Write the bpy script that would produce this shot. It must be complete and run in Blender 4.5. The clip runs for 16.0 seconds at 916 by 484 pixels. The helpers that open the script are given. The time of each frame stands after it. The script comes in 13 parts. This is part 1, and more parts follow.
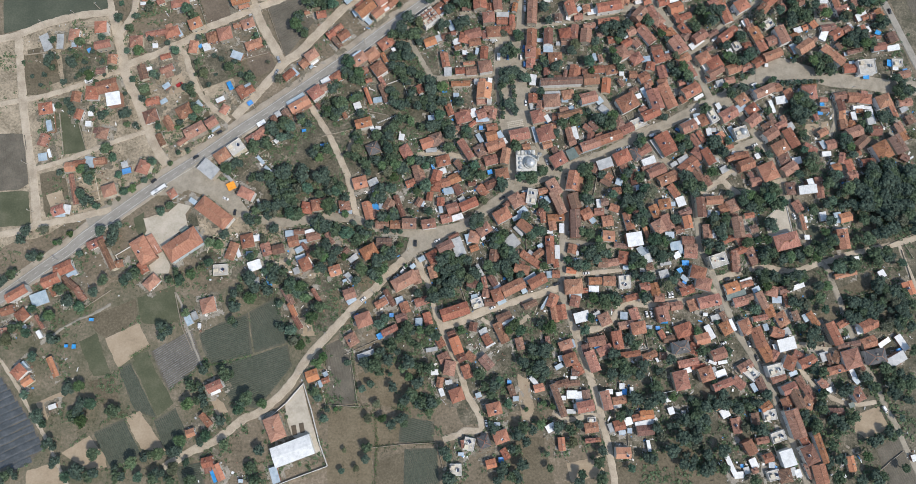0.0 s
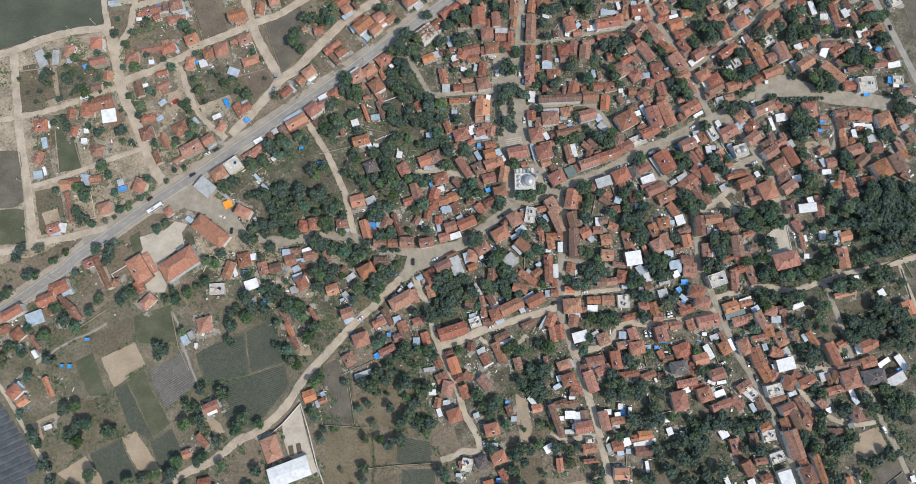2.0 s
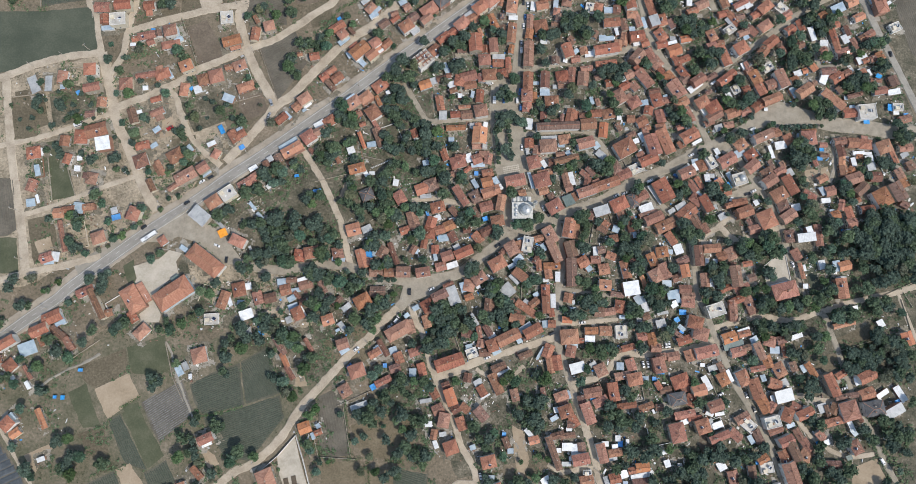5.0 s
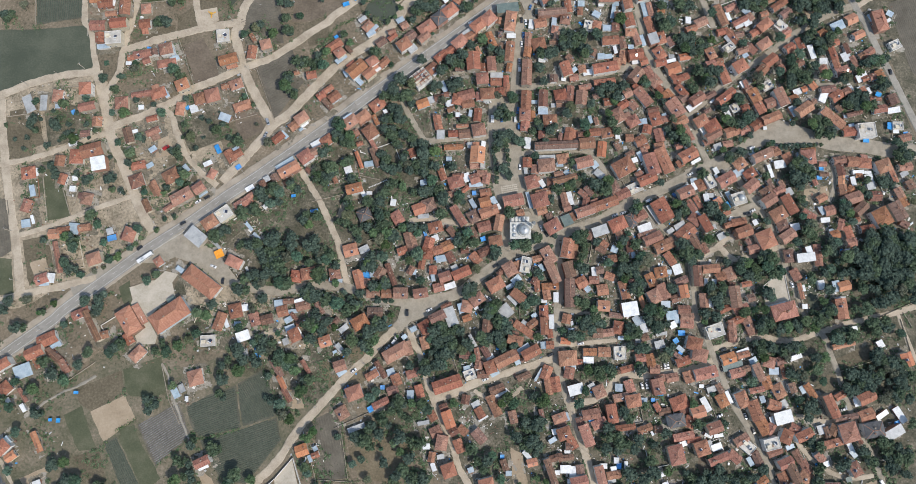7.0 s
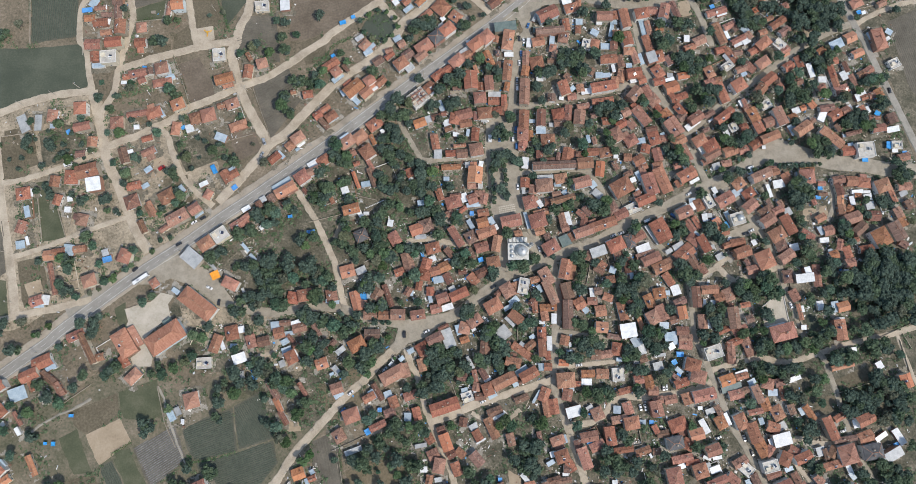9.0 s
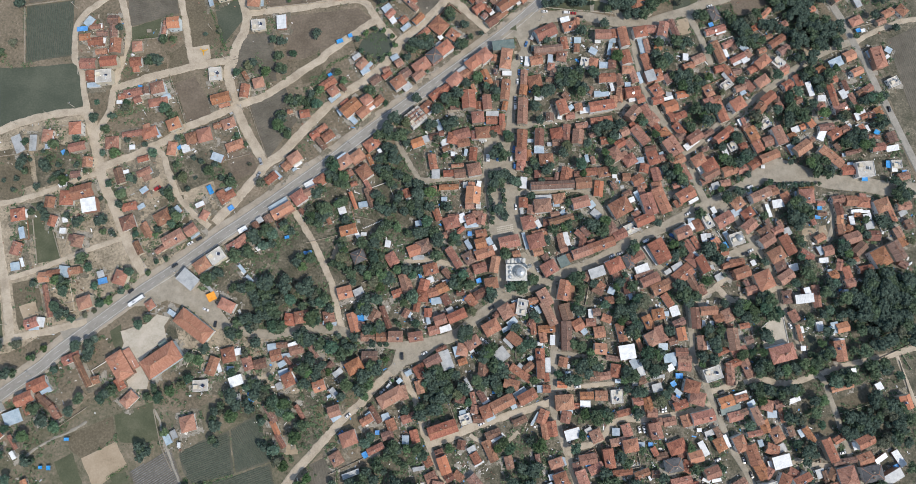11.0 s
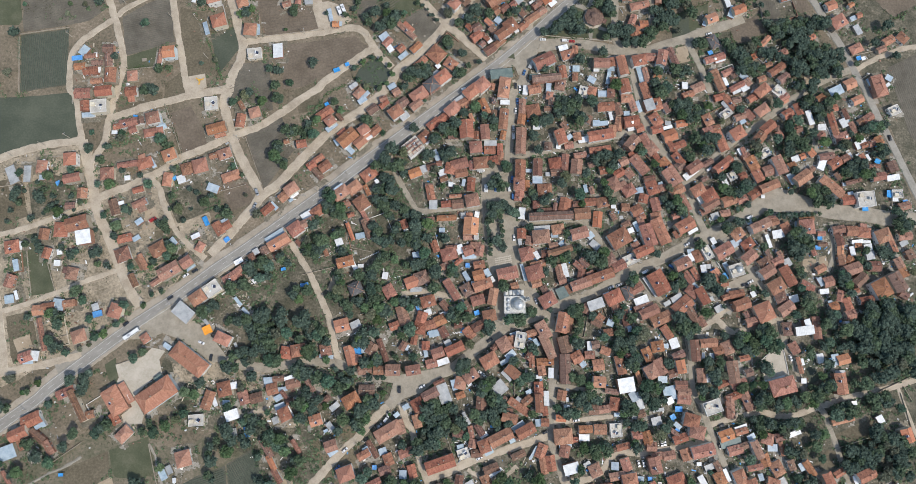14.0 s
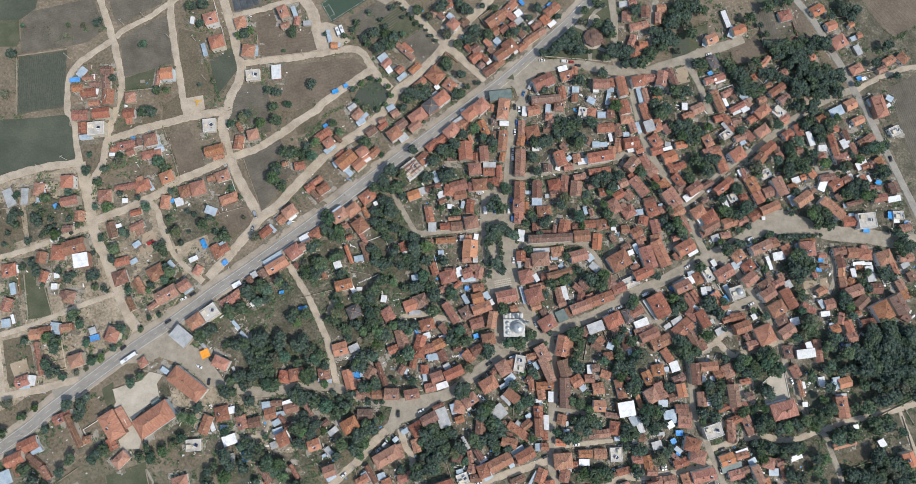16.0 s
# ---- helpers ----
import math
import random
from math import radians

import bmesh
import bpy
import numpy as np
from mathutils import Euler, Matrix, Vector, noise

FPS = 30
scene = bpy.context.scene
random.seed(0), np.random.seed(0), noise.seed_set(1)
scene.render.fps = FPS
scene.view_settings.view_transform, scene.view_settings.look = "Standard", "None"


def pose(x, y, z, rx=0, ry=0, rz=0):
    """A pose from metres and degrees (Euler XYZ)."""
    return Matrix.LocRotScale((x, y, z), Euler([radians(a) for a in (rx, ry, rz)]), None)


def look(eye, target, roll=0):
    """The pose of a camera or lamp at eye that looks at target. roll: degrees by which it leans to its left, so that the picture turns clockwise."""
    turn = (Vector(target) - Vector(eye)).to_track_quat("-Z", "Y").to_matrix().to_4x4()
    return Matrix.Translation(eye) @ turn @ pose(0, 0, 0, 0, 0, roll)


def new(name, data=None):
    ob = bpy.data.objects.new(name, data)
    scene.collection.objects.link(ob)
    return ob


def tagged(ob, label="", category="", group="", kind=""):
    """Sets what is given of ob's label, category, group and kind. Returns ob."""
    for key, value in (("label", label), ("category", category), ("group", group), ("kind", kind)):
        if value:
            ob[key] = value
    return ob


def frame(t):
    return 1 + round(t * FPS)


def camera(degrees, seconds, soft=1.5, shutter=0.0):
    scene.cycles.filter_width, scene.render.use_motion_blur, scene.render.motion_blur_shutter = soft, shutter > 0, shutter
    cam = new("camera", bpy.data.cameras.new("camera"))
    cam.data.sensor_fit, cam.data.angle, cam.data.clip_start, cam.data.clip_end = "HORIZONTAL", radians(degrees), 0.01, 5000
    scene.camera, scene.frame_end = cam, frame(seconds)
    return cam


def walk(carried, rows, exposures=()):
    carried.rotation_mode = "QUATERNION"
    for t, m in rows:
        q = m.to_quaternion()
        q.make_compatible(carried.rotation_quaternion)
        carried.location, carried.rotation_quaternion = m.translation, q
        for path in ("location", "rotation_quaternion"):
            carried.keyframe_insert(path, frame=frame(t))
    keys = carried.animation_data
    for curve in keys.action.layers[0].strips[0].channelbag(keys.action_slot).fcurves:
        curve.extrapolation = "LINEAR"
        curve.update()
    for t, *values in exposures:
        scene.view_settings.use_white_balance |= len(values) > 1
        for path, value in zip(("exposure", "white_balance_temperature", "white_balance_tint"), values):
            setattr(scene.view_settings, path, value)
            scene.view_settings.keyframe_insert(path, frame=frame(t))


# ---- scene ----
cam = camera(70.0, 16.0, soft=0.6)
PATH = [
    (0, (-0.08, -43.76, 446.21), (4.05, 29.76, 2.28), 6.16),
    (0.5, (-0.07, -39.99, 446.22), (4.20, 33.21, 2.23), 6.27),
    (1, (-0.05, -36.21, 446.23), (4.41, 36.34, 2.14), 6.48),
    (1.5, (-0.03, -32.43, 446.23), (4.56, 39.76, 2.08), 6.64),
    (2, (0.01, -28.66, 446.23), (4.76, 42.90, 1.99), 6.79),
    (2.5, (0.05, -24.91, 446.24), (4.92, 46.20, 1.93), 6.90),
    (3, (0.06, -21.19, 446.27), (5.19, 49.60, 1.90), 7.16),
    (3.5, (0.06, -17.46, 446.28), (5.38, 53.08, 1.87), 7.37),
    (4, (0.05, -13.70, 446.27), (5.56, 56.46, 1.81), 7.57),
    (6.5, (0.04, 5.25, 446.23), (6.52, 74.06, 1.57), 8.45),
    (7, (0.08, 9.03, 446.23), (6.73, 77.63, 1.54), 8.56),
    (7.5, (0.14, 12.81, 446.22), (6.95, 81.33, 1.52), 8.67),
    (8, (0.17, 16.56, 446.21), (7.38, 84.90, 1.48), 8.98),
    (8.5, (0.17, 20.28, 446.19), (7.54, 88.47, 1.44), 9.11),
    (9, (0.12, 23.98, 446.16), (7.72, 92.13, 1.41), 9.33),
    (11.5, (-0.16, 42.36, 445.81), (8.53, 110.03, 1.01), 10.22),
    (12, (-0.18, 46.01, 445.78), (8.57, 113.48, 0.96), 10.31),
    (12.5, (-0.17, 49.64, 445.75), (8.71, 117.16, 0.93), 10.41),
    (13, (-0.13, 53.24, 445.72), (8.68, 121.03, 0.94), 10.30),
    (13.5, (-0.09, 56.81, 445.70), (8.72, 124.72, 0.94), 10.27),
    (14, (-0.05, 60.34, 445.68), (8.92, 128.44, 0.95), 10.37),
    (14.5, (-0.03, 63.82, 445.67), (9.05, 132.21, 0.99), 10.45),
    (15, (-0.01, 67.25, 445.67), (8.91, 136.49, 1.11), 10.18),
    (15.5, (0.02, 70.63, 445.66), (8.99, 140.32, 1.18), 10.16),
    (16, (0.06, 73.98, 445.65), (8.79, 144.02, 1.22), 9.92),
]
walk(cam, [(t, look(eye, target, roll)) for t, eye, target, roll in PATH])

# ---- world, sun, exposure ----
SUN_TURN, SUN_HEIGHT = -34.0, 54.0      # where the sun stands: degrees from +x, degrees up
world = bpy.data.worlds.new("hazy_sky")
world.use_nodes = True
scene.world = world
sky = world.node_tree.nodes.new("ShaderNodeTexSky")
sky.sky_type, sky.sun_disc = "NISHITA", False
sky.sun_elevation, sky.sun_rotation = radians(SUN_HEIGHT), radians(90 - SUN_TURN)
sky.air_density, sky.dust_density = 1.4, 1.2
back = world.node_tree.nodes["Background"]
back.inputs["Strength"].default_value = 0.15
world.node_tree.links.new(sky.outputs[0], back.inputs["Color"])
sun = new("sun", bpy.data.lights.new("sun", "SUN"))
sun.data.energy, sun.data.angle, sun.data.color = 3.2, radians(0.6), (1.0, 0.945, 0.87)
_e, _a = radians(SUN_HEIGHT), radians(SUN_TURN)
sun.matrix_world = look((300 * math.cos(_a) * math.cos(_e), 300 * math.sin(_a) * math.cos(_e), 300 * math.sin(_e)), (0, 0, 0))
scene.view_settings.exposure = -0.04

# ---- materials ----
rng = random.Random(7)


def material(name, stops, scale=0.3, fine=2.5, rough=0.9, bump=0.15, metal=0.0, vary=0.0, fine_mix=0.35, place="world", detail=6.0, streak=None, spread=0.13):
    """A worn surface: a colour ramp over broad noise, finer grain on top, a little relief. vary: how far each object strays."""
    m = bpy.data.materials.new(name)
    m.use_nodes = True
    nodes, links = m.node_tree.nodes, m.node_tree.links
    bsdf = nodes["Principled BSDF"]
    if place == "world":
        where = nodes.new("ShaderNodeNewGeometry").outputs["Position"]
    else:
        where = nodes.new("ShaderNodeTexCoord").outputs["Object"]
    if streak:
        mp = nodes.new("ShaderNodeMapping")
        mp.inputs["Scale"].default_value = streak
        links.new(where, mp.inputs["Vector"])
        where = mp.outputs["Vector"]
    n1, n2 = nodes.new("ShaderNodeTexNoise"), nodes.new("ShaderNodeTexNoise")
    for n, s in ((n1, scale), (n2, fine)):
        n.inputs["Scale"].default_value, n.inputs["Detail"].default_value = s, detail
        n.inputs["Roughness"].default_value = 0.62
        links.new(where, n.inputs["Vector"])
    mix = nodes.new("ShaderNodeMath")
    mix.operation = "MULTIPLY_ADD"
    links.new(n2.outputs["Fac"], mix.inputs[0])
    mix.inputs[1].default_value = fine_mix
    less = nodes.new("ShaderNodeMath")
    less.operation = "MULTIPLY_ADD"
    links.new(n1.outputs["Fac"], less.inputs[0])
    less.inputs[1].default_value, less.inputs[2].default_value = 1 - fine_mix, 0.0
    links.new(less.outputs[0], mix.inputs[2])
    ramp = nodes.new("ShaderNodeValToRGB")
    els = ramp.color_ramp.elements
    while len(els) < len(stops):
        els.new(0.5)
    for i, c in enumerate(stops):
        els[i].position = 0.5 - spread + 2 * spread * i / max(1, len(stops) - 1)
        els[i].color = (*c, 1)
    links.new(mix.outputs[0], ramp.inputs["Fac"])
    colour = ramp.outputs["Color"]
    if vary:
        info = nodes.new("ShaderNodeObjectInfo")
        hsv = nodes.new("ShaderNodeHueSaturation")
        for sock, low, high in (("Hue", 0.5 - 0.02 * vary, 0.5 + 0.02 * vary), ("Value", 1 - 0.45 * vary, 1 + 0.35 * vary), ("Saturation", 1 + 0.15 * vary, 1 - 0.35 * vary)):
            r = nodes.new("ShaderNodeMapRange")
            odd = nodes.new("ShaderNodeMath")
            odd.operation = "FRACT"
            mul = nodes.new("ShaderNodeMath")
            mul.operation = "MULTIPLY"
            mul.inputs[1].default_value = {"Hue": 7.31, "Value": 1.0, "Saturation": 3.77}[sock]
            links.new(info.outputs["Random"], mul.inputs[0])
            links.new(mul.outputs[0], odd.inputs[0])
            links.new(odd.outputs[0], r.inputs["Value"])
            r.inputs["To Min"].default_value, r.inputs["To Max"].default_value = low, high
            links.new(r.outputs[0], hsv.inputs[sock])
        links.new(colour, hsv.inputs["Color"])
        colour = hsv.outputs["Color"]
    links.new(colour, bsdf.inputs["Base Color"])
    bsdf.inputs["Roughness"].default_value, bsdf.inputs["Metallic"].default_value = rough, metal
    if bump:
        b = nodes.new("ShaderNodeBump")
        b.inputs["Strength"].default_value, b.inputs["Distance"].default_value = 0.6, bump
        links.new(n2.outputs["Fac"], b.inputs["Height"])
        links.new(b.outputs["Normal"], bsdf.inputs["Normal"])
    return m


def plain(name, colour, rough=0.6, metal=0.0):
    d = tuple(c * 0.82 for c in colour)
    u = tuple(min(1, c * 1.12) for c in colour)
    return material(name, [d, colour, u], 0.8, 4, rough, 0.01, metal, place="object")


SOIL = material("dry_soil_and_grass", [(0.09, 0.077, 0.049), (0.147, 0.122, 0.083), (0.2, 0.161, 0.113), (0.29, 0.233, 0.17)], 0.05, 0.6, 0.95, 0.3, detail=12, fine_mix=0.55)
GARDEN = material("garden_soil_and_growth", [(0.042, 0.046, 0.028), (0.088, 0.083, 0.056), (0.145, 0.127, 0.09), (0.28, 0.242, 0.18)], 0.1, 0.7, 0.95, 0.3, detail=12, fine_mix=0.45)
MEADOW = material("rough_meadow", [(0.075, 0.078, 0.045), (0.118, 0.111, 0.07), (0.172, 0.147, 0.102), (0.25, 0.205, 0.15)], 0.06, 0.6, 0.95, 0.3, detail=12, fine_mix=0.45)
DIRT = material("pale_dirt_road", [(0.31, 0.258, 0.192), (0.42, 0.352, 0.268), (0.5, 0.425, 0.33)], 0.12, 1.2, 0.95, 0.05)
DUST = material("dusty_shoulder", [(0.26, 0.222, 0.172), (0.345, 0.296, 0.232), (0.415, 0.36, 0.287)], 0.1, 1.0, 0.95, 0.05)
GRAVEL = material("gravel", [(0.22, 0.2, 0.165), (0.29, 0.265, 0.22), (0.35, 0.315, 0.26)], 0.1, 1.5, 0.95, 0.05)
STREET = material("worn_street_paving", [(0.235, 0.205, 0.158), (0.31, 0.272, 0.212), (0.375, 0.33, 0.262)], 0.15, 1.0, 0.9, 0.03)
ASPHALT = material("grey_asphalt", [(0.23, 0.216, 0.19), (0.275, 0.258, 0.229), (0.32, 0.301, 0.266)], 0.1, 0.8, 0.88, 0.02)
PALE_ASPHALT = material("pale_asphalt", [(0.24, 0.222, 0.19), (0.3, 0.278, 0.238), (0.35, 0.323, 0.278)], 0.1, 0.8, 0.88, 0.02)
CONCRETE = material("yard_concrete", [(0.36, 0.318, 0.25), (0.45, 0.4, 0.322), (0.52, 0.467, 0.385)], 0.12, 1.0, 0.9, 0.02)
YARD_PAVING = material("worn_yard_concrete", [(0.2, 0.182, 0.152), (0.29, 0.265, 0.223), (0.39, 0.358, 0.305)], 0.25, 1.6, 0.92, 0.05, detail=10, fine_mix=0.5)
YARD_EARTH = material("grey_brown_yard_earth", [(0.08, 0.073, 0.052), (0.135, 0.121, 0.09), (0.2, 0.177, 0.134), (0.31, 0.273, 0.212)], 0.15, 0.9, 0.95, 0.2, detail=12, fine_mix=0.5)
PAINT = plain("road_paint", (0.6, 0.585, 0.55), 0.7)
BARE = material("bare_tan_earth", [(0.27, 0.208, 0.138), (0.345, 0.27, 0.186), (0.41, 0.328, 0.235)], 0.06, 0.7, 0.95, 0.08)
DRY = material("dry_stubble", [(0.088, 0.074, 0.047), (0.13, 0.108, 0.071), (0.185, 0.152, 0.103)], 0.07, 0.7, 0.95, 0.2, detail=10, fine_mix=0.6)
GRASS = material("green_grass", [(0.062, 0.07, 0.038), (0.085, 0.093, 0.053), (0.125, 0.122, 0.078)], 0.07, 0.9, 0.95, 0.2)
CROP = material("dark_green_crop", [(0.056, 0.067, 0.046), (0.074, 0.085, 0.059), (0.1, 0.108, 0.076)], 0.05, 0.8, 0.95, 0.2)
STRAW = material("straw_field", [(0.115, 0.094, 0.058), (0.16, 0.13, 0.083), (0.215, 0.175, 0.116)], 0.08, 0.7, 0.95, 0.2, detail=10, fine_mix=0.6)
FURROW = material("ploughed_earth", [(0.09, 0.08, 0.061), (0.125, 0.111, 0.086), (0.17, 0.148, 0.115)], 0.09, 0.9, 0.95, 0.2)
CLOD = material("turned_brown_earth", [(0.107, 0.085, 0.061), (0.148, 0.117, 0.085), (0.195, 0.156, 0.116)], 0.07, 0.7, 0.95, 0.15, fine_mix=0.5)
ROW_SOIL = material("soil_under_row_crop", [(0.066, 0.068, 0.05), (0.092, 0.092, 0.067), (0.13, 0.12, 0.09)], 0.09, 0.9, 0.95, 0.2)
SHEET = material("mulch_film", [(0.1, 0.097, 0.09), (0.15, 0.145, 0.136), (0.225, 0.218, 0.205)], 0.5, 2, 0.5, 0.03)
ROWLEAF = material("row_crop_leaves", [(0.046, 0.058, 0.042), (0.066, 0.08, 0.057), (0.095, 0.108, 0.078)], 0.5, 2, 0.9, 0.2)
NETTING = material("dark_tunnel_film", [(0.05, 0.056, 0.06), (0.072, 0.08, 0.085), (0.115, 0.123, 0.13)], 0.2, 1.5, 0.45, 0.02)
MATS = {"dirt": DIRT, "dust": DUST, "gravel": GRAVEL, "street": STREET, "asphalt": ASPHALT, "asphalt_pale": PALE_ASPHALT}

TILE = material("red_clay_tiles", [(0.115, 0.053, 0.036), (0.27, 0.116, 0.071), (0.345, 0.154, 0.095), (0.46, 0.235, 0.152)], 0.5, 2.2, 0.85, 0.05, vary=0.5, fine_mix=0.55, place="object", streak=(1.6, 0.5, 0.5), detail=5.5, spread=0.11)
TILE_DARK = material("weathered_brown_tiles", [(0.08, 0.047, 0.036), (0.165, 0.087, 0.061), (0.22, 0.12, 0.085), (0.32, 0.185, 0.135)], 0.5, 2.2, 0.88, 0.05, vary=0.55, fine_mix=0.55, place="object", streak=(1.6, 0.5, 0.5), detail=5.5, spread=0.11)
TILE_PALE = material("pale_red_clay_tiles", [(0.25, 0.11, 0.068), (0.355, 0.16, 0.1), (0.405, 0.19, 0.122), (0.49, 0.26, 0.175)], 0.5, 2.2, 0.85, 0.05, vary=0.3, fine_mix=0.5, place="object", streak=(1.6, 0.5, 0.5), detail=5.5, spread=0.11)
TILE_ORANGE = material("new_orange_tiles", [(0.33, 0.13, 0.07), (0.43, 0.177, 0.094), (0.47, 0.205, 0.113), (0.54, 0.27, 0.155)], 0.5, 2.2, 0.8, 0.04, vary=0.3, fine_mix=0.5, place="object", streak=(1.6, 0.5, 0.5), detail=5.5, spread=0.11)
SLATE = material("dark_grey_roofing", [(0.06, 0.06, 0.065), (0.1, 0.098, 0.1), (0.15, 0.145, 0.145)], 0.4, 2.0, 0.8, 0.04, vary=0.4)
WHITE_SHEET = material("white_metal_sheet", [(0.55, 0.56, 0.56), (0.69, 0.7, 0.695), (0.79, 0.79, 0.78)], 0.35, 2.0, 0.5, 0.02, vary=0.35)
BLUE_SHEET = material("pale_blue_metal_sheet", [(0.25, 0.33, 0.4), (0.36, 0.44, 0.5), (0.46, 0.53, 0.57)], 0.3, 2.0, 0.5, 0.02, vary=0.35)
GREY_SHEET = material("grey_metal_sheet", [(0.27, 0.28, 0.28), (0.38, 0.39, 0.39), (0.47, 0.47, 0.46)], 0.3, 2.0, 0.5, 0.02, vary=0.4)
GREEN_SHEET = material("dull_green_metal_sheet", [(0.09, 0.13, 0.12), (0.13, 0.175, 0.16), (0.18, 0.22, 0.2)], 0.3, 2.0, 0.55, 0.02, vary=0.2)
ROOF_SLAB = material("bare_concrete_roof", [(0.36, 0.34, 0.3), (0.5, 0.47, 0.42), (0.62, 0.58, 0.52)], 0.3, 1.8, 0.9, 0.02, vary=0.25)
MORTAR = material("mortared_ridge_tiles", [(0.24, 0.105, 0.065), (0.34, 0.16, 0.1), (0.44, 0.24, 0.165)], 0.6, 3, 0.85, 0.02, vary=0.5)
PLASTERS = [material("white_plaster", [(0.52, 0.51, 0.48), (0.68, 0.66, 0.62), (0.76, 0.74, 0.7)], 0.4, 2, 0.9, 0.01, vary=0.2),
            material("cream_plaster", [(0.48, 0.42, 0.32), (0.6, 0.53, 0.41), (0.68, 0.61, 0.49)], 0.4, 2, 0.9, 0.01, vary=0.3),
            material("bare_brick", [(0.26, 0.13, 0.09), (0.34, 0.18, 0.125), (0.42, 0.25, 0.18)], 0.5, 3, 0.9, 0.03, vary=0.3),
            material("mud_render", [(0.28, 0.235, 0.18), (0.37, 0.32, 0.25), (0.45, 0.39, 0.31)], 0.4, 2, 0.92, 0.03, vary=0.3),
            material("pale_blue_plaster", [(0.4, 0.45, 0.47), (0.5, 0.56, 0.58), (0.58, 0.63, 0.65)], 0.4, 2, 0.9, 0.01, vary=0.3)]
TARP = material("bright_blue_tarp", [(0.025, 0.19, 0.48), (0.04, 0.27, 0.62), (0.08, 0.36, 0.7)], 0.6, 2, 0.5, 0.05, vary=0.3)
ORANGE_TARP = material("orange_tarp", [(0.75, 0.27, 0.02), (0.85, 0.33, 0.03), (0.9, 0.4, 0.06)], 0.4, 2, 0.5, 0.03)
BRICK = plain("chimney_brick", (0.3, 0.17, 0.12), 0.9)
GLASS = plain("window_glass", (0.035, 0.045, 0.055), 0.12)
FRAME = plain("window_frame_paint", (0.65, 0.65, 0.63), 0.6)
PANEL = plain("solar_panel_glass", (0.03, 0.04, 0.07), 0.2)
TANK = plain("white_tank_enamel", (0.72, 0.73, 0.74), 0.4, 0.1)
BARK = plain("tree_bark", (0.11, 0.085, 0.06), 0.95)
TIMBER = plain("grey_timber", (0.28, 0.24, 0.19), 0.9)
STONE = material("pale_mosque_stone", [(0.42, 0.41, 0.38), (0.55, 0.54, 0.5), (0.65, 0.64, 0.6)], 0.5, 2.5, 0.8, 0.01)
LEAD = material("grey_lead_sheet", [(0.34, 0.36, 0.37), (0.45, 0.47, 0.48), (0.55, 0.57, 0.58)], 0.6, 3, 0.42, 0.01, metal=0.35)


def leaf_material(name, low, mid, high):
    """Foliage: each clump strays in tone, each tree too."""
    m = material(name, [low, mid, high], 0.5, 2.0, 0.95, 0.0, vary=0.8, place="world")
    nodes, links = m.node_tree.nodes, m.node_tree.links
    bsdf = nodes["Principled BSDF"]
    bsdf.inputs["Specular IOR Level"].default_value = 0.15
    came = bsdf.inputs["Base Color"].links[0].from_socket
    hsv = nodes.new("ShaderNodeHueSaturation")
    isle = nodes.new("ShaderNodeNewGeometry").outputs["Random Per Island"]
    r = nodes.new("ShaderNodeMapRange")
    r.inputs["To Min"].default_value, r.inputs["To Max"].default_value = 0.6, 1.45
    links.new(isle, r.inputs["Value"])
    links.new(r.outputs[0], hsv.inputs["Value"])
    links.new(came, hsv.inputs["Color"])
    links.new(hsv.outputs["Color"], bsdf.inputs["Base Color"])
    return m


LEAF = leaf_material("orchard_leaves", (0.043, 0.075, 0.035), (0.071, 0.118, 0.055), (0.115, 0.162, 0.078))
LEAF_DARK = leaf_material("dark_leaves", (0.039, 0.071, 0.052), (0.062, 0.108, 0.072), (0.097, 0.147, 0.096))
LEAF_OLIVE = leaf_material("olive_leaves", (0.066, 0.080, 0.048), (0.101, 0.114, 0.068), (0.147, 0.153, 0.097))
WEED = leaf_material("weeds_and_shrubs", (0.059, 0.066, 0.036), (0.091, 0.096, 0.059), (0.15, 0.139, 0.091))

# ---- helpers of this scene ----


def mesh_object(name, verts, faces, mat, parent=None, label="", slots=None):
    me = bpy.data.meshes.new(name)
    me.from_pydata(verts, [], faces)
    for m in (mat if isinstance(mat, (list, tuple)) else [mat]):
        me.materials.append(m)
    if slots is not None:
        me.polygons.foreach_set("material_index", slots)
    ob = new(name, me)
    if parent is not None:
        ob.parent = parent
    if label:
        ob["label"] = label
    return ob


def part(name, bm, mat, parent=None, label=""):
    me = bpy.data.meshes.new(name)
    bm.to_mesh(me)
    bm.free()
    me.materials.append(mat)
    ob = new(name, me)
    if parent is not None:
        ob.parent = parent
    if label:
        ob["label"] = label
    return ob


def smooth_line(points, step=4.0):
    """Points along a soft curve through the given ones."""
    p = [np.array(q, float) for q in points]
    p = [2 * p[0] - p[1]] + p + [2 * p[-1] - p[-2]]
    out = []
    for a, b, c, d in zip(p, p[1:], p[2:], p[3:]):
        n = max(2, int(np.linalg.norm(c - b) / step))
        for k in range(n):
            t = k / n
            out.append(0.5 * (2 * b + (c - a) * t + (2 * a - 5 * b + 4 * c - d) * t * t + (3 * b - 3 * c + d - a) * t ** 3))
    out.append(p[-2])
    return np.array(out)


road_count = 0
ROADS = []


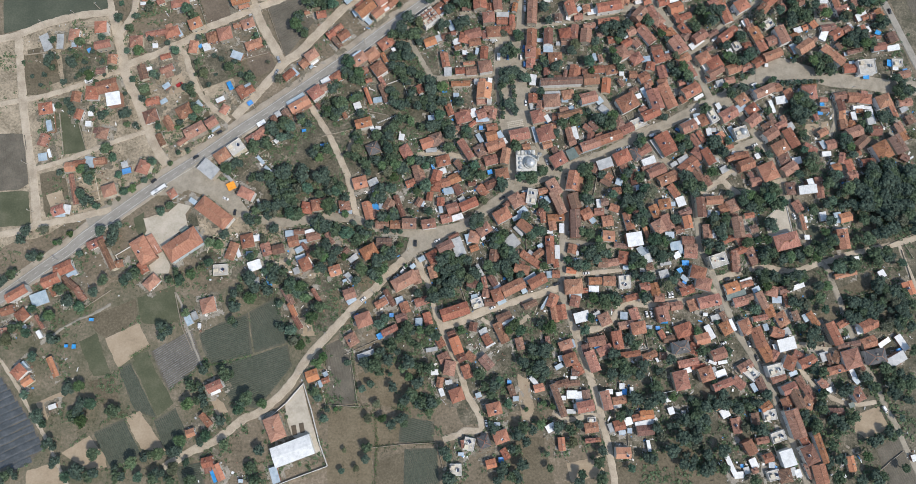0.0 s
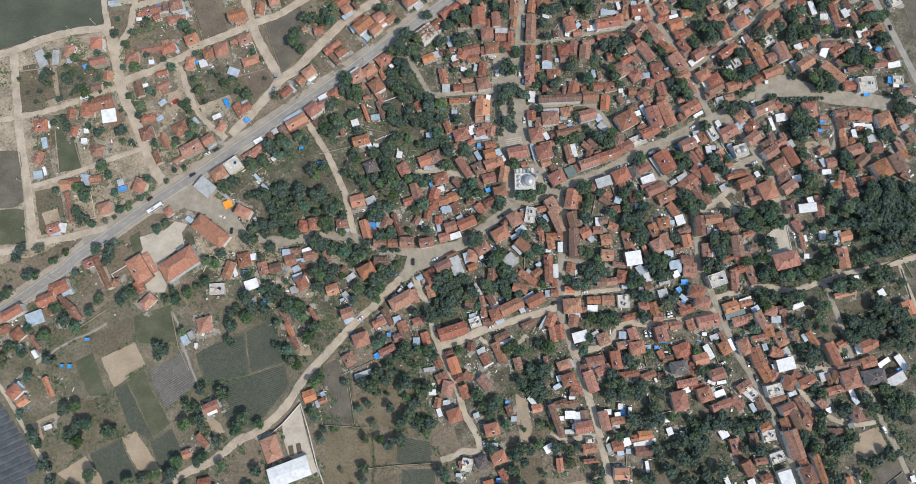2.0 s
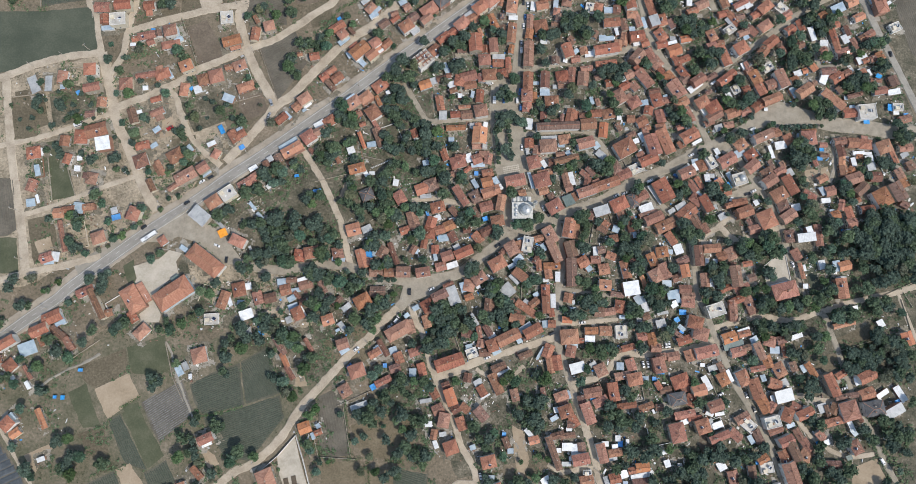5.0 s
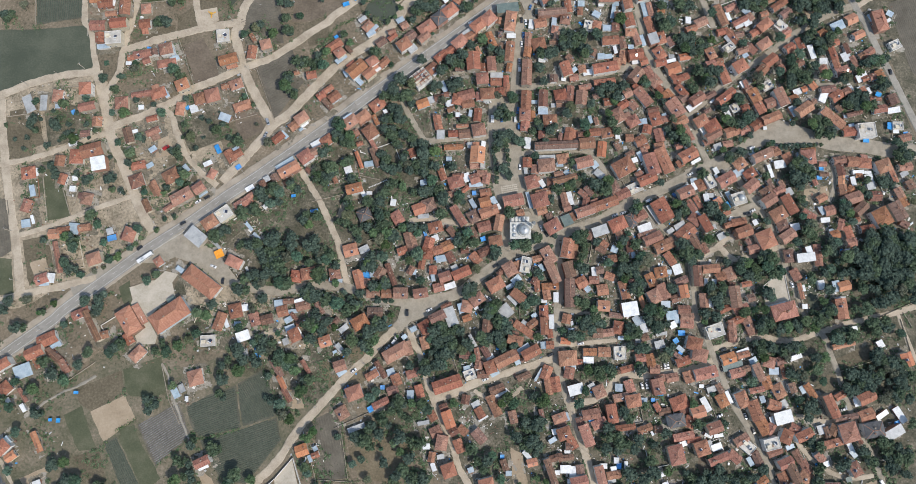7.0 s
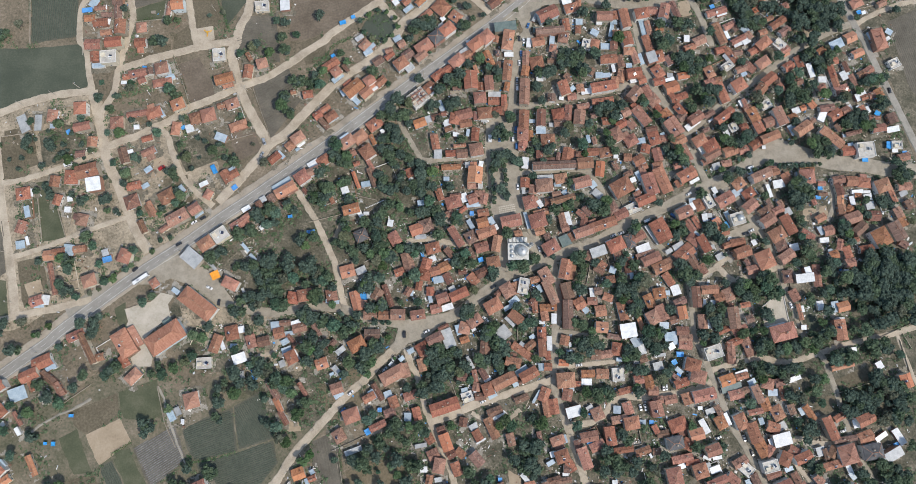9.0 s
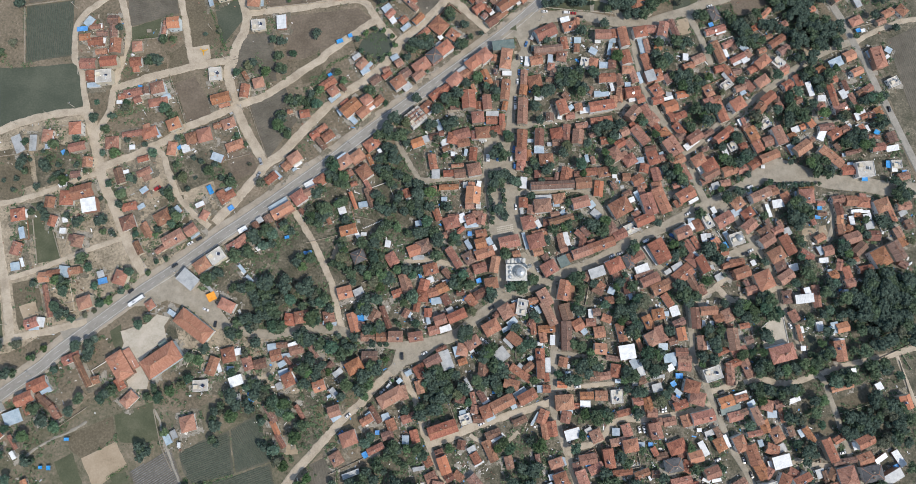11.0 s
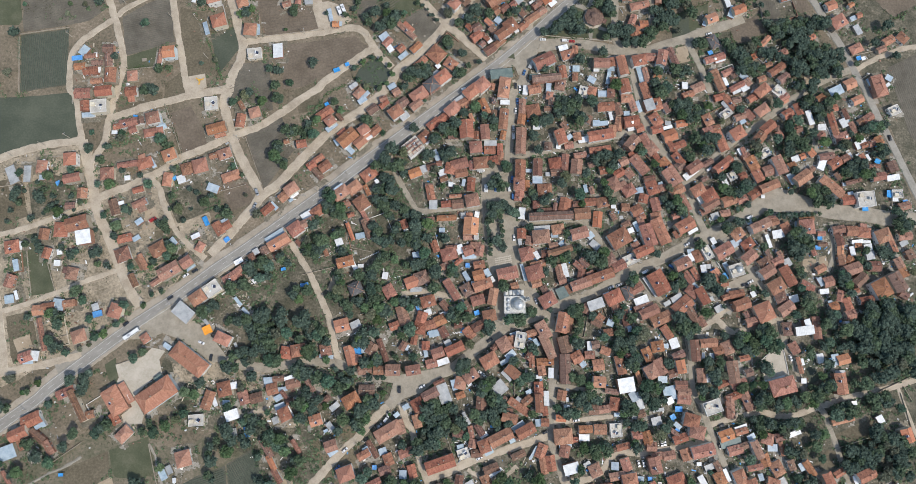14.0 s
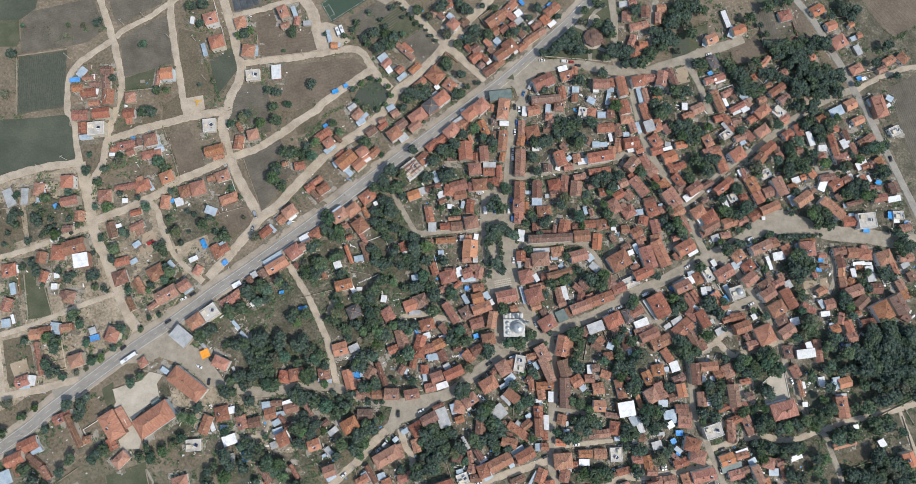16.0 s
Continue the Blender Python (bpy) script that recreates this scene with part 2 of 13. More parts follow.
def ribbon(line, left, right, z):
    """Cross rows of a strip along a line, from left to right offsets."""
    d = np.gradient(line, axis=0)
    d /= np.linalg.norm(d, axis=1)[:, None] + 1e-9
    n = np.stack([-d[:, 1], d[:, 0]], 1)
    return [(*q, z) for q in line + n * np.reshape(left, (-1, 1))], [(*q, z) for q in line + n * np.reshape(right, (-1, 1))]


def road(name, kind, width, points):
    """A road of the setting: a raised bed with ragged edges."""
    global road_count
    road_count += 1
    z = {"dust": 0.19, "dirt": 0.22, "gravel": 0.2, "street": 0.32, "asphalt": 0.42, "asphalt_pale": 0.41}[kind] + 0.0011 * road_count
    line = smooth_line(points, 1.8 if kind in ("dirt", "dust", "gravel") else 4.0)
    ROADS.append((line, width / 2))
    rag = 0.28 if kind in ("dirt", "dust", "gravel") else 0.12
    jig = [rag * (noise.noise((q[0] * 0.13, q[1] * 0.13, road_count)) * 2 + 2.2 * noise.noise((q[0] * 0.45, q[1] * 0.45, road_count))) for q in line]
    jag = [rag * (noise.noise((q[0] * 0.13, q[1] * 0.13, road_count + 50)) * 2 + 2.2 * noise.noise((q[0] * 0.45, q[1] * 0.45, road_count + 50))) for q in line]
    a, b = ribbon(line, width / 2 + np.array(jig), -width / 2 + np.array(jag), z)
    c, e = ribbon(line, width / 2 + 0.5 + np.array(jig), -width / 2 - 0.5 + np.array(jag), -0.05)
    n = len(a)
    verts = a + b + c + e
    faces = []
    for i in range(n - 1):
        faces += [(i, n + i, n + i + 1, i + 1), (i + 1, 2 * n + i + 1, 2 * n + i, i), (n + i, 3 * n + i, 3 * n + i + 1, n + i + 1)]
    ob = mesh_object(name, verts, faces, MATS[kind])
    return tagged(ob, ROAD_LABEL[kind], "road", kind="structure")


ROAD_LABEL = {"dirt": "pale dusty dirt road between plots", "dust": "dusty gravel shoulder along the highway", "gravel": "gravel apron beside the highway",
              "street": "worn grey paved village street", "asphalt": "grey two-lane asphalt highway with faded paint", "asphalt_pale": "pale asphalt ring road at the village edge"}


def stripes(name, points, offset, width, dash, gap, z):
    line = smooth_line(points, 1.5)
    verts, faces, run = [], [], 0.0
    for i in range(len(line) - 1):
        step = np.linalg.norm(line[i + 1] - line[i])
        run += step
        if gap and run % (dash + gap) > dash:
            continue
        a, b = ribbon(line[i:i + 2], offset + width / 2, offset - width / 2, z)
        k = len(verts)
        verts += a + b
        faces.append((k, k + 2, k + 3, k + 1))
    ob = mesh_object(name, verts, faces, PAINT)
    return tagged(ob, "faded white road marking on the asphalt", "road marking", kind="structure")


field_count = 0
PLOTS = []


def field(kind, points, turn=None):
    """A plot of land; planted ones carry rows of low ridges."""
    global field_count
    field_count += 1
    z = 0.03 + 0.0019 * field_count
    name, mat, label = {
        "bare": ("bare_plot", BARE, "bare tan earth plot without plants"), "mulch": ("mulched_field", FURROW, "vegetable field with pale mulch film rows"),
        "rows": ("row_field", ROW_SOIL, "dark green row crop on brown earth"), "tunnel": ("tunnel_field", FURROW, "field under long dark plastic tunnels"),
        "grass": ("grass_plot", GRASS, "green meadow grass with yellowed patches"), "dry": ("stubble_plot", DRY, "dry brownish stubble plot"),
        "furrow": ("ploughed_field", FURROW, "grey-brown ploughed field with furrows"), "crop": ("crop_field", CROP, "dense dark green crop field"),
        "plough": ("fallow_field", FURROW, "dark grey-brown fallow field with fine furrows"), "brown": ("tilled_field", CLOD, "brown tilled earth with faint furrows"),
        "straw": ("straw_field", STRAW, "straw-coloured harvested plot"), "weedy": ("garden_plot", GARDEN, "overgrown garden plot with weeds and bare soil")}[kind]
    pts = np.array(points, float)
    mid = pts.mean(0)
    if kind not in ("dry", "straw", "furrow", "weedy"):
        PLOTS.append(pts)
    edge = smooth_edge(pts)
    verts = [(*mid, z)] + [(*q, z) for q in edge]
    n = len(edge)
    ob = mesh_object(name, verts, [(0, 1 + i, 1 + (i + 1) % n) for i in range(n)], mat)
    tagged(ob, label, "field", kind="structure")
    if turn is not None:
        gap, wide, high, m2, rname = {"rows": (1.3, 0.95, 0.22, ROWLEAF, "crop_rows"), "mulch": (1.35, 0.7, 0.12, SHEET, "mulch_rows"),
                                      "plough": (1.5, 0.75, 0.12, FURROW, "furrow_ridges"), "brown": (2.2, 1.0, 0.1, CLOD, "furrow_ridges"), "tunnel": (4.6, 4.2, 0.35, NETTING, "plastic_tunnels"), "furrow": (1.7, 0.8, 0.12, FURROW, "furrow_ridges")}[kind]
        strips(rname, pts, radians(turn), gap, wide, high, m2, ob)
    return ob


def smooth_edge(pts, step=3.0):
    out = []
    for a, b in zip(pts, np.roll(pts, -1, 0)):
        k = max(1, int(np.linalg.norm(b - a) / step))
        for i in range(k):
            q = a + (b - a) * i / k
            w = 0.7 * noise.noise((q[0] * 0.2, q[1] * 0.2, 3.0)) if i else 0.3
            out.append(q + w)
    return np.array(out)


def strips(name, pts, turn, gap, wide, high, mat, parent):
    """Parallel ridges cut to a polygon."""
    u, v = np.array([math.cos(turn), math.sin(turn)]), np.array([-math.sin(turn), math.cos(turn)])
    lo, hi = (pts @ v).min(), (pts @ v).max()
    verts, faces = [], []
    h = lo + gap * 0.6
    while h < hi - gap * 0.4:
        cuts = []
        for a, b in zip(pts, np.roll(pts, -1, 0)):
            da, db = a @ v - h, b @ v - h
            if da * db < 0:
                cuts.append(float((a + (b - a) * da / (da - db)) @ u))
        cuts.sort()
        for s, e in zip(cuts[::2], cuts[1::2]):
            s, e = s + 0.6 + rng.random(), e - 0.6 - rng.random()
            n = int((e - s) / 5) + 1
            if e - s < 2:
                continue
            k = len(verts)
            for i in range(n + 1):
                q = u * (s + (e - s) * i / n) + v * (h + 0.12 * noise.noise((s + i, h, 1)))
                ww, hh = wide * (0.85 + 0.3 * rng.random()) / 2, high * (0.8 + 0.4 * rng.random())
                for o, zz in ((-1, 0.01), (-0.55, 0.8), (0.55, 0.8), (1, 0.01)):
                    verts.append((*(q + v * o * ww), zz * hh + 0.03 + 0.0019 * field_count))
            for i in range(n):
                for j in range(3):
                    p = k + 4 * i + j
                    faces.append((p, p + 4, p + 5, p + 1))
        h += gap
    if faces:
        tagged(mesh_object(name, verts, faces, mat, parent), kind="stuff")


def pad(name, label, mat, points, z):
    pts = [np.array(p, float) for p in points]
    n = len(pts)
    verts = [(*p, z) for p in pts] + [(*p, -0.05) for p in pts]
    faces = [tuple(range(n))] + [(i, n + i, n + (i + 1) % n, (i + 1) % n) for i in range(n)]
    return tagged(mesh_object(name, verts, faces, mat), label, "pavement", kind="structure")


# ---- ground, fields, roads ----
G = 2600.0
ground = mesh_object("ground", [(-G, -G, 0), (G, -G, 0), (G, G, 0), (-G, G, 0)], [(0, 1, 2, 3)], SOIL)
tagged(ground, "dry brown earth with patchy grass", "ground", kind="structure")
def soil_zone(name, label, mat, corners, z, sway):
    """A wide stretch of other soil with a wandering edge."""
    corners = [np.array(q) for q in corners]
    rim = []
    for a, b in zip(corners, corners[1:] + corners[:1]):
        k = max(2, int(np.linalg.norm(b - a) / 5))
        for i in range(k):
            q = a + (b - a) * i / k
            rim.append((q[0] + sway * noise.noise((q[0] * 0.06, q[1] * 0.06, 1)), q[1] + sway * noise.noise((q[0] * 0.06, q[1] * 0.06, 9)), z))
    tagged(mesh_object(name, rim, [tuple(range(len(rim)))], mat), label, "ground", kind="structure")


soil_zone("meadow_ground", "rough greenish meadow below the school", MEADOW, [(-319.4, -60.3), (-275.8, -42.6), (-246.8, -27.5), (-219.9, -8.3), (-187.0, -2.6), (-161.1, -21.1), (-139.6, -0.1), (-107.6, -2.5), (-83.1, -9.2), (-66.7, -16.3), (-94.1, -64.4), (-136.6, -104.1), (-160.7, -127.3), (-168.5, -156.5), (-308.0, -170.0)], 0.008, 8)
YARD = material("trodden_yard_earth", [(0.14, 0.116, 0.077), (0.25, 0.208, 0.148), (0.36, 0.297, 0.214), (0.48, 0.398, 0.297)], 0.08, 0.6, 0.95, 0.3, detail=12, fine_mix=0.5)
soil_zone("yard_ground", "pale trodden earth of the plots above the highway", YARD, [(-343.6, 157.9), (-296.8, 171.5), (-251.5, 185.1), (-234.3, 147.3), (-205.7, 164.0), (-185.1, 163.1), (-166.1, 147.0), (-158.0, 120.0), (-177.1, 91.9), (-206.2, 67.9), (-242.3, 41.9), (-274.4, 20.4), (-319.0, 8.4)], 0.006, 5)
soil_zone("south_yards", "pale trodden earth round the yards by the school", YARD, [(-183.3, 41.8), (-156.2, 46.5), (-131.5, 36.6), (-103.6, 34.1), (-76.4, 39.5), (-64.0, 33.5), (-89.1, 2.8), (-123.3, -6.7), (-140.4, 7.9), (-164.7, 16.4)], 0.019, 5)
soil_zone("verge_ground", "rough dark grass and weeds beyond the ring road", GARDEN, [(238.1, 375.8), (255.4, 339.1), (275.2, 307.0), (295.2, 270.6), (307.1, 251.3), (318.3, 221.2), (332.9, 183.5), (382.5, 119.7), (466.8, 132.0), (495.6, 392.4)], 0.011, 3)
VILLAGE = [(-183.7, 45.0), (-155.2, 74.7), (-121.9, 103.3), (-88.1, 134.6), (-53.1, 162.3), (-17.7, 195.0), (22.8, 228.7), (43.3, 250.4), (55.7, 265.0), (116.0, 273.5), (155.1, 278.4), (212.1, 298.5), (244.1, 343.8), (269.2, 292.8), (298.0, 248.1), (328.8, 173.9), (361.8, 94.8), (347.1, -121.8), (117.7, -135.3), (109.5, -96.4), (89.7, -68.0), (51.6, -80.8), (17.8, -93.3), (1.4, -72.1), (-42.7, -44.5), (-26.3, 2.1), (-74.3, -34.7), (-97.0, -39.6), (-130.7, -10.9), (-166.7, -1.2), (-184.4, 17.3)]
soil_zone("garden_ground", "dark garden earth with weeds between the houses", GARDEN, VILLAGE, 0.015, 5)
field("dry", [(-239.9, -33.6), (-211.7, -20.2), (-207.4, -35.1), (-228.5, -47.9), (-236.3, -42.8)])
field("bare", [(-228.5, -47.9), (-207.5, -36.3), (-198.5, -50.6), (-217.3, -66.7)])
field("grass", [(-208.5, -62.4), (-198.9, -58.4), (-183.9, -78.8), (-178.1, -87.7), (-187.4, -96.4)])
field("mulch", [(-197.0, -54.9), (-171.4, -38.8), (-161.7, -59.3), (-182.2, -79.5)], 36)
field("rows", [(-217.4, -66.4), (-209.3, -62.9), (-188.2, -97.2), (-202.6, -93.4)], -57)
field("rows", [(-166.7, -41.8), (-152.7, -33.3), (-135.4, -26.1), (-129.5, -53.1), (-156.7, -60.6), (-160.3, -56.2)], 23)
field("rows", [(-155.8, -62.1), (-128.6, -54.2), (-106.8, -45.7), (-102.4, -59.4), (-122.8, -88.5), (-140.5, -84.9)], 23)
field("rows", [(-134.7, -25.3), (-117.6, -14.1), (-105.7, -44.1), (-128.4, -52.2)], -54)
field("rows", [(-227.6, -108.5), (-209.1, -98.7), (-194.7, -121.6), (-213.1, -130.9)], -56)
field("bare", [(-208.4, -97.9), (-199.1, -93.3), (-179.2, -117.9), (-196.0, -117.3)])
field("rows", [(-189.9, -99.2), (-176.5, -90.4), (-166.0, -107.4), (-178.3, -119.4)], -57)
field("bare", [(-246.8, -122.6), (-230.3, -110.8), (-218.0, -122.7), (-216.3, -129.9), (-228.1, -131.6)])
field("tunnel", [(-305.4, -74.8), (-291.8, -76.0), (-270.7, -100.2), (-257.2, -119.1), (-269.4, -132.4), (-294.9, -137.2)], 28)
field("bare", [(-267.2, -134.5), (-248.3, -127.8), (-240.9, -141.9), (-243.3, -156.4), (-265.5, -157.4)])
field("grass", [(-211.0, -19.7), (-186.7, -10.2), (-179.0, -32.0), (-191.2, -38.2), (-205.7, -35.8)])
field("grass", [(-245.4, -50.8), (-234.6, -44.4), (-221.3, -70.7), (-232.6, -73.1)])
field("bare", [(82.3, -113.3), (105.7, -107.4), (108.2, -119.1), (86.1, -125.2)])
field("furrow", [(-81.7, -45.3), (-65.1, -36.6), (-57.0, -81.5), (-76.9, -84.4)], -74)
field("rows", [(-27.1, -88.4), (-6.1, -91.1), (-5.4, -103.8), (-28.3, -105.6)], -15)
field("rows", [(-24.3, -109.1), (-2.9, -107.4), (-0.1, -130.7), (-23.5, -133.6)], -65)
field("straw", [(-52.5, -90.7), (-27.1, -88.4), (-28.4, -104.9), (-51.8, -110.4)])
field("dry", [(117.4, -116.4), (156.0, -109.5), (186.9, -111.0), (190.4, -129.1), (113.8, -136.3)])
field("bare", [(274.7, -74.9), (291.7, -66.9), (297.3, -78.8), (283.5, -87.7), (274.6, -84.4)])
field("dry", [(267.2, 10.9), (282.6, 18.6), (293.8, 22.4), (294.5, 12.3), (271.6, 2.7)])
field("dry", [(35.9, -95.8), (66.9, -98.1), (75.4, -127.2), (37.3, -130.8)])
field("rows", [(-308.3, 260.9), (-275.3, 268.1), (-271.4, 225.7), (-302.7, 218.4)], -77)
field("crop", [(-338.0, 212.5), (-303.0, 214.9), (-265.1, 220.9), (-258.0, 189.6), (-280.9, 179.2), (-307.6, 171.9), (-330.3, 164.9)])
field("plough", [(-239.1, 278.7), (-222.3, 290.5), (-208.3, 298.5), (-200.0, 262.5), (-233.0, 250.0)], -163)
field("grass", [(-232.9, 249.1), (-211.0, 258.3), (-207.7, 243.6), (-230.1, 239.7)])
field("crop", [(-178.2, 268.5), (-157.4, 276.4), (-152.0, 263.4), (-159.8, 250.7), (-166.6, 240.2)])
field("grass", [(-341.5, 285.0), (-312.4, 288.5), (-309.2, 272.7), (-311.0, 268.2), (-338.6, 266.5)])
field("crop", [(-353.8, 310.3), (-300.3, 313.6), (-302.2, 297.7), (-311.6, 288.6), (-349.6, 284.5)])
field("plough", [(-251.7, 312.1), (-211.8, 314.6), (-213.4, 307.2), (-227.4, 298.2), (-242.0, 288.4), (-247.4, 297.9)], 29)
field("furrow", [(-305.1, 295.3), (-262.1, 308.8), (-250.7, 285.2), (-261.7, 274.7), (-276.8, 270.3), (-307.0, 263.2), (-310.4, 286.0)], 24)
field("brown", [(-147.1, 298.7), (-131.8, 305.9), (-125.7, 293.7), (-103.2, 295.9), (-96.0, 279.3), (-136.1, 270.7)], 12)
field("brown", [(-119.8, 265.4), (-72.1, 274.5), (-61.5, 266.2), (-86.7, 246.3), (-106.8, 233.8), (-121.8, 231.2)], 22)
field("plough", [(-37.8, 290.0), (-23.2, 300.8), (-7.2, 286.4), (-23.3, 272.0)], 39)
field("plough", [(216.7, 333.0), (230.8, 337.6), (238.8, 310.3), (225.5, 300.4)], -82)
field("brown", [(298.9, 345.6), (348.8, 363.8), (365.1, 341.2), (323.6, 313.6), (313.2, 323.1)], -47)
field("plough", [(317.0, 274.1), (348.4, 290.4), (347.3, 209.9), (331.1, 221.9)], -72)
field("brown", [(-201.3, 207.2), (-183.5, 215.8), (-166.0, 188.2), (-185.0, 180.4)], -62)
field("dry", [(-203.6, 230.3), (-192.9, 240.0), (-187.8, 224.5), (-201.9, 219.2)])
field("dry", [(-233.5, 215.0), (-204.6, 224.8), (-204.0, 219.5), (-233.3, 207.0)])
field("dry", [(-161.5, 153.7), (-139.7, 161.5), (-132.4, 149.0), (-151.4, 135.1)])
field("dry", [(-313.7, 149.0), (-297.2, 152.1), (-290.1, 120.8), (-307.5, 118.9)])
field("grass", [(-280.9, 104.6), (-267.8, 105.4), (-258.8, 81.2), (-274.1, 77.1)])
field("dry", [(-289.3, 62.5), (-272.7, 67.5), (-265.4, 44.6), (-280.0, 31.9)])
field("furrow", [(-143.1, 196.1), (-119.4, 210.9), (-109.0, 187.2), (-127.0, 157.9)], 34)
field("dry", [(-199.3, 289.2), (-179.3, 285.9), (-172.3, 258.8), (-165.9, 236.5), (-174.4, 239.5), (-188.0, 237.0), (-194.5, 257.5)])
field("furrow", [(-158.7, 247.4), (-132.0, 252.4), (-126.1, 215.5), (-151.8, 210.7), (-158.5, 229.2)], 26)
field("dry", [(-112.7, 230.9), (-96.9, 238.7), (-92.1, 220.0), (-107.2, 214.0)])
field("straw", [(-58.5, -62.6), (-24.9, -50.2), (-15.2, -68.1), (-22.8, -83.7), (-50.1, -81.2)])
field("straw", [(-75.9, -87.0), (-50.6, -85.0), (-42.6, -132.0), (-72.9, -133.4)])
field("dry", [(-43.6, -118.1), (-24.9, -111.7), (-23.5, -133.6), (-42.4, -134.5)])
field("grass", [(-209.2, -57.1), (-199.0, -55.0), (-180.5, -88.3), (-189.1, -93.2)])
field("straw", [(-83.1, -9.2), (-52.3, 4.4), (-46.4, -23.1), (-69.4, -32.2)])
field("dry", [(115.4, -110.6), (159.9, -97.4), (186.9, -111.0), (190.4, -129.1), (113.8, -136.3)])
field("brown", [(172.1, -51.2), (188.0, -46.6), (191.6, -65.6), (173.8, -70.3)], -15)
field("grass", [(158.1, 304.5), (184.2, 316.2), (186.5, 292.6), (158.0, 285.5)])
field("brown", [(199.5, 299.7), (222.2, 308.4), (227.9, 295.0), (204.4, 284.6)], -16)
field("plough", [(288.6, -95.0), (306.9, -82.8), (325.5, -126.5), (301.8, -134.9)], -62)
field("dry", [(50.7, -76.3), (60.3, -72.0), (66.6, -86.9), (56.9, -89.2)])
field("bare", [(270.8, -75.1), (290.1, -67.0), (297.2, -81.4), (281.1, -88.6)])
field("weedy", [(-288.0, 154.4), (-271.1, 160.7), (-250.3, 157.6), (-247.5, 142.8), (-261.3, 135.1), (-280.9, 128.7)])
field("dry", [(-311.7, 153.0), (-293.5, 158.5), (-284.5, 131.1), (-304.4, 122.2)])
field("weedy", [(-196.9, 154.6), (-163.3, 166.3), (-155.9, 143.9), (-183.4, 131.0)])
field("brown", [(-156.8, 160.5), (-139.8, 165.0), (-132.4, 149.6), (-149.0, 140.8)], -65)
field("grass", [(-294.5, 115.9), (-266.8, 121.8), (-260.6, 100.9), (-284.0, 94.5)])
field("grass", [(-241.6, 129.3), (-222.6, 134.7), (-219.7, 124.6), (-235.5, 120.2)])
field("straw", [(-232.1, 170.1), (-196.7, 181.2), (-191.7, 174.4), (-218.4, 160.3)])
field("dry", [(-198.4, 124.9), (-182.4, 129.3), (-175.1, 108.3), (-188.4, 102.4)])
field("bare", [(-213.4, 140.5), (-200.6, 143.9), (-194.1, 130.4), (-205.0, 125.4)])
field("plough", [(-351.2, 87.7), (-303.0, 91.3), (-295.8, 55.1), (-300.7, 50.7), (-344.0, 46.3)], -75)
field("grass", [(-343.8, 45.1), (-300.6, 49.9), (-294.5, 49.4), (-289.7, 26.7), (-339.3, 19.2)])
field("furrow", [(-78.5, 304.7), (-56.6, 319.7), (-34.9, 311.9), (-47.5, 296.6), (-59.0, 291.4), (-71.7, 291.5)], 39)
field("tunnel", [(-165.4, 322.1), (-146.5, 327.9), (-139.9, 310.9), (-160.2, 303.3)], -69)
field("brown", [(240.6, 340.5), (248.6, 343.4), (261.6, 316.3), (253.6, 312.1), (246.0, 319.9)], -74)
HIGHWAY = [(-315.3, -35.5), (-300.5, -23.3), (-278.4, -4.3), (-260.8, 10.6), (-251.8, 20.0), (-207.3, 58.7), (-185.1, 75.7), (-169.0, 88.9), (-153.1, 102.5), (-133.6, 117.8), (-83.3, 159.8), (-61.2, 179.8), (-35.5, 201.6), (-14.6, 219.4), (6.5, 237.4), (7.9, 238.9), (32.2, 259.6), (49.7, 276.6), (66.2, 294.2), (81.7, 310.1), (94.3, 324.7), (115.3, 343.2), (150.2, 373.8)]
road("highway_shoulder", "dust", 13.2, [(-316.1, -34.5), (-301.3, -22.4), (-279.1, -3.4), (-261.6, 11.6), (-252.6, 21.0), (-208.0, 59.7), (-185.8, 76.7), (-169.7, 89.9), (-153.8, 103.5), (-134.3, 118.8), (-84.0, 160.9), (-61.9, 180.9), (-36.2, 202.7), (-15.3, 220.5), (5.8, 238.5), (7.2, 239.9), (31.5, 260.6), (49.1, 277.7), (65.6, 295.3), (81.0, 311.2), (93.7, 325.8), (114.7, 344.3), (149.6, 374.9)])
road("highway", "asphalt", 7.6, HIGHWAY)
road("road_west", "dirt", 5.1, [(-320.4, 165.8), (-313.4, 136.3), (-304.8, 99.2), (-294.4, 64.7), (-287.7, 38.6), (-285.0, 26.2)])
road("road_northwest", "dirt", 4.9, [(-335.7, 159.7), (-320.2, 164.5), (-304.0, 172.8), (-281.8, 181.1), (-255.8, 186.2)])
road("road_school_north", "dirt", 3.7, [(-243.4, 276.7), (-246.6, 275.6), (-260.3, 263.7), (-266.4, 257.7), (-271.0, 246.5), (-269.2, 224.1), (-264.2, 217.5), (-258.3, 195.7), (-254.6, 183.6)])
road("road_corner", "dirt", 6.4, [(-255.0, 186.2), (-251.6, 176.4), (-246.4, 161.6), (-241.3, 144.7), (-236.0, 132.3), (-229.4, 121.8), (-220.3, 103.9), (-211.3, 86.7), (-202.2, 73.8)])
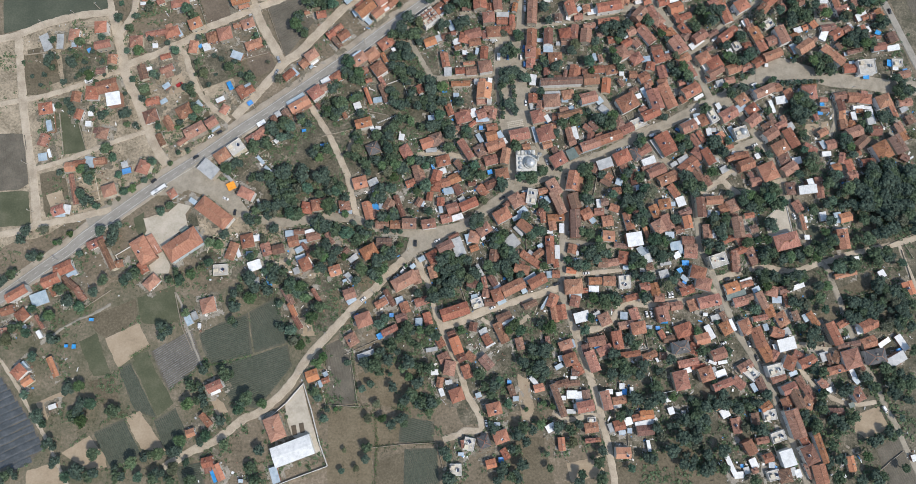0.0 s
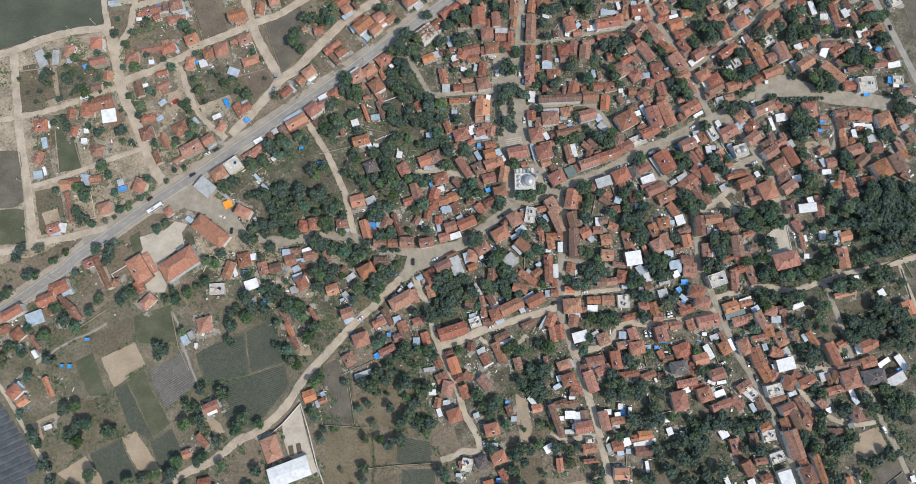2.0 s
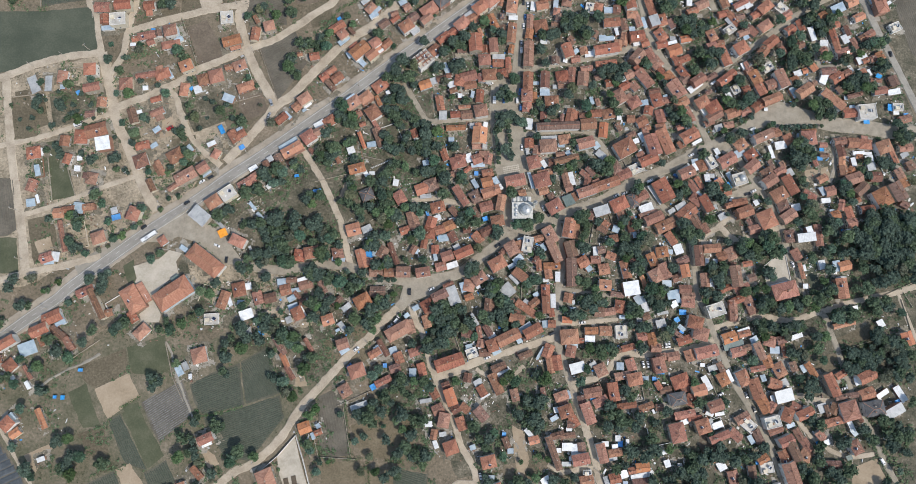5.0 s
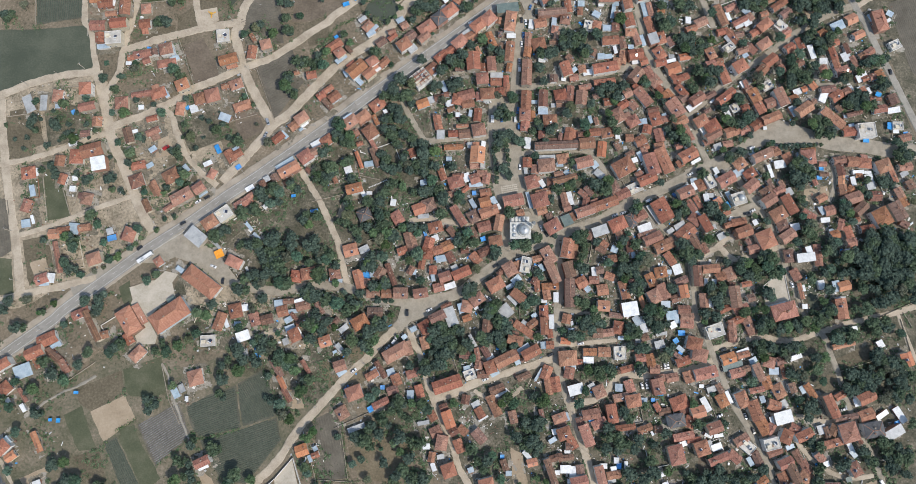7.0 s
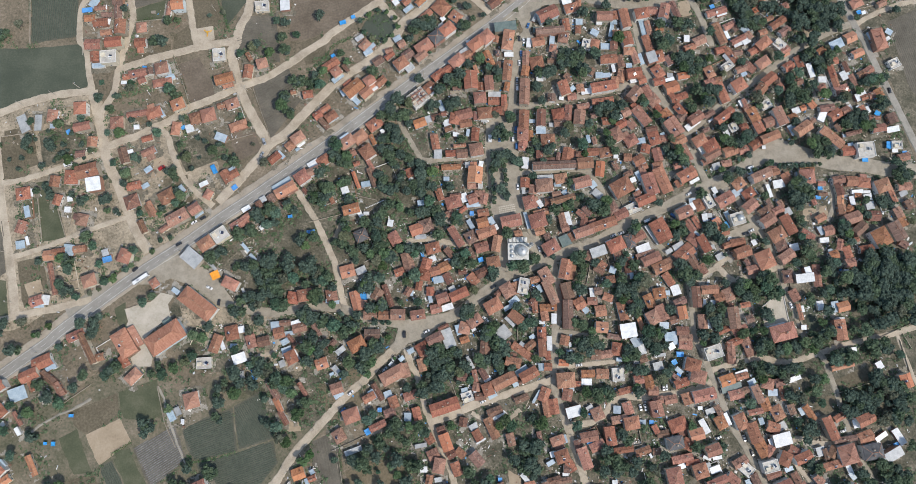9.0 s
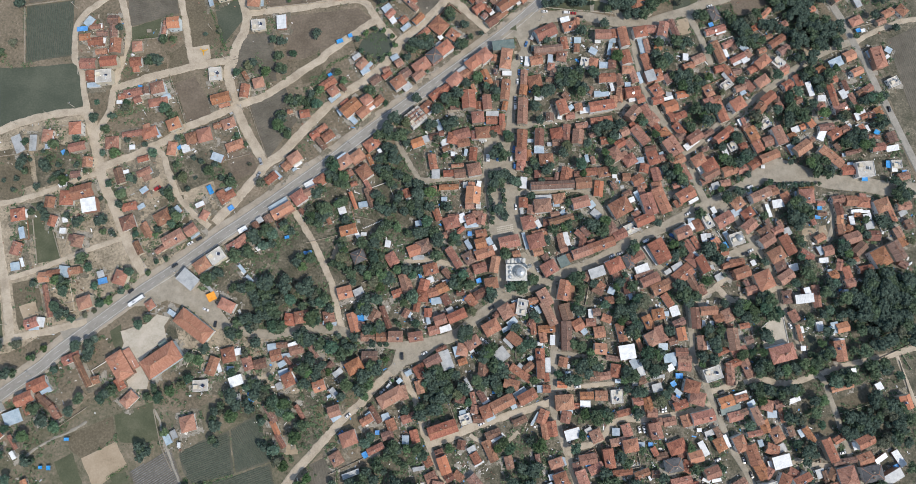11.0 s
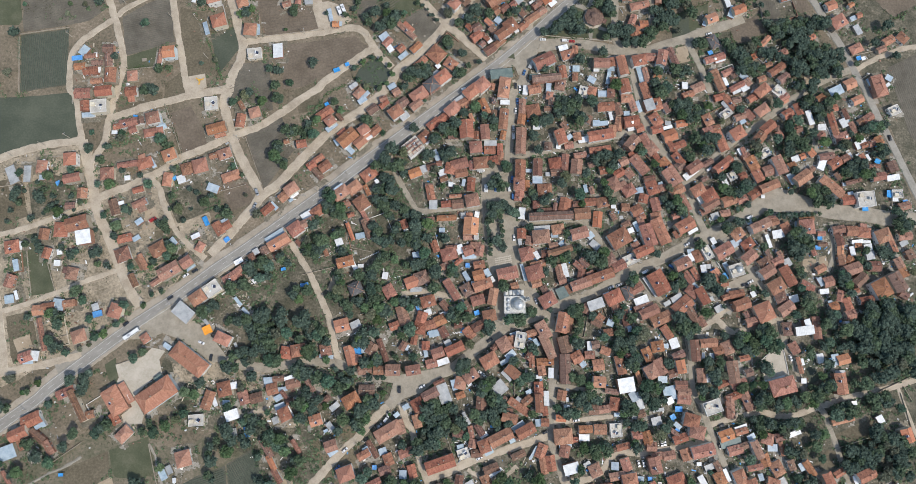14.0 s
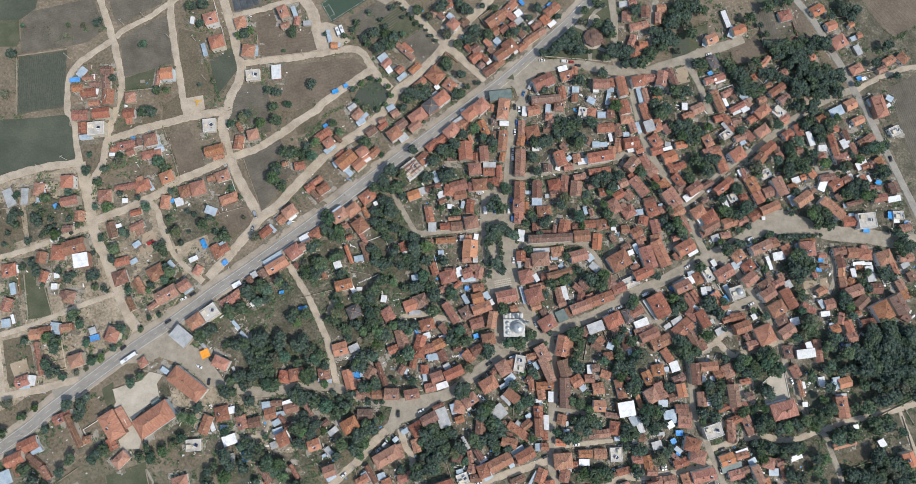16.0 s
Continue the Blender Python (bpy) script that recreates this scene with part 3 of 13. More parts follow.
road("road_field", "dirt", 4.1, [(-264.3, 325.0), (-256.9, 307.3), (-247.4, 285.4), (-242.0, 272.3), (-236.5, 255.0), (-233.7, 242.1), (-236.6, 220.1), (-239.0, 202.6), (-240.1, 185.8), (-245.9, 173.7), (-248.3, 170.1)])
road("track_northwest", "dirt", 3.3, [(-242.5, 279.4), (-237.1, 286.0), (-221.7, 295.9), (-206.5, 309.0), (-192.3, 320.4)])
road("lane_playground", "dirt", 4.1, [(-206.6, 324.1), (-206.1, 301.4), (-201.6, 280.5), (-197.5, 266.1), (-194.1, 254.0), (-190.9, 240.3), (-188.1, 230.0), (-185.4, 224.2)])
road("lane_middle", "dirt", 5.0, [(-238.1, 202.7), (-219.3, 211.4), (-202.1, 217.4), (-184.3, 223.4), (-166.8, 227.7), (-160.6, 229.4)])
road("lane_crossing", "dirt", 5.8, [(-173.9, 326.2), (-169.1, 312.7), (-162.3, 295.0), (-156.4, 277.5), (-151.5, 262.2), (-152.5, 251.2), (-157.6, 236.5), (-157.7, 229.2), (-161.4, 220.4), (-158.4, 211.6), (-153.7, 198.1), (-149.9, 189.1), (-141.4, 174.3), (-132.7, 161.4), (-127.9, 154.4)])
road("lane_long", "dirt", 5.0, [(-239.8, 146.1), (-229.9, 151.0), (-219.8, 155.4), (-209.5, 161.6), (-198.0, 167.9), (-186.7, 177.3), (-169.4, 185.8), (-154.2, 194.6), (-136.6, 202.3), (-123.6, 211.1), (-111.2, 221.7), (-96.1, 233.4), (-91.9, 238.6), (-79.1, 249.8), (-65.7, 260.7), (-59.8, 266.3)])
road("lane_parallel", "dirt", 5.8, [(-159.1, 111.2), (-150.1, 122.5), (-141.2, 134.4), (-132.2, 146.9), (-127.9, 154.4), (-118.7, 161.4), (-106.8, 176.4), (-90.6, 196.3), (-78.5, 207.6), (-63.0, 220.2), (-51.2, 231.7), (-43.7, 243.1), (-38.9, 252.1), (-27.0, 262.9), (-13.9, 278.4), (-7.2, 287.8), (1.7, 296.0), (9.6, 308.7), (17.7, 318.4), (24.3, 327.1), (36.6, 344.1)])
road("lane_cypress", "dirt", 4.7, [(-57.5, 333.5), (-42.6, 320.6), (-28.2, 307.8), (-17.0, 297.1), (-7.2, 287.8), (2.4, 280.3), (11.2, 272.7), (23.0, 262.8)])
road("lane_bend", "dirt", 4.6, [(-152.2, 265.3), (-133.0, 268.6), (-112.5, 272.5), (-94.9, 276.7), (-75.5, 281.0), (-66.9, 278.4), (-61.0, 271.1), (-55.0, 262.6), (-44.3, 252.2)])
road("lane_upper", "dirt", 3.8, [(-160.8, 301.4), (-143.7, 306.6), (-123.3, 314.2), (-107.8, 321.1)])
road("lane_pitch", "dirt", 7.2, [(-119.1, 329.6), (-110.8, 316.4), (-104.5, 307.6), (-100.5, 294.3), (-94.6, 277.6)])
road("lane_narrow", "dirt", 3.6, [(-204.1, 160.2), (-198.2, 155.8), (-193.5, 143.3), (-184.3, 126.9), (-172.5, 115.8), (-162.0, 108.1)])
road("lane_south_one", "dirt", 3.2, [(-327.7, 110.3), (-312.5, 114.9), (-297.4, 118.7), (-279.1, 125.2), (-262.7, 132.5), (-246.0, 140.2), (-239.5, 143.2)])
road("lane_south_two", "dirt", 2.8, [(-291.9, 66.4), (-279.9, 70.7), (-263.5, 77.7), (-242.6, 87.8), (-225.9, 94.9), (-218.7, 97.4)])
road("lane_apron", "dirt", 4.3, [(-312.6, 16.9), (-297.9, 21.6), (-285.0, 26.2), (-265.5, 31.5), (-252.3, 35.0), (-236.2, 40.2)])
road("lane_spur", "gravel", 9.4, [(-251.8, 31.1), (-238.0, 38.9), (-223.6, 48.8)])
road("street_bend", "street", 5.5, [(-187.9, 67.2), (-169.7, 57.3), (-156.5, 49.2), (-142.2, 41.2), (-129.7, 38.7), (-112.6, 37.6), (-95.2, 41.7), (-74.7, 43.2), (-65.9, 42.1), (-51.6, 37.7), (-38.0, 35.6), (-22.0, 34.1), (-10.2, 35.1)])
road("main_street_south", "dirt", 4.7, [(-179.5, -128.2), (-162.6, -116.8), (-154.3, -113.5), (-145.0, -107.5), (-131.7, -95.7), (-122.2, -91.1), (-111.5, -81.9), (-103.5, -72.8), (-98.4, -64.2), (-90.7, -50.7), (-82.8, -41.4), (-69.2, -24.3), (-59.4, -13.1), (-49.7, -3.5), (-40.9, 7.8), (-32.2, 16.4), (-24.7, 24.1)])
road("main_street", "street", 6.5, [(-32.2, 16.4), (-24.7, 24.1), (-8.6, 36.4), (8.6, 42.4), (23.6, 55.3), (35.2, 64.8), (51.0, 74.6), (68.1, 82.5), (85.8, 90.8), (103.2, 98.0), (116.2, 105.8), (130.1, 114.9), (148.2, 123.1), (166.1, 133.4), (184.4, 141.7)])
road("main_street_east", "street", 10.1, [(166.1, 133.4), (184.4, 141.7), (206.3, 154.6), (221.3, 165.4), (236.1, 170.2), (247.1, 170.0), (267.3, 164.6), (294.7, 163.2), (312.8, 161.2), (345.0, 160.9)])
road("street_plaza_east", "street", 5.4, [(56.4, 273.6), (50.9, 260.0), (49.6, 248.4), (43.7, 239.1), (42.7, 220.0), (41.7, 200.8), (41.4, 187.5), (43.0, 168.4), (44.4, 152.9), (46.6, 137.6), (49.1, 126.8), (54.9, 112.4), (60.7, 98.1), (68.9, 85.0)])
road("street_plaza_west", "street", 4.5, [(26.8, 186.6), (26.4, 176.5), (25.7, 161.7), (27.8, 143.0), (30.1, 127.4), (33.2, 112.8), (38.4, 95.2), (38.1, 82.9), (37.8, 69.0)])
road("street_cross", "street", 4.2, [(40.0, 191.8), (55.5, 193.6), (70.1, 197.6), (88.6, 202.3), (110.9, 208.5), (121.9, 212.3), (138.1, 218.3)])
road("alley_middle", "street", 3.3, [(44.8, 142.7), (50.1, 144.2), (75.3, 147.4), (91.5, 148.4), (98.6, 144.9), (105.4, 137.2), (108.0, 131.0)])
road("street_east", "street", 4.3, [(146.0, 332.3), (143.9, 316.9), (142.6, 299.9), (140.1, 283.9), (124.7, 276.3), (126.9, 270.6), (129.9, 255.7), (133.0, 242.7), (135.9, 229.8), (140.6, 218.4), (147.9, 205.0), (159.0, 192.4), (166.2, 181.4), (171.6, 166.4), (177.4, 151.6), (182.8, 141.6)])
road("street_north", "street", 6.4, [(43.4, 269.3), (61.8, 275.7), (87.2, 278.6), (108.5, 276.7), (122.6, 274.8), (137.1, 275.7), (151.2, 281.0), (169.2, 287.9), (183.5, 294.7), (198.2, 300.1), (210.9, 305.9)])
road("street_park", "street", 4.7, [(112.5, 344.2), (113.5, 330.3), (115.4, 315.2), (115.5, 299.7), (115.7, 284.8), (121.3, 276.6)])
road("ring_road", "asphalt_pale", 4.8, [(241.9, 357.1), (251.5, 338.9), (259.9, 328.7), (268.1, 315.3), (276.2, 300.2), (282.7, 288.8), (288.3, 278.3), (292.2, 269.5), (298.5, 258.3), (298.9, 257.8), (307.5, 236.4), (315.7, 219.2), (324.2, 200.0), (332.6, 181.5), (340.9, 163.2)])
road("lane_ring", "dirt", 3.1, [(292.6, 270.0), (303.8, 277.8), (317.2, 284.5), (327.9, 289.2), (338.9, 291.6), (357.5, 295.5)])
road("street_diagonal", "street", 4.3, [(292.5, 272.2), (270.7, 262.0), (252.9, 250.8), (241.4, 242.3), (226.4, 229.6), (211.2, 217.8), (197.8, 208.0), (184.9, 195.7), (171.7, 183.4), (166.2, 179.2)])
road("alley_north", "street", 3.9, [(169.2, 284.3), (177.6, 269.1), (180.5, 261.7), (184.6, 250.0), (185.3, 246.6)])
road("street_long", "street", 3.6, [(135.9, 110.6), (143.0, 101.0), (153.7, 91.7), (164.3, 79.9), (167.9, 71.9), (169.5, 59.8), (171.1, 47.4), (171.4, 36.5), (178.2, 24.6), (182.1, 12.6), (187.1, 2.0), (192.2, -11.0), (196.8, -21.5), (204.9, -34.4), (213.3, -48.8), (220.4, -61.5), (224.4, -72.8), (230.3, -86.9), (235.7, -100.5), (240.9, -117.3), (247.8, -137.4)])
road("lane_east", "dirt", 3.3, [(181.3, 13.3), (190.2, 16.2), (203.7, 20.6), (217.2, 23.8), (228.1, 21.9), (239.1, 22.5), (249.9, 26.3), (256.9, 28.7), (272.3, 34.4), (286.0, 38.5), (299.8, 42.5), (311.1, 45.2), (324.6, 50.0), (346.5, 56.2)])
road("lane_southeast", "street", 3.2, [(256.9, 28.7), (260.8, 24.8), (264.4, 14.0), (268.1, 4.9), (270.5, -4.2), (274.0, -14.8), (278.6, -28.4), (283.6, -39.9), (290.9, -52.3), (296.4, -67.8), (302.8, -78.9), (307.9, -91.5), (313.4, -103.9), (321.9, -123.1)])
road("lane_wall", "dirt", 2.1, [(312.2, 44.0), (317.1, 29.0), (321.6, 17.0), (330.2, 0.1)])
road("street_court", "street", 3.7, [(197.8, 142.5), (205.9, 128.5), (216.5, 114.3), (225.3, 100.2), (232.0, 86.0), (235.3, 70.2), (240.3, 58.3), (246.7, 42.9), (250.1, 33.9)])
road("alley_loop", "dirt", 3.3, [(172.8, 74.6), (183.9, 81.8), (189.3, 83.3), (198.2, 76.4), (212.1, 79.6), (226.6, 84.9), (232.4, 86.9)])
road("alley_loop_top", "dirt", 2.9, [(184.7, 81.8), (192.2, 89.2), (198.8, 92.5), (206.6, 92.5)])
road("street_centre", "street", 4.4, [(72.9, 85.2), (74.3, 79.5), (77.5, 67.0), (78.8, 49.8), (76.4, 35.6), (77.1, 24.6), (76.2, 12.3), (76.5, 1.9), (78.7, -7.6), (82.1, -16.6), (84.6, -22.8)])
road("street_centre_south", "dirt", 4.3, [(78.7, -7.6), (82.1, -16.6), (86.3, -27.0), (90.9, -40.1), (97.2, -57.2), (103.3, -75.6), (106.6, -88.3), (111.1, -106.4), (114.4, -123.2), (117.7, -143.4)])
road("street_low", "dirt", 4.4, [(76.4, 3.1), (65.7, -1.5), (56.6, -4.8), (39.2, -10.8), (23.5, -16.8), (14.6, -21.2), (6.8, -25.2), (-4.5, -28.5)])
road("lane_lower", "dirt", 3.5, [(-23.5, 18.1), (-19.7, 7.3), (-15.3, 1.1), (-10.4, -14.6), (-5.8, -26.2), (0.4, -38.8), (7.0, -51.7), (11.0, -61.1), (15.0, -71.6), (21.3, -81.1), (25.6, -89.6), (24.3, -95.3), (14.6, -95.7), (10.5, -98.5), (0.7, -102.0)])
road("lane_orchard", "dirt", 3.6, [(-111.0, 130.3), (-101.7, 117.3), (-91.5, 102.5), (-83.5, 88.5), (-74.9, 71.4), (-70.5, 55.5), (-66.3, 42.5)])
road("alley_garden", "street", 2.9, [(-41.5, 186.9), (-36.0, 172.8), (-28.1, 160.3), (-22.2, 151.2), (-16.7, 148.9), (3.0, 151.8), (20.7, 153.7), (26.9, 155.3)])
road("alley_short", "street", 2.1, [(-3.3, 199.8), (7.6, 202.2), (19.8, 201.7)])
road("alley_court", "dirt", 3.2, [(-27.6, 91.6), (-15.1, 93.1), (-2.9, 92.1), (8.6, 90.3), (15.0, 91.5), (21.7, 95.1), (32.5, 100.7)])
road("alley_e_one", "dirt", 2.4, [(77.5, 10.4), (92.3, 12.8), (105.6, 14.7), (117.7, 16.5)])
road("alley_e_two", "street", 2.4, [(75.7, 34.8), (87.9, 34.2), (101.3, 32.8), (116.4, 32.4)])
road("lane_curve", "dirt", 3.6, [(86.7, -26.6), (102.2, -24.3), (111.3, -17.9), (116.8, -9.7), (126.0, -5.6), (134.0, -6.8), (146.0, -4.2), (162.9, -1.7), (176.3, 3.0), (184.0, 6.2)])
road("alley_low", "dirt", 2.7, [(72.6, -80.9), (83.2, -85.3), (97.6, -81.6), (103.4, -82.1)])
road("alley_square", "dirt", 3.2, [(214.2, -44.1), (225.5, -36.5), (238.2, -28.8), (246.9, -29.2), (260.5, -30.9), (274.3, -25.8)])
road("alley_dark", "dirt", 2.4, [(237.7, -42.1), (243.4, -49.6), (249.1, -55.5), (257.6, -60.9), (266.5, -65.0), (278.3, -66.0), (290.3, -63.9)])
road("alley_ne", "street", 2.5, [(270.3, 156.6), (270.8, 146.7), (271.1, 132.2), (266.5, 120.9)])
road("alley_bend", "street", 2.6, [(258.4, 232.0), (259.7, 218.5), (262.8, 207.5), (279.2, 209.8)])
road("track_left", "dirt", 1.5, [(-300.3, -59.3), (-295.5, -65.2), (-290.3, -70.6), (-279.3, -84.5), (-271.8, -95.4), (-259.5, -111.5), (-246.2, -131.7), (-238.8, -143.6)])
road("track_wall", "gravel", 0.9, [(-263.3, -47.8), (-259.9, -44.5), (-248.3, -36.2), (-239.5, -32.2), (-227.6, -24.5)])
road("path_field", "gravel", 0.7, [(-185.6, -14.5), (-180.7, -22.1), (-175.0, -37.5), (-162.4, -62.0)])
road("path_centre", "dirt", 2.4, [(22.5, -21.6), (33.1, -27.0), (45.0, -26.4), (54.6, -18.0)])
road("alley_house", "dirt", 2.0, [(25.4, 40.1), (32.0, 36.5), (39.3, 32.9), (47.2, 34.1)])
road("path_south", "dirt", 2.0, [(-111.7, 29.7), (-108.4, 19.7), (-112.8, 11.4), (-126.4, 6.6)])
stripes("centre_line", HIGHWAY, 0.0, 0.16, 3.0, 4.5, 0.53)
stripes("edge_line", HIGHWAY, 3.05, 0.2, 1.0, 0.0, 0.53)
stripes("edge_line", HIGHWAY, -3.05, 0.2, 1.0, 0.0, 0.53)

# ---- buildings ----
ROOFS = {"r": TILE, "h": TILE, "d": TILE_DARK, "k": TILE_DARK, "o": TILE_ORANGE, "p": TILE_PALE, "S": SLATE, "W": WHITE_SHEET, "B": BLUE_SHEET, "G": GREY_SHEET, "N": GREEN_SHEET}
TONE = {"r": "red clay tile", "h": "red clay tile", "d": "weathered brown tile", "k": "dark red-brown tile", "o": "bright orange tile", "p": "pale red clay tile", "S": "dark grey", "W": "white metal", "B": "pale blue metal", "G": "grey metal", "N": "dull green metal"}
FORM = {"r": "gabled", "d": "gabled", "o": "gabled", "h": "hipped", "k": "hipped", "p": "hipped", "S": "hipped"}
LEVEL = {1: "single-storey", 2: "two-storey", 3: "three-storey"}


def boxes(verts, faces, x0, x1, y0, y1, z0, z1):
    k = len(verts)
    verts += [(x0, y0, z0), (x1, y0, z0), (x1, y1, z0), (x0, y1, z0), (x0, y0, z1), (x1, y0, z1), (x1, y1, z1), (x0, y1, z1)]
    faces += [(k + 3, k + 2, k + 1, k), (k + 4, k + 5, k + 6, k + 7)] + [(k + i, k + (i + 1) % 4, k + 4 + (i + 1) % 4, k + 4 + i) for i in range(4)]


def box_mesh(name, mat, *spans):
    v, f = [], []
    for s in spans:
        boxes(v, f, *s)
    me = bpy.data.meshes.new(name)
    me.from_pydata(v, [], f)
    me.materials.append(mat)
    return me


def window_mesh():
    """One window facing -y: a frame with a sunk pane."""
    v, slots = [], []
    for a, c, y in ((0.65, 0.72, 0.03), (0.65, 0.72, -0.06), (0.55, 0.62, -0.06), (0.55, 0.62, -0.01)):
        v += [(-a, y, -c), (a, y, -c), (a, y, c), (-a, y, c)]
    f = [(4 * k + i, 4 * k + (i + 1) % 4, 4 * k + 4 + (i + 1) % 4, 4 * k + 4 + i) for k in range(3) for i in range(4)] + [(12, 13, 14, 15)]
    me = bpy.data.meshes.new("window")
    me.from_pydata(v, [], f)
    me.materials.append(FRAME)
    me.materials.append(GLASS)
    me.polygons.foreach_set("material_index", [0] * 12 + [1])
    return me


WINDOW = window_mesh()
CHIMNEYS = [box_mesh("chimney", BRICK, (-0.3, 0.3, -0.3, 0.3, -0.6, 0.9), (-0.4, 0.4, -0.4, 0.4, 0.9, 1.02), (-0.2, 0.2, -0.2, 0.2, 1.02, 1.2)),
            box_mesh("chimney", PLASTERS[3], (-0.35, 0.35, -0.25, 0.25, -0.6, 0.8), (-0.45, 0.45, -0.35, 0.35, 0.8, 0.92), (-0.12, 0.12, -0.12, 0.12, 0.92, 1.15))]


def heater_mesh():
    """Solar water heater: sloped panel on a stand, round tank along its head."""
    v, f = [], []
    boxes(v, f, -1.0, 1.0, -0.9, 0.9, 0.25, 0.32)
    for i in (4, 5, 6, 7, 0, 1, 2, 3):
        x, y, z = v[i]
        v[i] = (x, y, z + (y + 0.9) * 0.45)
    slots = [0] * len(f)
    for s in ((-0.9, -0.82, 0.7, 0.78, -0.4, 1.0), (0.82, 0.9, 0.7, 0.78, -0.4, 1.0), (-0.9, -0.82, -0.8, -0.72, -0.4, 0.25), (0.82, 0.9, -0.8, -0.72, -0.4, 0.25)):
        boxes(v, f, *s)
    k, n = len(v), 8
    for x in (-1.05, 1.05):
        for i in range(n):
            a = 2 * math.pi * i / n
            v.append((x, 1.05 + 0.33 * math.cos(a), 1.25 + 0.33 * math.sin(a)))
    f += [(k + i, k + n + i, k + n + (i + 1) % n, k + (i + 1) % n) for i in range(n)] + [tuple(range(k + n - 1, k - 1, -1)), tuple(range(k + n, k + 2 * n))]
    slots += [1] * (len(f) - len(slots))
    me = bpy.data.meshes.new("solar_heater")
    me.from_pydata(v, [], f)
    me.materials.append(PANEL)
    me.materials.append(TANK)
    me.polygons.foreach_set("material_index", slots)
    return me


HEATER = heater_mesh()
FOOTPRINTS, PADS = [], []


def place(name, me, parent, x, y, z, turn=0.0, scale=(1, 1, 1), label=""):
    ob = new(name, me)
    ob.parent = parent
    ob.location, ob.rotation_euler, ob.scale = (x, y, z), (0, 0, turn), scale
    if label:
        ob["label"] = label
    return ob


def roof_points(form, l, w, eave, rise, r):
    """Top surface of a pitched roof: eave corners, ridge ends."""
    a, b = l / 2, w / 2
    inset = min(a * 0.9, b * 0.95) if form == "hipped" else 0.0
    return a, b, a - inset


def pitched_roof(name, form, l, w, eave, rise, mat, parent, r):
    """Two or four slopes with thickness, slightly sagging between the walls, drawn as strips along the ridge."""
    a, b, c = roof_points(form, l, w, eave, rise, r)
    n = max(2, min(6, int(l / 3)))
    rows = []
    for i in range(n + 1):
        t = -1 + 2 * i / n
        sag = -0.07 * rise * (1 - t * t) + 0.05 * (r.random() - 0.5)
        rows.append((t * a, t * c, sag))
    verts, faces = [], []
    for xe, xr, sag in rows:
        verts += [(xe, -b, eave), (0.5 * (xe + xr), -b / 2, eave + rise / 2 + sag * 0.6), (xr, 0, eave + rise + sag), (0.5 * (xe + xr), b / 2, eave + rise / 2 + sag * 0.6), (xe, b, eave)]
    m = 5
    for i in range(n):
        for j in range(m - 1):
            p = m * i + j
            faces.append((p, p + m, p + m + 1, p + 1))
    if form == "hipped":
        for k, flip in ((0, False), (m * n, True)):
            ring = [k, k + 1, k + 2, k + 3, k + 4]
            faces.append(tuple(ring if not flip else ring[::-1]))
    k = len(verts)
    th = 0.16
    verts += [(x, y, z - th) for x, y, z in verts[:k]]
    low = [tuple(q + k for q in fc[::-1]) for fc in faces]
    faces += low
    top = m * n
    for i in range(n):
        faces += [(m * i, k + m * i, k + m * (i + 1), m * (i + 1)), (m * i + 4, m * (i + 1) + 4, k + m * (i + 1) + 4, k + m * i + 4)]
    if form == "hipped":
        faces += [(0, 4, k + 4, k), (top, k + top, k + top + 4, top + 4)]
    else:
        for j in range(m - 1):
            faces += [(j, j + 1, k + j + 1, k + j), (top + j, k + top + j, k + top + j + 1, top + j + 1)]
    slots = [0] * len(faces)
    if l * w < 125:
        v, f = ridge_bars(form, l, w, eave, rise, c)
        k = len(verts)
        verts += v
        faces += [tuple(q + k for q in fc) for fc in f]
        slots += [1] * len(f)
    roof = mesh_object(name, verts, faces, [mat, MORTAR], parent, slots=slots)
    return roof, c


def ridge_bars(form, l, w, eave, rise, c):
    """Mortared ridge and hip caps as low three-sided bars."""
    a, b = l / 2, w / 2
    lines = [((-c, 0, eave + rise), (c, 0, eave + rise))] if c > 0.4 else []
    if form == "hipped":
        lines += [((s * a, q * b, eave), (s * c, 0, eave + rise)) for s in (-1, 1) for q in (-1, 1)]
    v, f = [], []
    for p, q in lines:
        p, q = Vector(p), Vector(q)
        d = (q - p).normalized()
        n = d.cross(Vector((0, 0, 1))).normalized() * 0.17
        k = len(v)
        for e in (p, q):
            v += [tuple(e - n - Vector((0, 0, 0.06))), tuple(e + Vector((0, 0, 0.1))), tuple(e + n - Vector((0, 0, 0.06)))]
        f += [(k, k + 1, k + 4, k + 3), (k + 1, k + 2, k + 5, k + 4), (k, k + 3, k + 5, k + 2), (k, k + 2, k + 1), (k + 3, k + 4, k + 5)]
    return v, f


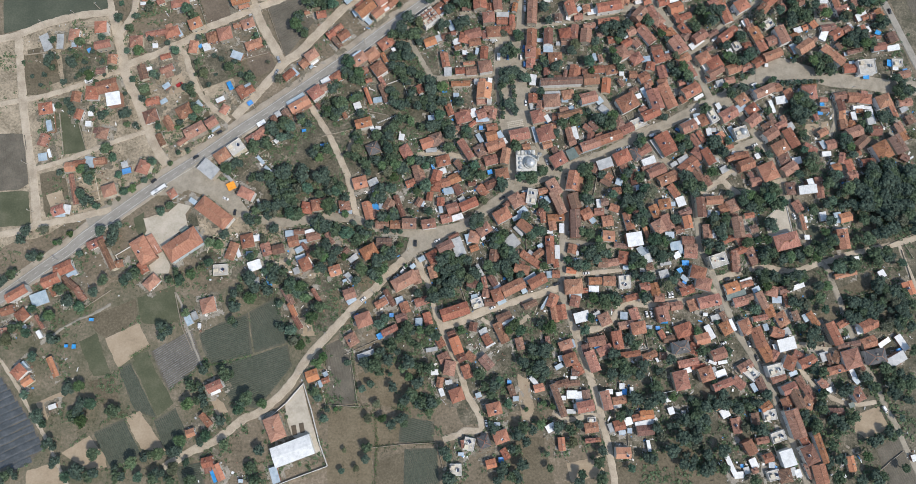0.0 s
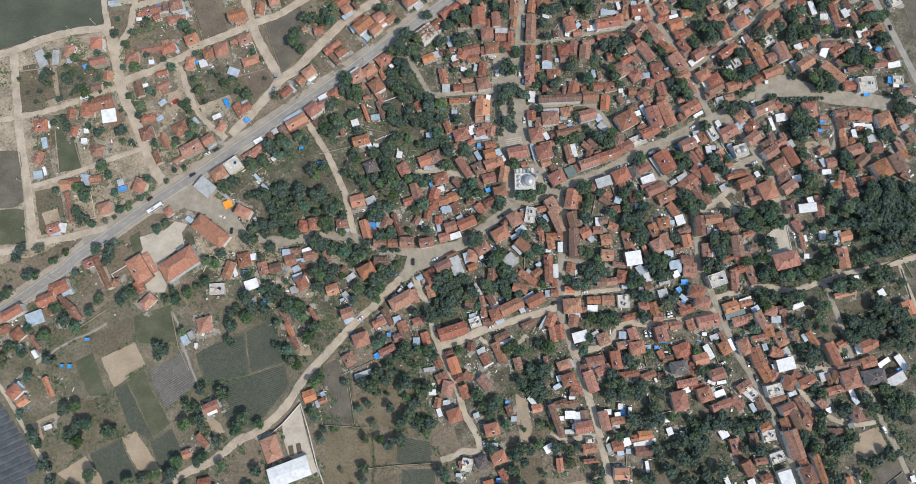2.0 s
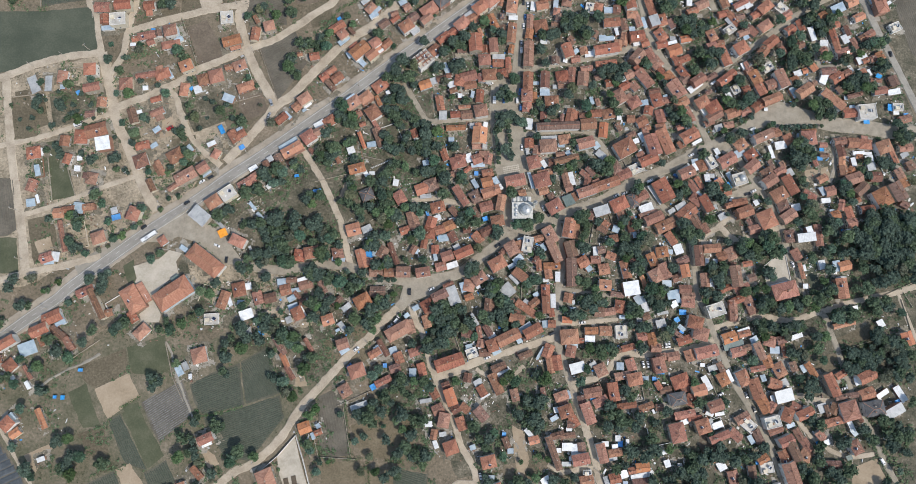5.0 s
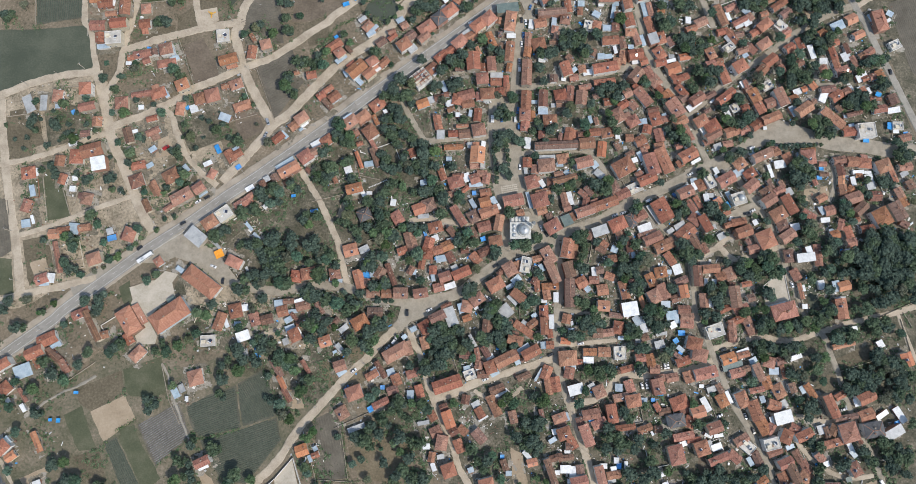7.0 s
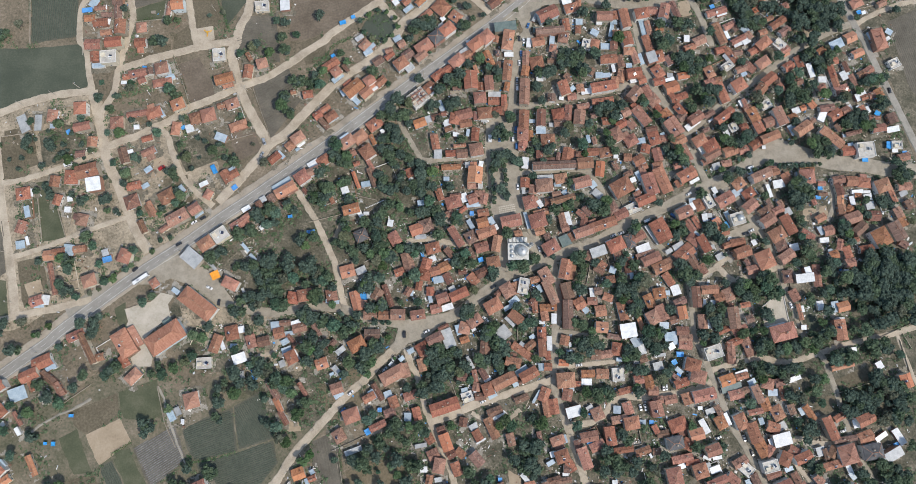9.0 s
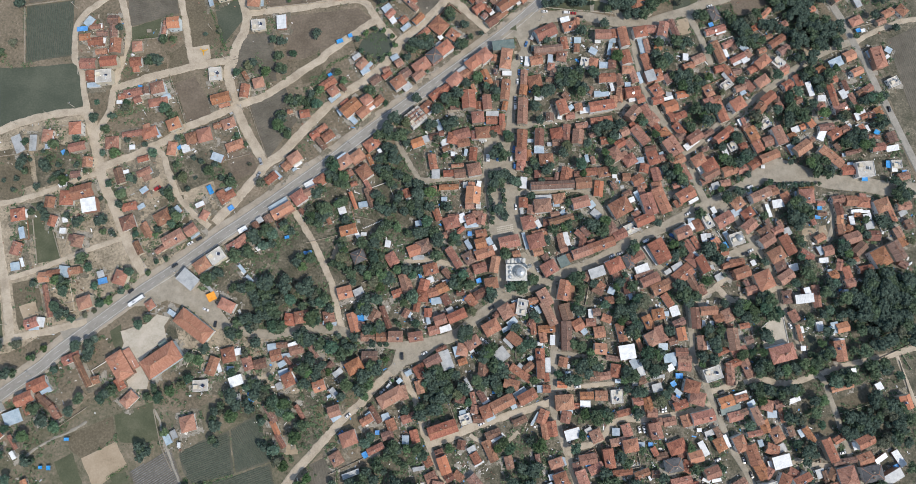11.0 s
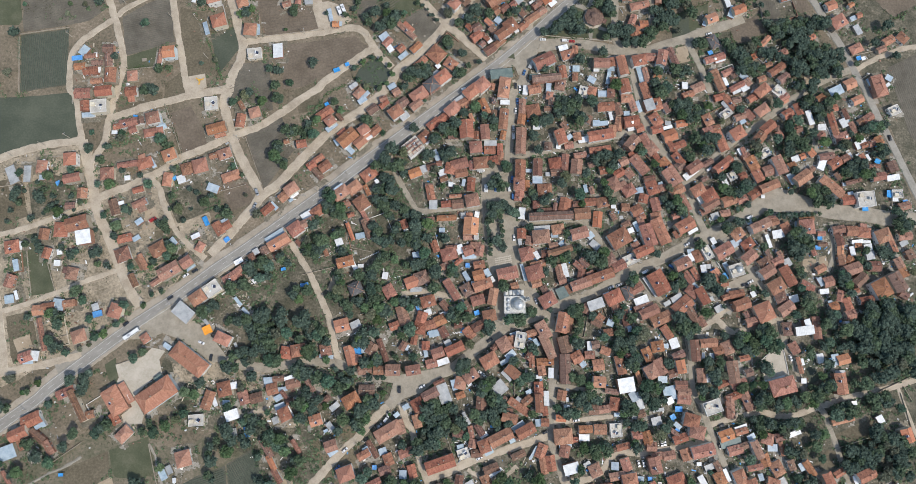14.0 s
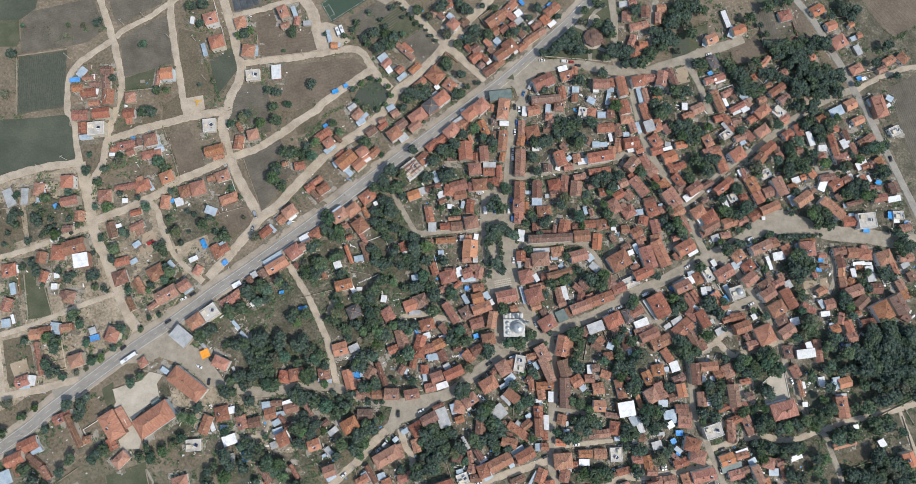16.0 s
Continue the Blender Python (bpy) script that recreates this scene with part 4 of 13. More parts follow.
def windows(parent, x, y, turn, l, w, floors, r):
    """Windows in the walls that face the middle of the village."""
    c, s = math.cos(turn), math.sin(turn)
    gx, gy = -(x - 0) , -(y - 20)
    g = math.hypot(gx, gy)
    if g < 150:
        return
    fx, fy = (gx * c + gy * s) / g, (-gx * s + gy * c) / g
    made = 0
    for nx, ny, span, off in ((0, -1, l, w), (0, 1, l, w), (1, 0, w, l), (-1, 0, w, l)):
        if nx * fx + ny * fy < 0.45 or span < 4:
            continue
        count = 2 if span < 9 else 3
        for level in range(floors):
            for i in range(count):
                if made >= 2:
                    return
                u = (i + 0.5) / count * span - span / 2
                px, py = (u, ny * (off / 2 + 0.03)) if ny else (nx * (off / 2 + 0.03), u)
                place("window", WINDOW, parent, px, py, 1.65 + 2.9 * level, math.atan2(nx, -ny))
                made += 1


ROAD_BOX = []


def on_road(x, y, by=0.5):
    """Whether a place lies on a street or lane."""
    while len(ROAD_BOX) < len(ROADS):
        line, half = ROADS[len(ROAD_BOX)]
        ROAD_BOX.append((*line.min(0), *line.max(0)))
    q = np.array((x, y))
    for (line, half), (x0, y0, x1, y1) in zip(ROADS, ROAD_BOX):
        if x0 - 12 < x < x1 + 12 and y0 - 12 < y < y1 + 12 and np.min(np.sum((line - q) ** 2, 1)) < (half + by) ** 2:
            return True
    return False


def lean_to(parent, x, y, turn, l, w, eave, kind, r, side=1):
    """A low add-on against a long wall, under a single slope."""
    deep, long_ = 2.4 + 1.8 * r.random(), l * (0.45 + 0.4 * r.random())
    u = (r.random() - 0.5) * (l - long_)
    c, s = math.cos(turn), math.sin(turn)
    v0 = side * (w / 2 + deep * 0.6)
    for du in (-long_ / 2, 0, long_ / 2):
        if on_road(x + (u + du) * c - v0 * s, y + (u + du) * s + v0 * c, 1.8):
            return
    top, low = min(eave - 0.3, 3.0), 2.05
    y0, y1 = side * w / 2, side * (w / 2 + deep)
    a, b = u - long_ / 2, u + long_ / 2
    v = [(a, y0, -0.1), (b, y0, -0.1), (b, y1, -0.1), (a, y1, -0.1), (a, y0, top), (b, y0, top), (b, y1, low), (a, y1, low)]
    e, h = 0.25, 0.12
    v += [(a - e, y0, top + 0.02), (b + e, y0, top + 0.02), (b + e, y1 + side * e, low - 0.02), (a - e, y1 + side * e, low - 0.02)]
    v += [(p, q, z + h) for p, q, z in v[8:12]]
    f = [(i, (i + 1) % 4, 4 + (i + 1) % 4, 4 + i) for i in range(4)]
    f += [(12, 13, 14, 15), (11, 10, 9, 8)] + [(8 + i, 8 + (i + 1) % 4, 12 + (i + 1) % 4, 12 + i) for i in range(4)]
    roof = r.choices((ROOFS[kind], TILE_DARK, GREY_SHEET, BLUE_SHEET, WHITE_SHEET), (4, 3, 1.2, 0.8, 0.7))[0]
    mesh_object("lean_to", v, f, [PLASTERS[3], roof], parent, slots=[0] * 4 + [1] * 6)


def house(kind, x, y, length, width, degrees, floors=1):
    """A dwelling with plastered walls and a tiled roof, its middle at x, y."""
    r = random.Random(int(x * 10) * 7919 + int(y * 10))
    turn = radians(degrees)
    if width > length:
        length, width, turn = width, length, turn + math.pi / 2
    FOOTPRINTS.append((x, y, length, width, turn))
    form = FORM[kind]
    eave = 2.75 * floors + 0.35 + 0.5 * r.random()
    rise = width * (0.2 + 0.07 * r.random())
    over = 0.38
    l, w = length - 2 * over, width - 2 * over
    plaster = r.choices(PLASTERS, (5, 3, 1, 2, 0.6) if kind in "hokp" else (3, 2, 2, 3, 0.4))[0]
    v, f = [], []
    boxes(v, f, -l / 2, l / 2, -w / 2, w / 2, -0.2, eave)
    if form == "gabled":
        k = len(v)
        top = rise * w / width - 0.05
        v += [(-l / 2, 0, eave + top), (l / 2, 0, eave + top)]
        f[1] = (4, 5, k + 1, k)
        f += [(6, 7, k, k + 1), (4, k, 7), (5, 6, k + 1)]
    small = length * width < 62
    ratio, area = length / width, length * width
    name = ("outhouse" if area < 30 else "barn" if ratio > 1.9 else "cottage") if small and kind in "rdo" else {"r": "gabled_house", "o": "gabled_house", "h": "hip_roofed_house", "p": "hip_roofed_house", "S": "hip_roofed_house", "d": "old_house", "k": "old_house"}[kind]
    body = mesh_object(name, v, f, plaster)
    body.location, body.rotation_euler = (x, y, 0), (0, 0, turn)
    tagged(body, ("%s in a yard with a %s %s roof" % ({"outhouse": "small outhouse", "barn": "long barn", "cottage": "small cottage"}[name], FORM[kind], TONE[kind])) if name in ("outhouse", "barn", "cottage") else "%s village house with a %s %s roof" % (LEVEL[floors], FORM[kind], TONE[kind]), "house", "village houses")
    roof, c = pitched_roof("roof", form, length, width, eave, rise, ROOFS[kind], body, r)
    if length * width >= 125:
        mesh_object("ridge_cap", *ridge_bars(form, length, width, eave, rise, c), MORTAR, body)
    for i in range(2 if length > 13 else 1):
        if r.random() < 0.85:
            u, q = (r.random() - 0.5) * 1.2 * max(c, 0.8), (r.random() - 0.5) * width * 0.45
            place("chimney", r.choice(CHIMNEYS), body, u, q, eave + rise * (1 - abs(q) * 2 / width), r.random() * 0.3)
    if kind in "rhokp" and length * width > 60 and r.random() < 0.3:
        q = -width * 0.22
        place("solar_heater", HEATER, body, (r.random() - 0.5) * c, q, eave + rise * 0.62, r.random() - 0.5, (0.75, 0.75, 0.75))
    if not small and r.random() < 0.1:
        lean_to(body, x, y, turn, l, w, eave, kind, r, 1)
    if length * width > 45 and r.random() < 0.06:
        lean_to(body, x, y, turn, l, w, eave, kind, r, -1)
    windows(body, x, y, turn, l, w, floors, r)
    return body


def shed(kind, x, y, length, width, degrees, floors=1):
    """A lean-to or hall under folded metal sheets."""
    r = random.Random(int(x * 10) * 7919 + int(y * 10))
    turn = radians(degrees)
    if width > length:
        length, width, turn = width, length, turn + math.pi / 2
    FOOTPRINTS.append((x, y, length, width, turn))
    high = 2.3 + 0.5 * r.random() + 2.9 * (floors - 1)
    rise = width * (0.06 + 0.06 * r.random())
    twin = length * width > 260
    over = 0.25
    a, b = length / 2, width / 2
    la, lb = a - over, b - over
    v, f = [], []
    if twin:
        boxes(v, f, -la, la, -lb, lb, -0.2, high)
        v += [(-la, 0, high + rise), (la, 0, high + rise)]
        f[1] = (4, 5, 9, 8)
        f += [(6, 7, 8, 9), (4, 8, 7), (5, 6, 9)]
    else:
        boxes(v, f, -la, la, -lb, lb, -0.2, high)
        for i in (6, 7):
            v[i] = (v[i][0], v[i][1], high + rise * lb / b)
    mat = r.choice((PLASTERS[0], PLASTERS[2], PLASTERS[3], PLASTERS[3]))
    area = length * width
    name = "hall" if twin else "hut" if area < 15 else "workshop" if area > 45 else "lean_to_shed" if length > 1.9 * width else "shed"
    body = mesh_object(name, v, f, PLASTERS[0] if twin else mat)
    body.location, body.rotation_euler = (x, y, 0), (0, 0, turn)
    tagged(body, {"hall": "large hall under a %s sheet roof", "hut": "tiny hut under a %s sheet roof", "workshop": "wide workshop under a %s sheet roof", "lean_to_shed": "long narrow shed under a %s sheet roof", "shed": "low outbuilding under a %s sheet roof"}[name] % TONE[kind], "hall" if twin else "shed", "outbuildings")
    n = max(3, min(24, int(length / 1.1)))
    v, f = [], []
    runs = ((-b, 0, 0, rise), (0, b, rise, 0)) if twin else ((-b, b, 0, rise),)
    for y0, y1, z0, z1 in runs:
        k = len(v)
        for i in range(n + 1):
            u = -a + 2 * a * i / n
            for du, dz in ((-0.05, 0), (0, 0.07), (0.05, 0)):
                v += [(u + du, y0, high + z0 + dz + 0.04), (u + du, y1, high + z1 + dz + 0.04)]
        m = 3 * (n + 1)
        f += [(k + 2 * i, k + 2 * i + 2, k + 2 * i + 3, k + 2 * i + 1) for i in range(m - 1)]
        j = len(v)
        v += [(-a, y0, high + z0 - 0.06), (a, y0, high + z0 - 0.06), (a, y1, high + z1 - 0.06), (-a, y1, high + z1 - 0.06)]
        f += [(j + 3, j + 2, j + 1, j), (k, j, j + 3, k + 1), (k + 2 * m - 2, k + 2 * m - 1, j + 2, j + 1)]
    mesh_object("roof_sheet", v, f, ROOFS[kind], body)
    return body


def flat_house(kind, x, y, length, width, degrees, floors=1):
    """A house with a bare concrete roof behind a low parapet."""
    r = random.Random(int(x * 10) * 7919 + int(y * 10))
    turn = radians(degrees)
    FOOTPRINTS.append((x, y, length, width, turn))
    high = 2.9 * floors + 0.3 * r.random()
    a, b = length / 2, width / 2
    v, f = [], []
    boxes(v, f, -a, a, -b, b, -0.2, high)
    body = mesh_object("flat_roofed_house", v, f, r.choice(PLASTERS[:2]))
    body.location, body.rotation_euler = (x, y, 0), (0, 0, turn)
    tagged(body, "%s house with a flat unfinished concrete roof" % LEVEL[floors], "house", "village houses")
    t = 0.25
    place("parapet", box_mesh("parapet", PLASTERS[0], (-a, a, -b, -b + t, 0, 0.5), (-a, a, b - t, b, 0, 0.5), (-a, -a + t, -b + t, b - t, 0, 0.5), (a - t, a, -b + t, b - t, 0, 0.5)), body, 0, 0, high)
    place("roof_slab", box_mesh("roof_slab", ROOF_SLAB, (-a + t, a - t, -b + t, b - t, 0, 0.06)), body, 0, 0, high)
    if a > 2.5:
        place("stair_head", box_mesh("stair_head", PLASTERS[1], (-1.2, 1.2, -1.0, 1.0, 0, 1.6), (-1.4, 1.4, -1.2, 1.2, 1.6, 1.72)), body, -a + 2.2, (r.random() - 0.5) * b, high + 0.06)
        place("solar_heater", HEATER, body, a * 0.4, 0, high + 0.46, r.random() * 3)
        for i in range(3):
            s = 0.3 + 0.4 * r.random()
            place("stored_block", box_mesh("stored_block", r.choice(PLASTERS), (-s, s, -0.4, 0.4, 0, 0.5 * s)), body, (r.random() - 0.5) * a, (r.random() - 0.5) * b, high + 0.06, r.random() * 3)
    windows(body, x, y, turn, length, width, floors, r)
    return body


POST = box_mesh("post", TIMBER, (-0.06, 0.06, -0.06, 0.06, 0, 1))


def canopy(x, y, length, width, degrees, high=2.3, mat=None, label="blue plastic tarp stretched over timber posts"):
    """A tarp sagging over four posts."""
    r = random.Random(int(x * 10) * 7919 + int(y * 10))
    n, m = 6, 5
    a, b = length / 2, width / 2
    v = []
    for i in range(n + 1):
        for j in range(m + 1):
            s, t = -1 + 2 * i / n, -1 + 2 * j / m
            v.append((s * a * (1 + 0.05 * r.random()), t * b * (1 + 0.06 * r.random()), high + 0.05 - 0.2 * (1 - s * s) * (1 - t * t) + 0.12 * r.random()))
    f = [(i * (m + 1) + j, (i + 1) * (m + 1) + j, (i + 1) * (m + 1) + j + 1, i * (m + 1) + j + 1) for i in range(n) for j in range(m)]
    k = len(v)
    v += [(p, q, z - 0.03) for p, q, z in v]
    f += [tuple(e + k for e in fc[::-1]) for fc in f]
    top = mesh_object("tarp_shelter", v, f, mat or TARP)
    top.location, top.rotation_euler = (x, y, 0), (0, 0, radians(degrees))
    tagged(top, label, "shelter")
    for s in (-0.9, 0.9):
        for t in (-0.9, 0.9):
            place("post", POST, top, s * a, t * b, 0, 0, (1, 1, high))
    return top


# ---- trees ----


def crown_mesh(name, mat, seed, lobes, leaves, tall=1.0, leaf=1.0):
    """A crown of leaf clumps round several boughs, unit radius, with gaps and an uneven outline; triangles only."""
    r = random.Random(seed)
    v, f = [], []
    balls = [(0.0, 0.0, 0.12 * tall, 0.5)]
    for i in range(lobes):
        a, d = 6.283 * (i + 0.7 * r.random()) / lobes, 0.4 + 0.22 * r.random()
        balls.append((d * math.cos(a), d * math.sin(a), (r.random() - 0.55) * 0.5 * tall, 0.3 + 0.2 * r.random()))
    for i in range(leaves):
        bx, by, bz, br = balls[i % len(balls)]
        d = Vector((r.gauss(0, 1), r.gauss(0, 1), abs(r.gauss(0, 1)) * 1.1 - 0.25)).normalized()
        p = Vector((bx, by, bz)) + Vector((d.x, d.y, d.z * tall)) * br * (0.86 + 0.34 * r.random() ** 1.5)
        n = (d + Vector((r.gauss(0, 0.45), r.gauss(0, 0.45), r.gauss(0, 0.4) + 0.35))).normalized()
        u = n.orthogonal().normalized()
        w = n.cross(u)
        s = (0.06 + 0.085 * r.random()) * leaf
        q = r.random() * 6.283
        u, w = u * math.cos(q) + w * math.sin(q), w * math.cos(q) - u * math.sin(q)
        k = len(v)
        v += [tuple(p - u * s * 1.2), tuple(p + w * s * 0.85 - n * s * 0.35), tuple(p + u * s * 1.2), tuple(p - w * s * 0.85 - n * s * 0.3)]
        f += [(k, k + 1, k + 2), (k, k + 2, k + 3)]
    for bx, by, bz, br in balls:
        k = len(v)
        g = br * 0.9
        for z, rad in ((-0.75, 0.55), (0.05, 0.97), (0.75, 0.55)):
            for j in range(6):
                a = 6.283 * (j + z) / 6
                h = 0.8 + 0.36 * r.random()
                v.append((bx + g * rad * math.cos(a) * h, by + g * rad * math.sin(a) * h, bz + g * (z + 0.2 * (r.random() - 0.5)) * tall))
        v += [(bx, by, bz + g * tall), (bx, by, bz - g * 0.8 * tall)]
        for lv in (0, 6):
            for j in range(6):
                a, b2, c, d2 = k + lv + j, k + lv + (j + 1) % 6, k + lv + 6 + (j + 1) % 6, k + lv + 6 + j
                f += [(a, b2, c), (a, c, d2)]
        f += [(k + 12 + j, k + 12 + (j + 1) % 6, k + 18) for j in range(6)] + [(k + (j + 1) % 6, k + j, k + 19) for j in range(6)]
    me = bpy.data.meshes.new(name)
    me.from_pydata(v, [], f)
    me.materials.append(mat)
    return me


def trunk_mesh():
    """A tapered trunk that forks into four limbs, of unit height."""
    v, f = [], []

    def limb(p, q, r0, r1):
        p, q = Vector(p), Vector(q)
        d = (q - p).normalized()
        u = d.orthogonal().normalized()
        w = d.cross(u)
        k = len(v)
        for e, rad in ((p, r0), (q, r1)):
            for j in range(6):
                a = 6.283 * j / 6
                v.append(tuple(e + (u * math.cos(a) + w * math.sin(a)) * rad))
        f.extend([(k + j, k + (j + 1) % 6, k + 6 + (j + 1) % 6, k + 6 + j) for j in range(6)])

    limb((0, 0, -0.05), (0.02, 0, 0.55), 0.07, 0.05)
    for a in (0.4, 2.0, 3.5, 5.0):
        limb((0.02, 0, 0.5), (0.3 * math.cos(a), 0.3 * math.sin(a), 0.9), 0.045, 0.015)
    me = bpy.data.meshes.new("tree")
    me.from_pydata(v, [], f)
    me.materials.append(BARK)
    return me


CROWNS = [crown_mesh("crown", m, s, lo, le) for m, s, lo, le in ((LEAF, 1, 6, 380), (LEAF, 2, 8, 420), (LEAF_DARK, 3, 7, 400), (LEAF_DARK, 4, 9, 420), (LEAF_OLIVE, 5, 6, 360), (LEAF, 6, 5, 360), (LEAF_DARK, 7, 6, 380))]
WOOD_CROWNS = [crown_mesh("crown", m, s, lo, le, 1.0, 1.25) for m, s, lo, le in ((LEAF, 11, 6, 210), (LEAF, 12, 8, 230), (LEAF_DARK, 13, 7, 220), (LEAF_DARK, 14, 8, 230), (LEAF_OLIVE, 15, 6, 200), (LEAF, 16, 5, 200), (LEAF_DARK, 17, 6, 210))]
SPIRE = crown_mesh("crown", LEAF_DARK, 9, 6, 300, 2.6)
TRUNK = trunk_mesh()
tree_rng = random.Random(21)
TREES, WOOD = [], []
TALLY = {"tree": 0, "fruit_tree": 0}


def tree(x, y, radius, crown=None, high=None):
    r = tree_rng
    radius = max(0.7, radius)
    if crown is None:
        crown = r.choices(CROWNS, (3, 3, 3, 3, 1.5, 2, 3))[0]
    high = high or radius * (1.25 + 0.5 * r.random()) + 0.8
    name = "tree" if radius > 3.3 else "fruit_tree"
    TALLY[name] += 1
    if TALLY[name] > 240:
        WOOD.append((x, y, radius))
        return None
    t = new(name, TRUNK)
    t.location, t.scale = (x, y, 0), (max(1.2, radius) * 1.3, max(1.2, radius) * 1.3, high)
    t.rotation_euler = (0, 0, r.random() * 6.28)
    c = new("crown", crown)
    c.parent = t
    k = t.scale
    c.location = (0, 0, 1.0)
    c.scale = (radius * (0.95 + 0.2 * r.random()) / k[0], radius * (0.95 + 0.2 * r.random()) / k[1], radius * (0.75 + 0.25 * r.random()) / k[2])
    kind = "olive-green" if crown == CROWNS[4] else "dark green" if crown in (CROWNS[2], CROWNS[3], CROWNS[6], SPIRE) else "green"
    tagged(t, ("large %s broad-crowned tree in a garden" if radius > 3.3 else "small %s garden fruit tree") % kind if crown != SPIRE else "slender dark green cypress beside the lane", "tree", "garden trees")
    TREES.append((x, y, radius))
    return t


def grove(x, y, radius):
    """One tree, or a few that grow into each other; a trunk that would stand in a house moves out beside it."""
    r = tree_rng
    if inside_house(x, y, 0.3):
        for ring in (1.5, 2.5, 3.5):
            free = [(x + ring * math.cos(0.7 * i), y + ring * math.sin(0.7 * i)) for i in range(9)]
            free = [q for q in free if not inside_house(*q, 0.6) and not on_road(*q)]
            if free and ring < radius + 1.5:
                x, y = free[0]
                radius = min(radius, max(1.2, radius - 0.5 * ring))
                break
        else:
            return
    if radius < 3.6:
        tree(x, y, radius * (0.9 + 0.2 * r.random()))
        return
    n = max(1, round((radius / 3.4) ** 2 * 0.85))
    if radius < 5 and r.random() < 0.45:
        n = 1
    if n == 1:
        tree(x, y, radius)
        return
    spots = []
    for i in range(n):
        for tries in range(20):
            a, d = r.random() * 6.283, max(0.3 * radius, radius - 2.6) * r.random() ** 0.5
            q = (x + d * math.cos(a), y + d * math.sin(a))
            if all(math.dist(q, s) > 2.9 for s in spots) and not inside_house(*q):
                spots.append(q)
                break
    for q in spots:
        WOOD.append((*q, 2.3 + 1.7 * r.random() if radius < 9 else 2.9 + 2.2 * r.random()))


def woodland():
    """The trees that have grown into each other, joined: crowns and trunks of many sizes."""
    mats = [LEAF, LEAF_DARK, LEAF_OLIVE, BARK]
    shapes = []
    for me in WOOD_CROWNS + [TRUNK]:
        p = np.array([w.co[:] for w in me.vertices])
        t = [(q.vertices[0], q.vertices[i], q.vertices[i + 1]) for q in me.polygons for i in range(1, len(q.vertices) - 1)]
        shapes.append((p, np.array(t), mats.index(me.materials[0])))
    pos, tri, slot, base = [], [], [], 0
    r = random.Random(4)
    for x, y, rad in WOOD:
        high = rad * (1.2 + 0.5 * r.random()) + 0.8
        a = r.random() * 6.283
        for p, t, m in (shapes[r.choices(range(7), (3, 3, 5, 5, 1.0, 2, 4))[0]], shapes[-1]):
            s = np.array((rad * 1.2, rad * 1.2, high) if m == 3 else (rad * (1 + 0.2 * r.random()), rad * (1 + 0.2 * r.random()), rad * (0.75 + 0.3 * r.random())))
            q = p * s
            q = np.stack([q[:, 0] * math.cos(a) - q[:, 1] * math.sin(a) + x, q[:, 0] * math.sin(a) + q[:, 1] * math.cos(a) + y, q[:, 2] + (0 if m == 3 else high)], 1)
            pos.append(q)
            tri.append(t + base)
            slot.append(np.full(len(t), m))
            base += len(p)
    pos, tri, slot = np.concatenate(pos), np.concatenate(tri), np.concatenate(slot)
    me = bpy.data.meshes.new("grove_trees")
    me.vertices.add(len(pos))
    me.vertices.foreach_set("co", pos.ravel())
    me.loops.add(tri.size)
    me.loops.foreach_set("vertex_index", tri.ravel().astype(np.int32))
    me.polygons.add(len(tri))
    me.polygons.foreach_set("loop_start", np.arange(0, tri.size, 3, dtype=np.int32))
    me.polygons.foreach_set("material_index", slot.astype(np.int32))
    for m in mats:
        me.materials.append(m)
    me.update(calc_edges=True)
    me.validate()
    tagged(new("grove_trees", me), "dense green trees grown together in gardens and groves", "trees", kind="stuff")


def inside_house(x, y, pad_by=0.0):
    for hx, hy, l, w, t in FOOTPRINTS:
        dx, dy = x - hx, y - hy
        if abs(dx) > l or abs(dy) > l:
            continue
        c, s = math.cos(t), math.sin(t)
        if abs(dx * c + dy * s) < l / 2 + pad_by and abs(-dx * s + dy * c) < w / 2 + pad_by:
            return True
    return False


# ---- houses and outbuildings ----
house("p", -154.3, 294.6, 8.2, 9.0, 21)
house("p", -145.9, 272.5, 9.0, 9.2, -2, 2)
shed("B", -141.1, 274.0, 7.9, 2.5, -85)
shed("W", -148.2, 291.8, 2.5, 2.7, 3)
house("p", -124.1, 303.5, 9.8, 7.1, -63, 2)
house("r", -122.3, 294.5, 6.6, 4.5, 20)
shed("B", -116.9, 305.4, 9.0, 3.3, -67)
house("r", -114.3, 298.1, 6.7, 4.2, 86)
shed("G", -107.0, 297.4, 5.8, 3.6, 9)
shed("B", -90.8, 288.6, 9.8, 2.9, -74)
house("o", -86.3, 281.5, 5.0, 4.9, 3)
shed("B", -83.2, 282.3, 3.5, 2.5, 85)
flat_house("F", -141.8, 255.8, 9.8, 7.9, 9)
shed("W", -125.7, 259.1, 10.5, 7.0, -83)
canopy(-83.1, 247.3, 4.5, 3.0, 24)
canopy(-76.0, 252.0, 2.9, 2.6, 24)
house("p", -66.0, 230.8, 8.3, 5.9, 50)
shed("B", -62.0, 229.3, 8.3, 3.0, 47)
shed("G", -70.3, 236.2, 6.2, 3.4, 40)
shed("B", -50.9, 274.1, 6.8, 5.7, 40)
house("r", -48.5, 270.1, 7.7, 5.1, 50)
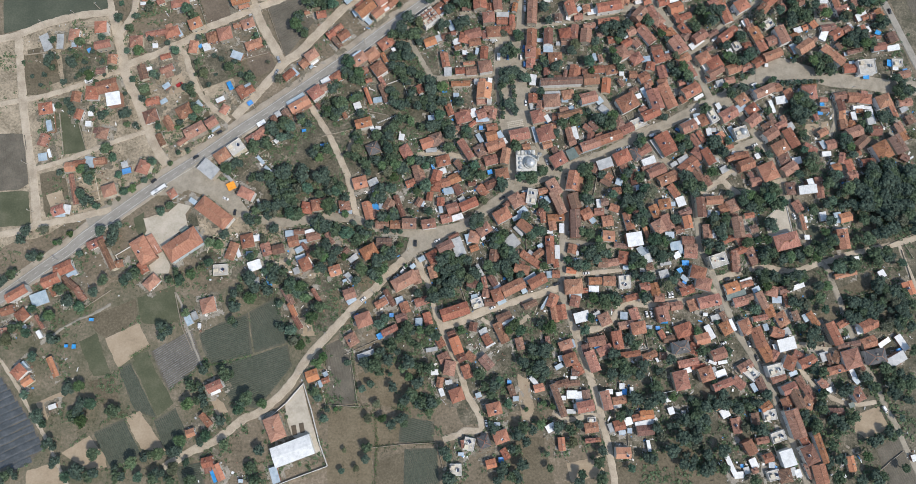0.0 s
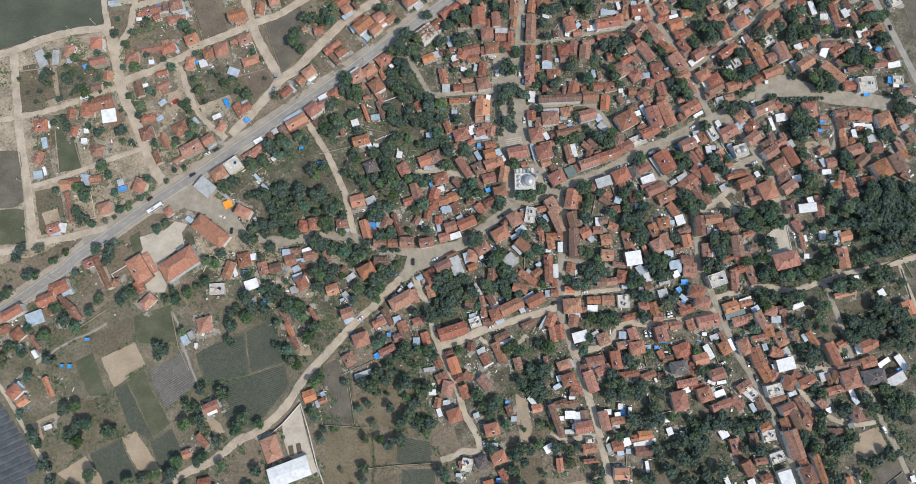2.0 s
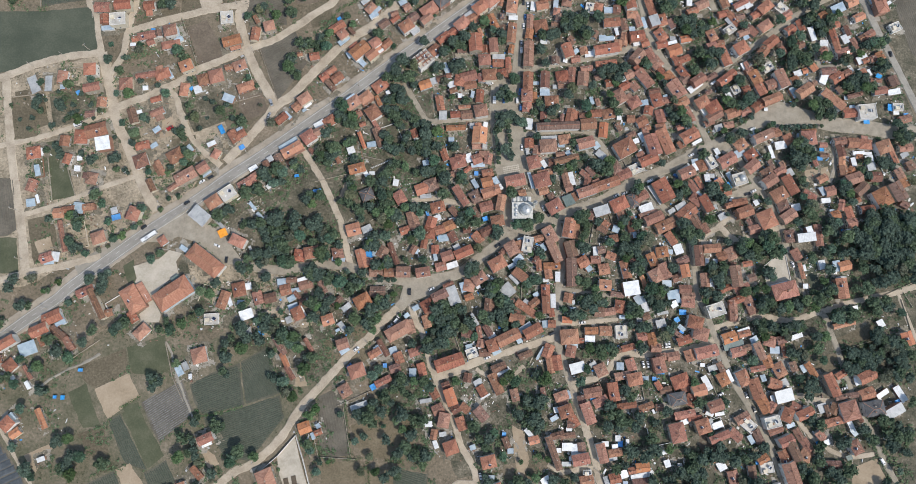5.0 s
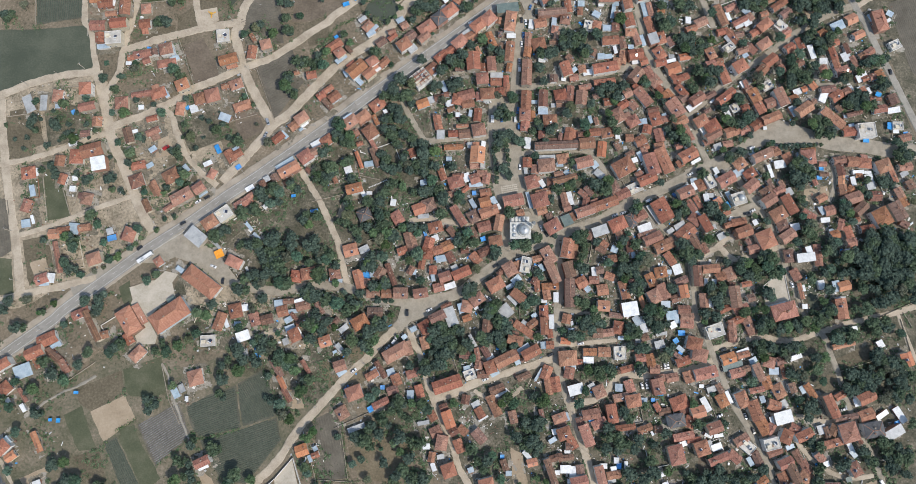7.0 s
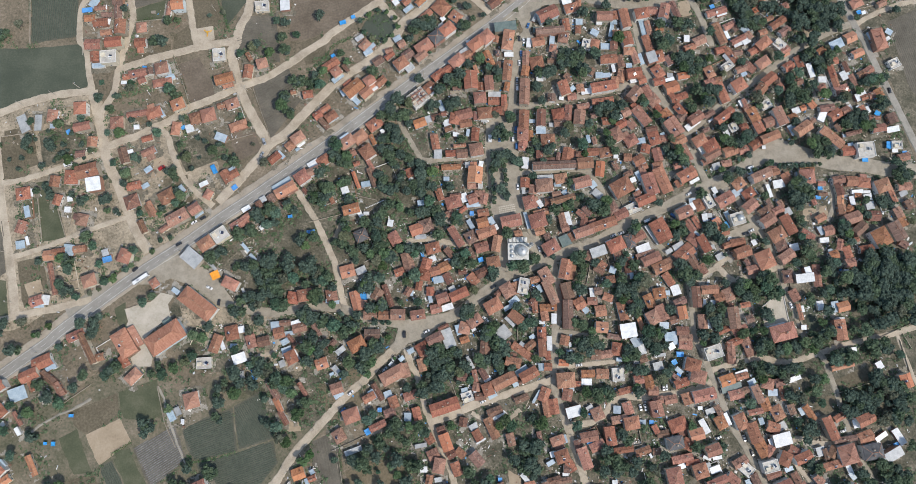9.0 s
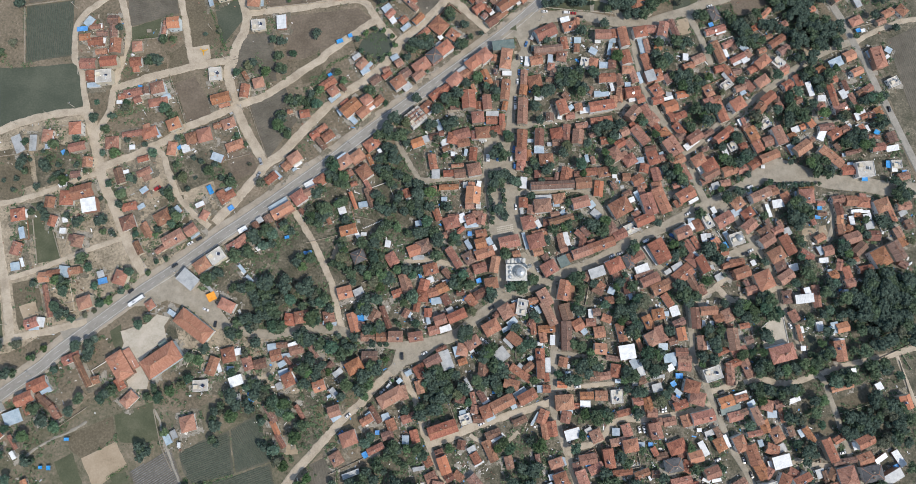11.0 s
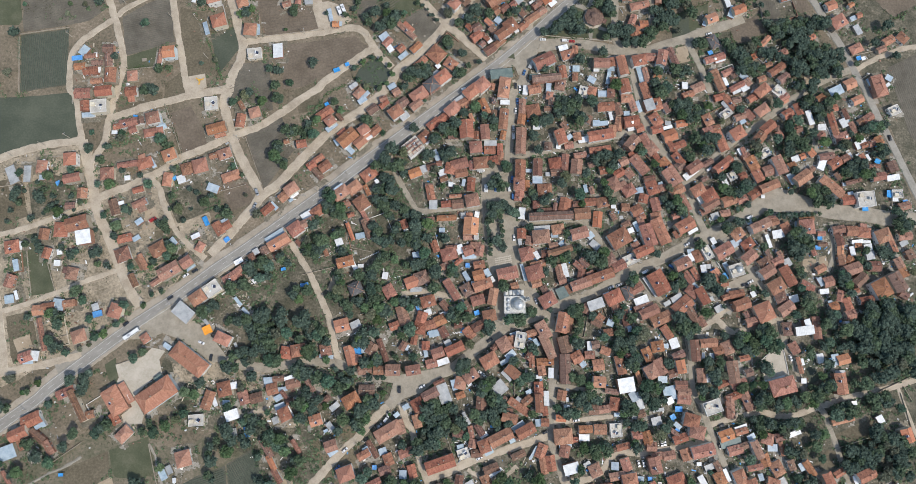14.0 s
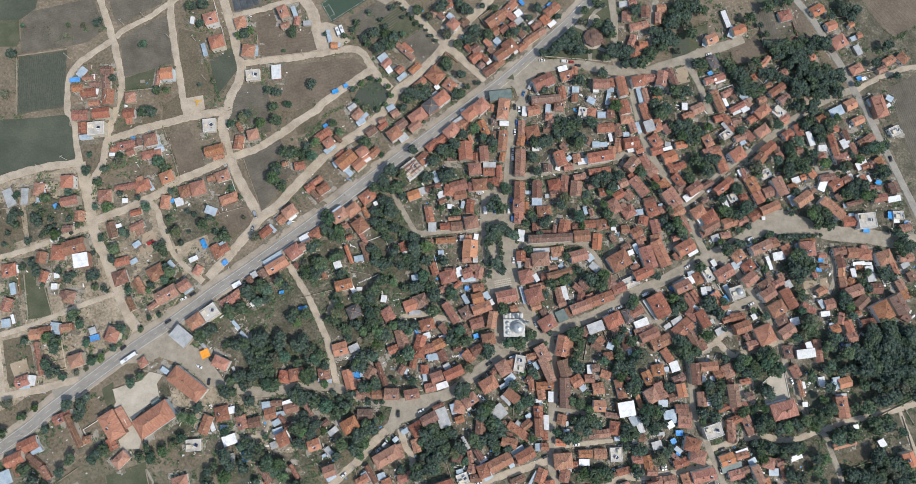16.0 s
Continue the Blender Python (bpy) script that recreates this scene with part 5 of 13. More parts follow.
shed("W", -46.6, 265.9, 6.1, 4.2, -53)
house("r", -48.6, 227.5, 5.7, 3.8, 24)
shed("B", -43.2, 237.3, 5.8, 3.8, 35)
house("r", -39.9, 233.1, 5.8, 5.1, 34)
house("r", -35.3, 279.7, 17.1, 3.9, -40)
house("r", -27.9, 267.3, 9.4, 5.1, 47)
house("r", -38.6, 265.8, 5.9, 5.2, 45)
shed("B", -36.7, 260.8, 7.6, 3.4, 43)
house("p", -2.1, 301.2, 7.7, 7.9, -39, 2)
shed("B", -4.5, 308.7, 5.2, 4.4, -39)
house("r", -17.3, 310.0, 6.9, 4.4, 35)
house("d", -11.7, 309.0, 7.8, 3.5, -44)
house("r", -6.3, 317.9, 6.0, 5.4, 25)
house("d", 5.8, 304.5, 6.2, 6.1, 50)
house("r", 27.9, 307.1, 14.8, 7.4, 40, 2)
house("r", 37.9, 317.8, 13.4, 6.1, 50)
house("r", 38.5, 312.0, 9.5, 4.5, -39)
shed("W", 44.6, 314.4, 5.3, 4.8, 40)
shed("G", 45.2, 308.6, 6.2, 4.4, 45)
house("r", 40.5, 304.5, 5.3, 4.4, 40)
house("d", 34.3, 301.3, 7.0, 5.2, 45)
house("r", 28.8, 299.2, 6.0, 6.2, -44)
house("o", 23.3, 289.9, 6.4, 3.9, -44)
house("d", 15.1, 284.9, 6.9, 6.5, 35)
house("r", 9.7, 284.7, 6.0, 3.9, -44)
shed("B", 30.1, 291.8, 5.1, 4.4, -39)
house("d", 26.5, 284.3, 5.5, 5.3, -39)
house("r", 15.0, 278.2, 8.6, 6.5, 40)
house("r", 21.3, 278.3, 7.7, 3.5, -44)
shed("W", 24.4, 275.9, 3.9, 3.5, 39)
house("d", 19.4, 272.8, 4.2, 4.4, -39)
house("d", 25.0, 268.6, 8.6, 6.4, 39)
house("r", 31.5, 274.4, 10.4, 5.1, 44)
house("r", 33.9, 280.7, 11.2, 7.7, 39, 2)
house("h", 39.1, 287.1, 9.5, 9.5, 39, 2)
house("r", 48.2, 288.3, 7.9, 5.2, 42)
house("r", 54.8, 294.9, 11.4, 5.6, 39)
house("r", 61.8, 300.7, 6.2, 5.2, 39)
house("d", 47.5, 298.1, 6.0, 4.4, -44)
house("d", 57.9, 305.5, 7.9, 4.4, 40)
house("o", 64.5, 309.9, 7.0, 6.2, -55)
house("r", 69.0, 318.3, 12.5, 7.0, 44)
shed("W", 69.5, 307.8, 6.2, 3.5, 44)
canopy(46.9, 323.0, 4.4, 2.7, -49)
canopy(67.0, 322.8, 3.6, 1.8, 45)
shed("W", 43.8, 284.6, 3.5, 2.6, 34)
house("h", -13.1, 263.1, 11.8, 11.2, -38)
shed("W", -11.4, 254.4, 3.4, 3.4, 45)
house("r", -24.0, 256.2, 11.0, 4.7, 45)
house("h", -2.4, 256.4, 9.2, 7.8, -33)
house("p", -8.0, 245.0, 11.7, 8.4, 42, 2)
house("S", -15.1, 239.0, 10.0, 9.3, 42, 2)
house("p", -23.7, 231.2, 12.4, 8.4, 39, 2)
shed("N", 33.9, 250.2, 15.8, 6.9, 10, 2)
house("p", 20.5, 241.0, 10.1, 9.2, 44, 2)
house("p", 13.3, 235.5, 11.7, 8.4, 42, 2)
shed("G", 7.1, 231.5, 9.3, 5.1, 39)
house("r", 27.7, 240.9, 5.2, 4.1, 83)
house("p", 36.2, 239.8, 15.5, 8.2, 85, 2)
house("r", 64.0, 261.7, 15.3, 9.4, 29, 2)
shed("G", 55.2, 259.6, 6.2, 2.5, 68)
shed("W", 77.9, 273.7, 6.8, 3.9, 19)
house("p", 81.5, 268.4, 10.2, 7.0, 19)
shed("N", 57.9, 250.1, 7.5, 4.4, -2)
house("d", 66.1, 249.0, 20.8, 5.2, 9, 2)
house("r", 58.0, 240.8, 9.2, 6.9, 14)
shed("W", 51.6, 240.1, 6.9, 3.7, 87)
shed("B", 68.2, 242.8, 7.0, 3.7, 87)
house("r", 78.1, 255.1, 9.5, 5.1, -79)
house("h", 76.2, 245.3, 8.7, 7.5, 82)
house("p", 68.9, 236.7, 6.1, 5.0, 82)
house("r", 123.7, 316.2, 8.2, 6.9, -90)
shed("G", 121.9, 326.5, 6.9, 4.1, 9)
house("r", 128.0, 327.2, 6.1, 4.1, 14)
house("p", 133.2, 309.6, 14.8, 5.8, 16)
house("d", 137.8, 320.8, 9.1, 6.9, -90)
house("r", 149.4, 324.3, 7.3, 6.4, 4)
house("r", 146.9, 316.4, 9.1, 4.7, 88)
house("r", 127.7, 297.1, 10.0, 5.1, 72)
house("r", 129.8, 289.1, 9.0, 5.9, 81)
house("o", 136.2, 294.9, 6.4, 6.3, 3)
house("o", 185.0, 301.4, 8.8, 7.0, 24, 2)
shed("B", 182.0, 301.4, 9.2, 3.0, 71)
shed("W", 197.3, 319.2, 13.3, 3.6, -70)
shed("B", 201.5, 309.0, 9.3, 5.1, 70)
house("o", 205.2, 309.4, 9.8, 6.6, 24, 2)
house("S", 187.2, 284.9, 10.3, 7.1, -61)
canopy(185.2, 276.6, 3.5, 3.0, 24)
house("r", 187.9, 272.1, 15.7, 5.2, 21)
shed("W", 192.3, 270.6, 7.9, 1.7, 22)
house("r", 105.3, 262.5, 11.7, 7.4, 3, 2)
house("r", 114.4, 264.7, 7.0, 5.1, -89)
house("r", 120.3, 261.6, 14.6, 6.8, -75, 2)
house("r", 122.1, 246.0, 10.2, 7.6, -75, 2)
house("p", 132.4, 266.2, 10.2, 8.2, 14, 2)
shed("B", 134.2, 256.7, 12.1, 3.9, -75)
house("r", 138.0, 256.4, 11.2, 4.3, -75)
house("r", 137.6, 244.5, 12.8, 6.0, -70)
house("r", 141.7, 270.2, 8.5, 6.2, 3)
house("r", 148.8, 268.9, 11.5, 7.5, 80, 2)
house("d", 157.4, 271.2, 14.6, 5.3, -66)
shed("B", 146.8, 262.2, 4.3, 3.1, 14)
house("r", 146.0, 256.0, 5.9, 3.5, 3)
shed("B", 112.7, 259.4, 5.1, 3.1, 3)
shed("B", 111.1, 253.1, 9.7, 2.9, 81)
shed("W", 102.2, 258.3, 4.2, 2.6, 3)
shed("B", 98.9, 250.7, 5.8, 4.4, -28)
house("r", 86.6, 271.5, 8.0, 4.2, -89)
shed("B", 87.5, 258.4, 5.0, 4.4, 3)
house("r", 86.9, 251.7, 6.1, 4.2, -89)
flat_house("F", 93.2, 241.1, 7.9, 6.6, 81)
house("p", 99.2, 241.9, 7.0, 6.6, 81)
shed("B", 107.0, 240.7, 6.7, 4.3, 3)
house("d", 112.9, 241.4, 6.1, 5.8, -89)
house("p", 124.2, 237.7, 8.4, 6.1, 3)
house("r", 114.6, 251.1, 5.9, 4.4, 3)
shed("W", 166.2, 250.2, 5.3, 4.2, 90)
house("r", 175.3, 248.8, 9.6, 6.8, 28)
house("r", 168.2, 243.2, 8.6, 5.1, 23)
house("r", 190.2, 255.4, 17.0, 6.1, -66)
house("r", 197.5, 262.0, 9.7, 5.1, 28)
shed("W", 195.8, 255.4, 6.8, 2.6, -66)
house("r", 203.7, 251.4, 12.3, 4.2, 31)
shed("W", 204.6, 248.4, 7.9, 2.5, 28)
shed("B", 209.1, 260.1, 5.8, 4.5, -40)
house("d", 201.8, 259.7, 4.2, 3.6, -50)
house("r", 191.3, 242.8, 8.6, 5.1, 18)
house("d", 203.5, 241.4, 6.8, 4.3, 13)
house("h", 241.3, 324.3, 9.8, 8.1, 19)
house("o", 264.9, 329.9, 10.2, 7.9, 33)
house("o", 274.9, 318.2, 8.2, 7.1, 24)
house("p", 278.6, 304.6, 11.9, 9.4, 33, 2)
house("o", 289.9, 319.7, 4.6, 3.5, 33)
house("r", 295.6, 311.8, 4.5, 4.0, 24)
shed("B", 291.9, 309.9, 5.5, 3.5, 28)
shed("G", 294.5, 300.9, 7.7, 4.2, -63)
house("o", 258.4, 291.8, 8.2, 5.1, 38)
house("p", 292.4, 285.7, 10.0, 6.9, 28)
canopy(294.5, 279.0, 3.6, 3.0, 23)
shed("W", 297.8, 279.0, 3.1, 2.6, 23)
house("r", 316.6, 293.5, 9.2, 6.0, 33)
house("r", 311.1, 286.4, 7.3, 4.7, 28)
house("h", 327.0, 296.3, 8.3, 7.5, -41)
shed("B", 321.6, 295.8, 2.6, 2.3, 3)
house("o", 222.7, 284.4, 18.3, 3.8, 49)
house("o", 216.9, 275.2, 4.3, 3.6, -61)
house("r", 227.4, 269.5, 5.3, 3.4, 23)
house("r", 238.3, 279.5, 6.3, 5.1, 33)
house("r", 233.2, 266.3, 13.5, 5.5, 38)
house("d", 238.1, 259.9, 9.0, 5.9, 37)
house("r", 222.0, 258.2, 6.1, 4.3, 23)
house("p", 221.1, 248.6, 11.5, 7.4, 42, 2)
house("r", 215.3, 243.7, 8.8, 5.0, 33)
shed("W", 209.7, 251.3, 6.2, 5.1, 33)
house("r", 211.8, 255.4, 5.8, 4.5, -51)
flat_house("F", 234.1, 249.6, 8.2, 7.2, -40)
house("r", 237.7, 245.0, 8.0, 5.0, 37)
house("r", 264.8, 246.6, 7.1, 5.0, 33)
shed("B", 276.4, 252.5, 10.7, 6.8, 28)
house("o", 286.4, 258.2, 8.9, 7.6, 28)
house("p", 306.5, 257.4, 16.1, 8.9, -73, 2)
shed("B", 315.9, 264.9, 4.9, 4.2, -29)
shed("W", 314.8, 259.6, 3.7, 2.5, 37)
shed("B", 301.6, 261.0, 5.9, 3.6, -62)
house("o", 291.4, 246.3, 8.9, 5.9, 28)
house("p", -175.0, 295.4, 9.8, 8.9, 20, 2)
shed("W", -188.9, 294.7, 5.3, 2.9, 87)
shed("G", -183.7, 293.2, 4.1, 3.6, 36)
house("p", -168.6, 277.7, 10.5, 9.7, 20, 2)
shed("B", -177.8, 272.7, 9.8, 3.3, -70)
house("o", -200.8, 252.3, 8.8, 8.7, 9, 2)
house("r", -207.5, 249.4, 11.1, 3.3, 87)
house("p", -225.0, 234.0, 7.2, 7.7, 9)
house("r", -224.4, 222.6, 8.0, 6.8, 9)
house("d", -244.1, 253.2, 7.7, 6.1, 3)
house("d", -243.0, 244.6, 9.5, 5.6, -83)
house("r", -238.7, 232.5, 11.0, 8.0, -87, 2)
shed("B", -261.2, 251.1, 7.3, 5.2, 58)
canopy(-265.5, 245.3, 7.2, 3.5, 9)
house("r", -256.0, 247.0, 8.0, 3.5, 9)
shed("W", -252.7, 248.1, 3.5, 2.4, -82)
house("r", -262.1, 238.8, 8.0, 5.2, 9)
house("r", -254.4, 236.2, 10.4, 6.0, 9)
shed("W", -249.3, 237.5, 4.2, 2.5, 88)
house("d", -250.5, 242.5, 8.1, 4.3, 3)
house("r", -249.5, 228.9, 8.0, 4.3, 9)
house("r", -257.7, 219.4, 11.1, 7.7, 5)
house("r", -242.1, 221.0, 11.8, 7.6, 9, 2)
house("r", -255.0, 210.3, 7.6, 6.0, -82)
flat_house("F", -244.3, 209.8, 11.0, 9.3, 9, 2)
shed("B", -252.1, 204.2, 8.7, 3.4, 9)
flat_house("F", -168.5, 217.2, 8.8, 9.4, 9)
house("r", -223.6, 199.9, 12.6, 5.9, 16)
house("d", -215.5, 202.0, 4.7, 5.1, 14)
house("h", -206.4, 203.6, 9.4, 8.4, 16, 2)
shed("B", -202.0, 201.5, 10.2, 3.2, -69)
shed("B", -200.8, 198.2, 6.3, 3.4, 25)
house("p", -205.7, 194.2, 13.4, 5.9, 14)
house("r", -219.9, 195.1, 5.5, 5.1, 25)
house("r", -231.3, 196.6, 4.7, 4.2, 14)
shed("W", -232.6, 192.7, 4.0, 2.5, 3)
house("r", -162.0, 198.6, 13.4, 7.6, 19, 2)
house("r", -146.8, 205.8, 10.0, 6.5, 86)
house("r", -147.2, 216.9, 6.8, 3.2, -56)
house("p", -136.8, 211.3, 7.9, 7.6, 19, 2)
house("r", -113.8, 192.6, 4.0, 3.4, 19)
house("r", -103.2, 191.5, 7.2, 5.9, 14)
house("r", -88.9, 214.5, 12.2, 6.7, 40)
house("p", -84.3, 208.4, 7.3, 6.7, 40, 2)
shed("B", -83.5, 205.1, 9.0, 3.8, 43)
house("d", -78.2, 212.3, 6.7, 2.9, -47)
canopy(-88.1, 221.5, 2.9, 2.6, 35)
shed("B", -63.4, 225.8, 6.6, 3.4, 35)
house("r", -71.3, 196.9, 14.5, 9.1, 45, 2)
shed("B", -79.0, 194.0, 5.0, 2.8, -57)
shed("B", -69.7, 189.5, 7.5, 3.7, -42)
house("r", -62.3, 194.2, 8.9, 6.6, 45, 2)
house("p", -60.5, 203.4, 8.1, 6.7, 39, 2)
shed("W", -57.5, 199.8, 7.3, 5.0, 39)
house("r", -52.7, 203.9, 8.2, 5.8, 44)
house("d", -55.8, 219.4, 8.2, 5.9, 40)
house("h", -39.2, 217.6, 9.8, 8.4, 39, 2)
house("r", -48.0, 223.7, 7.5, 4.2, 45)
house("r", -95.1, 176.5, 6.4, 5.8, 39)
house("r", -90.3, 181.8, 7.2, 4.1, 39)
house("r", -85.8, 176.2, 8.8, 6.6, 39)
house("d", -90.2, 170.7, 9.9, 4.0, -47)
house("p", -106.9, 158.5, 9.4, 7.3, 39, 2)
shed("W", -105.2, 155.0, 6.3, 2.5, 42)
house("r", -112.3, 153.5, 7.1, 6.5, 45)
house("r", -122.5, 144.1, 9.4, 5.7, 45)
shed("B", -118.4, 146.6, 6.5, 3.1, -42)
shed("B", -107.2, 151.2, 3.1, 2.0, 39)
house("p", -155.5, 181.5, 9.4, 7.5, 24)
house("p", -149.6, 165.8, 12.5, 6.6, 24)
house("p", -73.1, 157.4, 11.8, 8.1, 39, 2)
shed("B", -74.0, 160.5, 7.1, 4.9, 39, 2)
house("p", -64.4, 162.0, 10.3, 7.3, 42, 2)
house("r", -69.5, 150.5, 6.3, 4.9, 34)
house("h", -58.4, 151.3, 9.5, 9.7, 39, 2)
house("h", -55.0, 172.4, 11.2, 8.2, 39)
shed("W", -49.3, 167.8, 2.8, 2.9, 34)
house("r", -55.5, 161.0, 8.2, 3.2, -62)
house("r", -65.4, 143.0, 4.7, 3.2, 23)
house("r", -55.8, 142.7, 8.1, 3.2, -57)
house("h", -88.5, 144.2, 9.4, 7.3, 39)
shed("W", -95.2, 140.9, 7.8, 5.7, 34)
house("d", -34.9, 225.2, 8.3, 6.7, 39)
house("r", -25.3, 223.6, 9.1, 5.8, 42, 2)
shed("G", -33.2, 216.0, 6.6, 5.0, 42)
house("p", 0.5, 221.5, 10.8, 8.3, 44, 2)
house("r", -5.3, 216.2, 10.0, 5.8, 42)
house("r", -12.4, 211.2, 9.9, 5.8, 42)
house("r", -18.0, 201.5, 8.2, 7.5, 44)
shed("W", -15.0, 198.4, 5.8, 2.1, 42)
house("r", 8.5, 227.2, 10.8, 7.6, 34)
shed("G", 4.9, 225.8, 11.0, 2.1, -53)
house("r", 23.0, 225.9, 11.8, 5.8, -63)
house("d", 30.2, 220.4, 6.8, 4.1, -88)
house("r", 36.6, 216.4, 15.2, 6.5, 87, 2)
house("S", 29.4, 230.7, 4.3, 3.3, -88)
shed("W", 37.4, 230.2, 6.6, 3.4, 3)
house("o", 14.3, 217.0, 6.7, 2.9, -63)
house("r", 10.9, 207.7, 13.4, 9.8, -83, 2)
house("r", 18.5, 204.4, 5.7, 5.9, 3)
house("r", 24.0, 206.4, 10.9, 6.5, -83, 2)
house("r", 36.9, 205.5, 6.8, 4.1, 82)
house("d", 1.5, 202.7, 6.5, 4.2, 3)
shed("B", -9.2, 188.6, 8.3, 3.7, -63)
house("h", 18.0, 195.2, 8.9, 8.3, 8, 2)
shed("G", 28.2, 199.5, 9.0, 3.8, 3)
house("r", 27.9, 194.4, 8.1, 5.9, 3)
house("r", 35.2, 195.3, 8.4, 4.1, -88)
house("r", 35.5, 188.6, 9.2, 4.1, 82)
house("h", 22.1, 184.2, 10.5, 8.3, 8, 2)
house("r", 16.6, 182.6, 6.6, 4.9, -87)
house("r", 29.4, 187.0, 9.0, 5.8, 13)
shed("G", 21.7, 180.2, 4.1, 2.9, 3)
house("r", 7.3, 183.2, 12.2, 7.4, 18)
house("h", 1.4, 179.6, 8.3, 8.1, 83)
house("r", 8.8, 176.7, 8.9, 5.8, 13)
shed("W", -4.5, 176.3, 4.9, 5.0, 23)
shed("W", 1.9, 168.4, 3.2, 3.3, 3)
house("d", -3.1, 172.0, 5.7, 4.1, 23)
house("o", -23.4, 175.0, 8.9, 6.6, 24)
shed("G", -18.0, 178.1, 5.7, 5.0, 24)
house("d", -12.0, 180.2, 7.3, 4.1, 18)
house("d", -6.9, 182.6, 4.0, 3.7, 3)
house("r", -11.8, 161.6, 10.6, 5.6, -77)
shed("G", -9.4, 153.4, 6.5, 5.6, -87)
house("d", -13.3, 167.0, 4.8, 2.5, 3)
house("r", 16.0, 168.9, 9.9, 5.6, 88)
shed("B", 10.8, 170.1, 5.0, 2.4, 83)
house("h", 17.2, 157.3, 9.6, 8.9, 13, 2)
house("d", 7.4, 154.5, 8.0, 6.5, 8)
house("r", -0.6, 154.1, 7.2, 4.9, 8)
house("r", 5.5, 160.1, 8.8, 2.5, 8)
house("r", 0.3, 144.4, 13.6, 4.0, 6)
shed("G", 11.8, 146.8, 4.0, 4.1, 3)
house("o", 15.8, 146.4, 4.9, 4.8, -87)
shed("W", 21.0, 148.1, 4.1, 3.2, 83)
house("h", 57.6, 224.8, 10.0, 9.4, 14)
house("r", 49.7, 227.5, 11.2, 5.0, 90)
house("r", 49.6, 218.0, 7.7, 5.7, 82)
house("d", 68.0, 226.8, 5.8, 3.9, 3)
house("d", 71.1, 232.1, 6.0, 5.8, 82)
house("r", 49.4, 201.5, 19.3, 7.3, 90, 2)
shed("W", 60.3, 213.1, 5.0, 3.4, 3)
house("r", 77.4, 206.0, 10.8, 7.5, -69, 2)
house("d", 80.2, 214.7, 6.6, 4.2, -49)
house("d", 69.1, 199.2, 5.7, 5.9, 3)
shed("W", 76.3, 200.0, 3.8, 3.3, 82)
house("r", 83.4, 200.8, 6.6, 5.0, 13)
shed("B", 83.9, 207.2, 4.2, 3.3, 43)
house("r", 49.6, 180.7, 14.0, 7.3, 90, 2)
house("h", 49.2, 170.4, 9.0, 8.0, -88, 2)
house("r", 54.4, 170.1, 8.2, 4.9, -88)
house("r", 49.8, 162.8, 8.2, 6.5, 87)
house("d", 61.7, 183.0, 12.4, 6.5, 90, 2)
shed("B", 55.9, 181.2, 4.1, 2.5, 3)
shed("B", 62.2, 174.9, 6.9, 5.0, 3)
house("h", 74.2, 187.7, 9.0, 7.5, 13)
house("d", 75.2, 180.7, 8.2, 5.0, 8)
house("r", 81.2, 188.1, 12.5, 5.3, 89)
shed("G", 69.4, 179.4, 3.3, 2.9, 3)
house("h", 67.4, 167.8, 10.1, 9.0, 6)
house("r", 61.7, 156.9, 5.7, 4.8, -88)
house("r", 81.0, 158.3, 9.9, 6.4, 81)
house("d", 75.0, 156.4, 5.7, 2.8, 82)
shed("W", 52.0, 150.5, 8.2, 4.8, 87)
house("d", 71.9, 149.2, 30.5, 5.7, 6, 2)
house("r", 109.3, 230.8, 12.5, 6.9, 8)
house("d", 118.1, 229.6, 9.3, 5.1, -75)
house("r", 118.6, 218.5, 10.3, 5.8, 81)
shed("W", 113.1, 224.2, 5.9, 2.5, -75)
shed("B", 102.8, 218.4, 5.0, 4.3, 3)
shed("B", 108.1, 218.7, 5.8, 3.4, 8)
house("d", 97.0, 220.7, 6.0, 4.9, 72)
house("r", 128.5, 233.2, 10.2, 5.1, -70)
shed("B", 133.0, 232.6, 8.5, 3.0, -70)
shed("B", 124.3, 226.9, 4.2, 3.4, 3)
house("r", 127.2, 220.2, 10.8, 7.6, 13, 2)
shed("W", 128.5, 216.4, 6.7, 3.8, 13)
house("r", 133.5, 216.3, 5.9, 5.9, 23)
shed("G", 140.0, 233.3, 8.4, 6.8, -70, 2)
house("h", 145.9, 235.0, 9.3, 7.7, -70)
house("d", 153.1, 232.4, 7.5, 5.2, -60)
house("h", 145.1, 223.3, 9.9, 7.8, -55)
shed("G", 153.9, 221.3, 4.2, 3.0, 3)
house("r", 145.9, 216.1, 8.4, 5.9, 18)
shed("W", 153.9, 218.3, 6.8, 2.5, 18)
house("o", 155.0, 211.9, 10.2, 8.3, 23)
house("o", 163.4, 221.4, 8.4, 5.1, 13)
house("r", 169.3, 231.2, 6.0, 5.0, 90)
house("r", 105.2, 208.8, 18.2, 7.5, 13, 2)
house("r", 89.4, 207.5, 5.8, 5.9, 13)
shed("W", 93.4, 205.6, 6.7, 4.2, 13)
house("r", 114.1, 213.1, 8.5, 5.8, 86)
house("r", 105.6, 199.1, 15.7, 4.6, 11)
house("r", 91.7, 194.2, 9.1, 4.2, 13)
house("r", 88.8, 184.9, 10.8, 8.1, 86, 2)
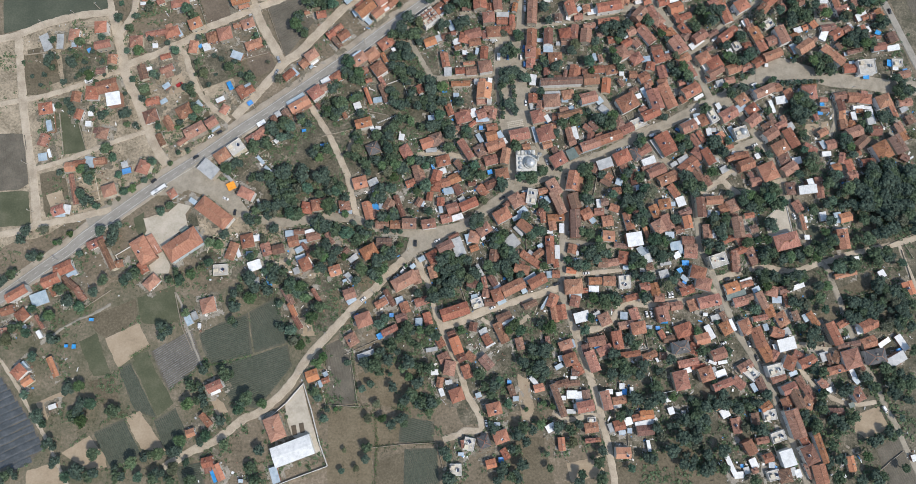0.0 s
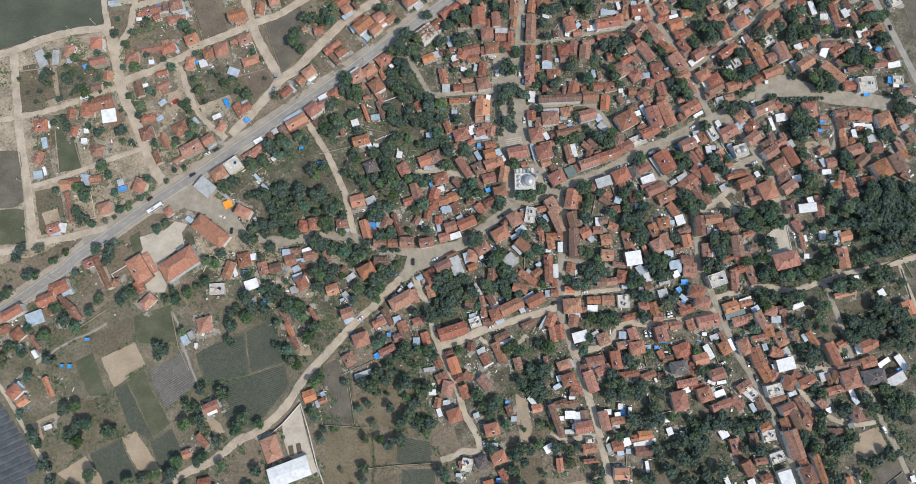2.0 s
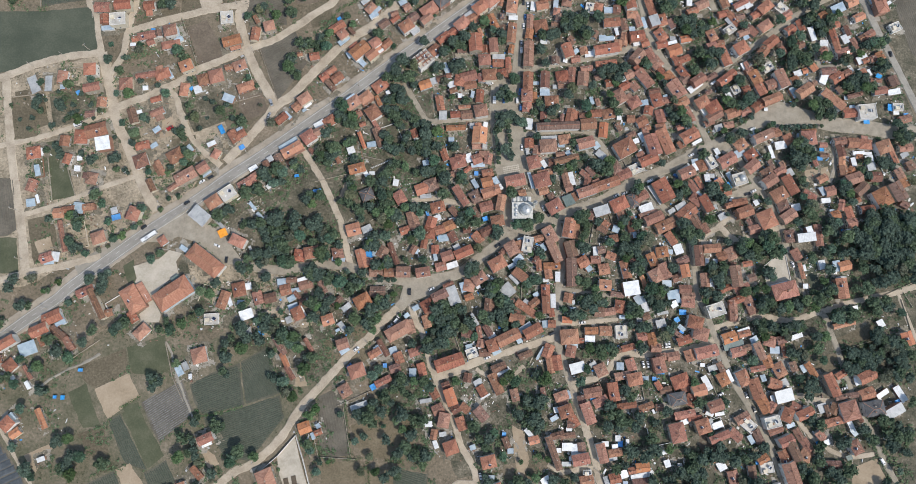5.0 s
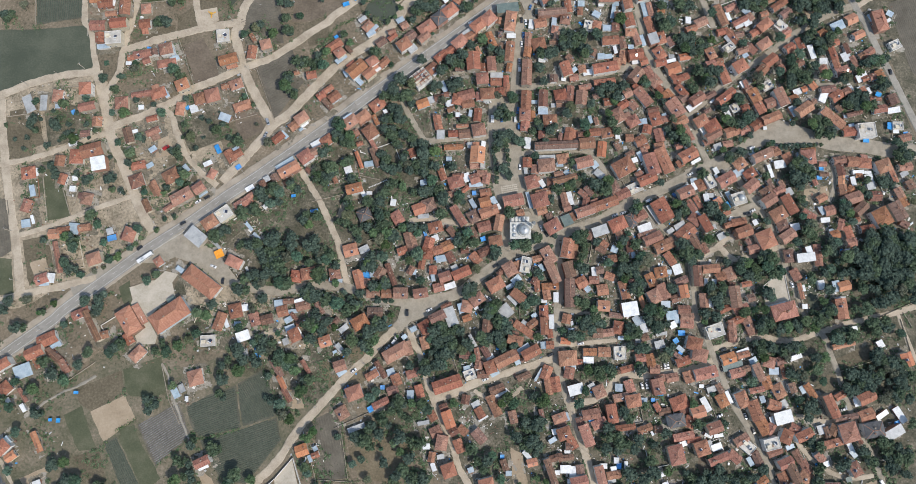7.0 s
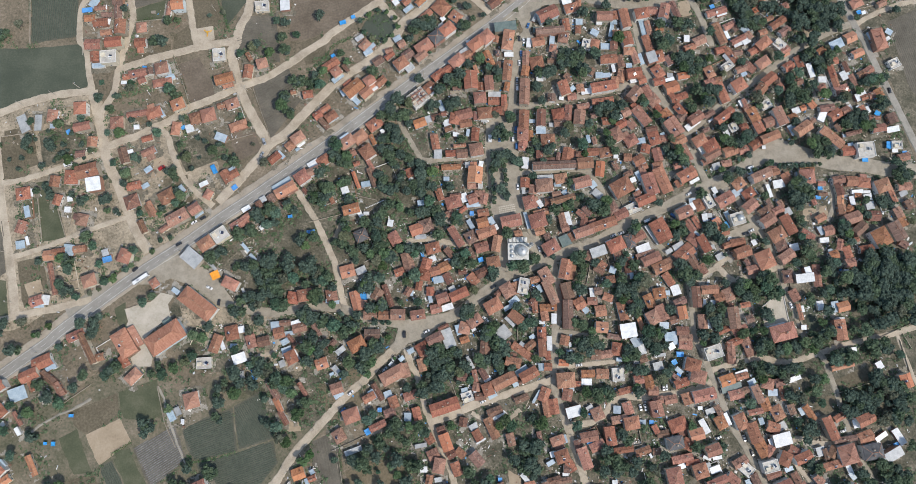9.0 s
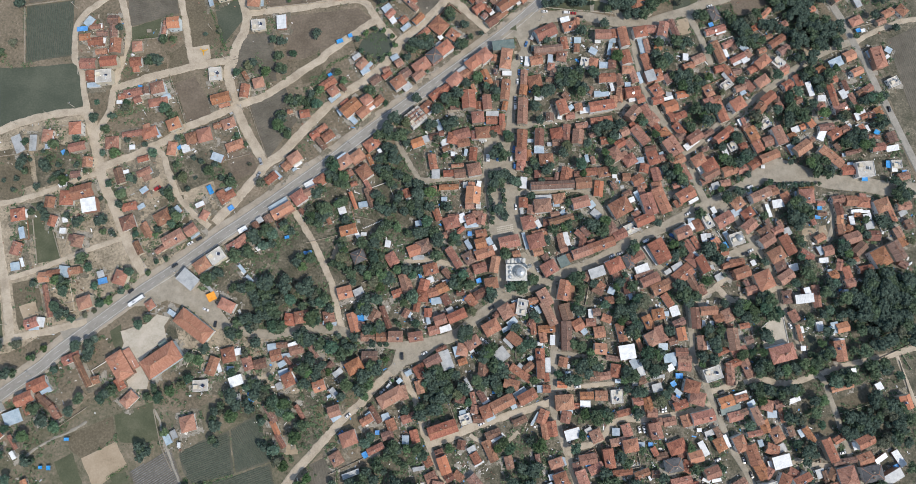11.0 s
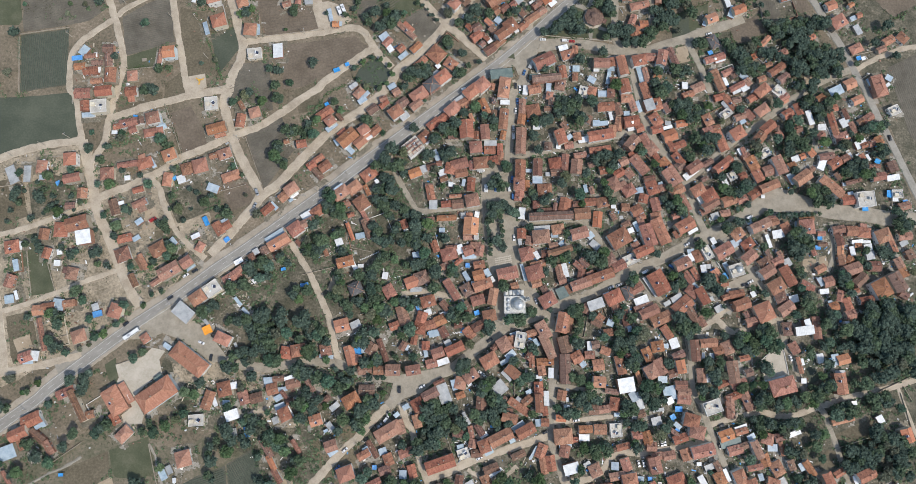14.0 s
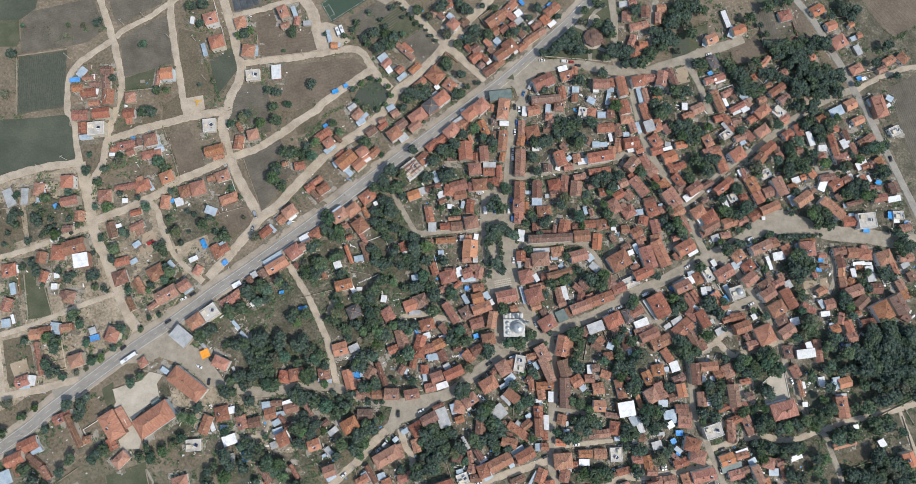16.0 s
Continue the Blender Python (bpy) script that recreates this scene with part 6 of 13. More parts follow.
house("d", 99.6, 187.9, 5.0, 4.1, 23)
house("r", 108.2, 184.1, 6.2, 5.8, 13)
house("r", 122.1, 191.5, 6.5, 6.7, -59)
shed("W", 118.4, 187.9, 3.4, 3.3, 33)
house("r", 127.7, 204.5, 11.1, 8.1, 52, 2)
house("r", 137.7, 208.0, 9.1, 6.0, -60)
house("h", 141.7, 201.8, 9.0, 8.6, -49)
house("r", 128.7, 196.2, 5.7, 4.3, -49)
house("r", 145.2, 196.6, 11.4, 4.3, -55)
shed("W", 147.6, 192.9, 6.0, 2.4, 42)
house("r", 133.6, 189.6, 15.4, 7.6, -49)
house("r", 152.0, 190.6, 10.5, 7.7, -49)
house("d", 140.6, 180.0, 8.3, 4.1, 13)
house("r", 155.9, 181.8, 13.6, 10.1, -55, 2)
house("r", 160.4, 205.0, 12.7, 5.0, 23)
house("r", 156.3, 204.8, 10.6, 4.3, -55)
house("r", 161.2, 195.3, 10.5, 6.0, -49)
house("d", 162.4, 190.3, 6.5, 6.8, -49)
house("h", 115.3, 173.9, 10.5, 8.3, -59, 2)
house("r", 119.3, 182.6, 8.4, 5.7, 33)
house("r", 126.3, 183.0, 7.3, 5.9, -49)
house("h", 126.3, 170.9, 9.2, 8.1, 33)
shed("B", 133.3, 171.2, 6.6, 4.1, 13)
house("h", 142.6, 173.8, 10.6, 8.3, -70)
house("r", 149.2, 173.8, 6.6, 4.9, 13)
shed("B", 148.8, 177.0, 3.4, 2.5, 23)
house("r", 160.2, 172.3, 11.0, 6.4, 32)
house("r", 164.5, 162.9, 11.9, 5.8, -60, 2)
house("r", 136.5, 165.3, 6.6, 6.5, 80)
house("r", 145.1, 161.6, 9.7, 6.6, -75)
house("p", 145.5, 153.0, 7.4, 6.5, 13)
house("r", 131.6, 156.8, 8.3, 7.2, 32)
house("r", 135.0, 152.1, 6.6, 4.0, 23)
house("r", 124.0, 158.5, 5.7, 5.7, 3)
house("d", 115.6, 151.9, 6.4, 3.7, -59)
house("r", 99.2, 160.9, 8.1, 5.7, 8)
house("h", 108.1, 161.3, 9.0, 7.3, 13)
house("r", 100.3, 169.2, 5.7, 3.3, -74)
house("d", 89.9, 158.8, 5.7, 4.1, 3)
shed("B", 96.1, 170.5, 5.7, 2.5, -74)
house("r", 93.4, 151.9, 11.3, 8.1, 8, 2)
house("o", 104.6, 148.9, 11.4, 6.4, 86)
shed("W", 115.8, 159.1, 3.3, 3.3, 3)
house("h", 182.6, 225.4, 9.1, 6.9, -61)
house("r", 182.5, 216.9, 7.7, 5.9, 18)
house("r", 191.5, 210.1, 15.7, 6.9, -66)
house("r", 188.8, 219.4, 5.1, 5.1, 13)
flat_house("F", 195.7, 230.8, 8.8, 5.8, 38)
house("r", 198.4, 239.3, 12.4, 5.3, -50)
house("r", 205.7, 228.9, 8.6, 5.0, 23)
house("p", 202.8, 215.8, 10.3, 9.0, 33, 2)
shed("B", 207.9, 225.6, 4.4, 2.9, 33)
house("r", 171.5, 189.3, 11.0, 7.2, 37, 2)
shed("W", 170.3, 185.7, 12.0, 4.9, 40)
house("d", 181.9, 193.5, 8.6, 4.1, 33)
house("r", 192.1, 192.1, 15.4, 6.4, 40, 2)
shed("W", 206.6, 203.7, 5.7, 4.3, -61)
house("r", 208.1, 202.6, 8.2, 3.4, -66)
house("d", 179.7, 181.7, 5.1, 3.2, 32)
shed("W", 195.0, 179.0, 7.3, 3.8, -66)
flat_house("F", 199.1, 185.0, 6.5, 6.0, -60)
house("r", 206.9, 185.6, 5.9, 4.9, 23)
house("h", 174.2, 172.9, 10.1, 8.0, 32, 2)
house("h", 182.2, 169.1, 10.9, 9.6, 32, 2)
shed("W", 177.1, 167.3, 8.9, 4.2, -60)
house("d", 182.7, 163.1, 12.6, 6.4, 32, 2)
house("d", 179.8, 158.9, 7.5, 4.8, 27)
house("r", 197.0, 167.2, 10.9, 7.3, 23)
house("r", 206.1, 168.5, 7.6, 5.7, 23)
shed("G", 187.2, 155.8, 5.9, 4.8, 23)
house("r", 194.0, 158.0, 7.5, 4.9, 13)
house("r", 159.0, 154.2, 5.0, 4.0, 23)
shed("W", 165.1, 154.3, 4.2, 2.8, 27)
house("d", 168.4, 153.8, 4.0, 3.3, -60)
house("p", 220.7, 233.9, 10.5, 7.4, 37, 2)
house("r", 212.8, 230.6, 7.4, 6.2, -39)
house("d", 208.7, 232.1, 6.1, 5.0, 33)
house("r", 224.5, 221.3, 11.4, 7.3, 42, 2)
house("r", 218.1, 212.9, 9.6, 7.2, 51, 2)
house("r", 234.3, 216.7, 6.6, 5.2, -61)
house("d", 232.4, 221.8, 4.2, 4.3, 3)
house("r", 240.1, 232.9, 7.9, 6.6, 33)
house("r", 247.9, 236.9, 9.2, 5.3, -67)
house("o", 237.6, 242.4, 7.1, 4.2, 33)
shed("W", 256.5, 231.3, 10.9, 3.9, -72)
house("d", 247.4, 221.8, 6.1, 5.0, 23)
house("r", 273.3, 239.2, 6.9, 5.1, 13)
house("r", 271.7, 231.3, 10.9, 5.3, -72)
house("d", 282.5, 235.4, 8.3, 4.0, -67)
shed("W", 281.7, 229.2, 6.6, 6.2, -62)
house("r", 274.3, 223.2, 8.3, 5.2, -72)
house("r", 278.6, 217.9, 11.3, 6.6, 23)
shed("W", 265.1, 224.9, 5.9, 4.3, 3)
house("r", 263.6, 218.4, 6.2, 4.9, 32)
house("r", 287.5, 225.7, 9.0, 4.4, -62)
house("r", 298.4, 233.2, 9.0, 5.7, 37)
house("d", 293.6, 230.4, 6.2, 4.9, 32)
shed("W", 292.8, 213.9, 8.8, 5.8, 27)
house("r", 294.9, 212.8, 5.3, 4.1, 27)
house("r", 300.4, 214.4, 5.2, 5.0, 23)
canopy(303.6, 214.2, 3.9, 2.5, 87)
house("r", 305.9, 217.2, 6.5, 6.2, -62)
flat_house("F", 318.1, 240.3, 8.1, 6.7, 27)
flat_house("F", 223.1, 203.2, 7.8, 6.6, 28)
canopy(226.8, 203.6, 2.5, 2.6, 3)
house("r", 214.0, 195.2, 10.6, 7.8, -61)
house("d", 209.3, 200.1, 6.0, 4.1, 32)
house("r", 218.0, 186.2, 8.9, 6.9, -61)
house("r", 225.1, 190.3, 7.7, 7.4, 23)
house("r", 232.0, 194.2, 13.8, 7.7, -66, 2)
house("r", 242.3, 194.7, 6.0, 5.7, 23)
shed("W", 245.3, 200.2, 6.0, 4.5, 23)
house("o", 250.1, 202.3, 4.3, 4.1, 23)
house("o", 256.8, 205.2, 5.6, 5.3, -51)
house("r", 248.2, 185.9, 12.9, 8.0, 37, 2)
shed("B", 242.3, 185.7, 8.1, 5.2, -61)
house("d", 254.3, 191.1, 10.5, 4.0, 41)
shed("W", 264.0, 197.4, 8.7, 5.3, 69)
house("d", 267.2, 203.2, 11.1, 5.0, 13)
house("r", 273.1, 198.4, 9.7, 7.2, 37)
house("r", 280.9, 202.2, 6.1, 5.7, 32)
shed("W", 284.4, 205.3, 3.3, 2.6, -62)
shed("W", 290.3, 204.8, 3.3, 2.6, -62)
house("r", 293.6, 203.0, 7.3, 4.4, -62)
shed("W", 297.8, 204.3, 4.9, 2.2, -62)
house("r", 268.7, 180.8, 18.9, 6.9, -39, 2)
house("d", 275.0, 189.3, 5.6, 4.4, -51)
house("d", 285.7, 185.7, 12.0, 3.3, 18)
shed("B", 279.6, 183.5, 2.5, 2.5, 3)
canopy(304.6, 201.8, 4.0, 3.6, -29)
house("d", 301.7, 197.9, 8.4, 3.4, 3)
house("r", 304.5, 190.4, 10.2, 5.8, 13)
house("d", 314.9, 198.5, 8.1, 7.0, -68)
shed("W", 315.0, 190.4, 9.4, 4.2, 13)
house("r", 282.4, 171.7, 10.9, 5.8, 8)
flat_house("F", 292.8, 173.1, 12.5, 10.7, 8, 2)
canopy(294.0, 166.8, 4.2, 3.3, 3)
shed("B", 283.9, 177.0, 4.2, 2.9, 13)
canopy(311.7, 178.5, 5.1, 3.3, 87)
flat_house("F", 317.1, 178.7, 7.5, 5.9, 3)
house("r", 321.6, 170.0, 8.6, 5.7, 17)
canopy(323.0, 173.7, 3.4, 2.1, 13)
shed("W", 315.8, 174.5, 4.2, 2.5, 3)
house("r", 224.6, 178.4, 14.4, 6.4, 25, 2)
house("r", 215.6, 173.6, 10.3, 6.4, 37)
shed("W", 221.2, 171.6, 2.5, 2.5, 3)
house("r", 226.4, 156.4, 6.6, 3.3, 3)
house("r", 251.4, 156.9, 10.8, 3.3, 8)
house("p", -258.6, 171.1, 8.5, 9.0, 8, 2)
house("r", -255.4, 158.0, 11.5, 6.2, 16, 2)
house("p", -278.3, 165.5, 8.8, 7.2, 89)
shed("W", -276.3, 166.8, 8.4, 2.3, -63)
shed("G", -287.5, 160.0, 11.4, 5.1, -86)
shed("G", -297.5, 158.7, 12.6, 6.8, -63)
shed("B", -277.4, 158.1, 3.5, 3.3, 3)
canopy(-266.1, 154.7, 3.0, 3.3, 35)
house("r", -248.5, 148.4, 7.0, 7.3, 3)
house("d", -255.2, 139.2, 6.9, 4.9, 8)
house("h", -233.4, 162.9, 9.3, 9.0, 8)
house("r", -220.4, 170.3, 14.0, 4.1, 14)
house("p", -208.9, 171.6, 10.8, 7.5, 24)
shed("B", -204.1, 172.3, 7.5, 3.1, -55)
house("p", -192.2, 178.0, 9.3, 8.3, 26, 2)
shed("W", -219.8, 160.8, 3.9, 3.3, 8)
house("r", -211.1, 152.8, 7.7, 4.1, 19)
house("r", -209.2, 143.6, 9.9, 4.9, 29)
house("d", -225.9, 139.9, 11.4, 6.1, -68)
shed("W", -221.9, 143.2, 3.8, 2.5, 19)
house("h", -179.7, 169.5, 8.6, 8.3, 19)
house("p", -170.1, 171.3, 10.1, 9.9, 19, 2)
house("r", -163.0, 179.5, 5.5, 4.2, 19)
house("p", -192.3, 161.1, 9.7, 6.4, 87)
shed("W", -183.1, 161.9, 5.4, 5.8, 24)
canopy(-187.6, 162.5, 3.1, 2.5, 46)
shed("B", -161.1, 156.9, 8.1, 5.6, -17)
house("r", -159.8, 195.1, 7.9, 4.2, 19)
house("r", -247.8, 127.1, 15.0, 9.7, 19, 2)
house("h", -259.2, 122.6, 10.2, 9.3, -87)
house("r", -270.0, 118.9, 7.8, 7.0, 88)
shed("W", -242.5, 118.2, 9.8, 9.6, 13, 2)
house("h", -290.1, 109.3, 9.8, 8.8, 13)
shed("W", -285.6, 110.5, 5.4, 3.9, 89)
house("r", -266.3, 106.2, 7.6, 5.5, 78)
shed("W", -258.5, 107.5, 3.4, 3.6, 13)
shed("W", -259.0, 100.0, 3.8, 3.9, 3)
shed("B", -285.9, 97.1, 8.0, 3.8, -72)
house("h", -247.9, 93.4, 8.4, 7.8, 83)
house("r", -288.3, 86.4, 9.0, 6.3, 78)
house("r", -216.2, 118.9, 9.9, 5.6, 18)
shed("B", -208.8, 119.5, 5.3, 3.3, 35)
house("k", -216.2, 107.8, 9.8, 9.6, 24)
house("r", -202.0, 103.5, 12.1, 3.8, -56)
house("d", -206.9, 90.8, 9.6, 4.5, -59)
shed("B", -208.2, 131.1, 5.3, 3.7, 40)
house("h", -192.7, 112.6, 11.3, 9.7, 34)
shed("B", -184.0, 118.3, 5.7, 4.6, -46)
house("r", -183.0, 98.3, 14.9, 8.7, 34, 2)
house("r", -172.2, 104.7, 8.2, 7.2, 39, 2)
shed("B", -170.4, 101.7, 6.8, 2.8, 39)
house("r", -191.2, 91.2, 9.7, 3.6, 39)
shed("W", -169.3, 123.1, 6.1, 3.2, 29)
house("p", -165.2, 115.6, 6.9, 5.6, 66)
house("r", -154.1, 128.8, 9.7, 6.1, -55)
house("r", -149.2, 131.1, 6.9, 5.7, 34)
canopy(-163.5, 133.8, 6.5, 3.1, -60)
canopy(-148.1, 121.8, 3.8, 3.2, 39)
shed("B", -150.8, 134.4, 4.6, 3.3, 34)
house("h", -101.7, 131.0, 10.0, 8.8, 39, 2)
house("r", -93.2, 136.3, 11.6, 5.6, 29, 2)
house("d", -99.3, 121.7, 4.8, 3.1, -46)
house("o", -112.3, 121.4, 15.3, 7.2, 34, 2)
shed("B", -116.1, 126.1, 14.0, 4.0, 36)
house("d", -113.3, 110.7, 6.4, 2.7, -56)
canopy(-108.3, 103.6, 3.1, 2.0, 13)
house("d", -121.8, 115.4, 5.4, 5.6, 34)
shed("G", -127.6, 114.4, 4.2, 4.0, 34)
house("d", -130.0, 110.6, 4.6, 4.8, 34)
shed("W", -138.7, 107.2, 6.1, 3.2, 34)
house("p", -135.5, 102.9, 8.4, 4.8, 39)
house("r", -141.8, 96.7, 12.9, 6.4, 37)
shed("B", -136.4, 80.3, 7.1, 2.3, -46)
shed("B", -130.7, 74.0, 6.3, 2.3, -41)
shed("W", -126.9, 94.8, 3.2, 3.0, -46)
house("o", -65.0, 131.4, 12.9, 2.7, -66)
shed("B", -58.2, 129.1, 6.3, 4.0, 13)
house("d", -53.6, 133.9, 14.5, 4.7, -66)
shed("W", -72.1, 124.0, 5.1, 4.8, 23)
house("r", -80.3, 115.9, 4.8, 3.1, -61)
house("r", -66.5, 110.3, 11.6, 7.1, 18, 2)
shed("W", -60.6, 107.9, 4.8, 3.1, -56)
shed("W", -56.3, 108.5, 3.9, 2.4, 3)
house("S", -58.6, 92.9, 9.3, 8.6, 28)
canopy(-93.3, 93.7, 5.4, 2.4, 13)
house("o", -66.0, 67.9, 9.9, 8.5, 18)
shed("G", -57.1, 69.0, 6.9, 4.7, 28)
house("h", -35.9, 92.1, 9.4, 7.7, -57)
shed("W", -39.4, 102.6, 4.7, 3.9, 84)
house("r", -30.9, 69.1, 6.9, 5.4, 23)
house("r", -28.5, 138.4, 6.4, 4.8, -62)
shed("W", -27.1, 134.3, 3.2, 2.4, 3)
house("r", -10.8, 142.2, 5.6, 4.8, 3)
canopy(-11.0, 139.2, 3.6, 3.6, 3)
shed("B", -2.5, 135.9, 4.0, 3.2, 3)
house("o", 17.2, 139.1, 12.0, 10.3, 88, 2)
house("r", 16.8, 132.7, 9.6, 5.6, 8)
flat_house("F", 21.1, 132.3, 4.0, 3.2, -88, 2)
house("r", 21.1, 126.5, 7.2, 4.8, 3)
house("r", 24.0, 123.0, 8.0, 5.6, 82)
house("r", 16.1, 122.6, 7.2, 7.2, 23)
shed("W", 10.5, 123.3, 6.4, 4.8, -67)
shed("B", 17.1, 118.5, 9.5, 3.2, 8)
house("h", 3.1, 119.6, 11.1, 8.7, 18)
house("d", 4.5, 124.1, 7.9, 3.2, 8)
house("r", -6.6, 124.3, 8.8, 4.8, -67)
shed("B", -19.4, 117.8, 4.4, 4.0, 13)
house("d", -15.5, 119.1, 4.0, 3.2, -87)
house("r", 0.0, 110.7, 7.9, 4.7, 33)
house("r", 9.3, 114.0, 7.9, 3.2, 43)
house("r", 24.0, 113.1, 7.9, 5.5, 13)
canopy(16.2, 112.5, 3.2, 2.8, -87)
shed("B", 15.7, 104.9, 7.1, 3.2, -57)
house("r", 23.8, 105.8, 7.9, 7.0, 18, 2)
shed("B", 29.9, 108.0, 5.5, 4.0, -58)
house("r", 26.8, 99.3, 13.3, 7.0, 23, 2)
shed("W", 20.7, 100.4, 2.8, 2.8, 3)
shed("W", 33.6, 103.8, 3.9, 2.4, -58)
house("r", 43.3, 107.9, 14.2, 8.6, 15, 2)
house("r", 48.7, 100.1, 5.5, 4.7, 18)
house("o", -21.0, 99.1, 9.4, 7.9, 23)
house("k", -14.5, 102.1, 9.4, 9.4, 23)
shed("G", -18.0, 94.2, 7.8, 3.1, 8)
house("r", 6.2, 95.2, 15.6, 5.5, -55, 2)
house("k", 16.5, 95.8, 8.6, 7.9, -57)
house("d", 2.1, 84.2, 7.8, 4.7, -47)
house("h", -9.3, 86.7, 10.1, 7.8, 18)
canopy(-16.2, 82.2, 3.9, 1.9, -67)
shed("W", -9.0, 79.4, 4.7, 3.9, 23)
house("r", -13.0, 75.7, 7.7, 7.0, 78)
house("h", -13.8, 68.4, 8.4, 7.8, 88)
house("r", -6.9, 71.0, 7.0, 6.2, 18)
house("r", -0.5, 74.4, 7.8, 7.0, 27)
shed("G", 2.0, 78.8, 5.5, 3.1, 23)
shed("B", -4.3, 65.4, 7.0, 4.6, 13)
canopy(-7.1, 65.6, 3.1, 2.3, 22)
house("r", -25.5, 76.3, 13.1, 7.7, -71)
house("d", 2.2, 66.5, 7.7, 5.4, -57)
house("r", 24.2, 89.1, 9.4, 7.0, 18)
house("r", 34.1, 91.8, 11.6, 6.2, 82, 2)
house("h", 32.3, 79.0, 9.3, 7.7, 13, 2)
house("d", 16.6, 84.1, 7.8, 5.5, -57)
canopy(23.9, 80.6, 3.5, 3.1, 22)
house("d", 25.4, 71.8, 9.3, 6.2, 32)
house("r", 19.3, 66.9, 8.5, 6.2, -47)
house("d", 11.7, 71.5, 5.5, 3.8, 13)
house("r", 52.2, 136.1, 7.2, 6.4, -88)
house("r", 58.0, 131.6, 6.4, 5.6, 82)
shed("G", 51.4, 130.6, 4.8, 2.4, -78)
house("h", 65.4, 134.3, 12.0, 9.6, 8, 2)
shed("G", 66.3, 141.0, 11.3, 3.2, 6)
house("h", 77.4, 140.6, 8.9, 7.2, 13)
shed("B", 75.3, 136.2, 4.8, 2.8, 3)
shed("B", 79.9, 130.8, 3.3, 3.2, 42)
house("r", 74.5, 129.2, 6.4, 4.0, 13)
house("d", 78.5, 125.1, 17.6, 4.7, 18, 2)
house("d", 69.0, 122.9, 5.6, 5.6, 3)
shed("W", 63.3, 121.9, 5.5, 3.2, -58)
house("h", 55.5, 121.9, 9.5, 8.7, -73, 2)
house("h", 61.8, 109.6, 11.9, 10.2, 18, 2)
house("r", 64.1, 115.5, 10.4, 4.7, 18)
shed("B", 54.5, 109.6, 11.8, 2.4, -73)
house("r", 63.6, 102.4, 7.2, 5.5, 18)
house("d", 69.3, 98.4, 5.5, 4.8, -58)
shed("W", 83.1, 112.5, 9.5, 3.6, -74)
house("r", 78.9, 111.8, 8.7, 4.8, -74)
house("r", 81.0, 105.6, 5.6, 5.5, 22)
shed("N", 81.4, 97.0, 7.8, 7.2, -63)
house("r", 86.3, 100.0, 6.2, 4.8, -58)
house("h", 71.3, 91.3, 11.0, 9.2, 32, 2)
house("r", 81.5, 76.7, 13.9, 7.8, 81, 2)
house("r", 68.7, 71.1, 12.2, 7.8, -58, 2)
house("r", 61.5, 68.8, 7.1, 4.6, 17)
shed("B", 49.9, 67.5, 6.3, 3.1, 22)
house("r", 91.7, 138.1, 12.1, 8.0, 18, 2)
shed("B", 99.9, 137.5, 4.8, 4.9, -48)
shed("G", 103.2, 131.2, 7.1, 4.9, -38)
house("h", 119.6, 136.2, 14.7, 11.8, 32, 2)
shed("W", 128.1, 142.6, 4.1, 3.6, 23)
shed("B", 132.2, 145.6, 7.2, 3.3, -59)
house("d", 124.5, 146.7, 6.6, 4.0, 32)
house("r", 139.3, 139.3, 15.8, 9.0, -70, 2)
house("r", 135.0, 148.4, 8.8, 4.9, -70)
house("r", 136.1, 128.3, 13.8, 7.1, 27, 2)
house("r", 132.6, 130.1, 9.5, 5.7, -59)
shed("W", 132.2, 134.3, 4.7, 2.5, -49)
house("r", 148.1, 142.6, 19.0, 8.2, -65, 2)
house("r", 160.1, 141.6, 5.5, 5.0, -60)
house("r", 165.0, 147.5, 13.3, 8.7, 32, 2)
shed("W", 171.6, 144.4, 7.5, 2.4, 32)
house("k", 113.8, 121.5, 8.6, 7.3, -59)
house("r", 119.8, 117.4, 9.7, 7.1, 27)
flat_house("F", 128.2, 122.3, 10.6, 7.1, 27)
canopy(129.9, 125.3, 4.0, 3.2, 3)
house("d", 95.9, 118.3, 7.8, 4.1, -48)
house("r", 91.9, 116.1, 7.1, 4.0, -38)
house("d", 94.0, 110.2, 8.0, 4.8, 81)
house("r", 106.5, 109.0, 19.2, 7.0, 22, 2)
house("r", 100.8, 109.7, 6.3, 5.6, -64)
house("r", 93.5, 103.3, 14.3, 7.0, 22, 2)
house("r", 146.8, 107.0, 16.2, 11.3, -59, 2)
shed("G", 141.5, 103.9, 15.5, 2.0, -54)
shed("G", 153.5, 93.4, 4.9, 3.1, 32)
shed("W", 135.6, 94.5, 9.7, 5.4, 24)
house("r", 137.2, 89.9, 13.7, 4.6, 20)
house("r", 131.9, 102.2, 10.5, 6.2, 32)
house("S", 126.0, 99.1, 10.1, 5.6, -64)
house("h", 116.0, 95.4, 12.0, 9.2, 27, 2)
shed("W", 111.7, 97.3, 4.8, 3.1, 27)
house("r", 118.1, 89.7, 8.5, 6.4, -69)
shed("G", 103.9, 90.2, 11.1, 6.9, 22, 2)
house("r", 98.4, 86.8, 7.1, 5.5, 71)
house("r", 107.6, 81.4, 5.4, 4.8, -38)
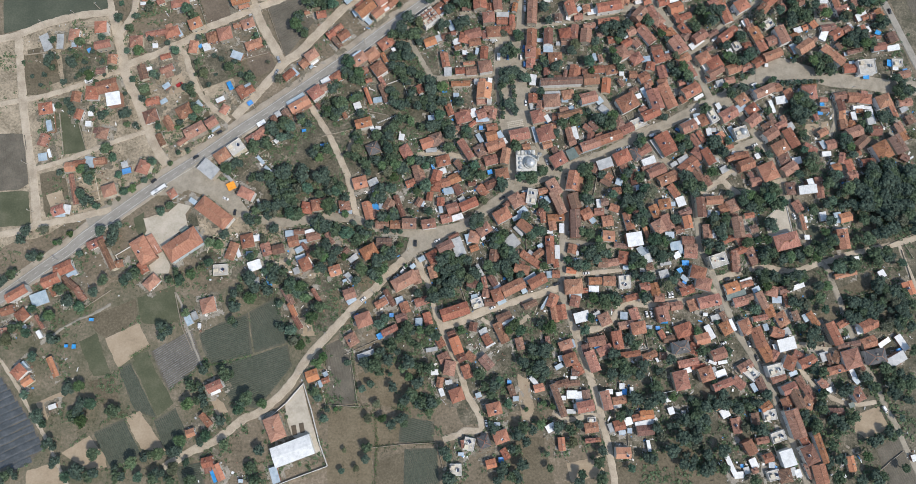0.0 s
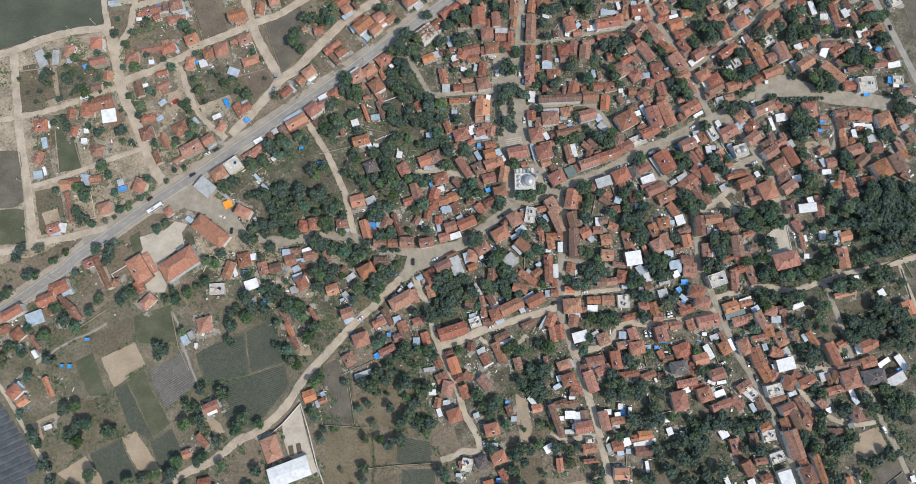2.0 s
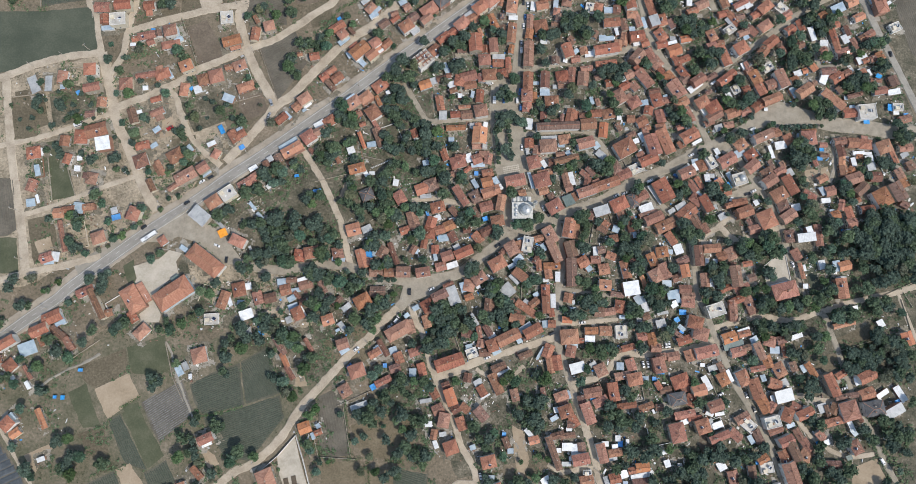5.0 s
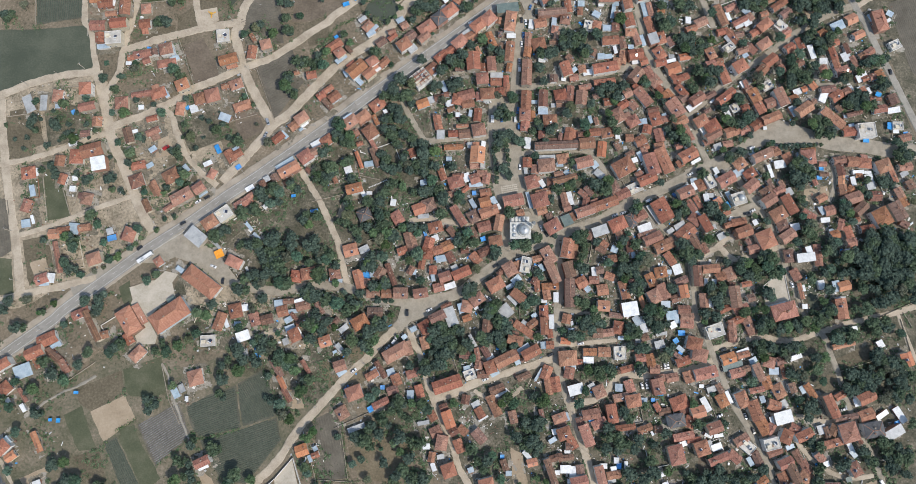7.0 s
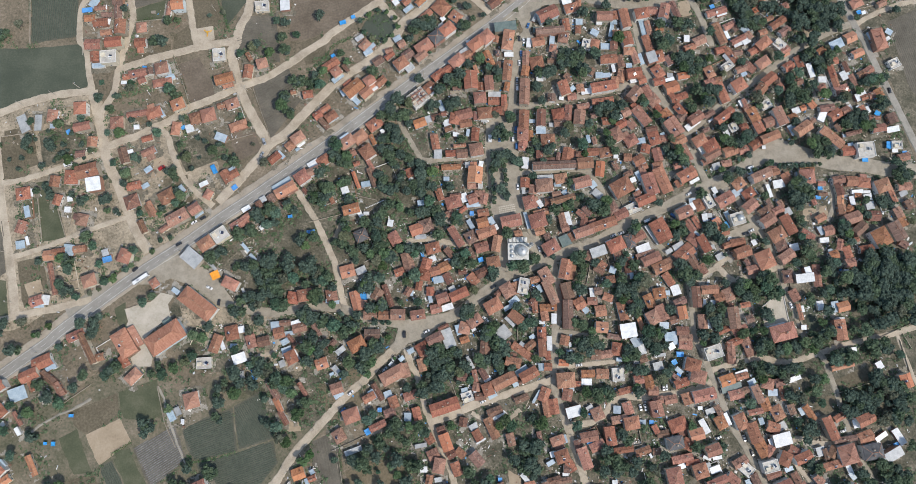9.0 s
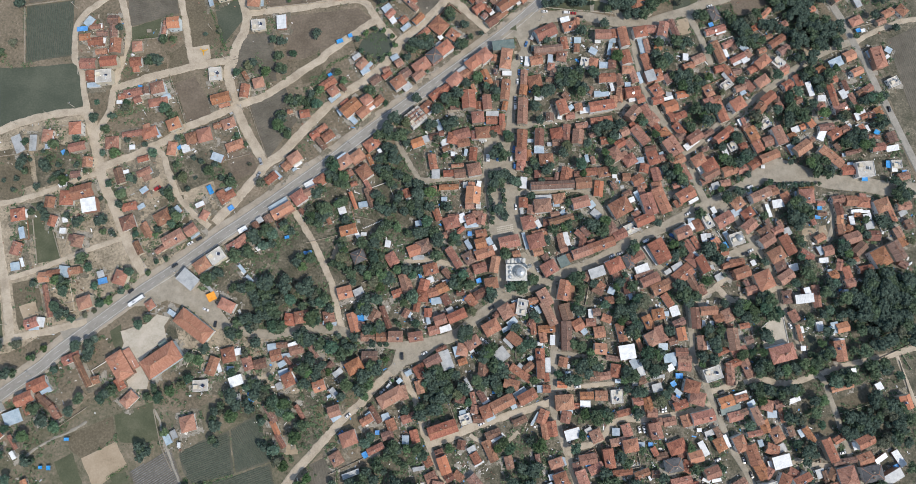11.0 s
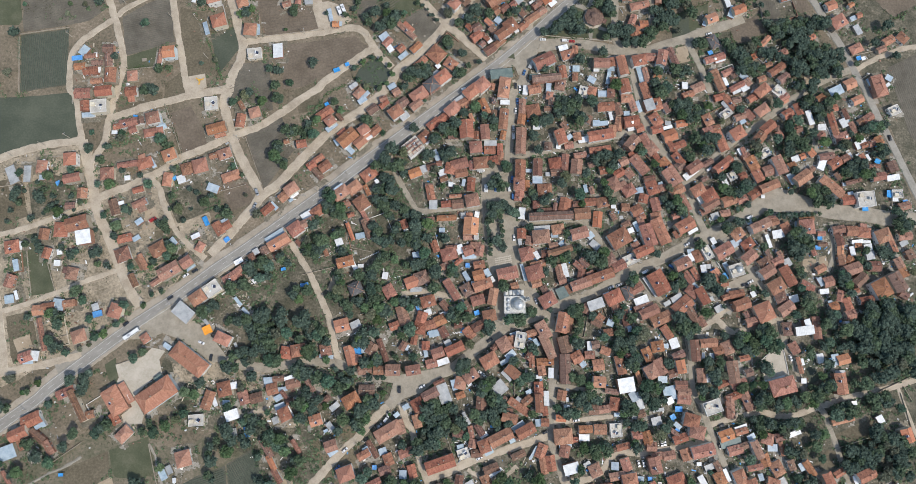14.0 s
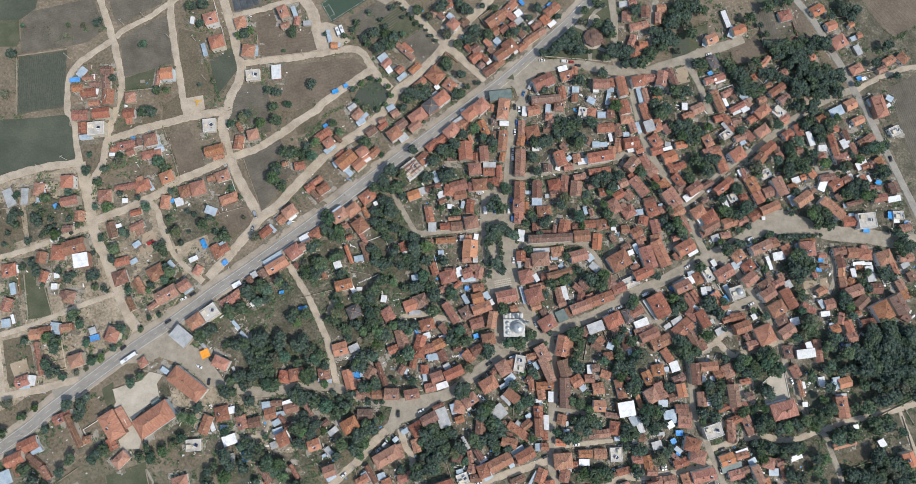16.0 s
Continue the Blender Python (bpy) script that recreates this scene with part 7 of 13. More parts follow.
house("d", 105.2, 77.8, 7.7, 4.7, -27)
shed("B", 114.6, 78.3, 4.7, 4.7, -17)
house("d", 124.9, 82.2, 10.8, 5.6, -74)
house("r", 113.2, 71.6, 6.3, 5.4, 12)
shed("B", 127.7, 75.0, 3.9, 2.8, -79)
house("r", 140.2, 86.8, 13.6, 6.9, 27, 2)
house("r", 149.0, 82.6, 14.5, 7.7, 27)
house("r", 153.0, 73.9, 9.9, 5.6, -54)
house("r", 162.9, 120.5, 11.4, 7.8, 27, 2)
shed("G", 162.5, 123.7, 9.9, 3.9, 32)
shed("W", 169.0, 125.2, 5.5, 5.0, -60)
house("h", 174.8, 127.3, 8.6, 7.4, -65)
flat_house("F", 180.2, 129.4, 9.4, 5.8, -60, 2)
shed("B", 169.8, 130.1, 4.9, 3.2, 13)
house("r", 168.0, 111.8, 9.3, 4.9, -54)
house("r", 172.8, 114.5, 9.3, 4.1, -59)
shed("W", 178.6, 118.4, 5.6, 3.7, -80)
shed("G", 181.4, 120.2, 4.9, 3.2, 3)
house("r", 191.4, 131.1, 13.2, 8.6, 32, 2)
shed("W", 187.3, 131.4, 9.4, 2.1, -60)
shed("W", 185.7, 138.2, 4.7, 3.3, -60)
shed("B", 195.2, 119.7, 8.6, 3.3, -60)
house("o", 187.2, 114.8, 7.8, 6.6, -54)
canopy(193.2, 113.6, 4.7, 4.1, -60)
house("r", 191.2, 108.6, 8.2, 5.5, 22)
canopy(185.2, 117.6, 3.3, 2.0, 22)
house("h", 202.6, 144.1, 9.3, 7.9, 37)
shed("B", 202.0, 138.2, 7.6, 5.5, 32)
house("r", 163.6, 92.3, 14.6, 9.2, 41)
house("h", 170.6, 102.4, 9.3, 7.3, -38)
house("r", 176.7, 99.5, 12.3, 6.5, -59, 2)
house("d", 170.5, 86.7, 13.0, 5.7, -59)
shed("G", 160.3, 96.9, 8.2, 5.4, 32)
shed("B", 173.2, 106.2, 5.4, 2.1, -44)
house("d", 176.4, 82.0, 7.6, 5.7, -59)
house("d", 167.7, 78.8, 4.0, 3.1, 3)
shed("G", 181.6, 97.1, 8.2, 3.1, 22)
house("r", 201.1, 102.0, 10.6, 5.5, 12)
house("r", 193.9, 99.6, 6.5, 3.9, 22)
house("r", 203.5, 94.9, 11.4, 7.7, 22, 2)
shed("G", 189.1, 91.6, 5.7, 4.6, 31)
house("r", 217.7, 150.2, 15.1, 7.1, 27, 2)
shed("B", 212.1, 153.4, 5.9, 3.2, 32)
house("r", 228.7, 153.6, 5.9, 4.8, 22)
shed("W", 231.2, 145.4, 8.3, 5.7, 13)
house("r", 236.7, 149.9, 7.9, 6.8, -61)
shed("W", 224.5, 140.1, 9.5, 2.5, -71)
house("h", 250.1, 151.0, 10.7, 10.5, 8, 2)
shed("B", 245.7, 151.4, 7.4, 4.1, -87)
house("r", 261.3, 147.1, 5.8, 3.7, 3)
canopy(260.8, 144.0, 3.3, 2.5, 3)
canopy(259.3, 137.4, 3.7, 2.9, 3)
house("r", 254.7, 136.2, 10.2, 3.4, -66)
house("d", 262.2, 139.8, 6.6, 3.3, 3)
house("h", 209.4, 137.1, 9.2, 7.1, 36)
house("r", 209.1, 127.6, 10.8, 7.7, 41, 2)
house("k", 221.3, 124.8, 9.2, 7.0, 32)
house("d", 224.0, 131.0, 7.8, 3.4, -60)
house("r", 229.9, 126.1, 8.4, 5.5, 31)
house("r", 232.1, 131.0, 5.5, 3.8, -60)
shed("G", 237.1, 125.8, 5.5, 5.1, -60)
house("r", 221.7, 118.2, 10.8, 7.7, 36, 2)
house("r", 235.7, 116.1, 14.6, 7.5, -60, 2)
house("h", 227.7, 108.6, 11.6, 9.2, 31, 2)
house("k", 231.8, 101.1, 8.5, 8.2, -71)
house("r", 234.1, 93.6, 11.5, 7.6, 36, 2)
shed("W", 241.1, 100.8, 6.6, 5.1, 17)
house("r", 250.4, 109.9, 10.1, 5.8, -28)
house("r", 260.1, 122.4, 7.6, 5.4, 31)
house("r", 265.4, 113.8, 7.5, 7.0, 17)
shed("B", 260.2, 113.6, 6.2, 3.4, -61)
shed("W", 262.4, 107.0, 6.5, 3.6, 8)
house("d", 273.6, 150.6, 9.2, 5.7, 13)
house("d", 274.1, 143.7, 8.8, 5.9, -77)
house("o", 274.6, 136.4, 7.3, 4.9, 87)
house("r", 275.5, 129.1, 8.0, 5.8, -82)
house("r", 280.8, 129.4, 5.9, 5.5, 59)
house("r", 283.3, 150.2, 8.2, 7.4, 3)
house("h", 291.9, 149.5, 9.8, 7.5, -2)
shed("W", 287.2, 142.9, 8.3, 2.8, 8)
shed("W", 283.2, 136.2, 6.4, 3.4, -77)
shed("W", 294.4, 139.2, 5.9, 4.8, 13)
shed("W", 294.2, 143.2, 5.0, 2.1, 3)
shed("G", 295.8, 133.5, 5.9, 5.6, 13)
house("r", 287.2, 140.3, 4.9, 3.3, 3)
house("h", 303.7, 147.6, 11.0, 9.5, 22, 2)
house("r", 312.2, 141.5, 10.2, 3.9, -67)
canopy(307.4, 139.0, 3.4, 2.4, 22)
house("r", 315.5, 129.5, 7.7, 6.0, -62)
house("r", 320.7, 148.5, 10.0, 5.7, 8)
house("d", 324.0, 136.0, 7.0, 6.0, -62)
shed("G", 320.2, 143.7, 6.1, 3.9, 31)
house("d", 298.4, 126.2, 8.2, 7.3, 3)
house("r", 281.4, 123.2, 11.7, 7.8, 22, 2)
house("d", 286.0, 115.8, 10.9, 6.9, 45, 2)
house("r", 283.9, 107.9, 5.9, 3.8, 31)
house("h", 300.7, 110.6, 12.9, 11.8, -61, 2)
house("r", 291.6, 102.3, 9.9, 5.5, 12)
house("d", 312.1, 115.9, 13.7, 9.3, -61, 2)
house("r", 318.8, 123.2, 6.9, 6.0, -62)
house("d", 317.8, 107.2, 6.2, 5.0, -28)
house("r", 273.2, 104.2, 8.1, 4.8, 77)
house("r", 268.7, 96.9, 6.6, 6.2, 22)
house("r", 278.1, 99.3, 8.5, 5.8, -72)
house("r", 279.8, 91.9, 7.4, 6.2, 12)
shed("W", 277.2, 86.3, 3.2, 2.4, 3)
shed("B", 266.9, 100.0, 4.2, 2.7, 22)
shed("W", 213.0, 102.6, 3.9, 3.3, -60)
house("p", 219.1, 90.6, 12.9, 12.2, -65, 2)
house("r", 211.4, 83.6, 8.9, 6.1, 17)
house("r", 224.6, 77.6, 7.6, 3.3, -65)
house("d", 207.7, 88.5, 4.6, 3.3, -60)
house("k", 236.0, 80.1, 9.2, 7.3, -81)
shed("W", 248.6, 85.0, 4.6, 4.1, -71, 2)
shed("W", 246.4, 79.4, 12.9, 6.2, 10, 2)
house("r", 256.1, 81.8, 15.5, 5.7, -84)
shed("B", -287.0, 74.3, 6.0, 5.5, 13)
shed("W", -282.9, 77.2, 6.3, 2.2, -67)
house("o", -266.4, 68.0, 7.5, 6.9, 8)
shed("B", -254.3, 72.4, 7.6, 7.0, 88)
house("r", -260.5, 70.9, 9.0, 4.7, 11)
house("r", -247.2, 73.5, 8.2, 4.7, 11)
house("d", -262.1, 52.3, 22.3, 3.7, -72)
house("r", -270.6, 37.3, 8.7, 6.9, 23)
shed("W", -264.9, 38.2, 6.6, 4.6, 88)
shed("B", -268.8, 33.9, 6.7, 2.3, 8)
house("p", -236.5, 52.4, 9.4, 8.5, 23, 2)
house("p", -215.0, 70.0, 9.6, 8.5, 77, 2)
shed("G", -230.1, 72.0, 4.4, 4.7, 23)
canopy(-228.2, 67.5, 6.0, 3.9, 18)
house("p", -194.6, 53.1, 5.8, 6.3, 39)
shed("G", -170.6, 71.3, 13.4, 9.6, -36, 2)
house("h", -162.3, 81.2, 10.4, 8.6, 39, 2)
flat_house("F", -153.4, 87.9, 10.5, 8.7, 39, 2)
shed("G", -156.9, 66.3, 10.2, 2.2, -45)
house("p", -143.2, 55.2, 10.8, 7.4, -22, 2)
house("p", -163.6, 40.7, 26.2, 11.2, -34, 2)
house("p", -182.0, 17.6, 25.3, 13.7, 38, 2)
house("p", -208.4, 12.4, 18.2, 11.3, -54, 2)
house("r", -208.0, 0.7, 8.3, 5.7, -54)
house("p", -200.8, -8.7, 10.5, 7.6, 49)
shed("B", -179.8, 48.5, 5.5, 3.3, -31)
shed("N", -183.1, 27.7, 5.8, 3.9, 39)
shed("W", -202.1, 13.6, 4.6, 2.9, -58)
house("r", -241.4, 16.0, 12.1, 6.1, 28)
house("d", -232.1, 8.0, 22.6, 4.3, -58, 2)
house("r", -224.3, 2.5, 6.5, 5.2, 18)
house("r", -260.9, -2.3, 12.7, 8.3, 28)
shed("B", -255.7, -1.6, 11.5, 2.8, -53)
house("r", -266.7, -11.1, 11.8, 7.5, 28, 2)
house("d", -255.9, -12.2, 11.5, 4.8, -35)
shed("B", -256.2, -6.3, 4.9, 2.7, 33)
house("h", -139.6, 22.8, 9.7, 8.9, -74)
house("r", -149.4, 15.3, 12.3, 6.9, 75)
shed("W", -145.9, 16.0, 9.8, 2.9, -64)
flat_house("F", -155.9, 2.1, 9.7, 7.4, 7)
shed("B", -137.7, 14.2, 4.5, 3.0, 3)
house("h", -101.3, 48.0, 8.2, 7.7, 85)
house("h", -92.9, 50.0, 9.8, 8.3, 13, 2)
house("h", -75.5, 51.1, 8.4, 7.6, -75)
shed("B", -74.7, 46.9, 9.2, 2.6, -2)
house("o", -58.8, 48.1, 13.7, 6.8, -71)
canopy(-54.3, 51.2, 5.4, 4.6, -56)
shed("B", -50.5, 52.2, 3.8, 3.1, -86)
house("d", -45.0, 53.2, 8.3, 7.0, 63)
house("d", -37.6, 52.8, 16.0, 3.8, -66)
house("r", -48.6, 39.1, 9.2, 6.0, 3)
house("r", -39.4, 39.5, 7.7, 6.0, 3)
house("r", -30.0, 40.2, 9.9, 7.5, 3, 2)
house("r", -53.7, 46.4, 5.3, 4.6, 84)
house("r", -126.3, 17.8, 9.0, 6.7, -69)
house("d", -118.0, 18.2, 8.2, 6.7, 17)
shed("W", -133.2, 6.3, 8.8, 6.7, 22)
shed("B", -111.5, 29.4, 6.1, 4.5, 7)
house("d", -104.9, 31.0, 7.6, 3.7, 7)
house("r", -108.3, 24.2, 7.5, 7.5, 17)
shed("W", -98.0, 31.5, 6.7, 3.4, 22)
house("r", -95.1, 28.4, 9.7, 6.0, 17)
shed("B", -101.9, 24.3, 6.8, 3.0, 12)
house("d", -100.2, 20.8, 6.9, 2.9, -45)
shed("B", -104.1, 18.6, 5.2, 3.8, 33)
house("d", -96.0, 16.5, 5.2, 3.7, 22)
house("d", -83.7, 27.4, 9.1, 3.7, -55)
shed("B", -102.5, 13.1, 6.7, 4.5, 22)
house("h", -98.4, 8.8, 8.9, 7.3, -60, 2)
shed("W", -96.2, 10.8, 9.1, 2.6, -55)
shed("G", -104.7, 4.2, 4.5, 4.1, -65)
canopy(-122.5, -3.9, 6.6, 3.3, -74)
shed("G", -130.6, -4.5, 5.2, 3.7, -74)
house("d", -46.5, 26.2, 10.7, 7.4, 3)
house("h", -55.9, 19.4, 11.1, 9.0, 32, 2)
house("d", -73.4, 18.6, 8.1, 3.8, 43)
shed("G", -66.9, 14.7, 6.6, 3.8, 42)
house("o", -78.4, 5.6, 8.2, 7.4, 22)
shed("G", -68.5, 1.7, 6.8, 3.7, -46)
shed("B", -71.4, -0.9, 2.9, 1.9, 32)
house("r", -66.9, -9.8, 8.1, 7.3, 22, 2)
shed("B", -65.8, -14.1, 6.6, 3.4, 37)
house("d", -108.7, -13.5, 13.4, 4.3, -55)
house("r", -89.8, -11.7, 10.4, 2.9, -55)
house("p", -30.6, 0.8, 17.7, 8.9, 32, 2)
shed("B", -25.9, 11.3, 3.7, 3.0, 42)
house("r", -45.6, -14.8, 8.8, 5.2, 32)
shed("B", -44.8, -13.3, 5.9, 2.2, -60)
house("d", -40.3, -11.0, 12.6, 3.7, -56)
shed("B", -33.5, -12.1, 5.2, 4.4, 22)
house("r", -17.2, 60.6, 6.8, 4.6, 83)
shed("B", -22.4, 55.3, 3.8, 3.5, 83)
house("d", -24.3, 56.1, 6.1, 4.6, 63)
house("r", -16.7, 40.8, 9.9, 6.7, 12, 2)
house("r", -9.3, 57.1, 6.1, 5.4, -87)
shed("B", -9.0, 52.1, 5.3, 2.7, -77)
house("r", -4.8, 45.6, 7.7, 6.1, 17)
house("r", -0.9, 52.7, 8.4, 6.8, 22, 2)
house("r", 10.1, 55.9, 13.0, 6.8, 27, 2)
shed("W", 2.5, 47.0, 8.5, 4.2, 22)
shed("G", 5.3, 59.7, 4.6, 3.8, 32)
house("h", 33.5, 49.4, 11.5, 9.0, 32, 2)
house("h", 42.7, 60.4, 9.9, 8.5, -57, 2)
house("r", 48.8, 62.5, 8.4, 5.5, -68)
flat_house("F", 53.5, 63.9, 10.7, 7.0, 82, 2)
shed("B", 47.7, 53.6, 7.0, 4.6, 42)
house("d", 37.6, 58.9, 7.7, 3.8, 47)
shed("B", 43.5, 48.8, 5.4, 3.0, 32)
shed("B", 64.9, 62.8, 5.4, 3.1, -58)
house("r", 49.1, 42.6, 10.6, 6.8, -37, 2)
shed("G", 45.4, 39.5, 8.4, 2.3, -42)
house("r", 71.8, 60.6, 17.4, 6.2, -63, 2)
shed("G", 40.7, 31.3, 10.0, 9.1, 42)
house("p", 15.1, 33.7, 8.2, 7.7, 82)
house("h", 21.6, 38.8, 9.9, 7.5, 37, 2)
shed("B", 10.9, 32.3, 6.8, 3.5, -72)
shed("W", 21.3, 33.1, 3.1, 2.3, 32)
house("r", 15.4, 25.9, 6.1, 4.5, 22)
shed("G", 4.3, 26.4, 12.8, 7.6, -67)
house("d", -4.5, 25.7, 11.3, 6.7, 30, 2)
house("h", -11.8, 19.2, 9.8, 8.2, 32)
shed("B", -20.1, 16.7, 4.5, 3.4, 32)
house("d", 0.8, 33.8, 7.6, 2.6, 27)
house("r", -12.3, 8.0, 8.9, 5.3, -71)
house("r", -23.1, 3.9, 9.6, 6.0, -71)
house("d", 29.4, 21.3, 8.9, 6.9, 87)
shed("G", 20.0, 11.1, 9.0, 2.3, -57)
house("r", 23.4, 2.6, 8.1, 3.4, -77)
house("d", 15.1, 1.2, 7.6, 5.1, 2)
house("d", 29.0, 4.3, 8.1, 4.5, -57)
shed("W", 31.9, 0.9, 5.3, 3.0, 31)
house("r", 24.8, -4.6, 5.8, 5.3, 82)
shed("W", 25.0, -6.7, 4.5, 2.2, 22)
house("d", 27.7, -10.7, 7.6, 5.1, 7)
house("h", 32.3, -5.6, 8.7, 7.5, -67, 2)
shed("B", 35.4, -9.2, 6.0, 4.4, 31)
house("r", 43.0, 0.3, 16.5, 8.0, 29, 2)
house("r", 59.1, 5.3, 12.8, 7.3, 31, 2)
shed("B", 54.6, 7.4, 9.1, 4.5, 36)
house("r", 48.2, 12.9, 10.6, 6.6, -12, 2)
shed("B", 50.7, -1.6, 3.8, 3.3, 31)
house("d", 54.7, 0.6, 4.5, 3.3, 31)
house("r", 54.4, 20.2, 16.6, 5.3, -32)
house("r", 59.7, 24.5, 7.6, 5.2, 41)
shed("G", 54.1, 24.8, 3.8, 3.0, -37)
house("d", 44.3, 24.5, 4.6, 3.4, 41)
shed("B", 60.8, 30.0, 3.9, 3.0, 32)
house("r", 62.0, 49.8, 7.6, 3.9, -83)
house("r", 70.9, 50.2, 11.7, 5.3, 7)
house("r", 68.8, 44.4, 6.8, 5.4, -78)
shed("W", 75.2, 43.1, 6.8, 3.5, -89)
shed("W", 67.1, 40.1, 3.9, 2.3, 3)
house("d", 60.7, 53.5, 6.2, 5.4, 61)
house("r", 67.1, 32.3, 9.7, 6.2, -86)
house("r", 67.4, 23.3, 11.8, 5.4, -85, 2)
shed("W", 72.6, 26.4, 9.7, 3.5, -86)
house("r", 71.8, 18.3, 5.9, 3.9, -78)
shed("B", 67.6, 10.5, 4.8, 3.8, -83)
house("r", 72.0, 10.9, 5.4, 5.2, 2)
house("d", 83.3, 62.3, 11.3, 7.8, -73, 2)
house("d", 84.1, 46.4, 19.5, 7.0, -87, 2)
house("r", 82.7, 28.9, 6.8, 6.2, 81)
shed("W", 86.5, 26.2, 3.0, 1.9, -78)
shed("B", 86.2, 20.6, 4.5, 3.9, -89)
house("o", 82.3, 14.0, 6.9, 4.4, -2)
house("h", 83.8, 2.8, 12.2, 10.2, 7, 2)
house("r", 85.4, -6.8, 8.0, 6.8, 81)
flat_house("F", 19.1, -11.3, 7.5, 6.6, 22)
shed("B", 17.0, -7.0, 4.5, 2.9, 17)
house("r", -18.3, -12.2, 9.7, 5.8, 22)
house("r", 70.1, -7.4, 9.6, 6.8, 71)
shed("B", 65.1, -9.0, 9.6, 1.9, 61)
house("d", 55.1, -10.7, 9.8, 4.4, 26)
shed("W", 100.7, 62.2, 6.1, 3.2, -84)
house("d", 104.6, 63.2, 5.3, 5.5, -79)
house("r", 92.2, 54.2, 7.8, 7.6, 32)
house("r", 100.8, 56.1, 7.0, 5.3, 3)
shed("B", 96.6, 49.7, 3.8, 3.9, -48)
house("r", 106.7, 49.9, 7.6, 7.8, -79)
house("r", 111.4, 59.3, 7.0, 5.4, -17)
house("o", 107.0, 38.8, 8.5, 7.5, -2, 2)
house("d", 116.0, 32.9, 9.3, 3.8, -7)
house("r", 121.6, 50.6, 12.8, 6.3, -74)
house("d", 127.1, 57.3, 5.5, 3.0, 31)
house("o", 134.2, 42.8, 9.0, 3.2, -69)
house("r", 140.0, 58.3, 9.8, 6.4, -64)
house("h", 146.6, 63.9, 8.7, 7.6, 12)
shed("B", 152.7, 64.6, 3.2, 3.1, 3)
shed("W", 158.2, 66.7, 6.9, 6.0, -69)
house("d", 160.8, 58.8, 8.8, 5.3, 26)
house("h", 141.8, 47.2, 9.7, 8.6, -59, 2)
house("r", 147.7, 50.8, 11.2, 6.3, -64, 2)
house("o", 161.7, 51.4, 9.0, 6.3, -78, 2)
house("d", 156.8, 46.5, 6.3, 5.2, 22)
shed("B", 150.2, 42.3, 6.3, 4.6, 3)
shed("W", 125.2, 37.6, 10.9, 9.7, 12, 2)
shed("B", 130.7, 30.1, 6.7, 4.7, -58)
shed("W", 134.6, 27.6, 11.2, 4.3, -69)
shed("B", 153.4, 34.8, 6.0, 5.5, -80)
shed("B", 157.7, 34.3, 9.0, 3.2, -80)
shed("W", 155.3, 28.5, 4.7, 4.5, 31)
house("d", 162.6, 39.2, 8.6, 6.0, 3)
house("r", 164.6, 34.7, 9.4, 4.5, 3)
house("r", 164.5, 29.8, 9.3, 6.0, -2)
canopy(161.2, 23.5, 4.7, 3.4, 2)
canopy(157.3, 18.1, 3.5, 3.3, 31)
house("h", 117.9, 24.8, 9.0, 6.9, 85)
house("r", 111.0, 21.1, 7.8, 5.2, 12)
house("d", 104.1, 20.5, 6.9, 6.7, 2)
shed("B", 119.9, 18.0, 3.9, 2.6, 2)
house("d", 135.8, 19.2, 5.5, 5.2, 21)
shed("G", 131.6, 17.0, 3.9, 3.0, 2)
shed("G", 146.3, 15.0, 6.7, 5.5, 17)
shed("G", 147.5, 22.2, 7.8, 2.2, 12)
house("r", 98.9, 7.7, 9.2, 5.1, 4)
shed("W", 98.2, 2.2, 6.9, 4.4, 2)
house("r", 108.5, 8.1, 8.5, 6.6, 2)
flat_house("F", 119.2, 8.0, 8.8, 7.7, -84)
house("r", 133.1, 5.5, 7.0, 5.9, 12)
house("r", 140.1, 3.9, 9.5, 6.2, -74)
house("r", 142.7, -1.5, 6.9, 5.9, 2)
house("d", 116.4, -5.6, 6.9, 2.9, 26)
house("r", 124.0, -2.3, 9.3, 4.4, 17)
house("r", 91.8, 0.7, 4.6, 3.7, 2)
house("h", 168.7, 16.7, 10.6, 9.0, -12, 2)
house("h", 172.4, 9.5, 10.6, 9.0, -12, 2)
house("r", 162.0, 4.5, 10.1, 5.8, 21)
house("d", 159.4, 7.3, 8.9, 3.1, -37)
shed("B", 160.3, 12.7, 5.2, 3.1, -37)
canopy(160.4, 10.0, 3.0, 1.5, -27)
house("r", 176.2, -2.4, 15.5, 7.9, 16, 2)
house("r", 165.8, -5.3, 8.0, 7.0, -69)
house("r", 154.3, -6.5, 8.5, 5.8, 12)
house("r", 146.6, -7.5, 7.0, 5.1, 17)
house("d", 171.2, 62.5, 14.4, 6.3, -85, 2)
house("r", 180.2, 67.9, 11.9, 6.1, 7, 2)
house("r", 188.0, 63.2, 7.2, 6.0, 22)
house("h", 194.3, 65.4, 9.1, 7.3, -65)
shed("B", 183.8, 59.8, 3.2, 3.1, 3)
shed("W", 177.9, 59.6, 3.8, 2.4, 89)
house("r", 176.4, 46.2, 9.8, 6.3, -85)
shed("W", 180.9, 44.8, 6.0, 2.4, -80)
house("r", 191.3, 41.6, 10.4, 4.5, 26)
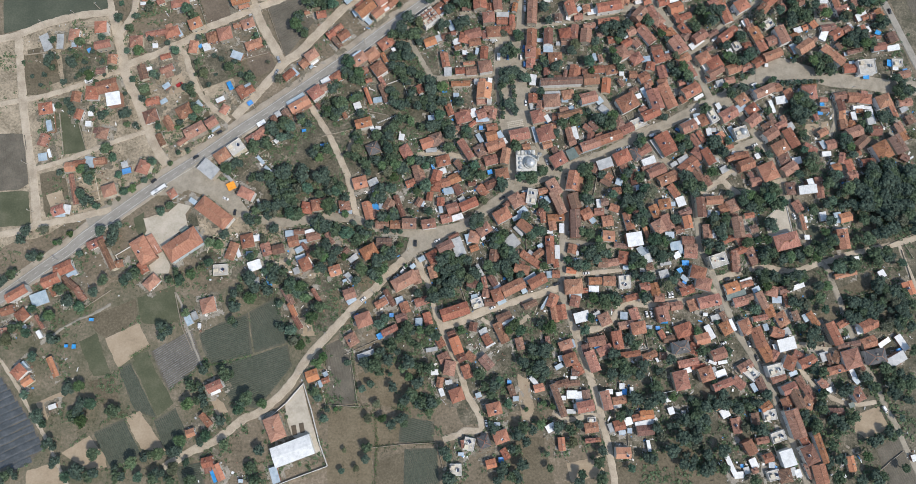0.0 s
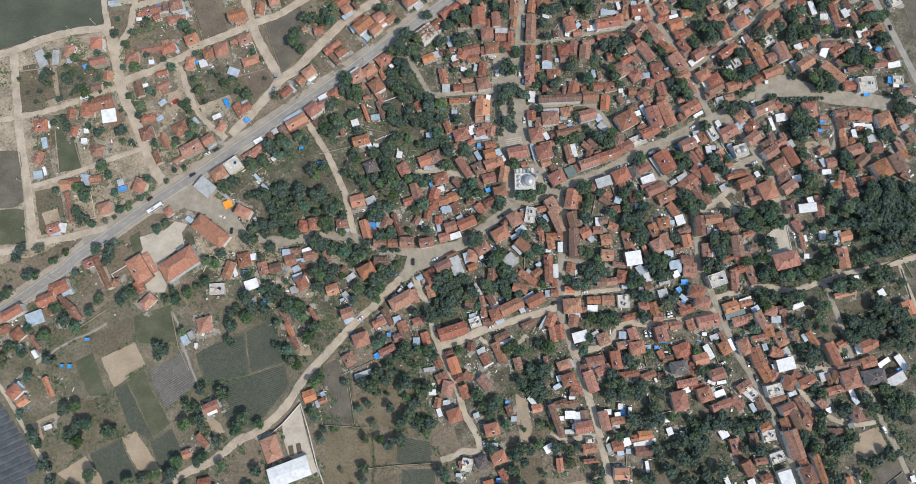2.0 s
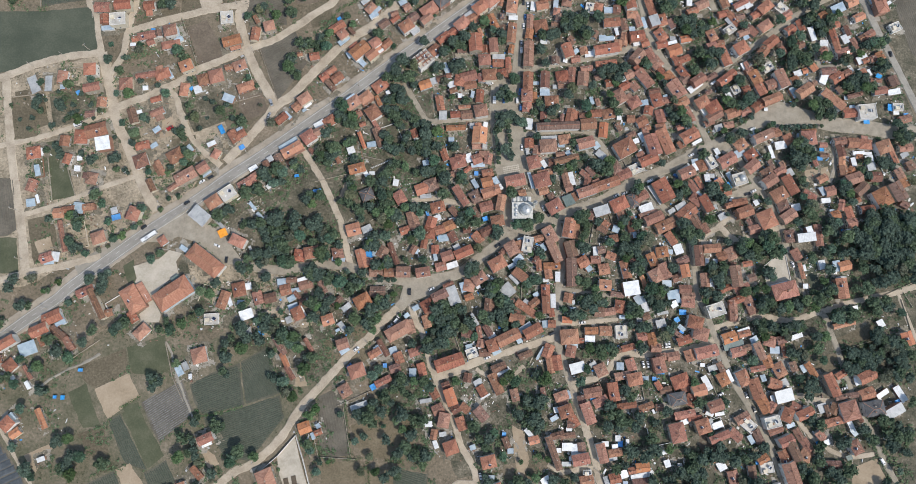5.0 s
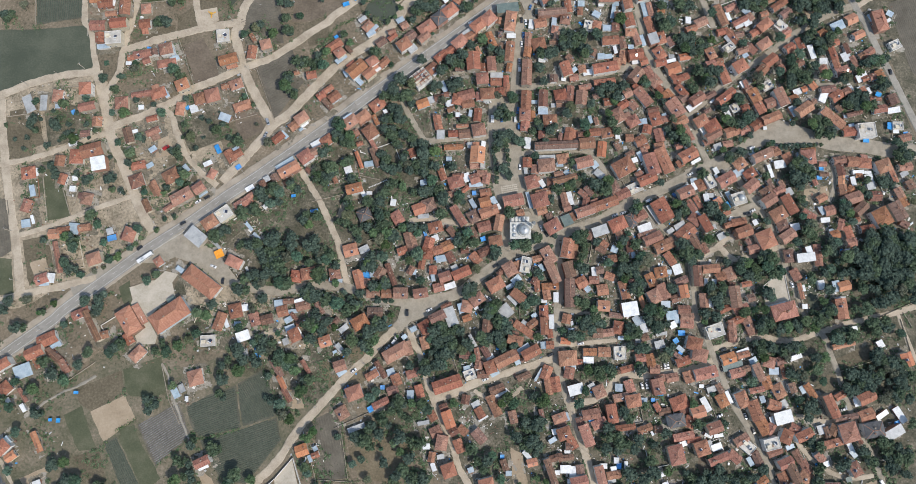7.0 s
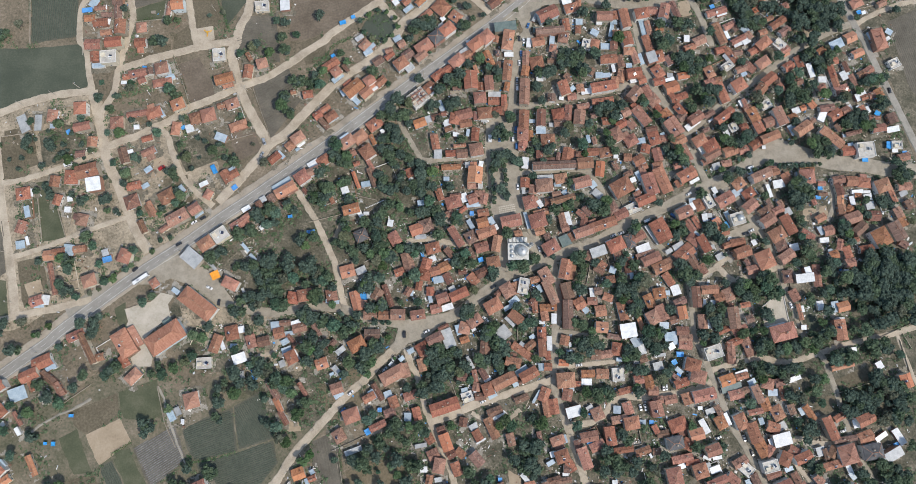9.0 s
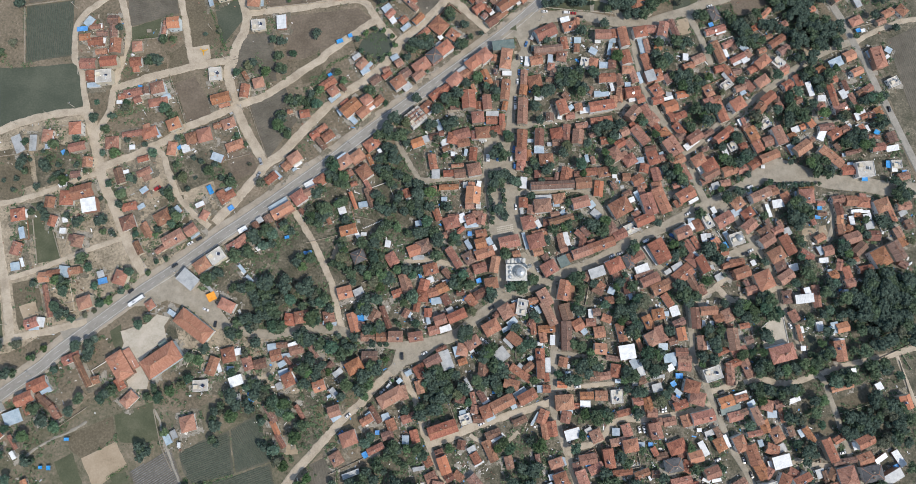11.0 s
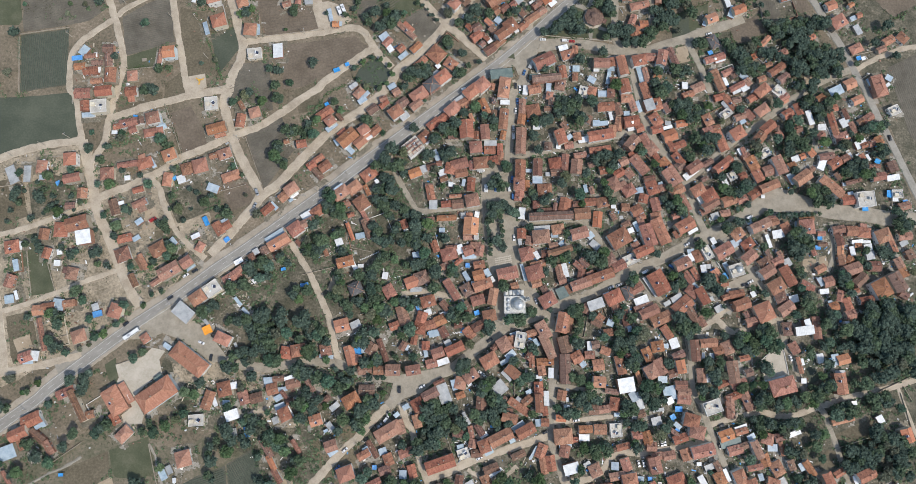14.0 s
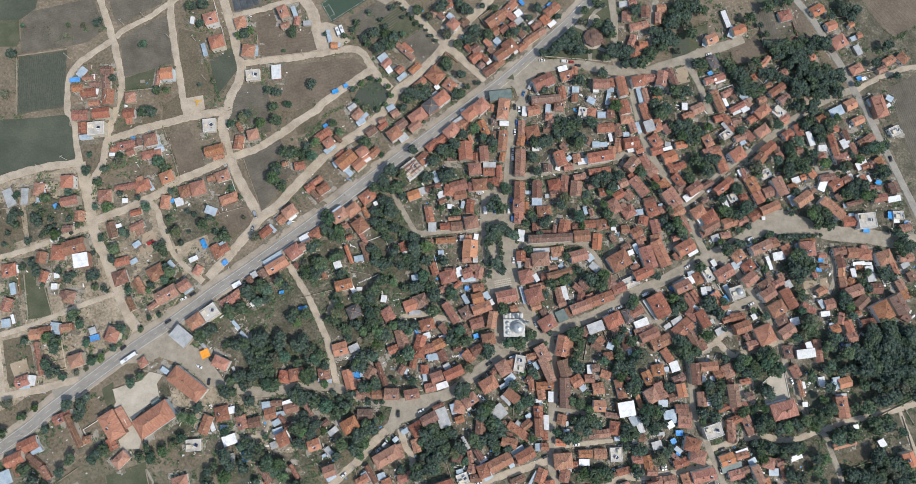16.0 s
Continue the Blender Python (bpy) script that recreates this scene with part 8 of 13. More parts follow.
house("d", 196.7, 49.6, 15.0, 7.9, -81, 2)
house("r", 201.5, 42.0, 11.2, 4.5, 26)
house("d", 196.0, 58.5, 4.0, 3.1, 3)
flat_house("F", 182.8, 26.0, 11.8, 8.8, 21, 2)
house("r", 195.7, 26.3, 14.9, 5.5, -86)
house("r", 199.3, 34.0, 13.5, 5.2, 26)
house("r", 207.4, 30.6, 12.5, 6.4, -65)
house("o", 192.9, 8.0, 10.2, 7.3, 21)
shed("N", 195.9, 3.1, 14.1, 5.1, 16)
shed("W", 202.7, 13.7, 8.7, 2.2, 21)
house("r", 202.8, 11.0, 8.7, 4.4, 17)
house("r", 198.6, -1.3, 10.2, 6.5, 16)
house("r", 205.8, 59.0, 7.2, 3.8, 12)
house("d", 208.7, 49.6, 5.6, 5.2, 21)
shed("B", 209.6, 7.7, 5.5, 3.6, 30)
house("h", 230.3, 41.7, 17.5, 11.1, 17, 2)
shed("W", 226.2, 45.7, 15.3, 2.3, 17)
house("r", 240.0, 67.5, 8.3, 6.5, -60)
house("r", 243.3, 56.1, 11.3, 3.2, -76)
shed("W", 245.7, 58.4, 4.5, 2.0, -76)
shed("W", 246.0, 45.8, 3.6, 3.4, 3)
shed("W", 258.1, 61.3, 6.4, 4.5, -77)
house("o", 273.5, 61.3, 8.9, 6.8, 17)
shed("B", 268.5, 61.0, 7.6, 4.9, -77)
canopy(264.2, 60.0, 3.2, 3.1, 3)
house("r", 269.8, 45.3, 14.2, 8.0, -82, 2)
shed("G", 271.3, 53.0, 7.2, 1.9, 7)
shed("W", 278.6, 32.4, 6.4, 3.0, 12)
house("o", 271.4, 21.0, 16.0, 3.7, 16)
shed("W", 297.1, 23.0, 5.1, 4.5, -60)
house("o", 313.1, 13.6, 9.4, 8.0, -72, 2)
shed("W", 236.9, 10.4, 12.8, 3.3, 23)
house("d", 228.3, 8.4, 7.1, 5.8, 21)
house("h", 220.4, 7.0, 8.4, 7.6, -12)
shed("B", 223.8, 1.3, 6.6, 4.8, 2)
house("r", 229.8, 1.0, 9.4, 3.2, -76)
house("r", 212.0, 0.1, 12.2, 5.5, -65, 2)
house("d", 204.5, 1.8, 5.5, 4.4, 21)
house("r", -13.7, -23.6, 8.6, 5.5, -72)
shed("B", -19.5, -26.2, 5.5, 4.7, -87)
house("r", 4.4, -18.2, 19.5, 8.6, 21, 2)
house("d", 17.1, -27.5, 6.2, 5.5, 83)
shed("G", 24.0, -30.3, 5.5, 3.9, 33)
house("r", 26.9, -35.6, 7.7, 5.5, -57)
shed("W", 29.5, -39.3, 7.1, 1.2, 32)
house("r", 36.1, -30.5, 14.7, 6.3, -62)
shed("W", 40.6, -22.4, 9.5, 2.3, 37)
house("d", 37.6, -19.9, 10.3, 5.5, 23)
house("r", 48.9, -37.2, 8.5, 5.5, -73)
house("r", -4.3, -39.1, 7.0, 5.4, -57)
shed("G", -9.9, -44.0, 7.8, 2.7, 13)
house("d", 2.9, -33.3, 5.5, 4.7, 23)
house("o", 6.3, -40.5, 11.5, 7.0, -67, 2)
house("r", -1.4, -49.0, 7.7, 6.9, 28)
house("h", 2.8, -55.5, 9.8, 7.7, 83, 2)
shed("W", -7.1, -58.8, 4.7, 3.8, 3)
house("d", 10.3, -48.4, 6.2, 5.4, 32)
house("r", 16.1, -47.3, 7.0, 5.4, -37)
house("r", 14.2, -57.3, 9.1, 6.2, -67)
house("d", 27.1, -50.6, 10.0, 7.0, -47)
house("r", -3.2, -65.1, 6.8, 4.6, 83)
shed("G", 2.6, -64.8, 4.6, 3.0, 13)
house("p", 8.3, -72.6, 9.2, 9.0, 22, 2)
shed("W", -1.7, -71.5, 5.3, 3.1, -67)
shed("B", 22.7, -72.2, 3.9, 3.4, 22)
house("p", 33.2, -80.3, 9.9, 8.2, 17, 2)
house("d", 44.5, -68.0, 7.5, 4.3, -67)
shed("B", 47.5, -73.2, 3.9, 3.4, 3)
canopy(42.9, -62.9, 2.7, 2.3, 3)
shed("W", 59.2, -61.3, 6.9, 3.1, -47)
house("o", 62.6, -65.6, 7.0, 5.3, 17)
house("d", 75.5, -72.7, 22.3, 4.6, -68, 2)
house("d", 78.1, -61.8, 9.4, 4.5, 17)
shed("W", 84.7, -68.8, 7.0, 5.3, 3)
shed("W", 88.0, -76.2, 3.9, 3.0, 3)
shed("W", 79.3, -71.3, 3.1, 3.0, 3)
house("p", 79.8, -36.4, 9.5, 6.1, 22)
shed("B", 84.4, -35.4, 5.4, 3.2, -68)
house("h", 82.6, -45.9, 9.4, 8.3, 22, 2)
shed("W", 76.7, -45.5, 3.8, 3.2, -73)
shed("B", 75.7, -50.9, 5.5, 3.1, 32)
house("d", 67.6, -34.3, 6.2, 3.2, -78)
house("d", 86.8, -54.1, 5.5, 5.3, 3)
shed("W", 85.6, -57.7, 3.9, 2.3, 3)
house("r", 71.9, -16.9, 10.2, 4.8, -78)
house("r", 76.5, -14.7, 10.2, 6.4, -79)
flat_house("F", 18.0, -103.7, 8.1, 6.9, 82)
house("r", 13.8, -103.8, 5.2, 2.3, -77)
shed("B", 13.0, -110.3, 3.8, 2.2, 3)
house("S", 27.8, -101.6, 8.1, 7.6, -67)
house("p", 38.4, -97.8, 9.9, 8.1, 22, 2)
house("r", 41.8, -108.7, 7.4, 4.5, -57)
canopy(39.4, -112.7, 3.4, 3.3, 3)
house("o", 32.9, -115.3, 6.8, 5.8, 17)
canopy(3.8, -111.1, 3.4, 3.3, 22)
flat_house("F", 10.0, -120.2, 7.6, 7.3, 3)
shed("B", 35.8, -90.3, 3.8, 2.6, 3)
shed("W", 71.3, -90.8, 6.2, 5.2, 32)
house("o", 78.6, -100.7, 8.8, 4.6, -83)
shed("W", 89.7, -17.3, 10.3, 7.0, 18, 2)
shed("G", 100.6, -14.6, 4.8, 3.1, 32)
house("h", 105.8, -18.0, 8.5, 8.0, -64)
shed("B", 118.9, -14.9, 5.1, 4.8, -90)
house("r", 126.0, -13.4, 8.5, 6.4, -69)
house("r", 120.5, -21.1, 11.2, 5.4, 13)
house("r", 114.0, -31.6, 12.3, 7.1, -79, 2)
house("h", 128.0, -22.8, 10.3, 8.5, 13, 2)
shed("B", 136.0, -23.0, 4.7, 4.0, -90)
house("r", 144.5, -12.6, 10.8, 8.0, -75, 2)
canopy(146.4, -17.8, 4.8, 2.0, 3)
canopy(142.0, -21.9, 2.8, 2.4, 3)
house("r", 144.7, -26.2, 6.1, 4.0, -59)
house("d", 149.4, -29.0, 8.0, 4.6, 13)
house("r", 100.5, -33.1, 11.9, 6.9, 13)
house("r", 106.1, -38.6, 10.3, 6.1, 27)
house("d", 93.6, -39.2, 8.4, 5.5, -74)
house("r", 97.4, -46.3, 14.4, 7.1, -68, 2)
canopy(100.6, -36.1, 3.6, 3.1, 22)
house("r", 123.5, -40.4, 13.4, 4.2, 11)
house("r", 136.4, -40.5, 10.4, 4.6, 22)
house("r", 133.7, -45.3, 6.1, 3.2, -80)
shed("W", 141.6, -43.4, 3.0, 1.6, -59)
house("d", 145.5, -40.5, 5.5, 4.6, 3)
house("h", 159.6, -22.7, 12.1, 9.2, 22)
house("S", 156.9, -34.1, 11.1, 8.4, 13, 2)
house("r", 166.3, -34.8, 7.9, 7.0, 70)
house("o", 171.1, -28.0, 9.6, 7.6, 17, 2)
shed("W", 177.3, -22.9, 10.0, 4.1, -59)
house("h", 188.2, -19.7, 9.2, 7.3, -60)
shed("G", 181.4, -12.9, 6.5, 3.9, 22)
shed("W", 174.6, -11.2, 3.2, 2.4, 3)
shed("W", 192.9, -17.4, 8.5, 2.5, -65)
house("d", 186.5, -11.9, 6.9, 4.1, -60)
house("r", 182.0, -37.5, 10.4, 7.5, 22, 2)
shed("W", 185.7, -42.7, 6.4, 2.3, 13)
shed("W", 179.0, -43.1, 5.4, 2.4, -17)
house("r", 162.3, -44.3, 14.3, 5.3, 14)
house("r", 169.0, -46.2, 9.5, 3.4, 11)
shed("W", 162.0, -49.3, 5.6, 3.4, 22)
house("h", 156.8, -55.9, 12.7, 10.2, -75, 2)
house("h", 173.5, -50.9, 9.7, 9.5, -70, 2)
shed("W", 184.4, -50.1, 7.2, 4.5, 22)
house("r", 184.5, -57.2, 14.3, 5.2, 24, 2)
house("r", 195.8, -55.6, 9.0, 6.4, -38)
house("r", 88.8, -52.1, 7.6, 5.5, -58)
house("d", 84.7, -61.5, 10.1, 3.8, 8)
shed("W", 89.4, -69.3, 5.3, 3.9, -84)
house("d", 94.1, -68.2, 6.0, 5.5, -79)
house("r", 93.2, -75.9, 11.6, 7.4, 14, 2)
shed("G", 84.5, -79.7, 6.2, 3.0, 3)
house("r", 107.1, -71.2, 12.6, 6.2, -74, 2)
shed("W", 109.6, -65.7, 4.7, 3.4, 3)
house("r", 116.3, -70.9, 9.4, 5.2, 12)
shed("W", 118.1, -61.8, 3.8, 3.5, -89)
canopy(119.8, -65.2, 3.8, 3.1, -90)
shed("W", 116.2, -67.2, 3.9, 3.4, 12)
shed("W", 124.4, -64.2, 4.6, 2.3, -90)
house("r", 97.9, -89.4, 9.3, 6.7, 12)
flat_house("F", 98.1, -84.3, 5.4, 3.0, 3)
house("r", 97.4, -97.6, 6.9, 2.9, 8)
house("r", 102.7, -97.0, 3.5, 3.0, 3)
house("r", 116.4, -87.0, 7.8, 6.7, 17)
shed("W", 122.2, -84.3, 5.5, 5.2, 22)
shed("G", 111.0, -88.9, 5.9, 3.1, -68)
shed("B", 118.4, -91.6, 4.7, 3.0, 12)
shed("B", 123.4, -90.2, 3.4, 3.1, -90)
house("o", 134.5, -79.4, 9.3, 6.0, 8)
house("r", 128.0, -81.6, 6.2, 4.5, 12)
shed("W", 134.2, -84.5, 14.8, 3.3, 14)
house("d", 133.7, -89.5, 11.6, 6.7, 8)
house("o", 118.5, -104.2, 9.9, 7.3, 3, 2)
shed("W", 136.2, -99.3, 7.4, 2.3, -79)
shed("W", 150.9, -76.1, 4.8, 3.9, -69)
shed("W", 147.8, -69.5, 3.2, 3.0, 31)
shed("G", 159.1, -76.5, 3.1, 1.9, 3)
shed("W", 186.7, -75.9, 5.9, 5.6, -59)
house("o", 181.6, -71.9, 4.4, 4.8, -59)
house("r", 194.5, -83.3, 10.3, 7.1, -75)
shed("W", 190.0, -108.9, 14.5, 3.1, -64)
shed("W", 195.3, -114.9, 6.2, 4.4, 7)
canopy(197.5, -109.0, 2.2, 1.9, 89)
house("r", 211.6, -11.8, 10.5, 3.9, 13)
house("h", 200.8, -18.4, 10.6, 8.1, -65, 2)
house("r", 218.4, -6.7, 8.5, 6.6, -71)
house("h", 226.5, -11.8, 9.9, 8.2, -60)
shed("B", 215.6, -17.8, 4.6, 3.3, -71)
house("r", 208.9, -24.9, 13.7, 8.1, -71, 2)
house("r", 223.1, -21.4, 8.5, 7.3, -17)
shed("G", 229.5, -20.3, 5.8, 5.3, 31)
shed("W", 228.1, -28.6, 12.1, 8.4, 17, 2)
house("r", 215.5, -35.1, 11.3, 8.1, -60)
house("r", 220.3, -36.8, 8.1, 5.3, 59)
shed("W", 222.0, -31.2, 5.3, 3.3, -71)
house("r", 200.8, -44.7, 10.5, 6.0, 31)
flat_house("F", 204.7, -48.7, 9.8, 7.3, -38)
shed("B", 206.6, -58.2, 6.0, 3.2, -60)
house("d", 211.1, -56.0, 9.7, 5.6, -65)
flat_house("F", 219.9, -46.0, 10.4, 7.5, 17, 2)
house("h", 229.7, -40.9, 9.5, 7.6, 68, 2)
shed("B", 233.3, -47.7, 5.7, 3.0, 22)
house("r", 236.5, -35.9, 7.6, 6.5, -28)
house("r", 241.5, -39.5, 12.1, 6.7, 26, 2)
house("d", 222.6, -51.3, 10.5, 5.2, 22)
house("r", 228.8, -57.7, 10.4, 6.6, 26, 2)
house("d", 237.9, -53.2, 8.9, 4.9, -60)
house("d", 243.1, -59.8, 9.6, 5.7, -60)
canopy(251.6, -58.0, 3.2, 2.2, 22)
house("r", 252.8, -53.2, 6.7, 5.7, -49)
shed("W", 256.9, -57.7, 4.9, 3.7, 22)
house("d", 234.0, -63.8, 13.2, 6.4, -65, 2)
house("r", 228.3, -68.5, 10.3, 6.4, -65)
house("h", 242.7, -66.3, 8.2, 7.9, -28)
shed("G", 255.1, -35.4, 6.1, 5.7, -71)
house("d", 258.0, -36.8, 7.5, 3.3, -72)
house("d", 262.6, -35.4, 8.0, 5.4, 68)
house("h", 271.6, -36.1, 12.7, 12.2, -72, 2)
house("r", 261.5, -44.0, 18.6, 5.3, 17)
house("d", 271.5, -26.8, 16.2, 3.8, 12)
house("r", 260.5, -19.6, 15.8, 6.6, -66, 2)
house("r", 268.5, -12.5, 9.1, 4.6, 31)
house("r", 247.8, -10.7, 11.4, 5.0, -55)
house("d", 235.9, -9.0, 6.9, 4.9, -71)
shed("B", 243.0, -10.1, 5.4, 3.3, -61)
house("r", 284.1, -13.0, 12.4, 7.6, 27, 2)
shed("W", 279.1, -16.6, 5.4, 3.3, -72)
shed("G", 298.1, -12.9, 3.2, 3.2, 3)
house("r", 285.2, -24.6, 10.7, 7.6, 22)
shed("W", 296.3, -24.0, 9.2, 3.4, 35)
shed("W", 308.3, -23.4, 11.3, 4.6, -56)
canopy(306.2, -28.6, 3.7, 2.3, 22)
house("S", 288.3, -33.7, 13.7, 9.9, 12, 2)
shed("G", 301.2, -35.4, 15.7, 6.7, 31, 2)
house("d", 278.8, -38.9, 9.7, 3.3, -61)
shed("W", 274.0, -46.1, 7.5, 3.3, -66)
shed("B", 275.8, -50.2, 5.2, 3.3, -50)
house("k", 274.6, -59.2, 9.5, 7.3, -61, 2)
shed("N", 271.9, -66.5, 4.0, 3.3, 22)
house("d", 260.2, -71.5, 11.7, 5.3, 3)
house("r", 232.1, -80.0, 18.9, 9.5, -71, 2)
house("d", 207.0, -79.3, 9.6, 5.5, -81)
house("r", 213.9, -70.3, 8.0, 5.2, 31)
flat_house("F", 216.6, -75.6, 8.7, 6.7, 12)
canopy(210.7, -72.9, 2.3, 1.9, 3)
flat_house("F", 222.0, -89.2, 9.5, 6.6, 21)
house("r", 201.8, -96.6, 9.4, 7.0, -59, 2)
house("r", 211.0, -92.2, 8.6, 4.4, 12)
shed("W", 226.5, -102.3, 10.8, 8.6, -70, 2)
house("r", 238.5, -90.1, 10.9, 5.6, -60)
house("r", 248.4, -94.5, 20.2, 4.7, -71, 2)
house("k", 241.0, -99.5, 12.2, 9.4, -65, 2)
house("r", 214.5, -103.1, 7.1, 5.8, 21)
shed("B", 217.0, -107.6, 3.9, 3.7, 3)
shed("W", 205.1, -106.7, 5.8, 4.7, -65)
house("r", 205.5, -111.6, 4.7, 3.6, 21)
shed("G", 200.7, -111.7, 4.3, 3.9, -70)
flat_house("F", 218.2, -113.8, 7.8, 6.5, 17)
house("k", 225.9, -113.9, 8.6, 8.6, -76)
shed("W", 234.6, -111.9, 5.0, 3.9, -71)
house("r", 247.4, -111.3, 12.9, 9.3, -76, 2)
shed("G", 264.6, -103.5, 4.3, 3.6, -71)
house("o", 269.6, -104.2, 10.1, 5.5, -77)
shed("W", 264.2, -112.4, 3.6, 2.9, 30)
house("r", 241.3, -109.9, 10.7, 3.9, -65)
shed("W", 311.8, -98.7, 4.3, 3.2, -72)
house("r", -288.0, -21.1, 14.7, 6.5, 35, 2)
shed("B", -274.0, -23.6, 11.2, 8.9, 24)
house("r", -265.9, -18.5, 7.3, 3.0, -58)
house("h", -283.6, -35.1, 8.0, 8.1, 46)
house("r", -294.2, -32.5, 8.9, 5.6, 24)
shed("W", -281.1, -43.0, 2.9, 3.2, 35)
house("r", -293.4, -46.7, 5.2, 5.5, 13)
house("d", -271.7, -39.1, 10.5, 2.9, -53)
shed("W", -270.7, -47.1, 5.6, 2.9, -53)
house("r", -247.8, -19.2, 9.8, 4.5, -53)
shed("W", -256.9, -25.8, 3.0, 2.8, 24)
canopy(-238.1, -35.7, 3.1, 1.9, 3)
canopy(-247.1, -53.9, 2.7, 2.7, 3)
canopy(-252.2, -53.8, 2.3, 1.9, 3)
house("h", -278.3, -71.7, 8.5, 7.9, 51, 2)
shed("B", -277.9, -68.1, 5.6, 4.3, -44)
house("o", -273.6, -77.6, 7.2, 5.5, 40)
house("o", -258.4, -67.8, 14.1, 4.0, -60)
shed("W", -255.3, -93.2, 5.1, 3.1, 23)
shed("B", -173.3, -32.9, 6.4, 4.5, -59)
shed("G", -169.8, -29.6, 5.6, 3.8, -59)
shed("W", -165.9, -36.0, 3.1, 2.3, -83)
house("p", -161.3, -22.2, 9.9, 10.3, 18)
house("r", -154.7, -96.7, 10.0, 4.4, -45)
house("o", -163.5, -105.3, 5.9, 5.3, 23)
house("r", -150.5, -122.9, 7.4, 6.6, 17)
house("r", -150.4, -74.8, 10.3, 6.1, 28, 2)
shed("W", -150.3, -78.4, 6.7, 3.1, 25)
house("o", -104.8, -22.4, 10.3, 3.8, -60)
house("d", -100.6, -30.4, 10.3, 3.8, -55)
house("r", -29.5, -17.0, 7.9, 6.3, -66)
house("d", -31.4, -23.8, 7.8, 5.5, 23)
canopy(-38.3, -22.5, 2.8, 2.7, 3)
house("p", -56.3, -26.7, 10.8, 9.3, 23, 2)
house("r", -38.7, -32.7, 11.6, 4.7, 28)
canopy(-45.2, -36.9, 3.9, 3.5, -56)
house("h", -63.5, -40.1, 8.6, 7.7, -56)
shed("G", -53.6, -49.3, 11.6, 3.5, 23)
house("o", -87.8, -65.0, 8.3, 7.7, 23)
shed("B", -82.2, -70.1, 4.6, 2.3, -65)
house("r", -78.8, -67.6, 5.3, 3.8, 23)
shed("B", -79.3, -63.5, 3.0, 3.1, 33)
house("p", -108.7, -99.3, 15.7, 11.1, -64, 2)
shed("W", -96.2, -113.2, 26.6, 13.0, 23, 2)
shed("B", -106.7, -129.0, 10.3, 5.2, -69)
house("o", -142.8, -129.0, 11.2, 5.1, -59)
canopy(-146.1, -131.6, 8.2, 2.2, -63)
shed("B", -128.1, -133.6, 3.0, 2.2, 3)

# ---- landmarks ----
FLOOR = [0]


def paved(name, label, mat, points):
    FLOOR[0] += 1
    ob = pad(name, label, mat, points, 0.42 + 0.0042 * FLOOR[0])
    PADS.append(np.array(points))
    return ob


def garden_wall(points, high=1.1, thick=0.22, mat=None, name="garden_wall", label="low rendered garden wall between plots"):
    v, f = [], []
    for p, q in zip(points, points[1:]):
        p, q = np.array(p, float), np.array(q, float)
        d = (q - p) / np.linalg.norm(q - p)
        n = np.array((-d[1], d[0])) * thick / 2
        k = len(v)
        for z in (-0.1, high):
            v += [(*(p - n - d * 0.1), z), (*(q - n + d * 0.1), z), (*(q + n + d * 0.1), z), (*(p + n - d * 0.1), z)]
        f += [(k + 4, k + 5, k + 6, k + 7)] + [(k + i, k + (i + 1) % 4, k + 4 + (i + 1) % 4, k + 4 + i) for i in range(4)]
    return tagged(mesh_object(name, v, f, mat or PLASTERS[3]), label, "wall", kind="structure")


def ring_mesh(name, mat, profile, n=24, cap=True):
    """A turned body from (radius, height) pairs."""
    v = [(r * math.cos(6.28319 * i / n), r * math.sin(6.28319 * i / n), z) for r, z in profile for i in range(n)]
    f = [(k * n + i, k * n + (i + 1) % n, (k + 1) * n + (i + 1) % n, (k + 1) * n + i) for k in range(len(profile) - 1) for i in range(n)]
    if cap:
        f += [tuple(range((len(profile) - 1) * n, len(profile) * n)), tuple(range(n - 1, -1, -1))]
    me = bpy.data.meshes.new(name)
    me.from_pydata(v, [], f)
    me.materials.append(mat)
    for p in me.polygons:
        p.use_smooth = n >= 16 and len(p.vertices) == 4
    return me


def dome_profile(r, z, n=7):
    return [(max(0.02, r * math.cos(math.pi / 2 * i / n)), z + r * 0.85 * math.sin(math.pi / 2 * i / n)) for i in range(n + 1)]


paved("school_yard", "pale concrete school yard", CONCRETE, [(-213.0, 34.5), (-202.3, 39.6), (-196.7, 40.5), (-190.4, 47.2), (-181.7, 45.4), (-185.0, 39.7), (-182.1, 30.7), (-186.8, 28.4), (-198.5, 14.8), (-190.8, 3.4), (-191.5, -2.0), (-202.7, -2.5), (-205.4, 2.8), (-201.0, 6.4), (-211.4, 22.5), (-209.9, 26.7)])
paved("forecourt", "worn asphalt forecourt beside the highway", STREET, [(-208.2, 51.7), (-200.5, 60.1), (-186.8, 72.2), (-178.8, 78.3), (-170.6, 69.0), (-157.0, 61.7), (-140.8, 43.3), (-149.5, 38.9), (-170.7, 52.9), (-185.1, 56.9), (-194.4, 52.4)])
plaza = paved("plaza", "grey paved village square", STREET, [(23.2, 181.2), (41.4, 187.5), (43.5, 155.0), (47.0, 127.5), (54.6, 109.0), (49.8, 105.8), (35.4, 107.9), (31.4, 126.6), (25.2, 156.1)])
